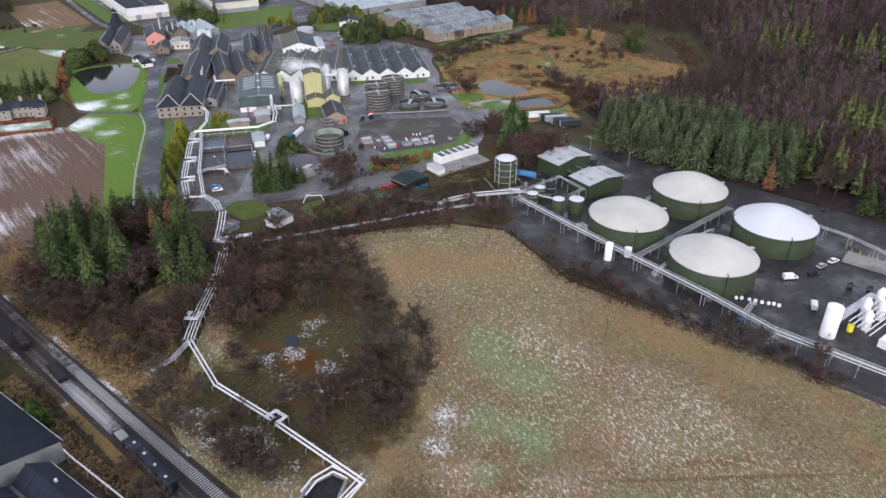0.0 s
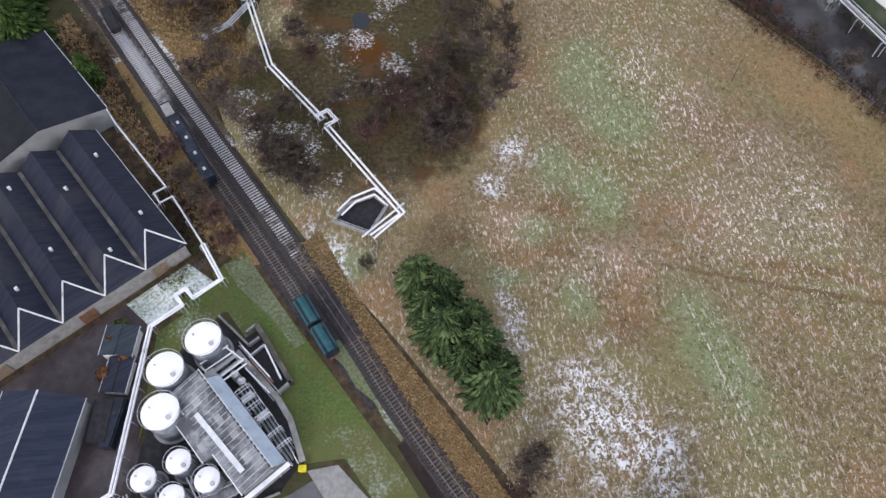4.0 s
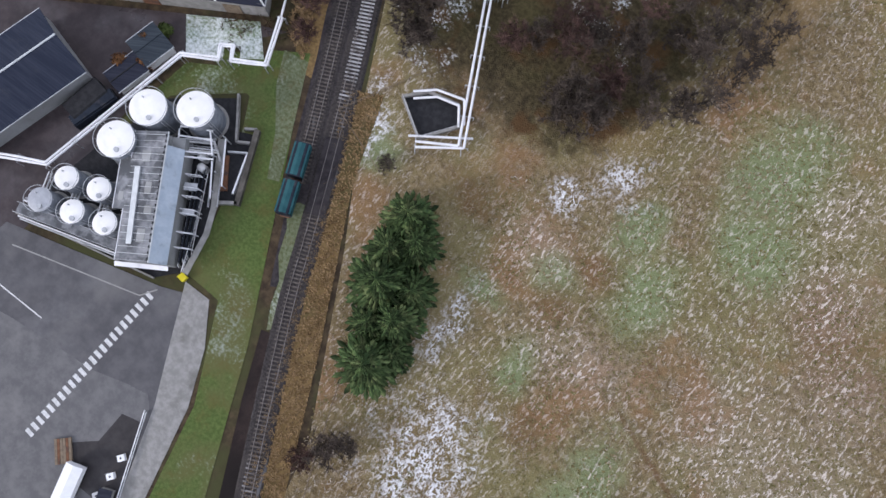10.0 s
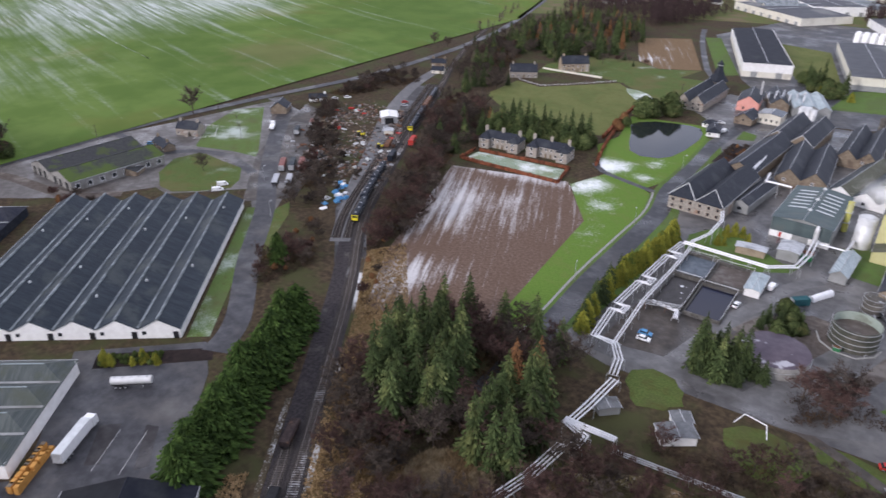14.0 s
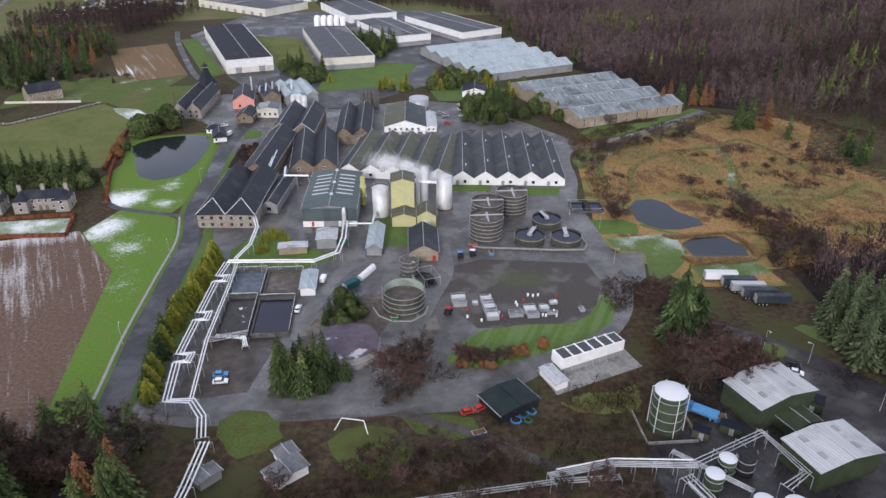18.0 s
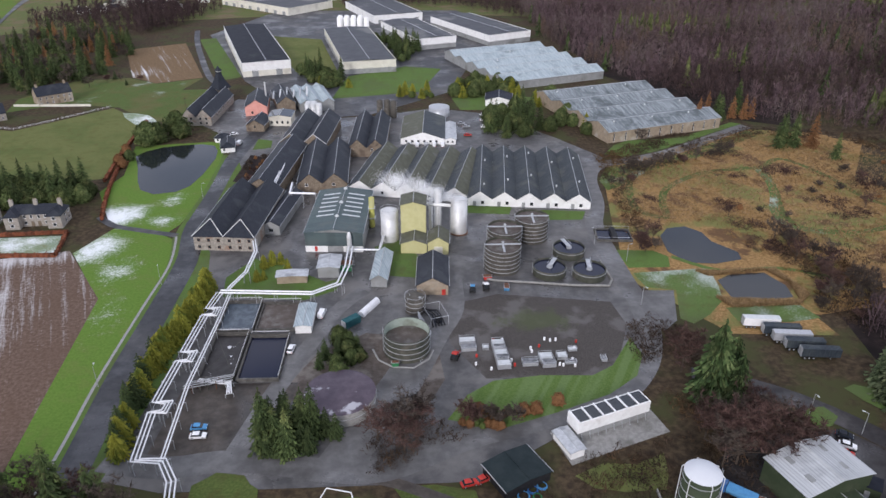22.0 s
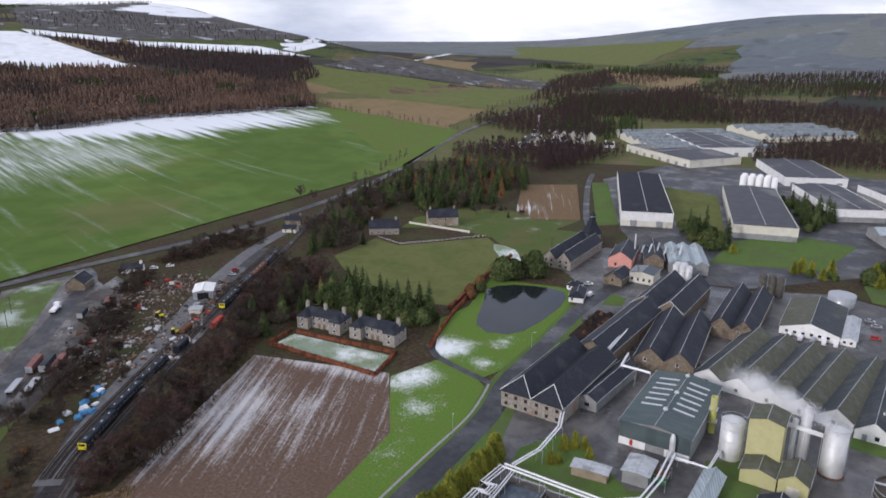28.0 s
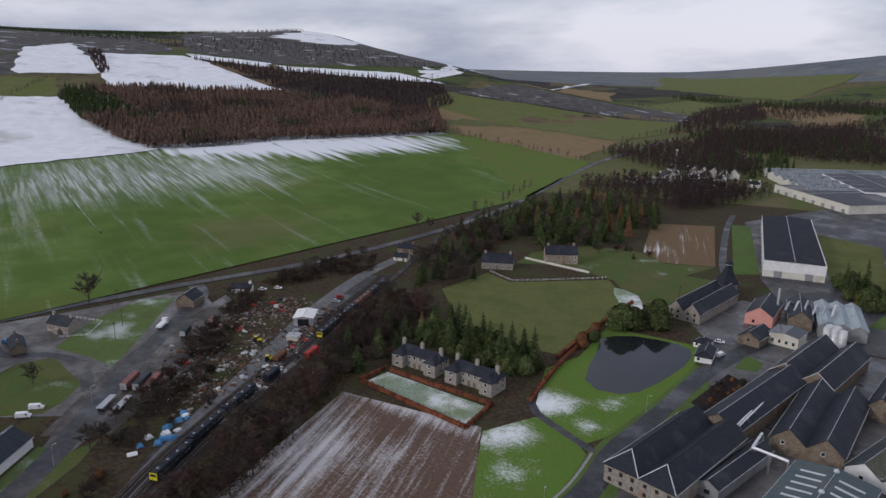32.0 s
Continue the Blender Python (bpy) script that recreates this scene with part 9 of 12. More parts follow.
def track(pts, label, singles=0, step=0.76, wood="sleeper"):
    t = thing("railway_track", 0, 0, 0, 0, label, "railway track", kind="structure")
    for d in (-0.75, 0.75):
        g = Geo()
        line = offset(pts, d)
        side = offset(pts, d + 0.08)
        for i, (a, b) in enumerate(zip(line, side)):
            z = 0.5 + ground_z(*a)
            g.v += [(a[0], a[1], z - 0.16), (a[0], a[1], z), (b[0], b[1], z), (b[0], b[1], z - 0.16)]
        g.f = [(4 * i + k, 4 * i + 4 + k, 4 * i + 4 + (k + 1) % 4, 4 * i + (k + 1) % 4) for i in range(len(line) - 1) for k in range(4)]
        part("rail", g, "rail", t)
    places = even(pts, step)
    me = Geo().box(-0.14, -1.3, 0.18, 0.14, 1.3, 0.36).mesh("sleeper", wood)
    for x, y, a in places[:singles]:
        put_piece("sleeper", me, t, x, y, 0, a)
    rest = Geo()
    for x, y, a in places[singles:]:
        c, s, z = math.cos(a), math.sin(a), ground_z(x, y)
        q = [(x + c * u - s * w, y + s * u + c * w) for u, w in ((-0.14, -1.3), (0.14, -1.3), (0.14, 1.3), (-0.14, 1.3))]
        rest.slab([(*p, z + 0.36) for p in q], 0.18)
    if rest.v:
        tagged(part("sleepers", rest, wood, t), kind="stuff")
    return t


bed("ballast_main", MAIN, 4.0, "dark track ballast")
track(MAIN, "single railway track on dark ballast", 300)
SIDE = offset([p for p in MAIN if -24.5 > p[0] > -96], 4.6)
bed("ballast_siding", SIDE, 3.4, "dark ballast of the siding")
alone("cinder_siding", strip(offset([p for p in MAIN if -24 > p[0] > -170], 2.8), 9.0, 0.075), "cinder", "black cinder under both tracks", "track", kind="structure")
track(SIDE, "overgrown railway siding", wood="siding_sleeper")
alone("cinder_cover", strip([p for p in MAIN if -21.5 > p[0] > -31], 3.6, 0.40), "cinder", "black cinder burying the sleepers", "track", kind="structure")
for d, x0, x1 in ((-3.1, -52, -118), (8.3, -74, -104), (-2.9, -126, -150)):
    alone("frost_fringe", strip(offset([p for p in MAIN if x0 > p[0] > x1], d), 1.5, 0.085), "fringe", "broken frost along the edge of the ballast", "frost", kind="structure")
YARD = [p for p in MAIN if -158 > p[0] > -262]
for d in (4.4, 8.8):
    line = offset(YARD, d)
    bed("ballast_yard", line, 3.2, "oily ballast of the yard siding")
    track(line, "rusty yard siding beside the main line", wood="old_sleeper")


# ---------------------------------------------------------------- vehicles
def wheel_mesh(r, w):
    def make():
        g = Geo().rod((0, -w / 2, 0), (0, w / 2, 0), r, 12)
        return g.mesh("wheel", "rubber")
    return shared(("wheel", r, w), make)


def hub_mesh(r):
    return shared(("hub", r), lambda: Geo().rod((0, -0.02, 0), (0, 0.02, 0), r, 8).mesh("hub", "silver"))


def wheels(t, xs, half, r, w):
    for x in xs:
        for s in (-1, 1):
            k = put_piece("wheel", wheel_mesh(r, w), t, x, s * half, r)
            put_piece("hub", hub_mesh(r * 0.55), k, 0, s * (w / 2 + 0.01), 0)


def car(x, y, turn, paint, label, kind="car", group=""):
    t = thing(kind, x, y, ground_z(x, y) + 0.1, turn, label, kind, group)
    if kind == "car":
        body, L = [(-2.1, 0.3), (2.1, 0.3), (2.15, 0.75), (1.2, 0.95), (-1.9, 0.98), (-2.15, 0.8)], 2.1
        cabin = [(-1.75, 0.96), (1.05, 0.94), (0.45, 1.42), (-1.35, 1.45)]
    else:
        body, L = [(-2.5, 0.35), (2.5, 0.35), (2.55, 0.95), (1.75, 1.15), (1.2, 1.95), (-2.45, 2.0), (-2.5, 0.6)], 2.5
        cabin = [(0.9, 1.2), (1.74, 1.16), (1.26, 1.85), (0.9, 1.88)]
    part("body", Geo().prism(body, -0.86, 0.86), paint, t)
    part("window_band", Geo().prism(cabin, -0.78 if kind == "car" else -0.88, 0.78 if kind == "car" else 0.88), "glass_dark", t)
    if kind == "car":
        part("roof", Geo().slab([(-1.3, -0.72, 1.5), (0.42, -0.72, 1.47), (0.42, 0.72, 1.47), (-1.3, 0.72, 1.5)], 0.06), paint, t)
    part("bumper", Geo().box(L, -0.8, 0.32, L + 0.12, 0.8, 0.55), "black", t)
    for s in (-0.62, 0.62):
        part("headlight", Geo().box(L - 0.05, s - 0.16, 0.62, L + 0.07, s + 0.16, 0.78), "skylight", t)
        part("tail_light", Geo().box(-L - 0.07, s - 0.13, 0.6, -L + 0.03, s + 0.13, 0.85), "red", t)
    wheels(t, (-1.3, 1.3) if kind == "car" else (-1.55, 1.6), 0.78, 0.32, 0.2)
    return t


def trailer(x, y, turn, paint, label, length=12.5, cab=None, kind="trailer", group="", height=2.7, tanker=False):
    t = thing(kind, x, y, ground_z(x, y) + 0.1, turn, label, kind, group)
    h = length / 2
    part("chassis", Geo().box(-h, -0.5, 0.75, h, 0.5, 1.05), "black", t)
    if tanker:
        g = Geo()
        g.rod((-h, 0, 2.1), (h, 0, 2.1), 1.15, 18)
        part("tank", g, paint, t)
        for i in range(5):
            part("hatch", Geo().lathe(-h + length * (i + 0.5) / 5, 0, [(0.3, 3.2), (0.3, 3.4)], 8), "galv", t)
    elif height > 1.2:
        part("box", Geo().box(-h, -1.25, 1.05, h, 1.25, 1.05 + height), paint, t)
        part("rear_frame", Geo().box(-h - 0.06, -1.27, 0.95, -h, 1.27, 1.1 + height), "galv", t)
        part("roof", Geo().box(-h + 0.05, -1.2, 1.05 + height, h - 0.05, 1.2, 1.1 + height), paint if paint != "white" else "skylight", t)
    else:
        part("deck", Geo().box(-h, -1.25, 1.05, h, 1.25, 1.05 + height), paint, t)
    wheels(t, (-h + 1.2, -h + 2.5, -h + 3.8), 1.05, 0.48, 0.3)
    part("landing_leg", Geo().rod((h - 2.5, -0.7, 0.0), (h - 2.5, -0.7, 0.8), 0.09, 5), "galv", t)
    part("landing_leg", Geo().rod((h - 2.5, 0.7, 0.0), (h - 2.5, 0.7, 0.8), 0.09, 5), "galv", t)
    if cab:
        part("cab", Geo().prism([(h + 0.3, 0.6), (h + 2.6, 0.6), (h + 2.6, 2.2), (h + 2.3, 3.3), (h + 0.3, 3.4)], -1.2, 1.2), cab, t)
        part("windscreen", Geo().prism([(h + 2.3, 2.1), (h + 2.64, 2.1), (h + 2.4, 3.0), (h + 2.2, 3.0)], -1.1, 1.1), "glass_dark", t)
        wheels(t, (h + 1.6,), 1.05, 0.5, 0.3)
    return t


def rail_vehicle(x, y, turn, length, body, label, yellow=False, tarp=None, kind="railway_carriage", z=0.5, height=2.6, windows=True):
    t = thing(kind, x, y, ground_z(x, y) + z, turn, label, "railway vehicle")
    h = length / 2
    part("underframe", Geo().box(-h, -1.1, 0.5, h, 1.1, 1.0), "black", t)
    part("body", Geo().prism([(-1.35, 1.0), (1.35, 1.0), (1.4, 0.6 + height), (1.0, 1.0 + height), (-1.0, 1.0 + height), (-1.4, 0.6 + height)], -h, h), body, t).rotation_euler.z = math.pi / 2
    if tarp:
        part("tarpaulin", Geo().prism([(-1.48, 1.6), (1.48, 1.6), (1.5, 0.7 + height), (0.0, 1.25 + height), (-1.5, 0.7 + height)], -h + 0.15, h - 0.15), tarp, t, "teal sheet lashed over the load").rotation_euler.z = math.pi / 2
    if yellow:
        part("cab_front", Geo().box(-h - 0.12, -1.32, 1.0, -h, 1.32, 0.75 + height), "bright_yellow", t, "yellow warning panel")
        part("cab_window", Geo().box(-h - 0.16, -1.0, 2.2, -h - 0.1, 1.0, 0.4 + height), "glass_dark", t)
        part("buffer", Geo().rod((-h - 0.7, -0.85, 0.9), (-h, -0.85, 0.9), 0.2, 8), "black", t)
        part("buffer", Geo().rod((-h - 0.7, 0.85, 0.9), (-h, 0.85, 0.9), 0.2, 8), "black", t)
    if windows:
        n = int(length / 2.2)
        for i in range(n):
            for s in (-1, 1):
                put_piece("window", window_mesh(1.2, 0.8, "silver"), t, -h + (i + 0.5) * length / n, s * 1.4, 2.1, 0 if s < 0 else math.pi)
        for i in range(4):
            part("roof_vent", Geo().box(-h + length * (i + 0.4) / 4, -0.3, 0.98 + height, -h + length * (i + 0.4) / 4 + 0.8, 0.3, 1.15 + height), "galv", t)
    for bx in (-h * 0.65, h * 0.65):
        for dx in (-0.9, 0.9):
            part("wheelset", Geo().rod((bx + dx, -0.85, 0.42), (bx + dx, 0.85, 0.42), 0.42, 10), "rust", t)
    return t


W = math.atan2(33 - 44.7, -26.2 + 33)
rail_vehicle(-31.4, 41.9, W, 6.4, "navy", "four-wheel wagon under a teal tarpaulin", tarp="teal", kind="goods_wagon", windows=False)
rail_vehicle(-27.8, 35.7, W, 6.4, "navy", "four-wheel wagon under a teal tarpaulin by the buffer", tarp="teal", kind="goods_wagon", windows=False)
B = math.atan2(74.5 - 92.8, -54 + 64.4)
rail_vehicle(-59.2, 83.6, B, 20.5, "navy", "derelict dark carriage on the siding", yellow=False)
sw = rail_vehicle(-66.6, 95.6, B, 6.0, "navy", "short dark wagon under a pale grey sheet", kind="goods_wagon", windows=False, height=0.9)
part("frost_cap", Geo().box(-2.4, -1.1, 1.9, 1.6, 1.1, 1.98), "concrete", sw, "pale grey sheet over the wagon")
rail_vehicle(-86.0, 127.5, B - 0.03, 9, "black", "low black wagon on the siding", kind="goods_wagon", windows=False, height=1.0)
rail_vehicle(-98.5, 146.5, B - 0.06, 9, "dark_wagon", "dark rusty open wagon on the siding", kind="goods_wagon", windows=False, height=1.4)
for k, (px, py, _) in enumerate(even(offset([p for p in MAIN if -164 > p[0] > -200 and p[1] > 249], 3.4), 21)[:3]):
    q = [p for p in MAIN if -164 > p[0] > -205]
    rail_vehicle(px - 4.0, py + 9.0, 2.05 - 0.02 * k, 20, "navy", "dark blue diesel railcar with a yellow front" if k == 0 else "dark blue railway carriage behind the railcar", yellow=(k == 0))
for k, (px, py) in enumerate(((-222.5, 366), (-231.5, 385), (-240.3, 404), (-249, 423))):
    rail_vehicle(px, py, 2.0, 19.5, "navy" if k != 2 else "rust", "dark diesel locomotive with a yellow front" if k == 0 else "old carriage in the railway yard", yellow=(k == 0))
rail_vehicle(-205.5, 342, 2.0, 9, "red", "small red shunting locomotive", kind="shunter", windows=False)
rail_vehicle(-214, 332, 2.0, 8, "rust", "derelict crane wagon in the yard", kind="goods_wagon", windows=False, height=1.6)
rail_vehicle(-200.5, 318, 2.0, 9, "navy", "dark tank locomotive in the yard", kind="shunter", windows=False)

for x, y, a, paint, label, kind in (
        (-22.2, 277.4, 1.45, "white", "white car parked beside the basins", "car"), (-15.0, 296.5, 1.4, "white", "white van by the dosing cabin", "van"),
        (-40.6, 240.4, 0.05, "white", "white car at the end of the basins", "car"), (-41.2, 243.6, 0.05, "sky_blue", "pale blue car among frosted gravel", "car"),
        (13.0, 456.8, 1.55, "white", "white van at the filling store", "van"), (17.4, 456.6, 1.55, "white", "white van at the filling store", "van"),
        (22.0, 456.6, 1.55, "silver", "silver van at the filling store", "van"), (26.4, 456.6, 1.55, "white", "white van at the filling store", "van"), (30.8, 456.6, 1.55, "white", "white van at the filling store", "van"),
        (58.6, 497, 0.1, "white", "white car in the upper car park", "car"), (58.6, 488.5, 0.1, "white", "white car in the upper car park", "car"), (58.6, 480, 0.1, "white", "white car in the upper car park", "car"),
        (45.5, 487, 0.1, "silver", "silver car in the car park", "car"), (45.2, 472.5, 0.1, "red", "red car in the car park", "car"),
        (144.6, 112.2, -0.2, "white", "white van by the digesters", "van"), (140.2, 95.8, 0.9, "white", "white van in the gas plant yard", "van"), (160.4, 115.4, 0.3, "silver", "silver car by the digesters", "car"),
        (154.5, 112.6, 0.0, "navy", "dark car by the digesters", "car"), (160.4, 102, 0.7, "navy", "dark car in the gas plant yard", "car"), (165, 98.4, 0.7, "navy", "dark car beside the white units", "car"), (167, 117, 0.2, "white", "white car by the digesters", "car"),
        (125.6, 231.5, -0.5, "white", "white car outside the process sheds", "car"), (126.8, 235.2, -0.5, "navy", "dark car outside the process sheds", "car"), (123.6, 228.8, -0.5, "red", "red car outside the process sheds", "car"),
        (-239.8, 241.5, 0.9, "white", "white van beside the warehouse road", "van"), (-243.0, 247.0, 0.9, "white", "white van beside the warehouse road", "van"),
        (-228, 110, 0.7, "navy", "dark car between the warehouses", "car"), (-317, 262, 0.3, "sky_blue", "blue car in the farm lane", "car"),
        (-296.5, 382, 0.7, "white", "white car by the roadside", "car"), (-292, 389, 0.7, "white", "white car by the roadside", "car"),
        (-76.6, 462, 1.4, "white", "white van by the gate lodge", "van"), (31.6, 223.2, 0.5, "red", "red car beside the bunker", "car"), (28.2, 222.0, 0.3, "red", "dark red car beside the bunker", "car"), (-82.5, 477, 0.4, "white", "white car outside the still house", "car"),
        (57.0, 508.7, 0.1, "white", "white car parked outside the warehouse", "car"), (56.3, 498.5, 0.1, "white", "white car parked outside the warehouse", "car"), (55.7, 486.5, 0.1, "white", "white car parked outside the warehouse", "car"), (43.0, 492.6, 0.1, "silver", "grey car parked outside the warehouse", "car"),
        (-256, 402, 1.0, "red", "red car in the scrapyard", "car"), (-252, 396, 0.4, "silver", "grey car in the scrapyard", "car")):
    car(x, y, a, paint, label, kind)
for k, (x, y, paint) in enumerate(((126.5, 285.6, "white"), (131.0, 281.0, "blue_sheet"), (132.6, 277.2, "silver"), (134.6, 273.2, "blue_sheet"), (137.2, 268.8, "blue_sheet"))):
    trailer(x, y, -0.10, paint, {"silver": "grey", "white": "white", "blue_sheet": "dull blue-grey"}[paint] + " box trailer parked in a row", 11.5, group="parked trailers")
trailer(-140.2, 113.4, math.atan2(15.2, -8.0), "white", "white box trailer with its tractor in the lorry yard", 13.2, cab="white", kind="lorry", height=2.8)
trailer(-149.5, 136.2, math.atan2(7.5, 9.2), "steel", "polished tanker trailer in the lorry yard", 11.0, tanker=True, kind="tanker")
for x, y, paint in ((-236.6, 278.5, "faded_red"), (-233.0, 281.5, "blue_sheet"), (-229.6, 284.4, "faded_red")):
    trailer(x, y, 2.25, paint, ("faded red" if paint == "faded_red" else "dull blue") + " container on a trailer in the lorry park", 11.5, group="container trailers", height=2.4)
for x, y in ((-227.6, 265.2), (-222.8, 269.0)):
    trailer(x, y, 2.25, "silver", "empty flat trailer with pale rails", 10.5, group="flat trailers", height=0.5)
trailer(-284.5, 317, 2.25, "white", "short white lorry in the lorry park", 6, cab="white", kind="lorry", height=1.0)
trailer(-268, 320, 2.25, "blue_sheet", "dull blue container lorry in the lorry park", 8, kind="lorry", height=2.2)
trailer(-272, 336, 2.25, "faded_red", "faded red lorry body in the lorry park", 7, kind="lorry", height=1.5)
for x, y, a, paint, label in ((35.6, 310.2, 1.5, "sky_blue", "blue tractor with a front loader"), (27.4, 271.6, 1.2, "red", "red tractor on the gravel"), (40.4, 311.4, 1.6, "white", "white telehandler beside the tanks"), (-216.5, 328, 1.0, "bright_yellow", "yellow excavator in the scrapyard"), (-237.5, 337, 0.6, "bright_yellow", "yellow digger in the scrapyard")):
    t = thing("tractor", x, y, 0.08, a, label, "tractor")
    part("bonnet", Geo().box(0.2, -0.45, 0.7, 2.0, 0.45, 1.45), paint, t)
    part("cab", Geo().prism([(-1.2, 0.8), (0.3, 0.8), (0.15, 2.5), (-1.1, 2.5)], -0.75, 0.75), "glass_dark", t)
    part("cab_roof", Geo().box(-1.2, -0.8, 2.5, 0.25, 0.8, 2.62), paint, t)
    part("loader_arm", Geo().pipe([(0, -0.65, 1.3), (2.4, -0.65, 1.6), (3.1, -0.65, 0.6)], 0.1, 5).pipe([(0, 0.65, 1.3), (2.4, 0.65, 1.6), (3.1, 0.65, 0.6)], 0.1, 5), paint, t)
    part("bucket", Geo().prism([(2.9, 0.2), (3.7, 0.2), (3.5, 0.35), (3.1, 0.9)], -0.9, 0.9), "galv", t)
    for s in (-0.85, 0.85):
        put_piece("wheel", wheel_mesh(0.8, 0.45), t, -0.7, s, 0.8)
        put_piece("wheel", wheel_mesh(0.5, 0.3), t, 1.5, s, 0.5)


def skip(x, y, turn, paint, label, L=3.6, W=1.8, H=1.3):
    t = thing("skip", x, y, 0.08, turn, label, "skip")
    part("body", Geo().prism([(-L / 2 + 0.5, 0), (L / 2 - 0.5, 0), (L / 2, H), (-L / 2, H)], -W / 2, W / 2), paint, t)
    part("rim", Geo().box(-L / 2 - 0.06, -W / 2 - 0.06, H, L / 2 + 0.06, W / 2 + 0.06, H + 0.1), "galv", t)
    part("load", Geo().box(-L / 2 + 0.15, -W / 2 + 0.12, H + 0.05, L / 2 - 0.15, W / 2 - 0.12, H + 0.2), "rust", t)


skip(47.6, 311.4, 1.5, "sky_blue", "bright blue skip beside the tanks")
skip(41.5, 318.4, 0.0, "red", "red skip against the tank wall", 3.2)
skip(30, 213, 0.3, "blue", "blue skip behind the bunker")
skip(-9.5, 327, 0.0, "green", "green container by the green hall", 5.0, 3.4, 2.6)
skip(94, 214, -0.3, "sky_blue", "blue compressor skid by the tower", 4.5, 2.0, 1.6)
skip(9.6, 268.5, 0.0, "green", "green cabinet beside the open tank", 2.4, 1.2, 1.6)
rnd = random.Random(5)
for k, (x, y, w, d, h) in enumerate(((31.5, 279.5, 4.8, 2.4, 2.2), (31.8, 276.3, 4.6, 2.2, 1.6), (40.8, 278, 3.6, 2.4, 2.2), (41.0, 275.4, 3.6, 2.4, 2.4), (41.2, 272.8, 3.8, 2.4, 2.2), (41.4, 270.2, 3.8, 2.4, 2.4), (41.6, 267.4, 4.0, 2.6, 2.2),
                                     (49.5, 268.6, 4.6, 2.6, 1.6), (54.5, 270.8, 4.0, 3.0, 1.9), (55.0, 267.8, 4.0, 2.6, 1.8), (59.5, 271.4, 3.0, 2.6, 1.6), (61.8, 268.6, 3.4, 1.4, 1.0), (63.5, 275.0, 2.6, 1.6, 1.0), (72.0, 270, 1.6, 2.4, 1.0), (37.0, 276.5, 1.8, 1.8, 1.2))):
    t = thing("site_cage", x, y, 0.08, 0.06, "grey site container with an open top" if k % 3 else "galvanised storage cage on the gravel", "container", "stored containers")
    part("frame", Geo().box(-w / 2, -d / 2, 0, w / 2, d / 2, h * 0.7), "galv" if k % 3 else "silver", t)
    part("top", Geo().box(-w / 2 + 0.15, -d / 2 + 0.15, h * 0.7, w / 2 - 0.15, d / 2 - 0.15, h * 0.74), "poly_roof" if k % 2 else "skylight", t)
    part("rail", Geo().pipe([(-w / 2, -d / 2, h), (w / 2, -d / 2, h), (w / 2, d / 2, h), (-w / 2, d / 2, h), (-w / 2, -d / 2, h)], 0.06, 4), "galv", t)
for k in range(26):
    x, y = rnd.uniform(33, 66), rnd.uniform(265, 281)
    t = thing("drum", x, y, 0.08, 0, "small red drum on the gravel" if k % 3 == 0 else "small pale gas bottle crate", "drum", "drums on the gravel")
    part("shell", Geo().lathe(0, 0, [(0.35, 0), (0.35, 0.95)], 8), "red" if k % 3 == 0 else "white", t)
for k in range(46):
    if k < 26:
        u = k // 2 / 12
        x, y, z, a = -137.6 - 6.8 * u + (0.75 if k % 2 else -0.75), 97.4 + 11.4 * u + (0.4 if k % 2 else -0.4), 0.08, 2.1
    else:
        x, y, z, a = -137.4 - 2.1 * ((k - 26) % 4) + rnd.uniform(-0.3, 0.3), 84.2 + 2.2 * ((k - 26) // 4) + rnd.uniform(-0.3, 0.3), 0.08, 2.1 + rnd.uniform(-0.15, 0.15)
    blue = k > 25 and k % 3 == 0
    t = thing("crate", x, y, z, a, "blue plastic crate beside the warehouse" if blue else "orange timber crate stacked beside the warehouse", "crate", "stacked crates")
    h = rnd.choice((1.1, 2.2, 2.2)) if k < 26 else rnd.choice((0.8, 1.6))
    part("box", Geo().box(-0.85, -0.6, 0, 0.85, 0.6, h), "blue" if blue else "pallet", t)
    part("lid", Geo().box(-0.8, -0.55, h, 0.8, 0.55, h + 0.08), "timber" if k % 4 == 0 else ("sky_blue" if blue else "pallet"), t)

# ---------------------------------------------------------------- the scrapyard beside the line
HEAPS = [(-232, 300), (-244, 316), (-262, 340), (-272, 358), (-268, 376), (-252, 366), (-236, 340), (-220, 320), (-208, 294)]
SPOIL = [(-190, 281), (-200, 302), (-214, 324), (-227, 348), (-240, 366), (-252, 386)]


def scrap_place(r, loose=False):
    """Most scrap lies in clumps west of the track, some along the trains."""
    if r.random() < 0.66:
        x, y = r.choice(HEAPS)
        return x + r.gauss(0, 7), y + r.gauss(0, 8)
    i = r.randrange(len(SPOIL) - 1)
    u = r.random()
    return SPOIL[i][0] + (SPOIL[i + 1][0] - SPOIL[i][0]) * u + r.gauss(5, 1.6), SPOIL[i][1] + (SPOIL[i + 1][1] - SPOIL[i][1]) * u + r.gauss(0, 2)


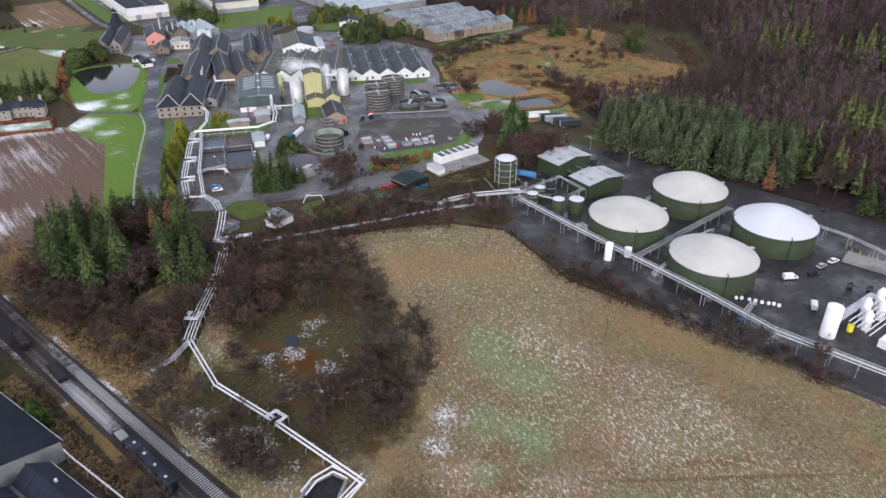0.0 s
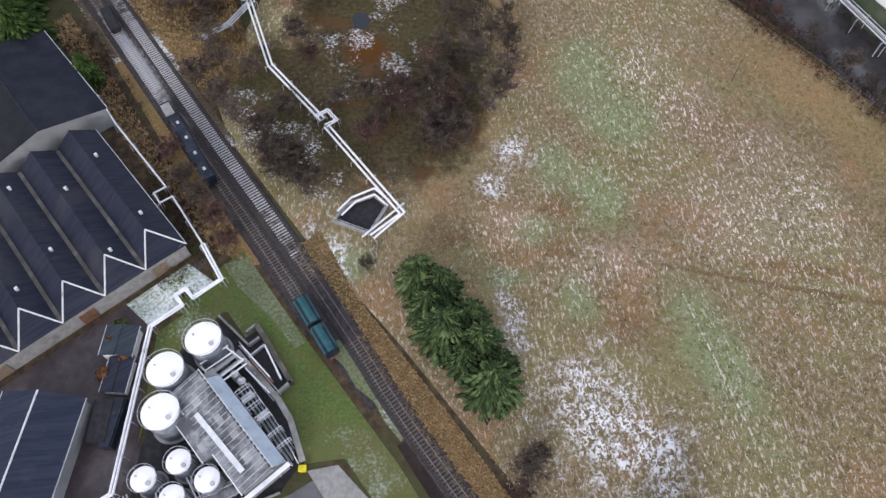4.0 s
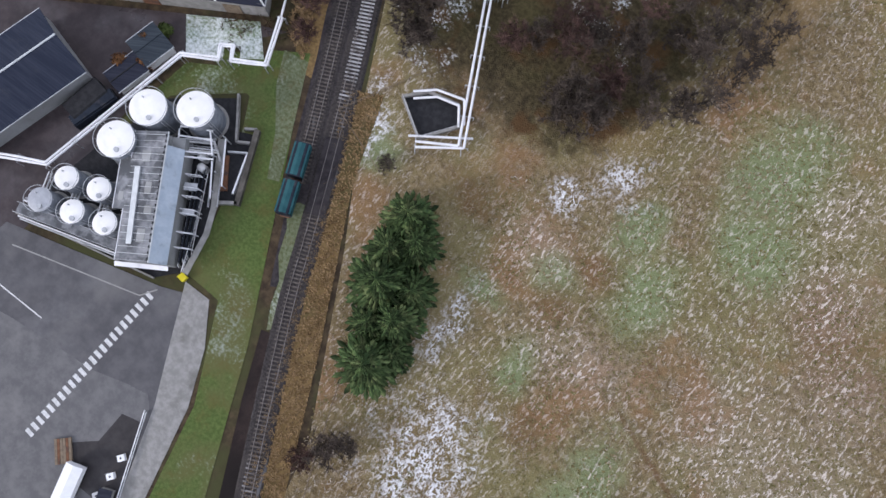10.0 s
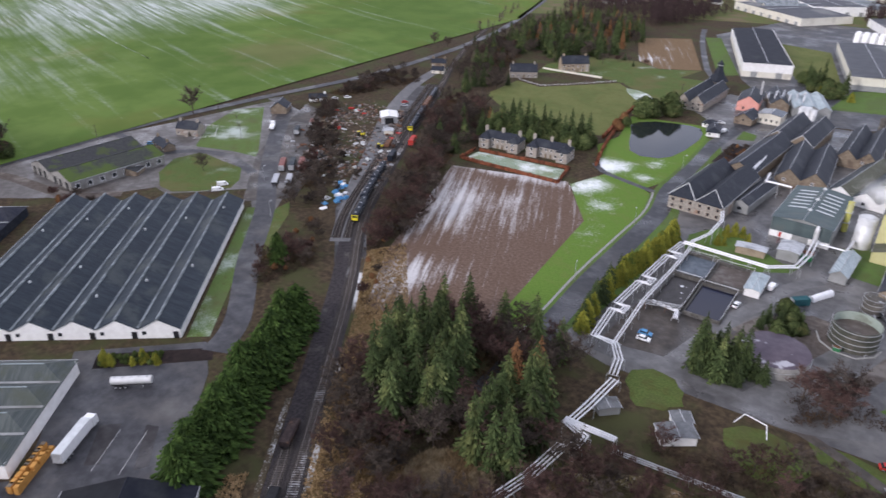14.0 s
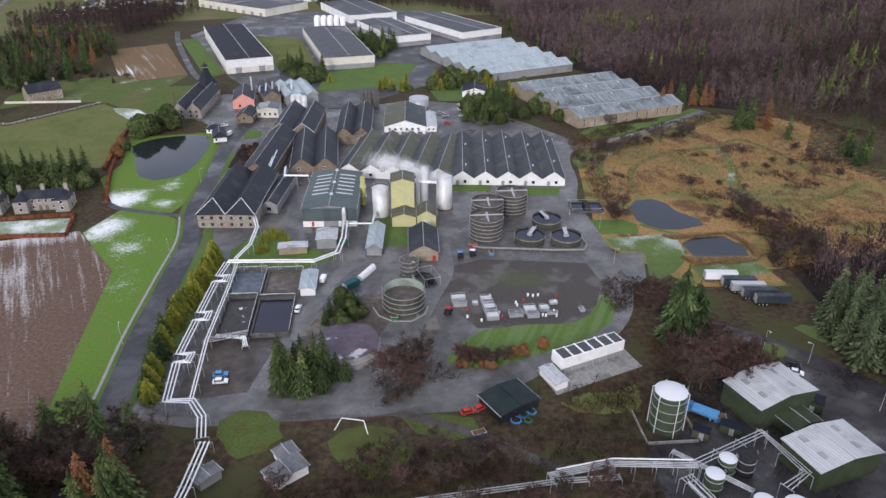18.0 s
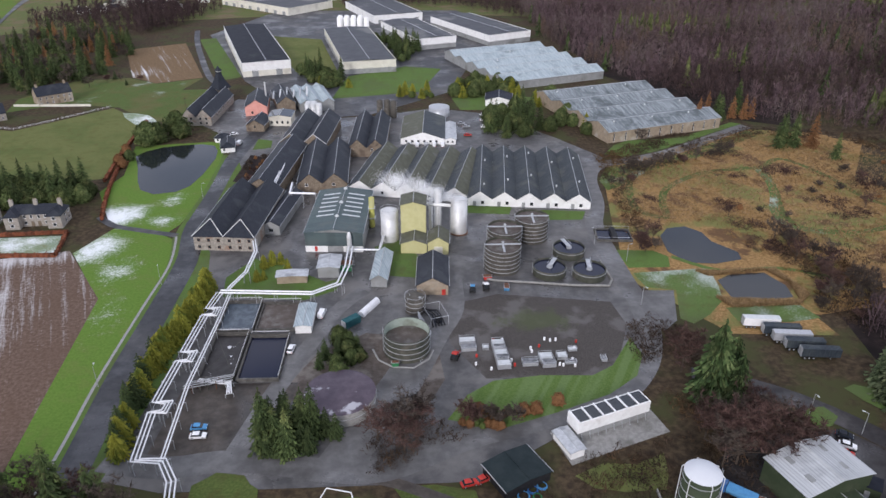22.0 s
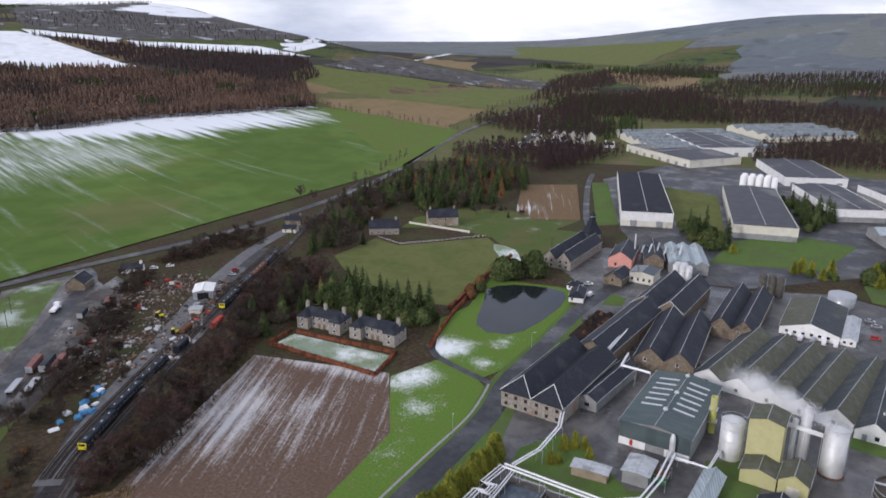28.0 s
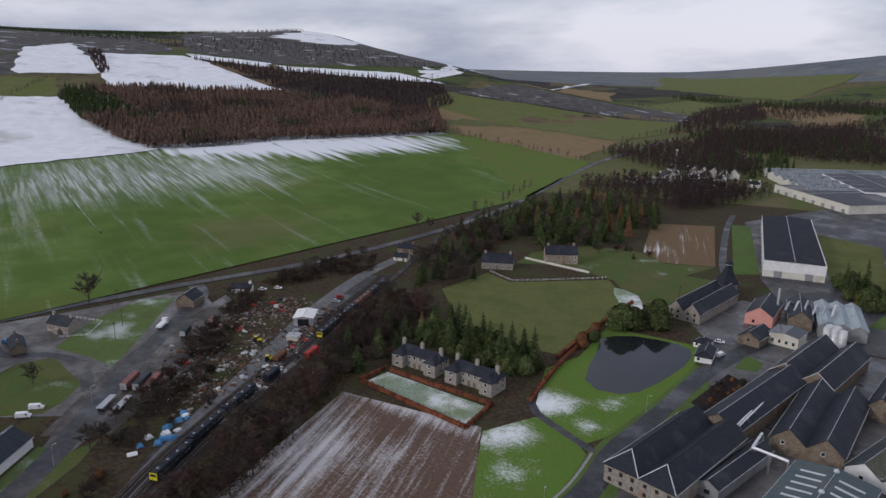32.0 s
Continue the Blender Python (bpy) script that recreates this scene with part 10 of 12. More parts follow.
r5 = random.Random(11)
pile = Geo()
for k in range(1500):
    x, y = scrap_place(r5)
    s, h, a = r5.uniform(0.12, 0.55), r5.uniform(0.1, 0.6), r5.uniform(0, 3)
    c, n = math.cos(a), math.sin(a)
    pile.slab([(x + c * u * s - n * v * s * 1.8, y + n * u * s + c * v * s * 1.8, h + 0.1 * u) for u, v in ((-1, -1), (1, -1), (1, 1), (-1, 1))], h + 0.1)
M["scrap"] = surf("mixed_scrap", (0.07, 0.055, 0.048), (0.30, 0.28, 0.26), 0.8, (0.16, 0.085, 0.055), 0.3, (0.5, 0.6), 0.8, bump=0.1, island=0.75)
alone("scrap", pile, "scrap", "litter of rusty and pale scrap beside the railway", "scrap", kind="stuff")
for k in range(120):
    x, y = scrap_place(r5)
    mat = r5.choice(("rust", "rust", "rust", "galv", "skylight", "skylight", "silver", "black", "red", "black", "timber", "timber", "rust", "black"))
    t = thing("scrap_heap", x, y, 0, r5.uniform(0, 3), {"rust": "rusty heap of scrap metal", "galv": "heap of grey scrap metal", "white": "pile of white discarded panels", "silver": "heap of grey vehicle parts", "blue": "heap of blue drums and sheet",
              "sky_blue": "heap of blue plastic sheet", "red": "rusty red machine part", "black": "black heap of old tyres", "timber": "pile of old grey timber", "skylight": "pile of pale frosted panels"}[mat], "scrap", "scrap heaps")
    for i in range(3):
        w, d, h = r5.uniform(0.4, 1.2), r5.uniform(0.3, 0.9), r5.uniform(0.3, 1.1)
        ox, oy = r5.uniform(-1, 1), r5.uniform(-1, 1)
        part("piece", Geo().prism([(ox - w, 0), (ox + w, 0), (ox + w * r5.uniform(0.3, 1), h), (ox - w * r5.uniform(0.3, 1), h * r5.uniform(0.6, 1))], oy - d, oy + d), mat, t)
hall("scrapyard_shed", (-241, 360), (-234, 366), 12, 4.2, 0.8, 1, "galv", "white_wall", label="open-fronted shed with a white roof in the scrapyard", category="shed", doors=[(4.6, 5.0, 3.4, "black")])
hall("yard_office", (-228, 346), (-224, 349), 5, 2.4, 0.3, 1, "cream_wall", "galv", label="cream cabin in the railway yard", category="cabin")


for k in range(14):
    x, y = -188 - 12 * k / 14 + r5.gauss(0, 1.6), 258 + 25 * k / 14 + r5.gauss(0, 1.5)
    t = thing("tarpaulin_heap", x, y, 0, r5.uniform(0, 3), "crumpled blue tarpaulin over scrap beside the track", "tarpaulin", "tarpaulin heaps")
    w, d, h = r5.uniform(0.9, 1.8), r5.uniform(0.8, 1.6), r5.uniform(0.6, 1.3)
    part("sheet", Geo().prism([(-w, 0), (w, 0), (w * 0.6, h), (-0.1, h * 0.75), (-w * 0.5, h * 0.95)], -d, d), "sky_blue" if k % 3 else "white", t)
# ---------------------------------------------------------------- trees, hedges and woods
def conifer_mesh(seed, h, r, layers=13, arms=9, mat="conifer", low=0.06, power=0.72, slim=0.8):
    """Whorls of drooping branches, each a spray of pointed sprigs on a ridged spine."""
    rn = random.Random(seed)
    g = Geo()
    for k in range(layers):
        f = k / (layers - 1)
        z = h * (low + (0.95 - low) * f)
        reach = r * (1 - f) ** power + 0.25
        n = max(5, int(arms * (1 - 0.5 * f)))
        for i in range(n):
            a = 2 * math.pi * (i + rn.random() * 0.8) / n + k * 1.3
            L = reach * rn.uniform(0.66, 1.14)
            dz = -L * rn.uniform(0.16, 0.42)
            zz = z + rn.uniform(-0.35, 0.35)
            c, s = math.cos(a), math.sin(a)

            def at(u, side, lift=0.0):
                return (c * u - s * side, s * u + c * side, zz + dz * (u / L) ** 1.4 + lift)

            w = (0.17 * L + 0.16) * slim
            v = [at(0.05, 0, 0.3), at(L, 0, 0.12), at(0.62 * L, 0, 0.26), at(0.30 * L, 0, 0.32)]
            v += [at(0.86 * L, w * 0.8, -0.14), at(0.86 * L, -w * 0.8, -0.14), at(0.62 * L, w * 1.35, -0.22), at(0.62 * L, -w * 1.35, -0.22)]
            g.add(v, [(3, 6, 2), (3, 2, 7), (2, 4, 1), (2, 1, 5), (0, 6, 3), (0, 3, 7)])
    g.add([(0.14, 0, h * 0.9), (-0.07, 0.12, h * 0.9), (-0.07, -0.12, h * 0.9), (0, 0, h * 1.03)], [(0, 1, 3), (1, 2, 3), (2, 0, 3)])
    return g.mesh("crown", mat)


def trunk_mesh(h, r):
    return Geo().lathe(0, 0, [(r, 0), (r * 0.7, h * 0.4), (r * 0.15, h * 0.95)], 7).mesh("trunk", "bark")


def leafy_mesh(seed, h, r, mat, count=420, leaf=0.55, low=0.04, power=0.8, lumps=5):
    """A dense evergreen crown: leaf clumps over an uneven egg, with a core that closes it."""
    rn = random.Random(seed)
    g = Geo()
    ph = [rn.uniform(0, 6.28) for _ in range(lumps)]

    def size(a, f):
        base = max(0.0, math.sin(math.pi * min(1.0, (f * 0.93 + 0.07)) ** power)) ** 0.6
        return r * base * (0.86 + 0.16 * math.sin(3 * a + ph[0] + 5 * f) + 0.10 * math.sin(7 * a + ph[1] - 9 * f))

    n = 14
    rows = [(k / 7) for k in range(8)]
    base = len(g.v)
    for f in rows:
        for i in range(n):
            a = 2 * math.pi * i / n
            q = size(a, f) * 0.86
            g.v.append((q * math.cos(a), q * math.sin(a), h * (low + (1 - low) * f) * 0.98))
    for k in range(7):
        for i in range(n):
            g.f.append((base + k * n + i, base + k * n + (i + 1) % n, base + (k + 1) * n + (i + 1) % n, base + (k + 1) * n + i))
    for _ in range(count):
        f, a = rn.random() ** 0.85, rn.uniform(0, 6.2832)
        q = size(a, f) * rn.uniform(0.86, 1.06)
        x, y, z = q * math.cos(a), q * math.sin(a), h * (low + (1 - low) * f)
        out = Vector((math.cos(a), math.sin(a), 0.9 * (f - 0.35))).normalized()
        side = out.cross(Vector((rn.uniform(-1, 1), rn.uniform(-1, 1), rn.uniform(-1, 1)))).normalized()
        up = (out.cross(side) + out * rn.uniform(0.1, 0.6)).normalized()
        s = leaf * rn.uniform(0.6, 1.3)
        p = Vector((x, y, z))
        g.add([tuple(p - side * s * 0.6), tuple(p + side * s * 0.6), tuple(p + up * s * 1.1 + out * s * 0.25)], [(0, 1, 2)])
    return g.mesh("crown", mat)


def bare_meshes(seed, h, r, mat="twig", fine=24):
    """A leafless tree: trunk and limbs, and a haze of twigs."""
    rn = random.Random(seed)
    wood, twigs = Geo(), Geo()
    wood.lathe(0, 0, [(h * 0.018 + 0.05, 0), (h * 0.012 + 0.03, h * 0.45), (0.03, h * 0.9)], 6)
    for i in range(11):
        f = 0.2 + 0.7 * i / 11
        a = i * 2.4 + rn.uniform(-0.4, 0.4)
        L = r * (1.12 - 0.6 * f) * rn.uniform(0.85, 1.25)
        p = Vector((0, 0, h * f))
        q = p + Vector((math.cos(a) * L, math.sin(a) * L, L * rn.uniform(0.5, 1.1)))
        wood.rod(p, q, 0.05 + 0.004 * h, 4)
        for j in range(6):
            t = 0.3 + 0.7 * j / 6
            m = p.lerp(q, t)
            d = Vector((rn.uniform(-1, 1), rn.uniform(-1, 1), rn.uniform(0.0, 1.2))).normalized() * L * 0.5
            e = m + d
            wood.rod(m, e, 0.035, 3)
            for k in range(fine):
                s = m.lerp(e, rn.uniform(0.2, 1.0))
                w = Vector((rn.uniform(-1, 1), rn.uniform(-1, 1), rn.uniform(-0.3, 1.1))).normalized() * rn.uniform(0.5, 1.4) * (0.55 + r * 0.14)
                b = w.cross(Vector((rn.uniform(-1, 1), rn.uniform(-1, 1), 0.3))).normalized() * rn.uniform(0.035, 0.085)
                twigs.add([tuple(s - b), tuple(s + b), tuple(s + w)], [(0, 1, 2)])
    return wood.mesh("trunk", "bark"), twigs.mesh("crown", mat)


KINDS = {}


def plant(kind, x, y, scale=1.0, label="", group="", name="tree", category="tree", tall=1.0):
    """One tree of a kind, a copy that shares its meshes."""
    trunk, crown, _ = KINDS[kind]
    if name == "tree":
        name = {"spruce": "spruce_tree", "young": "spruce_tree", "plantation": "spruce_tree", "fir": "fir_tree", "larch": "larch_tree", "bare": "birch_tree", "red": "alder_tree", "thicket": "thicket", "cypress": "cypress_tree", "golden": "golden_cypress", "bush": "evergreen_tree", "shrub": "shrub", "rusty": "shrub"}[kind[0]]
    rn = random.Random(int(x * 31 + y * 17))
    t = thing(name, x, y, ground_z(x, y), rn.uniform(0, 6.28), label, category, group)
    t.scale = (scale, scale, scale * tall)
    if trunk:
        part("trunk", trunk, None, t)
    part("crown", crown, None, t)
    return t


for k in range(4):
    KINDS["spruce", k] = (trunk_mesh(15, 0.28), conifer_mesh(20 + k, 16.5, 3.7 + 0.3 * k, 18, 12), 16)
    KINDS["plantation", k] = (trunk_mesh(15, 0.28), conifer_mesh(25 + k, 16.5, 4.0 + 0.3 * k, 18, 12, "grey_spruce"), 16)
    KINDS["young", k] = (trunk_mesh(8, 0.28), conifer_mesh(30 + k, 9.5, 4.3, 16, 26, "field_spruce", 0.03, 0.62, 0.48), 9)
for k in range(2):
    KINDS["fir", k] = (trunk_mesh(8, 0.2), conifer_mesh(40 + k, 9.5, 2.8, 13, 11, "pine"), 9)
    KINDS["larch", k] = (trunk_mesh(12, 0.2), conifer_mesh(50 + k, 13, 3.0, 14, 11, "rust_leaf"), 12)
for k in range(3):
    KINDS["cypress", k] = (trunk_mesh(12, 1.6), conifer_mesh(60 + k, 14, 5.2, 26, 22, "cypress", 0.02, 0.5, 0.55), 14)
    KINDS["golden", k] = (trunk_mesh(3, 0.15), conifer_mesh(70 + k, 6.4, 2.3, 16, 18, "golden", 0.02, 0.5, 0.55), 6)
    KINDS["shrub", k] = (None, leafy_mesh(80 + k, 2.6, 1.8, "shrub", 260, 0.38, 0.0, 0.9), 3)
    KINDS["bush", k] = (trunk_mesh(4, 0.25), leafy_mesh(90 + k, 7.0, 4.0, "bush_green", 1100, 0.5, 0.0, 0.85), 7)
    w, c = bare_meshes(100 + k, 9.5, 4.8, "twig", 24)
    KINDS["bare", k] = (w, c, 9)
    w, c = bare_meshes(110 + k, 9.0, 4.8, "twig_red", 24)
    KINDS["red", k] = (w, c, 9)
    w, c = bare_meshes(120 + k, 4.6, 3.8, "twig_red" if k == 1 else "twig", 34)
    KINDS["thicket", k] = (w, c, 4)
    KINDS["rusty", k] = (None, leafy_mesh(130 + k, 3.2, 1.9, "rust_leaf", 240, 0.34, 0.0, 0.85), 3)


def inside(x, y, poly):
    hit = False
    for (x0, y0), (x1, y1) in zip(poly, poly[1:] + poly[:1]):
        if (y0 > y) != (y1 > y) and x < (x1 - x0) * (y - y0) / (y1 - y0) + x0:
            hit = not hit
    return hit


PIPES = [[(-18.8, 59.2), (-12.4, 64.8), (-29.5, 89.6), (-44, 109.6), (-51, 132), (-48.6, 143.5), (-41.8, 167.2), (-39.6, 182), (-38.8, 212)], [(-51, 132), (-62, 119.5)], [(-43, 189), (-29, 189), (9, 191), (46, 195), (80, 194)]]


def clear(x, y, gap=2.8):
    """True away from the pipelines, the main line and the reed patch."""
    if ((x + 58) / 11) ** 2 + ((y - 158) / 9) ** 2 < 1:
        return False
    for line in PIPES + [MAIN[::4]]:
        g = gap + 1.2 if line is not PIPES[0] else gap
        for (x0, y0), (x1, y1) in zip(line, line[1:]):
            d2 = (x1 - x0) ** 2 + (y1 - y0) ** 2
            t = min(1.0, max(0.0, ((x - x0) * (x1 - x0) + (y - y0) * (y1 - y0)) / d2))
            if (x - x0 - t * (x1 - x0)) ** 2 + (y - y0 - t * (y1 - y0)) ** 2 < g * g:
                return False
    return True


def scatter(poly, count, apart, seed):
    rn, out = random.Random(seed), []
    xs, ys = [p[0] for p in poly], [p[1] for p in poly]
    for _ in range(count * 40):
        if len(out) >= count:
            break
        x, y = rn.uniform(min(xs), max(xs)), rn.uniform(min(ys), max(ys))
        if inside(x, y, poly) and clear(x, y) and all((x - u) ** 2 + (y - v) ** 2 > apart * apart for u, v in out):
            out.append((x, y))
    return out


def grove(poly, count, apart, seed, mix, label, group, lo=0.8, hi=1.2, name="tree", category="tree"):
    """mix: kinds with their variants, taken in turn by chance."""
    rn = random.Random(seed + 1)
    for x, y in scatter(poly, count, apart, seed):
        kind = rn.choice(mix)
        n = sum(1 for key in KINDS if key[0] == kind)
        plant((kind, rn.randrange(n)), x, y, rn.uniform(lo, hi), label[kind] if isinstance(label, dict) else label, group, name, category, rn.uniform(0.88, 1.15))


WORDS = {"spruce": "dark green spruce with drooping branches", "fir": "small dark green fir tree", "larch": "rust-brown larch with bare twigs", "bare": "bare leafless birch with fine brown twigs", "red": "bare alder with reddish twigs",
         "thicket": "low thicket of bare brown twigs", "cypress": "dense green cypress with soft foliage", "golden": "clipped golden-green cypress shrub", "shrub": "rounded low evergreen shrub", "bush": "broad dark green evergreen tree", "rusty": "rust-brown shrub with dead leaves"}

# cypress screen between the railway and the lorry yard
for k in range(17):
    u = k / 16
    plant(("cypress", k % 3), -105.5 - 28.5 * u + 1.2 * math.sin(k * 2.1), 118 + 67 * u + 0.8 * math.cos(k * 1.7), 1.46 + 0.10 * math.sin(k * 3.3), "dense green cypress of the railway screen", "cypress screen", "cypress_tree", "tree", 0.82 + 0.06 * math.sin(k * 5))
plant(("cypress", 2), -87.4, 107.6, 0.74, "smaller green cypress beside the black hall", "cypress screen", "cypress_tree", "tree", 1.0)
plant(("cypress", 1), -169.4, 211, 0.9, "broad green pine beside the station road", "", "pine_tree")
grove([(-100, 196), (-90, 166), (-76, 160), (-70, 178), (-80, 200), (-92, 208)], 30, 3.8, 1, ["spruce"], WORDS, "spruce clump", 1.15, 1.5)
grove([(-58, 166), (-46, 167), (-45, 182), (-53, 196), (-62, 190)], 12, 3.8, 3, ["spruce"], WORDS, "spruce clump", 1.1, 1.4)
grove([(-92, 206), (-62, 198), (-50, 214), (-72, 226), (-98, 214)], 24, 4.2, 2, ["spruce", "bare", "spruce", "red"], WORDS, "spruce clump", 0.85, 1.15)
for x, y in ((-63, 199), (-58, 204)):
    plant(("larch", 0), x, y, 1.2, WORDS["larch"], "larches")
grove([(-104, 164), (-76, 150), (-54, 138), (-46, 160), (-42, 186), (-62, 182), (-100, 200)], 60, 3.4, 4, ["bare", "red", "thicket", "bare"], WORDS, "lineside birches", 0.8, 1.15)
grove([(-64, 108), (-52, 92), (-40, 82), (-36, 100), (-50, 126), (-62, 128)], 7, 6, 5, ["thicket", "thicket", "bare"], WORDS, "lineside thicket", 0.6, 0.95)
grove([(-46, 142), (-34, 133), (-25, 142), (-28, 178), (-40, 182)], 24, 3.6, 61, ["bare", "red", "red", "thicket"], WORDS, "bog alders", 0.75, 1.1)
grove([(-16, 142), (2, 132), (9, 130), (7, 174), (-4, 180), (-14, 164)], 20, 4.0, 62, ["bare", "bare", "red"], WORDS, "bog alders", 0.65, 1.0)
grove([(-2, 112), (8, 102), (17, 114), (14, 130), (0, 130)], 12, 3.8, 63, ["bare", "thicket", "bare"], WORDS, "bog alders", 0.65, 0.95)
grove([(-26, 180), (-24, 150), (-12, 148), (-6, 178)], 10, 5.0, 64, ["bare", "thicket"], WORDS, "bog alders", 0.6, 0.9)
for x, y, k, q in ((-3.1, 83.1, "thicket", 1.6), (0.6, 86.4, "thicket", 1.2), (-6.0, 86.6, "bare", 0.75), (-11.4, 92.4, "red", 0.9), (-14.6, 94.6, "red", 0.8), (-9, 97, "thicket", 1.1), (-35.7, 76.7, "thicket", 1.5), (-39.6, 79.4, "thicket", 1.3), (-33.0, 73.4, "thicket", 1.1), (-42, 84, "thicket", 1.0), (-44.5, 90, "thicket", 0.9), (-19.7, 86, "thicket", 0.9), (-17, 90, "thicket", 0.8),
                   (-12.8, 99, "red", 0.75), (6.7, 108.4, "bare", 0.85), (-60.9, 106.6, "thicket", 1.1), (-56, 100, "thicket", 0.9), (-20, 100, "thicket", 0.7), (-3, 101, "thicket", 1.2), (3, 97, "bare", 0.8), (8, 93, "bare", 0.7), (-1, 92, "thicket", 1.1), (-27, 98, "thicket", 0.7), (11.5, 99, "thicket", 1.0), (14, 104, "bare", 0.75), (-5, 108, "red", 0.7), (-34, 112, "thicket", 0.8), (-38, 120, "thicket", 0.9)):
    plant((k, int(abs(x)) % 3), x, y, q, WORDS[k], "bog alders")
grove([(-30, 182), (20, 182), (66, 174), (72, 188), (40, 204), (16, 208), (-24, 194)], 40, 4.0, 7, ["bare", "red", "thicket"], WORDS, "alders by the pipeline", 0.6, 0.95)
grove([(66, 168), (78, 140), (100, 102), (122, 66), (116, 62), (94, 98), (70, 136)], 20, 5, 72, ["thicket", "bare"], WORDS, "fence thicket", 0.5, 0.8)
# evergreens and bushes on the edge of the tussock field
for x, y, q, tall in ((-9.4, 48.6, 1.12, 0.85), (-5.0, 46.0, 1.05, 0.9), (-7.6, 42.0, 1.05, 0.8), (-4.8, 36.6, 1.35, 0.8), (0.4, 39.4, 1.0, 0.75), (1.8, 33.4, 1.12, 0.85), (-1.2, 30.4, 0.95, 0.8), (3.6, 25.0, 1.3, 0.8), (5.6, 29.4, 0.85, 0.8), (31.0, -2.0, 1.15, 0.9), (28.4, -8.0, 1.35, 0.95), (25.4, -14.0, 1.1, 0.9), (32.4, -8.6, 1.0, 0.9)):
    plant(("young", int(abs(x * 7)) % 4), x, y, q * 1.2, "broad young spruce at the field edge", "field edge evergreens", "tree", "tree", tall)
for x, y, s in ((9.0, 10.0, 0.95), (7.4, 6.0, 0.7), (11.5, 12.5, 0.6), (-20, 53, 0.5), (-52, 66, 0.9), (-56, 71, 0.85), (-60, 76, 0.9), (-64, 84, 0.8), (-49, 60, 0.7)):
    plant(("thicket", int(abs(x)) % 3), x, y, s, WORDS["thicket"], "lineside thicket", "thicket", "bush")
grove([(-70, 30), (-66, 28), (-64, 42), (-70, 42)], 4, 2.2, 8, ["rusty", "shrub"], WORDS, "yard shrubs", 0.8, 1.1, "shrub", "shrub")
# drive: golden and dark cypresses
rn9 = random.Random(9)
for k in range(38):
    y = 234 + k * 2.2
    kind = "golden" if (k > 17 or k % 5 == 0) else rn9.choice(("fir", "golden", "fir"))
    plant((kind, k % 2), -58.4 - 2.8 * math.sin(k * 0.14) + rn9.uniform(-1, 1), y, rn9.uniform(1.0, 1.4) * (0.85 if kind == "fir" else 1.1), WORDS[kind] + " beside the drive", "drive cypresses")
for x, y, s in ((-39.6, 329, 1.0), (-37.0, 331.5, 1.1), (-34, 332, 0.9), (-40.4, 319.5, 0.9), (-38.2, 320.6, 0.7), (-31, 328, 0.8)):
    plant(("golden", int(s * 10) % 3), x, y, s * 0.85, WORDS["golden"] + " on the works lawn", "lawn shrubs", "shrub", "shrub")
grove([(-26, 240), (-22, 232), (-8, 234), (-4, 240), (-14, 246), (-22, 250)], 20, 2.3, 10, ["fir", "spruce", "fir"], WORDS, "firs by the covered tank", 0.8, 1.05)
grove([(-14, 268), (-6, 262), (0, 270), (-2, 284), (-10, 284)], 11, 2.6, 11, ["bush", "fir", "bush"], WORDS, "evergreens by the open tank", 0.6, 0.85)
grove([(3, 232), (14, 233), (22, 240), (16, 245), (5, 238)], 6, 3.6, 12, ["red", "bare", "red"], WORDS, "bare trees by the works road", 0.9, 1.2)
grove([(26, 243), (40, 240), (42, 246), (32, 250)], 20, 1.3, 13, ["rusty", "rusty", "shrub", "thicket"], WORDS, "rusty shrubs", 0.55, 0.95, "shrub", "shrub")
for x, y in ((54.6, 250.2), (44.5, 246.5), (48, 247)):
    plant(("rusty", 1), x, y, 1.2, WORDS["rusty"], "rusty shrubs", "shrub", "shrub")
# the great fir and purple alders by the wetland road
for x, y, s, tall in ((97.5, 251.5, 1.85, 1.5), (104.5, 256.5, 1.3, 1.45), (102.0, 247.0, 1.3, 1.5)):
    plant(("young", int(x) % 4), x, y, s, "tall pale green spruce by the works road", "roadside spruces", "tree", "tree", tall)
grove([(88, 236), (92, 243), (104, 243), (113, 238), (111, 226), (98, 221), (89, 227)], 11, 3.6, 14, ["red", "red", "bare", "red"], WORDS, "purple alders", 1.0, 1.4)
for x, y, q in ((93.4, 263.5, 1.35), (96.4, 268.0, 1.1)):
    plant(("red", int(y) % 3), x, y, q, WORDS["red"], "purple alders")
grove([(150, 296), (160, 312), (152, 336), (160, 352), (172, 330), (176, 300), (160, 284)], 22, 4.0, 15, ["red", "bare", "thicket"], WORDS, "wetland willows", 0.6, 0.95)
grove([(100, 338), (108, 334), (112, 346), (104, 352)], 6, 3, 16, ["red", "thicket"], WORDS, "wetland willows", 0.55, 0.8)
grove([(106, 400), (120, 422), (146, 432), (170, 440), (186, 452), (176, 436), (140, 424), (118, 404)], 24, 3.6, 17, ["thicket", "bare", "bare"], WORDS, "roadside scrub", 0.45, 0.75)
grove([(125, 360), (250, 430), (270, 400), (240, 350), (160, 350)], 16, 7, 18, ["thicket", "rusty", "thicket", "red"], WORDS, "wetland scrub", 0.4, 0.85)
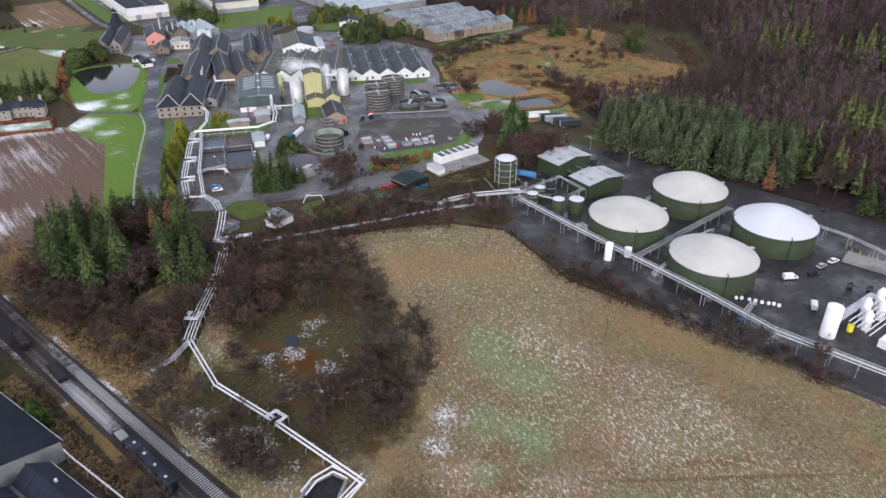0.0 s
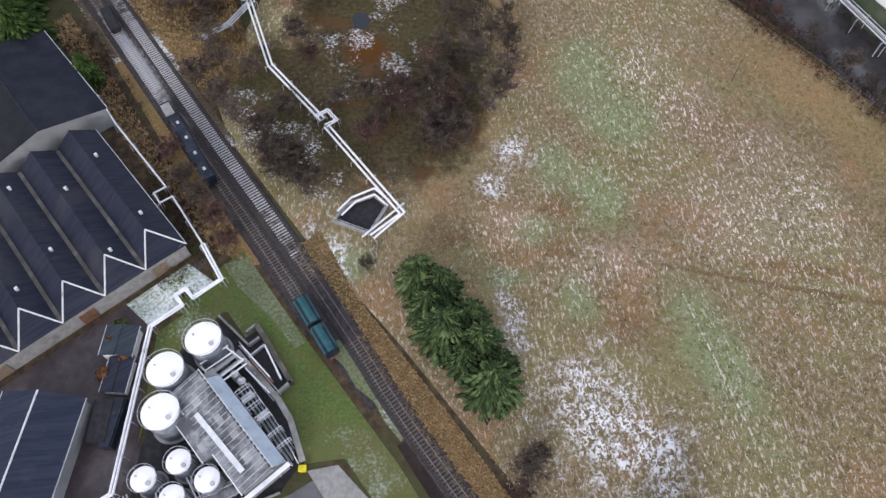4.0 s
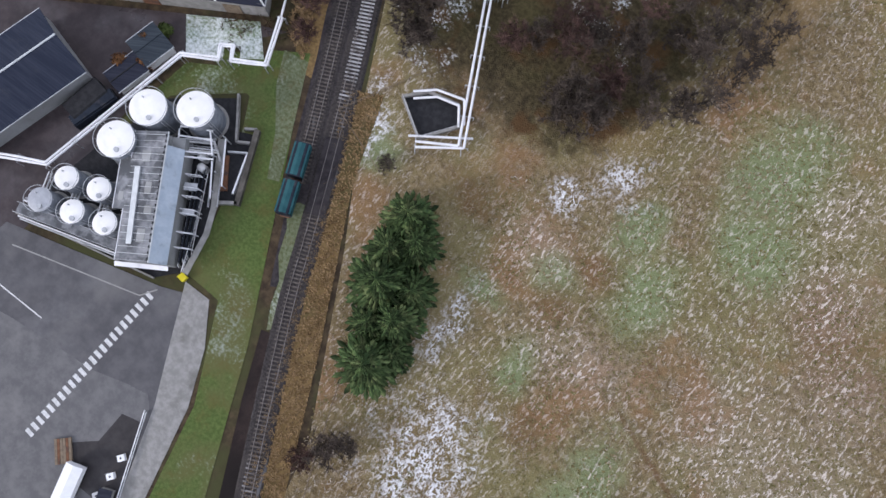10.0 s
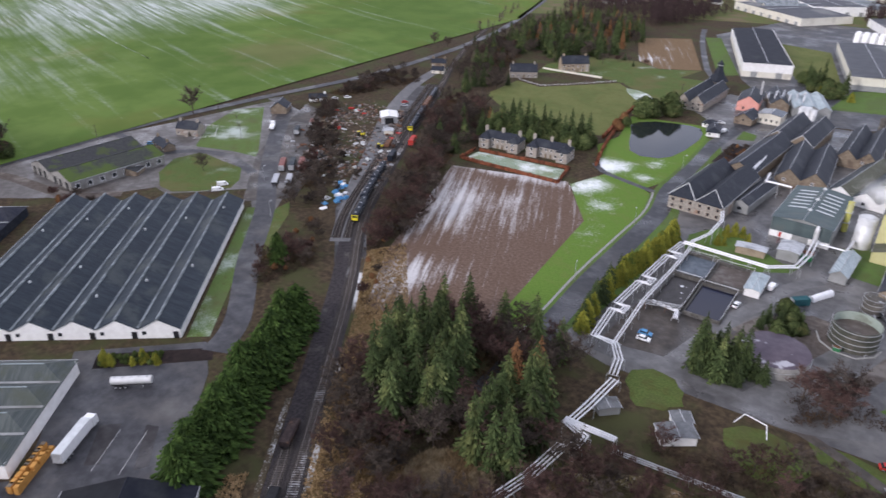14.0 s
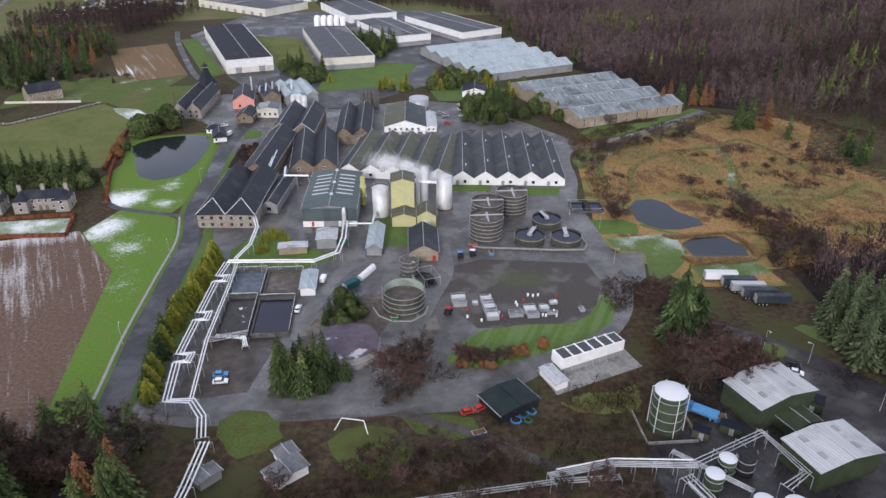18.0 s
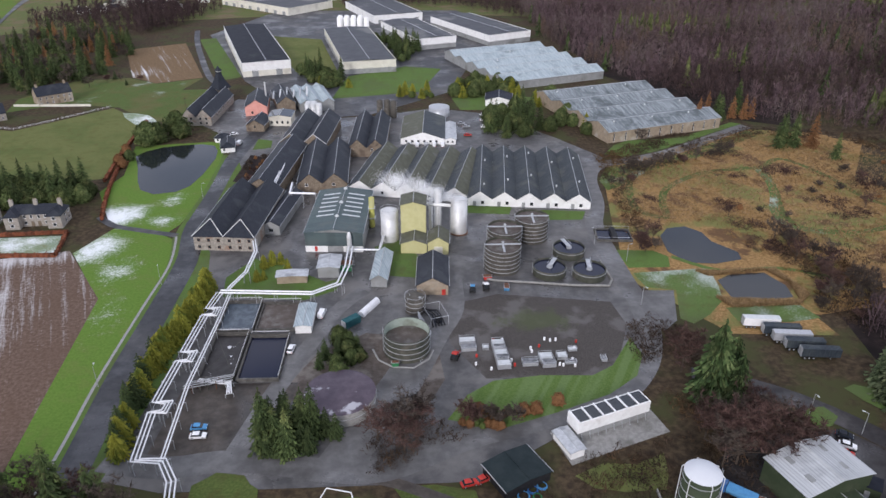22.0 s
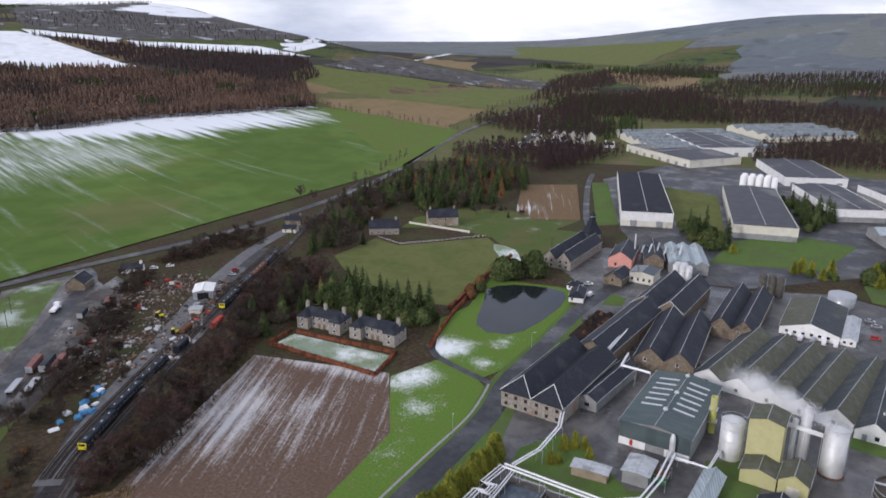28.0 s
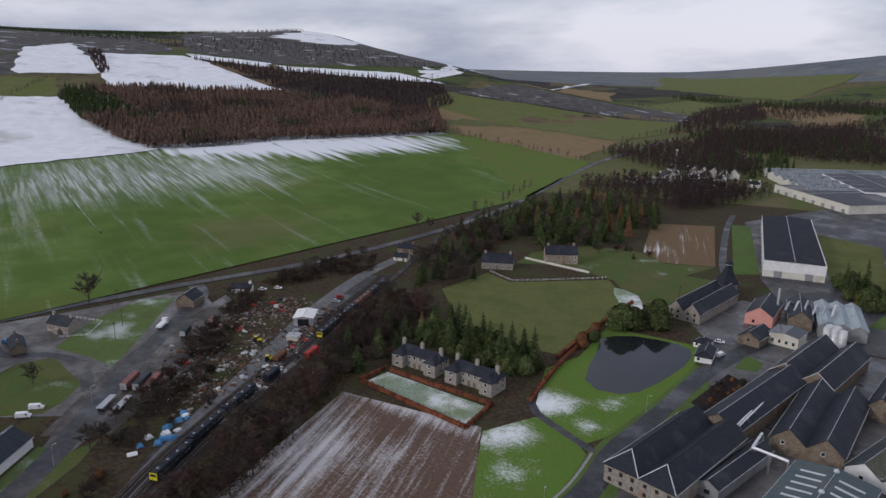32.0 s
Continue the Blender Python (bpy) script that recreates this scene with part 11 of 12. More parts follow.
# plantation behind the digesters
grove([(142, 236), (150, 262), (178, 262), (205, 240), (218, 196), (196, 178), (166, 196)], 105, 4.2, 19, ["plantation"], "dense grey-green plantation spruce", "spruce plantation", 1.05, 1.3)
grove([(176, 180), (196, 172), (214, 132), (232, 96), (250, 110), (236, 170), (222, 200)], 34, 5.2, 20, ["spruce", "larch", "bare", "bare"], WORDS, "mixed trees behind the digesters", 0.8, 1.15)
# houses, pond and paddock
grove([(-192, 404), (-188, 388), (-160, 382), (-128, 388), (-126, 400), (-150, 404)], 56, 3.0, 21, ["spruce", "bush", "spruce", "bush"], "dark evergreen behind the granite houses", "conifers behind the houses", 0.85, 1.15)
for x, y in ((-183, 398), (-180, 391), (-188, 392)):
    plant(("larch", 1), x, y, 0.95, "orange-brown larch behind the houses", "larches")
for x, y, s in ((-124, 462, 1.15), (-120, 466, 1.0), (-113, 478, 1.2), (-110, 474, 0.9), (-126, 440, 0.5)):
    plant(("bush", int(abs(x)) % 3), x, y, s * 1.55, "broad dark evergreen beside the pond", "pond evergreens")
for x, y in ((-128, 444), (-130, 436), (-126, 430), (-131, 450)):
    plant(("rusty", 0), x, y, 1.5, "rust-brown shrub beside the pond", "pond shrubs", "shrub", "shrub")
grove([(-192, 350), (-180, 345), (-176, 372), (-190, 384), (-214, 380), (-206, 352)], 22, 4.6, 22, ["spruce", "bare", "thicket", "bare"], WORDS, "trees by the granite houses", 0.7, 1.0)
grove([(-148, 236), (-166, 268), (-178, 300), (-194, 338), (-216, 372), (-236, 420), (-206, 420), (-188, 352), (-176, 326), (-158, 300), (-144, 262)], 85, 4.4, 23, ["thicket", "bare", "bare", "red", "thicket", "red"], WORDS, "embankment scrub", 0.7, 1.1)
grove([(-212, 470), (-240, 440), (-256, 470), (-268, 510), (-230, 480)], 24, 4.6, 24, ["spruce", "bare", "fir"], WORDS, "trees by the railway yard", 0.7, 1.05)
grove([(-196, 244), (-212, 256), (-240, 298), (-272, 338), (-300, 366), (-292, 378), (-250, 332), (-212, 288), (-190, 256)], 46, 3.8, 25, ["bare", "thicket", "thicket"], WORDS, "scrub between lorry park and scrapyard", 0.55, 0.85)
grove([(-176, 206), (-164, 196), (-160, 216), (-172, 236), (-184, 244)], 20, 3.2, 26, ["thicket", "red", "rusty"], WORDS, "reddish scrub by the track", 0.5, 0.8)
grove([(-310, 390), (-296, 392), (-280, 450), (-298, 470), (-312, 460)], 26, 4.4, 27, ["bare", "thicket"], WORDS, "roadside scrub", 0.6, 0.95)
grove([(-268, 520), (-244, 500), (-262, 560), (-296, 640), (-318, 700), (-310, 620), (-300, 560)], 46, 5.5, 28, ["bare", "fir", "spruce", "thicket"], WORDS, "railside wood", 0.7, 1.05)
grove([(-276, 560), (-224, 556), (-196, 610), (-206, 690), (-250, 740), (-300, 726), (-300, 640)], 120, 5.4, 29, ["spruce", "spruce", "spruce", "bare", "larch"], WORDS, "dark mixed wood", 0.9, 1.25)
grove([(-352, 180), (-354, 214), (-376, 214), (-424, 200), (-420, 184), (-372, 178)], 34, 4.6, 30, ["bush", "bare", "bare", "spruce", "red"], WORDS, "trees by the farm road", 1.2, 1.8)
plant(("bare", 0), -342, 309, 1.5, "large bare tree by the roadside cottage", "", "tree")
plant(("bare", 1), -265, 254, 0.8, "round leafless tree on the green", "", "tree")
grove([(-294, 196), (-284, 190), (-268, 198), (-276, 206)], 7, 3.4, 31, ["thicket", "rusty"], WORDS, "farm scrub", 0.6, 0.9)
grove([(-169, 139), (-155, 151), (-152, 147), (-165, 136)], 26, 1.5, 32, ["shrub", "shrub", "golden"], WORDS, "yard hedge shrubs", 0.4, 0.62, "shrub", "shrub")
grove([(-345, 548), (-300, 600), (-280, 634), (-262, 530), (-258, 440), (-268, 466), (-300, 530)], 40, 5.0, 41, ["bare", "spruce", "bare", "red", "fir"], WORDS, "trees along the country road", 0.7, 1.1)
grove([(-66, 415), (-65, 442), (-58, 439), (-60, 410)], 12, 3.0, 42, ["thicket", "rusty"], WORDS, "heather bank shrubs", 0.35, 0.6, "shrub", "shrub")
grove([(-230, 550), (-226, 580), (-180, 600), (-160, 586), (-200, 570)], 10, 6.0, 43, ["bare", "fir", "thicket"], WORDS, "garden trees", 0.5, 0.8)
grove([(-70, 128), (-90, 150), (-86, 164), (-60, 146), (-56, 128)], 20, 3.8, 44, ["bare", "red", "thicket"], WORDS, "lineside birches", 0.6, 1.0)
grove([(-236, 292), (-206, 266), (-190, 256), (-184, 246), (-198, 290), (-222, 306), (-262, 352), (-290, 372), (-262, 330)], 18, 5.0, 45, ["thicket", "bare", "thicket", "red"], WORDS, "scrapyard scrub", 0.5, 0.85)
grove([(-130, 208), (-158, 254), (-150, 250), (-126, 214)], 10, 4.0, 46, ["thicket", "rusty"], WORDS, "lineside scrub", 0.4, 0.7)
grove([(-76, 604), (-30, 556), (-12, 592), (-30, 606), (-60, 622)], 10, 4.0, 47, ["bush", "golden", "bush"], WORDS, "evergreens by the white sheds", 0.8, 1.2)
grove([(40, 560), (86, 540), (100, 500), (84, 470), (112, 470), (118, 540), (60, 590)], 24, 4.6, 48, ["golden", "bush", "bush"], WORDS, "evergreens by the car park", 0.9, 1.4)
# evergreens among the upper warehouses
grove([(-66, 612), (-38, 566), (-30, 580), (-36, 600), (-58, 622)], 24, 4.0, 33, ["bush", "spruce", "bush"], WORDS, "evergreens by the white sheds", 0.7, 1.0)
grove([(4, 620), (20, 676), (8, 720), (-20, 728), (0, 660)], 34, 4.4, 34, ["spruce", "bush", "spruce"], WORDS, "evergreens between the sheds", 0.65, 0.95)
grove([(40, 545), (84, 545), (84, 566), (42, 562)], 16, 4.0, 35, ["golden", "golden", "bush"], WORDS, "golden evergreens", 1.1, 1.5)
grove([(4, 540), (30, 542), (26, 560), (6, 556)], 8, 3.4, 36, ["golden", "shrub"], WORDS, "golden evergreens", 1.0, 1.4)
grove([(56, 470), (80, 470), (90, 490), (82, 520), (64, 530), (58, 500)], 26, 4.4, 37, ["bush", "bush", "spruce"], WORDS, "evergreens by the car park", 0.85, 1.2)
plant(("bare", 2), 137, 458, 0.8, "small bare tree before the tan warehouse", "", "tree")
grove([(160, 480), (200, 500), (218, 500), (206, 516)], 9, 5, 38, ["spruce", "larch"], WORDS, "trees by the tan warehouse", 0.9, 1.2)


# ---------------------------------------------------------------- beech hedges, walls and fences
def hedge(pts, w, h, mat, label, seed=0):
    rn = random.Random(seed)
    g = Geo()
    line = spline(pts, 1.2)
    for x, y in line:
        for _ in range(16):
            p = Vector((x + rn.uniform(-w, w) * 0.5, y + rn.uniform(-w, w) * 0.5, ground_z(x, y) + rn.uniform(0.1, h)))
            s = rn.uniform(0.25, 0.5)
            d = Vector((rn.uniform(-1, 1), rn.uniform(-1, 1), rn.uniform(-0.3, 1))).normalized()
            e = d.cross(Vector((rn.uniform(-1, 1), 0.4, 0.7))).normalized() * s
            g.add([tuple(p - e), tuple(p + e), tuple(p + d * s * 1.6)], [(0, 1, 2)])
    for (x0, y0), (x1, y1) in zip(line, line[1:]):
        d = math.dist((x0, y0), (x1, y1)) or 1
        nx, ny = -(y1 - y0) / d * w * 0.42, (x1 - x0) / d * w * 0.42
        z0 = ground_z(x0, y0)
        g.slab([(x0 - nx, y0 - ny, z0 + h * 0.86), (x1 - nx, y1 - ny, z0 + h * 0.86), (x1 + nx, y1 + ny, z0 + h * 0.86), (x0 + nx, y0 + ny, z0 + h * 0.86)], h * 0.86)
    alone("hedge", g, mat, label, "hedge")


hedge([(-173, 340.5), (-150, 340), (-119.5, 339.5)], 1.4, 1.6, "hedge_brown", "clipped russet beech hedge below the gardens", 1)
hedge([(-172, 355.5), (-150, 357), (-123, 359.5)], 1.2, 1.5, "hedge_brown", "russet beech hedge before the granite houses", 2)
hedge([(-119.5, 340), (-123, 358)], 1.2, 1.5, "hedge_brown", "short russet beech hedge closing the garden", 3)
hedge([(-174, 341), (-175, 355)], 1.2, 1.5, "hedge_brown", "russet beech hedge at the garden's end", 4)
hedge([(-114, 371), (-122, 400), (-128, 430)], 1.5, 1.7, "hedge_brown", "tall russet beech hedge beside the pond lawn", 5)
hedge([(-128, 412), (-133, 450), (-137, 500)], 1.6, 1.6, "hedge_brown", "russet hedge along the paddock", 6)


def fence(pts, label, step=3.0, h=1.3, mat="timber", rails=2):
    t = thing("fence", pts[0][0], pts[0][1], 0, 0, label, "fence")
    ox, oy = pts[0]
    me = shared(("post", mat, h), lambda: Geo().box(-0.07, -0.07, 0, 0.07, 0.07, h).mesh("post", mat))
    for x, y, a in even([tuple(p) for p in pts], step):
        put_piece("post", me, t, x - ox, y - oy, ground_z(x, y), a)
    for k in range(rails):
        z = h * (0.45 + 0.45 * k)
        part("rail", Geo().pipe([(x - ox, y - oy, ground_z(x, y) + z) for x, y in pts], 0.045, 4), mat, t)


fence([(20, 184), (46, 186), (66, 172), (72, 134), (92, 104), (112, 72), (134, 42)], "post and wire fence round the tussock field", 4.0)
fence([(-16, 50), (-6, 36), (4, 16), (16, -6), (28, -26), (40, -50)], "post and wire fence beside the railway", 4.0)
fence([(-28, 70), (-34, 54), (-20, 51)], "weathered timber fence near the pit", 2.5)
fence([(-326, 296), (-312, 302), (-300, 290), (-306, 280)], "white garden fence round the roadside cottage", 2.5, 1.1, "white")
fence([(-226, 494), (-206, 488), (-192, 502), (-168, 530)], "white wall-like fence beyond the paddock", 3.0, 1.2, "white")
alone("pole", Geo().lathe(68.4, 100.2, [(0.12, 0), (0.08, 7.5)], 6), "bark", "weathered timber pole in the field", "pole")

# lamp posts and poles in the works
for x, y in ((-74.2, 262), (-73.6, 318), (-77.8, 392), (92, 300), (95, 330), (86, 344), (140, 214), (160, 190), (-200, 236), (-232, 262), (132, 236), (122, 244)):
    t = thing("street_lamp", x, y, 0, 0.4 * x, "slim galvanised lamp post", "lamp post", "lamp posts")
    part("pole", Geo().lathe(0, 0, [(0.1, 0), (0.06, 7)], 6), "galv", t)
    part("arm", Geo().rod((0, 0, 7), (1.1, 0, 7.2), 0.05, 5), "galv", t)
    part("lantern", Geo().box(0.9, -0.14, 7.12, 1.6, 0.14, 7.28), "skylight", t)
for x, y in ((-330, 318), (-300, 306), (-262, 452), (-120, 520), (-286, 296), (-346, 250)):
    t = thing("telegraph_pole", x, y, 0, 0.7, "dark timber telegraph pole", "pole", "telegraph poles")
    part("pole", Geo().lathe(0, 0, [(0.16, 0), (0.11, 8.5)], 6), "bark", t)
    part("crossarm", Geo().box(-0.9, -0.05, 7.8, 0.9, 0.05, 7.95), "bark", t)


# ---------------------------------------------------------------- woods and grass, beyond counting
def tree_soup(kind, seed):
    """A light tree for far woods: points and triangles."""
    rn = random.Random(seed)
    v, f = [], []

    def tri(a, b, c):
        n = len(v)
        v.extend([a, b, c])
        f.append((n, n + 1, n + 2))

    if kind == "bare":
        tri((-0.12, 0, 0), (0.12, 0, 0), (0, 0, 8))
        for _ in range(80):
            z = rn.uniform(1.5, 10.5)
            a, q = rn.uniform(0, 6.28), rn.uniform(0.1, 2.5) * (1.15 - 0.085 * z)
            p = Vector((math.cos(a) * q, math.sin(a) * q, z))
            w = Vector((math.cos(a) * 0.7 + rn.uniform(-0.6, 0.6), math.sin(a) * 0.7 + rn.uniform(-0.6, 0.6), rn.uniform(0.8, 2.2))) * rn.uniform(0.7, 1.3)
            b = w.cross(Vector((rn.uniform(-1, 1), rn.uniform(-1, 1), 0.2))).normalized() * 0.17
            tri(tuple(p - b), tuple(p + b), tuple(p + w))
    elif kind == "brush":
        for _ in range(34):
            a, q = rn.uniform(0, 6.28), 1.9 * math.sqrt(rn.random())
            p = Vector((math.cos(a) * q, math.sin(a) * q, rn.uniform(0.0, 0.9) * (1.2 - 0.4 * q)))
            w = Vector((rn.uniform(-1, 1), rn.uniform(-1, 1), rn.uniform(0.2, 1.3))).normalized() * rn.uniform(0.5, 1.3)
            b = w.cross(Vector((rn.uniform(-1, 1), rn.uniform(-1, 1), 0.2))).normalized() * rn.uniform(0.05, 0.12)
            tri(tuple(p - b), tuple(p + b), tuple(p + w))
    elif kind == "trunk":
        for a in (0.3, 1.9):
            tri((-0.24 * math.cos(a), -0.24 * math.sin(a), -0.5), (0.24 * math.cos(a), 0.24 * math.sin(a), -0.5), (0, 0, 10.5))
    elif kind == "top":
        for k in range(6):
            z, q = 4.2 + 1.3 * k, 2.9 * (1 - k / 7.0)
            for i in range(5):
                a = 2 * math.pi * i / 5 + k * 0.7 + rn.uniform(-0.3, 0.3)
                L, w = q * rn.uniform(0.7, 1.2), q * 0.4
                c, s = math.cos(a), math.sin(a)
                tri((0, 0, z + 1.5), (c * L - s * w, s * L + c * w, z - 0.4 + rn.uniform(-0.5, 0.5)), (c * L + s * w, s * L - c * w, z - 0.4 + rn.uniform(-0.5, 0.5)))
    else:
        for k in range(8):
            z, q = 1.0 + 1.45 * k, 2.5 * (1 - k / 8.6)
            for i in range(5):
                a = 2 * math.pi * i / 5 + k * 0.7 + rn.uniform(-0.3, 0.3)
                L, w = q * rn.uniform(0.8, 1.15), q * 0.55
                c, s = math.cos(a), math.sin(a)
                tri((0, 0, z + 1.6), (c * L - s * w, s * L + c * w, z - 0.3 + rn.uniform(-0.3, 0.3)), (c * L + s * w, s * L - c * w, z - 0.3 + rn.uniform(-0.3, 0.3)))
    return np.array(v), np.array(f)


def wood(name, places, kind, mat, label, scale=(0.8, 1.2), seed=1):
    rn = np.random.RandomState(seed)
    soups = [tree_soup(kind, seed * 10 + k) for k in range(4)]
    V, F, n = [], [], 0
    for i, (x, y) in enumerate(places):
        v, f = soups[i % 4]
        a, s = rn.uniform(0, 6.28), rn.uniform(*scale)
        c, d = math.cos(a) * s, math.sin(a) * s
        q = np.stack([v[:, 0] * c - v[:, 1] * d + x, v[:, 0] * d + v[:, 1] * c + y, v[:, 2] * s * rn.uniform(0.9, 1.15) + ground_z(x, y)], 1)
        V.append(q)
        F.append(f + n)
        n += len(q)
    V, F = np.concatenate(V), np.concatenate(F)
    me = bpy.data.meshes.new(name)
    me.from_pydata(V.tolist(), [], F.tolist())
    me.materials.append(M[mat])
    return tagged(new(name, me), label, "wood", kind="stuff")


def lattice(poly, step, seed):
    rn = random.Random(seed)
    xs, ys = [p[0] for p in poly], [p[1] for p in poly]
    out = []
    y = min(ys)
    while y < max(ys):
        x = min(xs)
        while x < max(xs):
            px, py = x + rn.uniform(-0.5, 0.5) * step, y + rn.uniform(-0.5, 0.5) * step
            if inside(px, py, poly):
                out.append((px, py))
            x += step
        y += step
    return out


EAST = [(205, 190), (228, 120), (270, 40), (420, 20), (640, 260), (720, 620), (620, 960), (300, 1060), (120, 1040), (126, 820), (124, 716), (150, 610), (176, 560), (206, 505), (268, 470), (296, 400), (266, 318), (192, 300), (164, 294), (156, 276), (178, 264), (208, 244)]
places = lattice(EAST, 5.6, 3)
rn4 = random.Random(4)
rn4.shuffle(places)
firs, green, pale, dark, brown = [], [], [], [], []
FIR_CLUMPS = ((220, 742, 13), (199, 730, 9), (229, 704, 8), (259, 740, 9), (241, 620, 9), (249, 610, 8), (201, 564, 6), (428, 747, 28), (425, 791, 24), (485, 804, 36), (388, 652, 13), (285, 488, 10), (297, 487, 9), (329, 536, 11), (221, 202, 9), (213, 170, 12), (344, 294, 15), (336, 339, 9), (315, 336, 12), (272, 210, 15), (319, 376, 9), (186, 154, 12))
for x, y in places:
    patch = math.sin(x * 0.021 + 1) + math.sin(y * 0.027 + x * 0.01)
    tone = math.sin(x * 0.045 - y * 0.02) + math.sin(y * 0.05 + 2) + rn4.uniform(-1.2, 1.2)
    # more dark trees south of y 590, more pale ones north of 640
    tone += 0.9 if y > 640 else -0.9 if y < 590 and x < 420 else 0
    if any((x - u) ** 2 + (y - v) ** 2 < r * r for u, v, r in FIR_CLUMPS) and rn4.random() < 0.75:
        green.append((x, y))
    elif rn4.random() < (0.16 if patch > 1.5 and x > 330 else 0.012):
        firs.append((x, y))
    elif rn4.random() < 0.05:
        continue
    else:
        (pale if tone > 1.1 else dark if tone < -0.8 else brown).append((x, y))
for x, y, k, q in ((208, 450, "spruce", 1.15), (217, 452, "spruce", 1.2), (226, 450, "larch", 1.5), (230, 433, "spruce", 0.9), (213, 456, "spruce", 1.1), (247, 405, "spruce", 1.2), (244, 391, "spruce", 1.1), (252, 397, "spruce", 1.3)):
    plant((k, int(x) % 2), x, y, q, WORDS[k], "trees above the wetland")
WETBRUSH = []
rnw = random.Random(77)
for cx, cy, rx, ry in ((118, 383, 5, 7), (171, 442, 16, 5), (168, 413, 9, 4), (196, 418, 12, 6), (154, 360, 9, 7), (152, 341, 9, 7), (166, 345, 9, 7), (153, 381, 8, 5), (198, 381, 10, 7), (203, 368, 12, 6), (232, 400, 14, 8), (140, 430, 8, 5)):
    for _ in range(int(rx * ry * 0.55)):
        a, r = rnw.uniform(0, 6.28), rnw.random() ** 0.6
        WETBRUSH.append((cx + rx * r * math.cos(a), cy + ry * r * math.sin(a)))
REEDS = [p for p in lattice([(100, 352), (104, 400), (114, 424), (150, 444), (205, 474), (258, 464), (284, 400), (256, 324), (190, 306), (152, 300), (150, 326), (136, 362), (112, 362)], 3.0, 78) if math.sin(p[0] * 0.09 + 1) + math.sin(p[1] * 0.11 + p[0] * 0.04) > -0.1]
wood("wetland_reeds", REEDS, "brush", "reed_straw", "tawny clumps of dead reed over the wetland", (0.45, 0.95), 27)
wood("wetland_brush", WETBRUSH, "brush", "twig_red", "reddish brown brush in clumps over the wetland", (0.6, 1.2), 26)
NORTH = [p for p in lattice([(-60, 876), (60, 884), (124, 800), (130, 1030), (20, 1060), (-60, 980)], 7, 81) + lattice([(-276, 880), (-222, 746), (-200, 760), (-176, 868), (-230, 880)], 7, 82) if clear(*p, 5)]
wood("north_wood", NORTH, "bare", "wood_dark", "dark leafless wood behind the sheds", (0.9, 1.4), 25)
wood("woodland", brown, "bare", "wood_twigs", "dense brown leafless woodland on the slope", (0.85, 1.5), 2)
wood("woodland_birches", pale, "bare", "wood_pale", "pale purple-brown birches through the woodland", (0.7, 1.45), 21)
wood("woodland_alders", dark, "bare", "wood_dark", "dark leafless alders, thickest in the southern woodland", (0.8, 1.4), 22)
wood("woodland_spruces", green, "fir", "wood_green", "pale green spruces in clumps through the woodland", (1.0, 1.7), 28)
wood("woodland_firs", firs, "fir", "wood_fir", "dark firs scattered through the woodland", (0.7, 1.5), 3)
LARCH = [(-1150, 625), (-1000, 596), (-812, 588), (-785, 656), (-780, 755), (-728, 862), (-680, 984), (-800, 1100), (-940, 1030), (-1045, 940), (-1144, 805), (-1200, 655)]
stand = lattice(LARCH, 6.4, 5)
edge = [p for p in stand if p[0] < -1010 and p[1] < 680 or math.sin(p[0] * 0.05) + math.sin(p[1] * 0.04) > 1.55]
edgeset = set(edge)
stand = [p for p in stand if p not in edgeset]
wood("larch_trunks", stand, "trunk", "bark", "dark trunks of the larch wood over snow", (1.1, 1.6), 5)
wood("larch_wood", stand, "top", "larch", "rust-brown larch wood on the snowy hill", (1.1, 1.6), 5)
wood("larch_wood_firs", edge, "fir", "wood_fir", "dark firs at the larch wood's edge", (0.9, 1.4), 6)
draped("larch_floor", (-812, 592), (-682, 986), (-900, 1080), (-1190, 640), "snow", 0.4, 12, "snow under the larches", ragged=4)
BELT = lattice([(-1440, 1022), (-1335, 1075), (-1162, 1190), (-1000, 1330), (-860, 1215), (-830, 1120), (-958, 1043), (-1109, 997), (-1300, 1030)], 9, 7) + lattice([(-1600, 870), (-1590, 895), (-1340, 795), (-1330, 775)], 8, 8)
wood("hill_wood", BELT, "fir", "wood_dark", "dark leafless belt below the snowy fields", (0.6, 1.2), 7)
wood("ridge_wood", lattice([(-2900, 900), (-1950, 1030), (-1900, 1100), (-2300, 1650), (-2100, 1860), (-2200, 1900), (-2500, 1700), (-3000, 1100)], 17, 9), "fir", "wood_fir", "dark belt of trees along the skyline", (0.6, 0.85), 8)
wood("moor_scrub", lattice([(-1600, 1120), (-1240, 1330), (-1120, 1530), (-1500, 1560), (-1880, 1540), (-1900, 1100)], 22, 31), "fir", "wood_dark", "dark scrub over the moor", (0.4, 0.75), 23)
WOODR = lattice([(-311, 1642), (-226, 2227), (75, 2538), (67, 1636), (-107, 1692), (-202, 1464)], 15, 61) + lattice([(-543, 1877), (-525, 2564), (-308, 2496), (-410, 1749)], 16, 62)
VALLEY = WOODR + lattice([(-433, 1362), (-281, 1643), (-180, 1403), (-268, 1197), (-313, 1037)], 9, 51) + lattice([(-444, 1230), (-622, 1847), (-611, 2173), (-447, 1732), (-423, 1312)], 11, 52) + lattice([(-330, 760), (-210, 740), (-190, 860), (-320, 850)], 7, 10) + lattice([(-430, 1000), (-250, 900), (-230, 1010), (-380, 1230)], 7.5, 11) + lattice([(-400, 1240), (-220, 1140), (-30, 1180), (120, 1060), (260, 1100), (200, 1400), (-300, 1480)], 9, 12)
wood("valley_wood", VALLEY, "bare", "wood_dark", "dark leafless wood along the valley", (0.9, 1.4), 9)
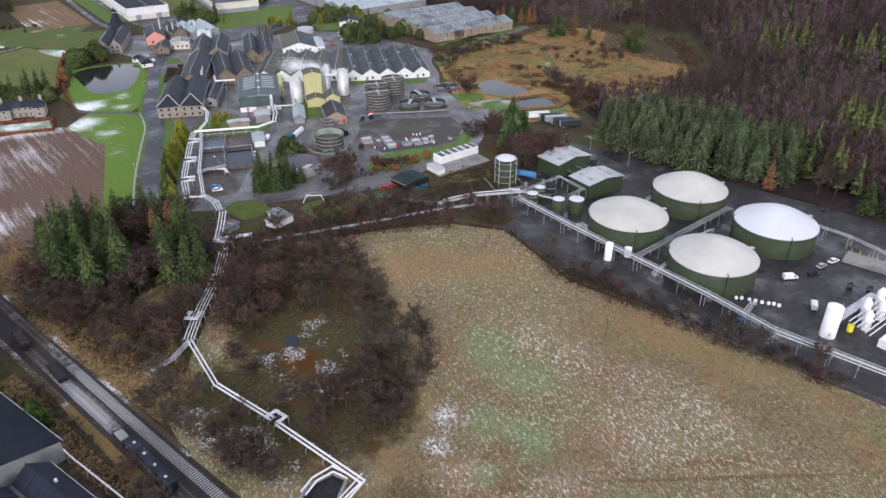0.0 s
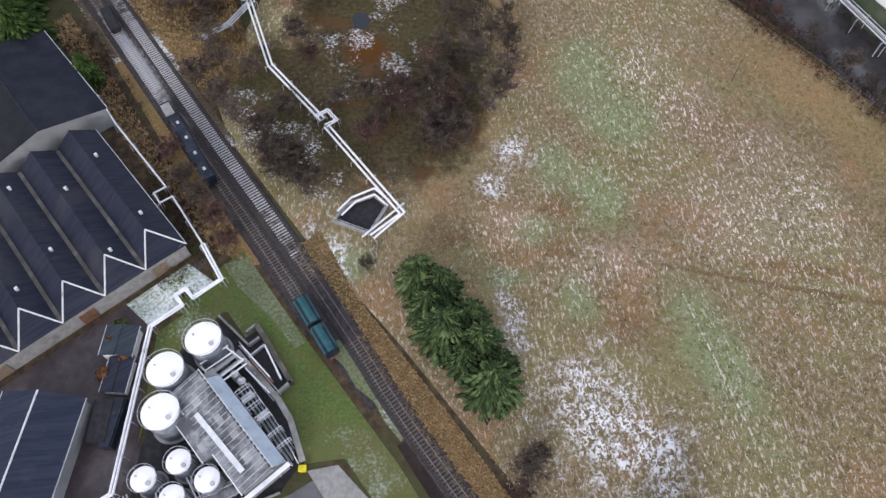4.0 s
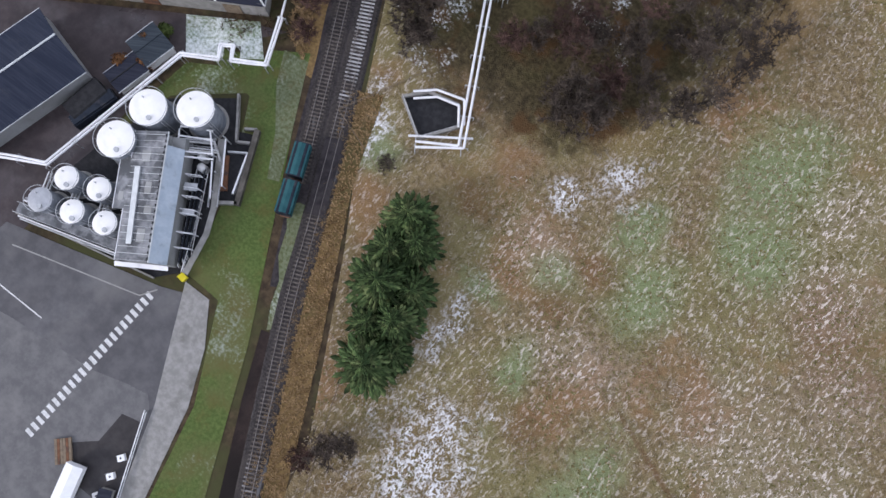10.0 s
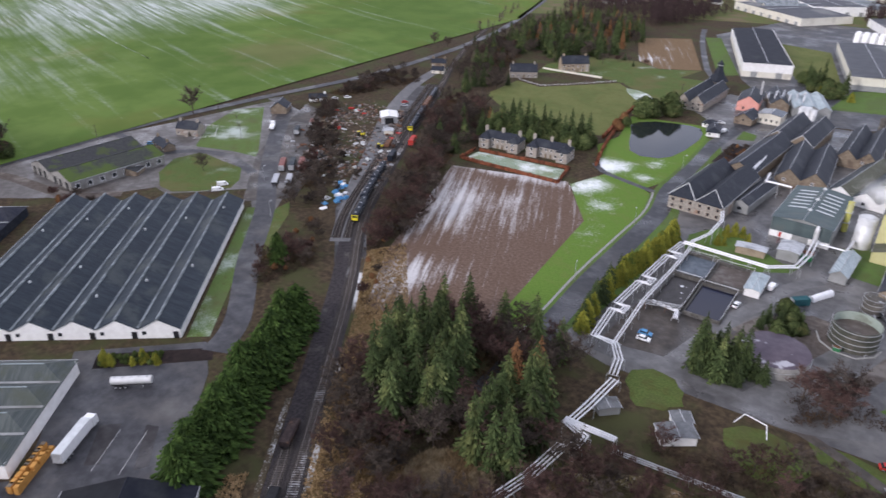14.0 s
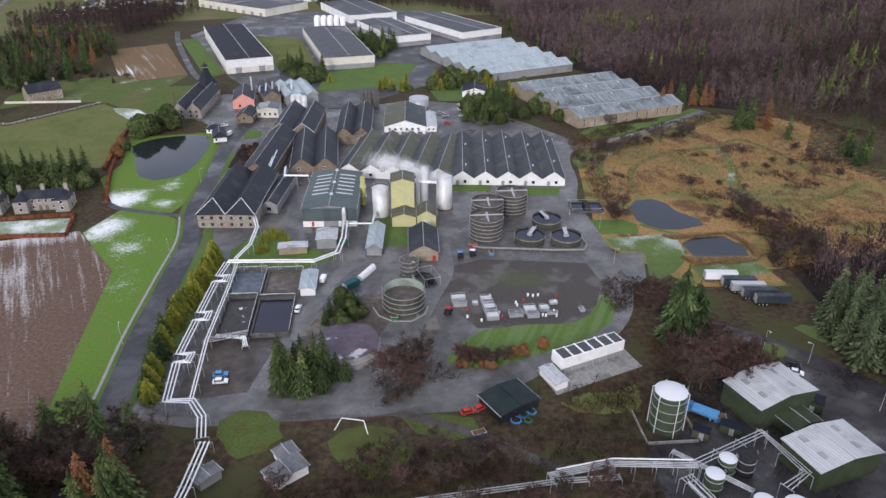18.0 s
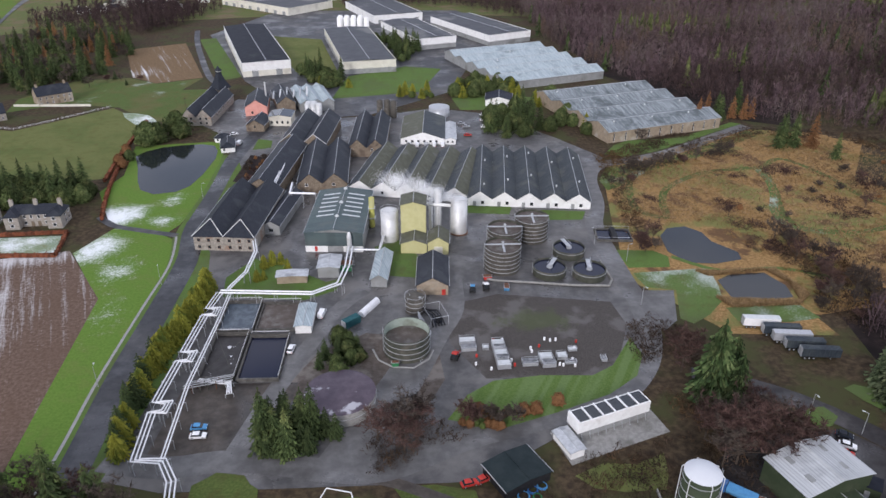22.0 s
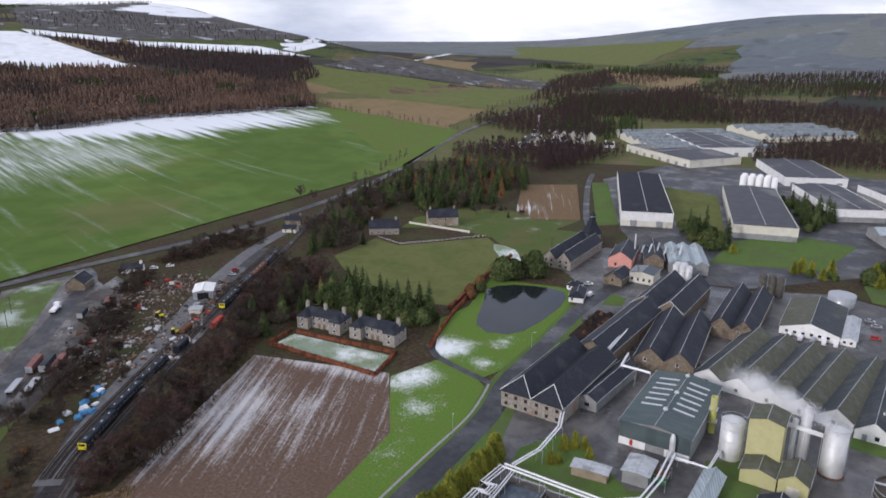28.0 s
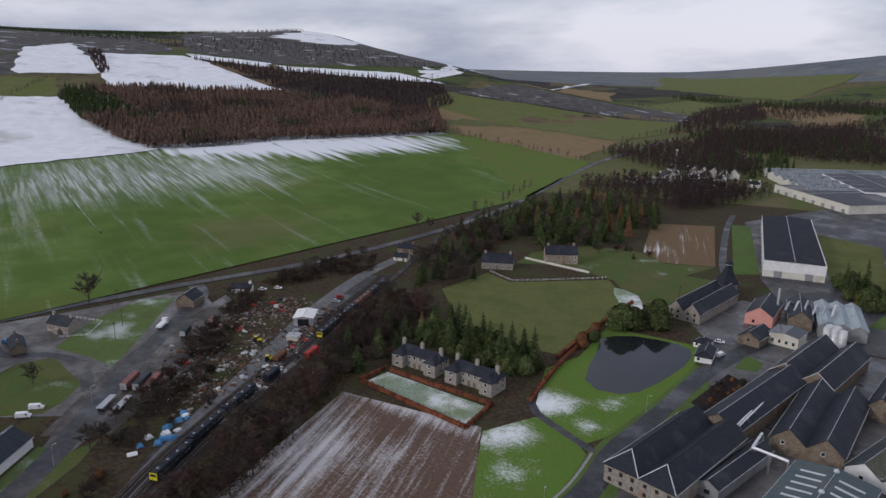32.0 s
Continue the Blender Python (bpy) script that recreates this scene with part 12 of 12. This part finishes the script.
wood("valley_firs", lattice([(-430, 1260), (-330, 1180), (-120, 1200), (-200, 1380), (-400, 1420)], 13, 13) + lattice([(-620, 2150), (-300, 2100), (-330, 2260), (-640, 2300)], 14, 14) + lattice([(-60, 1900), (300, 1800), (320, 1980), (-40, 2060)], 14, 15) + lattice([(-330, 1010), (-250, 930), (-190, 1010), (-260, 1180)], 14, 71) + lattice([(-311, 1642), (-226, 2227), (75, 2538), (67, 1636)], 40, 72)
     + lattice([(-900, 2300), (-720, 2250), (-700, 2330), (-900, 2400)], 15, 16), "fir", "wood_fir", "dark conifer belts in the valley", (0.9, 1.4), 10)
EDGE = []
rn8 = random.Random(8)
for a, b in (((-660, 1000), (-905, 1165)), ((-410, 940), (-660, 995)), ((-480, 1480), (-930, 1290)), ((-560, 1690), (-800, 1650)), ((-600, 2040), (-840, 2280)), ((-1330, 690), (-1150, 535)), ((-330, 610), (-372, 760)), ((-470, 1135), (-480, 1480)), ((-280, 1670), (-510, 1880)), ((-1060, 1372), (-960, 1560))):
    n = int(math.dist(a, b) / 9)
    EDGE += [(a[0] + (b[0] - a[0]) * i / n + rn8.uniform(-4, 4), a[1] + (b[1] - a[1]) * i / n + rn8.uniform(-4, 4)) for i in range(n)]
wood("field_hedgerow", EDGE, "bare", "wood_twigs", "straggling leafless hedgerows between the fields", (0.4, 0.9), 11)
for k in range(22):
    rr = random.Random(300 + k)
    x, y = -320 + rr.uniform(0, 110), 850 + rr.uniform(0, 120)
    cottage(x, y, rr.uniform(-2.2, -1.0), rr.uniform(9, 13), 7, 3.4, 2.6, rr.choice(("white_wall", "cream_wall", "stone")), "small village house with a grey roof", floors=1, pots=False)
ms = thing("signal_mast", -316, 968, 0, 0, "thin lattice mast in the village", "mast")
part("mast", Geo().rod((-2, 0, 0), (0, 0, 22), 0.25, 4).rod((2, 0, 0), (0, 0, 22), 0.25, 4), "galv", ms)
part("head", Geo().box(-1.4, -0.5, 21.5, 1.4, 0.5, 23.4), "galv", ms)


def tufts(name, poly, count, seed, mat, label, h=(0.25, 0.6), spread=0.3):
    """Grass tussocks as small fans of blades."""
    rn = np.random.RandomState(seed)
    xs, ys = [p[0] for p in poly], [p[1] for p in poly]
    V, F = [], []
    while len(F) < count * 4:
        x, y = rn.uniform(min(xs), max(xs)), rn.uniform(min(ys), max(ys))
        if not inside(x, y, poly):
            continue
        a0, z = rn.uniform(0, 6.28), rn.uniform(*h)
        for k in range(4):
            a = a0 + k * 1.57
            c, s = math.cos(a), math.sin(a)
            n = len(V)
            V += [(x - s * 0.16, y + c * 0.16, 0.03), (x + s * 0.16, y - c * 0.16, 0.03), (x + c * spread * (1 + z), y + s * spread * (1 + z), z)]
            F.append((n, n + 1, n + 2))
    me = bpy.data.meshes.new(name)
    me.from_pydata(V, [], F)
    me.materials.append(M[mat])
    return tagged(new(name, me), label, "grass", kind="stuff")


BRUSH = ([(-46, 142), (-34, 133), (-16, 142), (4, 130), (8, 102), (14, 112), (9, 150), (9, 182), (-20, 186), (-42, 184)], 4.2), ([(-104, 164), (-76, 146), (-62, 122), (-54, 118), (-46, 140), (-44, 196), (-62, 214), (-100, 206)], 2.2), ([(-30, 184), (20, 184), (66, 176), (74, 190), (40, 206), (16, 210), (-24, 196)], 2.2)
BRUSH += ([(64, 172), (78, 140), (100, 102), (124, 64), (117, 60), (94, 96), (68, 136)], 2.2), ([(-148, 236), (-166, 268), (-178, 300), (-194, 338), (-216, 372), (-240, 424), (-206, 424), (-186, 352), (-176, 332), (-160, 302), (-144, 262)], 2.4), ([(-206, 258), (-240, 300), (-272, 340), (-296, 372), (-290, 380), (-250, 332), (-214, 288)], 2.3)
BRUSH += ([(82, 286), (94, 294), (104, 280), (98, 262), (114, 244), (124, 238), (116, 226), (90, 238), (82, 262)], 2.2), ([(-176, 206), (-162, 194), (-158, 216), (-172, 238), (-186, 246)], 2.0), ([(-60, 50), (-52, 58), (-66, 84), (-92, 128), (-96, 120), (-70, 84)], 2.3), ([(-268, 520), (-244, 500), (-262, 560), (-296, 640), (-318, 700), (-310, 620), (-300, 560)], 2.6), ([(-310, 388), (-294, 392), (-278, 450), (-298, 472), (-314, 460)], 2.4)
BRUSH += ([(-66, 122), (-94, 154), (-92, 172), (-62, 152), (-54, 122)], 2.6), ([(-40, 70), (-58, 100), (-52, 104), (-34, 76)], 5.0), ([(-118, 196), (-146, 240), (-140, 250), (-112, 216), (-94, 180), (-92, 160)], 6.0)
BRUSH += ([(100, 352), (108, 402), (116, 430), (126, 436), (118, 400), (108, 352)], 2.8), ([(262, 320), (290, 400), (262, 470), (205, 482), (150, 452), (160, 446), (208, 470), (252, 460), (276, 400), (252, 326)], 2.6), ([(160, 350), (180, 330), (200, 306), (262, 322), (250, 336), (200, 326), (170, 352)], 4.4)
BRUSH += ([(150, 294), (160, 312), (152, 336), (160, 354), (178, 330), (180, 298), (160, 282)], 2.2), ([(104, 405), (118, 430), (170, 470), (160, 477), (110, 440)], 2.2), ([(4, 226), (22, 230), (28, 240), (18, 246), (4, 238)], 2.2), ([(40, 206), (72, 196), (84, 224), (70, 234), (50, 226)], 2.6)
BRUSH += ([(56, 222), (80, 236), (104, 238), (124, 240), (116, 220), (84, 212)], 3.0),
clumps = []
for k, (poly, gap) in enumerate(BRUSH):
    clumps += [p for p in lattice(poly, gap, 200 + k) if math.sin(p[0] * 0.19 + k) + math.sin(p[1] * 0.16) + math.sin((p[0] + p[1]) * 0.07) > -1.3 and clear(*p, 2.0)]
wood("undergrowth", clumps, "brush", "brush", "tangled brown undergrowth of twigs and bramble", (0.7, 1.5), 24)

FIELD = [(-10, 60), (8, 78), (18, 105), (20, 178), (62, 172), (72, 132), (92, 104), (112, 72), (130, 40), (70, -40), (30, -44), (6, 6), (-12, 36)]
tufts("tussock_grass", FIELD, 22000, 1, "tuft", "dry tussocks over the frosted pasture", (0.15, 0.4), 0.2)
def dashes(name, poly, count, seed, mat, label):
    """Bleached grass lying in short combed streaks."""
    rn = np.random.RandomState(seed)
    xs, ys = [p[0] for p in poly], [p[1] for p in poly]
    V, F, made = [], [], 0
    while made < count:
        x, y = rn.uniform(min(xs), max(xs)), rn.uniform(min(ys), max(ys))
        thick = math.sin(x * 0.11 + 1.3) + math.sin(y * 0.09 + x * 0.05) + math.sin((x - y) * 0.045)
        if not inside(x, y, poly) or thick + rn.uniform(-1.6, 1.6) < 0.1:
            continue
        made += 1
        a = 1.5 + 0.35 * math.sin(x * 0.06) + rn.normal(0, 0.45)
        L, w = rn.uniform(0.25, 0.7), rn.uniform(0.05, 0.11)
        c, s = math.cos(a), math.sin(a)
        bend = rn.uniform(-0.3, 0.3)
        n = len(V)
        V += [(x - c * L, y - s * L, 0.12), (x - s * w + bend * s, y + c * w - bend * c, 0.34), (x + s * w + bend * s, y - c * w - bend * c, 0.34), (x + c * L, y + s * L, 0.14)]
        F += [(n, n + 2, n + 1), (n + 1, n + 2, n + 3)]
    me = bpy.data.meshes.new(name)
    me.from_pydata(V, [], F)
    me.materials.append(M[mat])
    return tagged(new(name, me), label, "grass", kind="stuff")


dashes("bleached_grass", FIELD, 5000, 41, "tuft_pale", "bleached frosted grass lying in combed streaks")
tufts("verge_grass", [(-36, 58), (-24, 40), (-8, 14), (12, -20), (30, -60), (44, -60), (14, -8), (-4, 20), (-22, 46), (-30, 62)], 7000, 2, "reed", "dead orange grass beside the railway", (0.2, 0.5), 0.2)
tufts("lineside_grass", [(-58, 100), (-94, 150), (-120, 195), (-148, 236), (-140, 250), (-112, 214), (-92, 176), (-60, 150), (-48, 110)], 8000, 3, "reed", "dead grass on the railway bank", (0.3, 0.8), 0.35)
tufts("siding_grass", [(-52, 58), (-46, 56), (-52, 67), (-71, 90), (-86, 114), (-98, 132), (-102, 128), (-74, 86)], 1600, 4, "reed", "dead orange grass beside the siding", (0.4, 0.9), 0.4)
tufts("reed_bed", [(118, 322), (122, 318), (148, 322), (152, 304), (146, 298), (122, 297), (119, 304), (123, 302), (147, 300), (149, 312), (144, 322), (126, 321)], 2600, 5, "reed", "rust-coloured reeds round the lower pond", (0.8, 1.6), 0.3)
tufts("wetland_grass", [(100, 352), (106, 400), (114, 428), (150, 448), (205, 476), (258, 466), (284, 400), (260, 324), (190, 304), (160, 350), (138, 366)], 9000, 6, "reed", "tall dead grass over the wetland", (0.4, 1.3), 0.5)
tufts("reed_patch", [(-69, 156), (-66, 151), (-57, 149), (-49, 152), (-47, 160), (-50, 167), (-60, 168), (-67, 163)], 3000, 7, "reed_pale", "bleached straw-coloured reeds among the birches", (0.7, 1.6), 0.35)
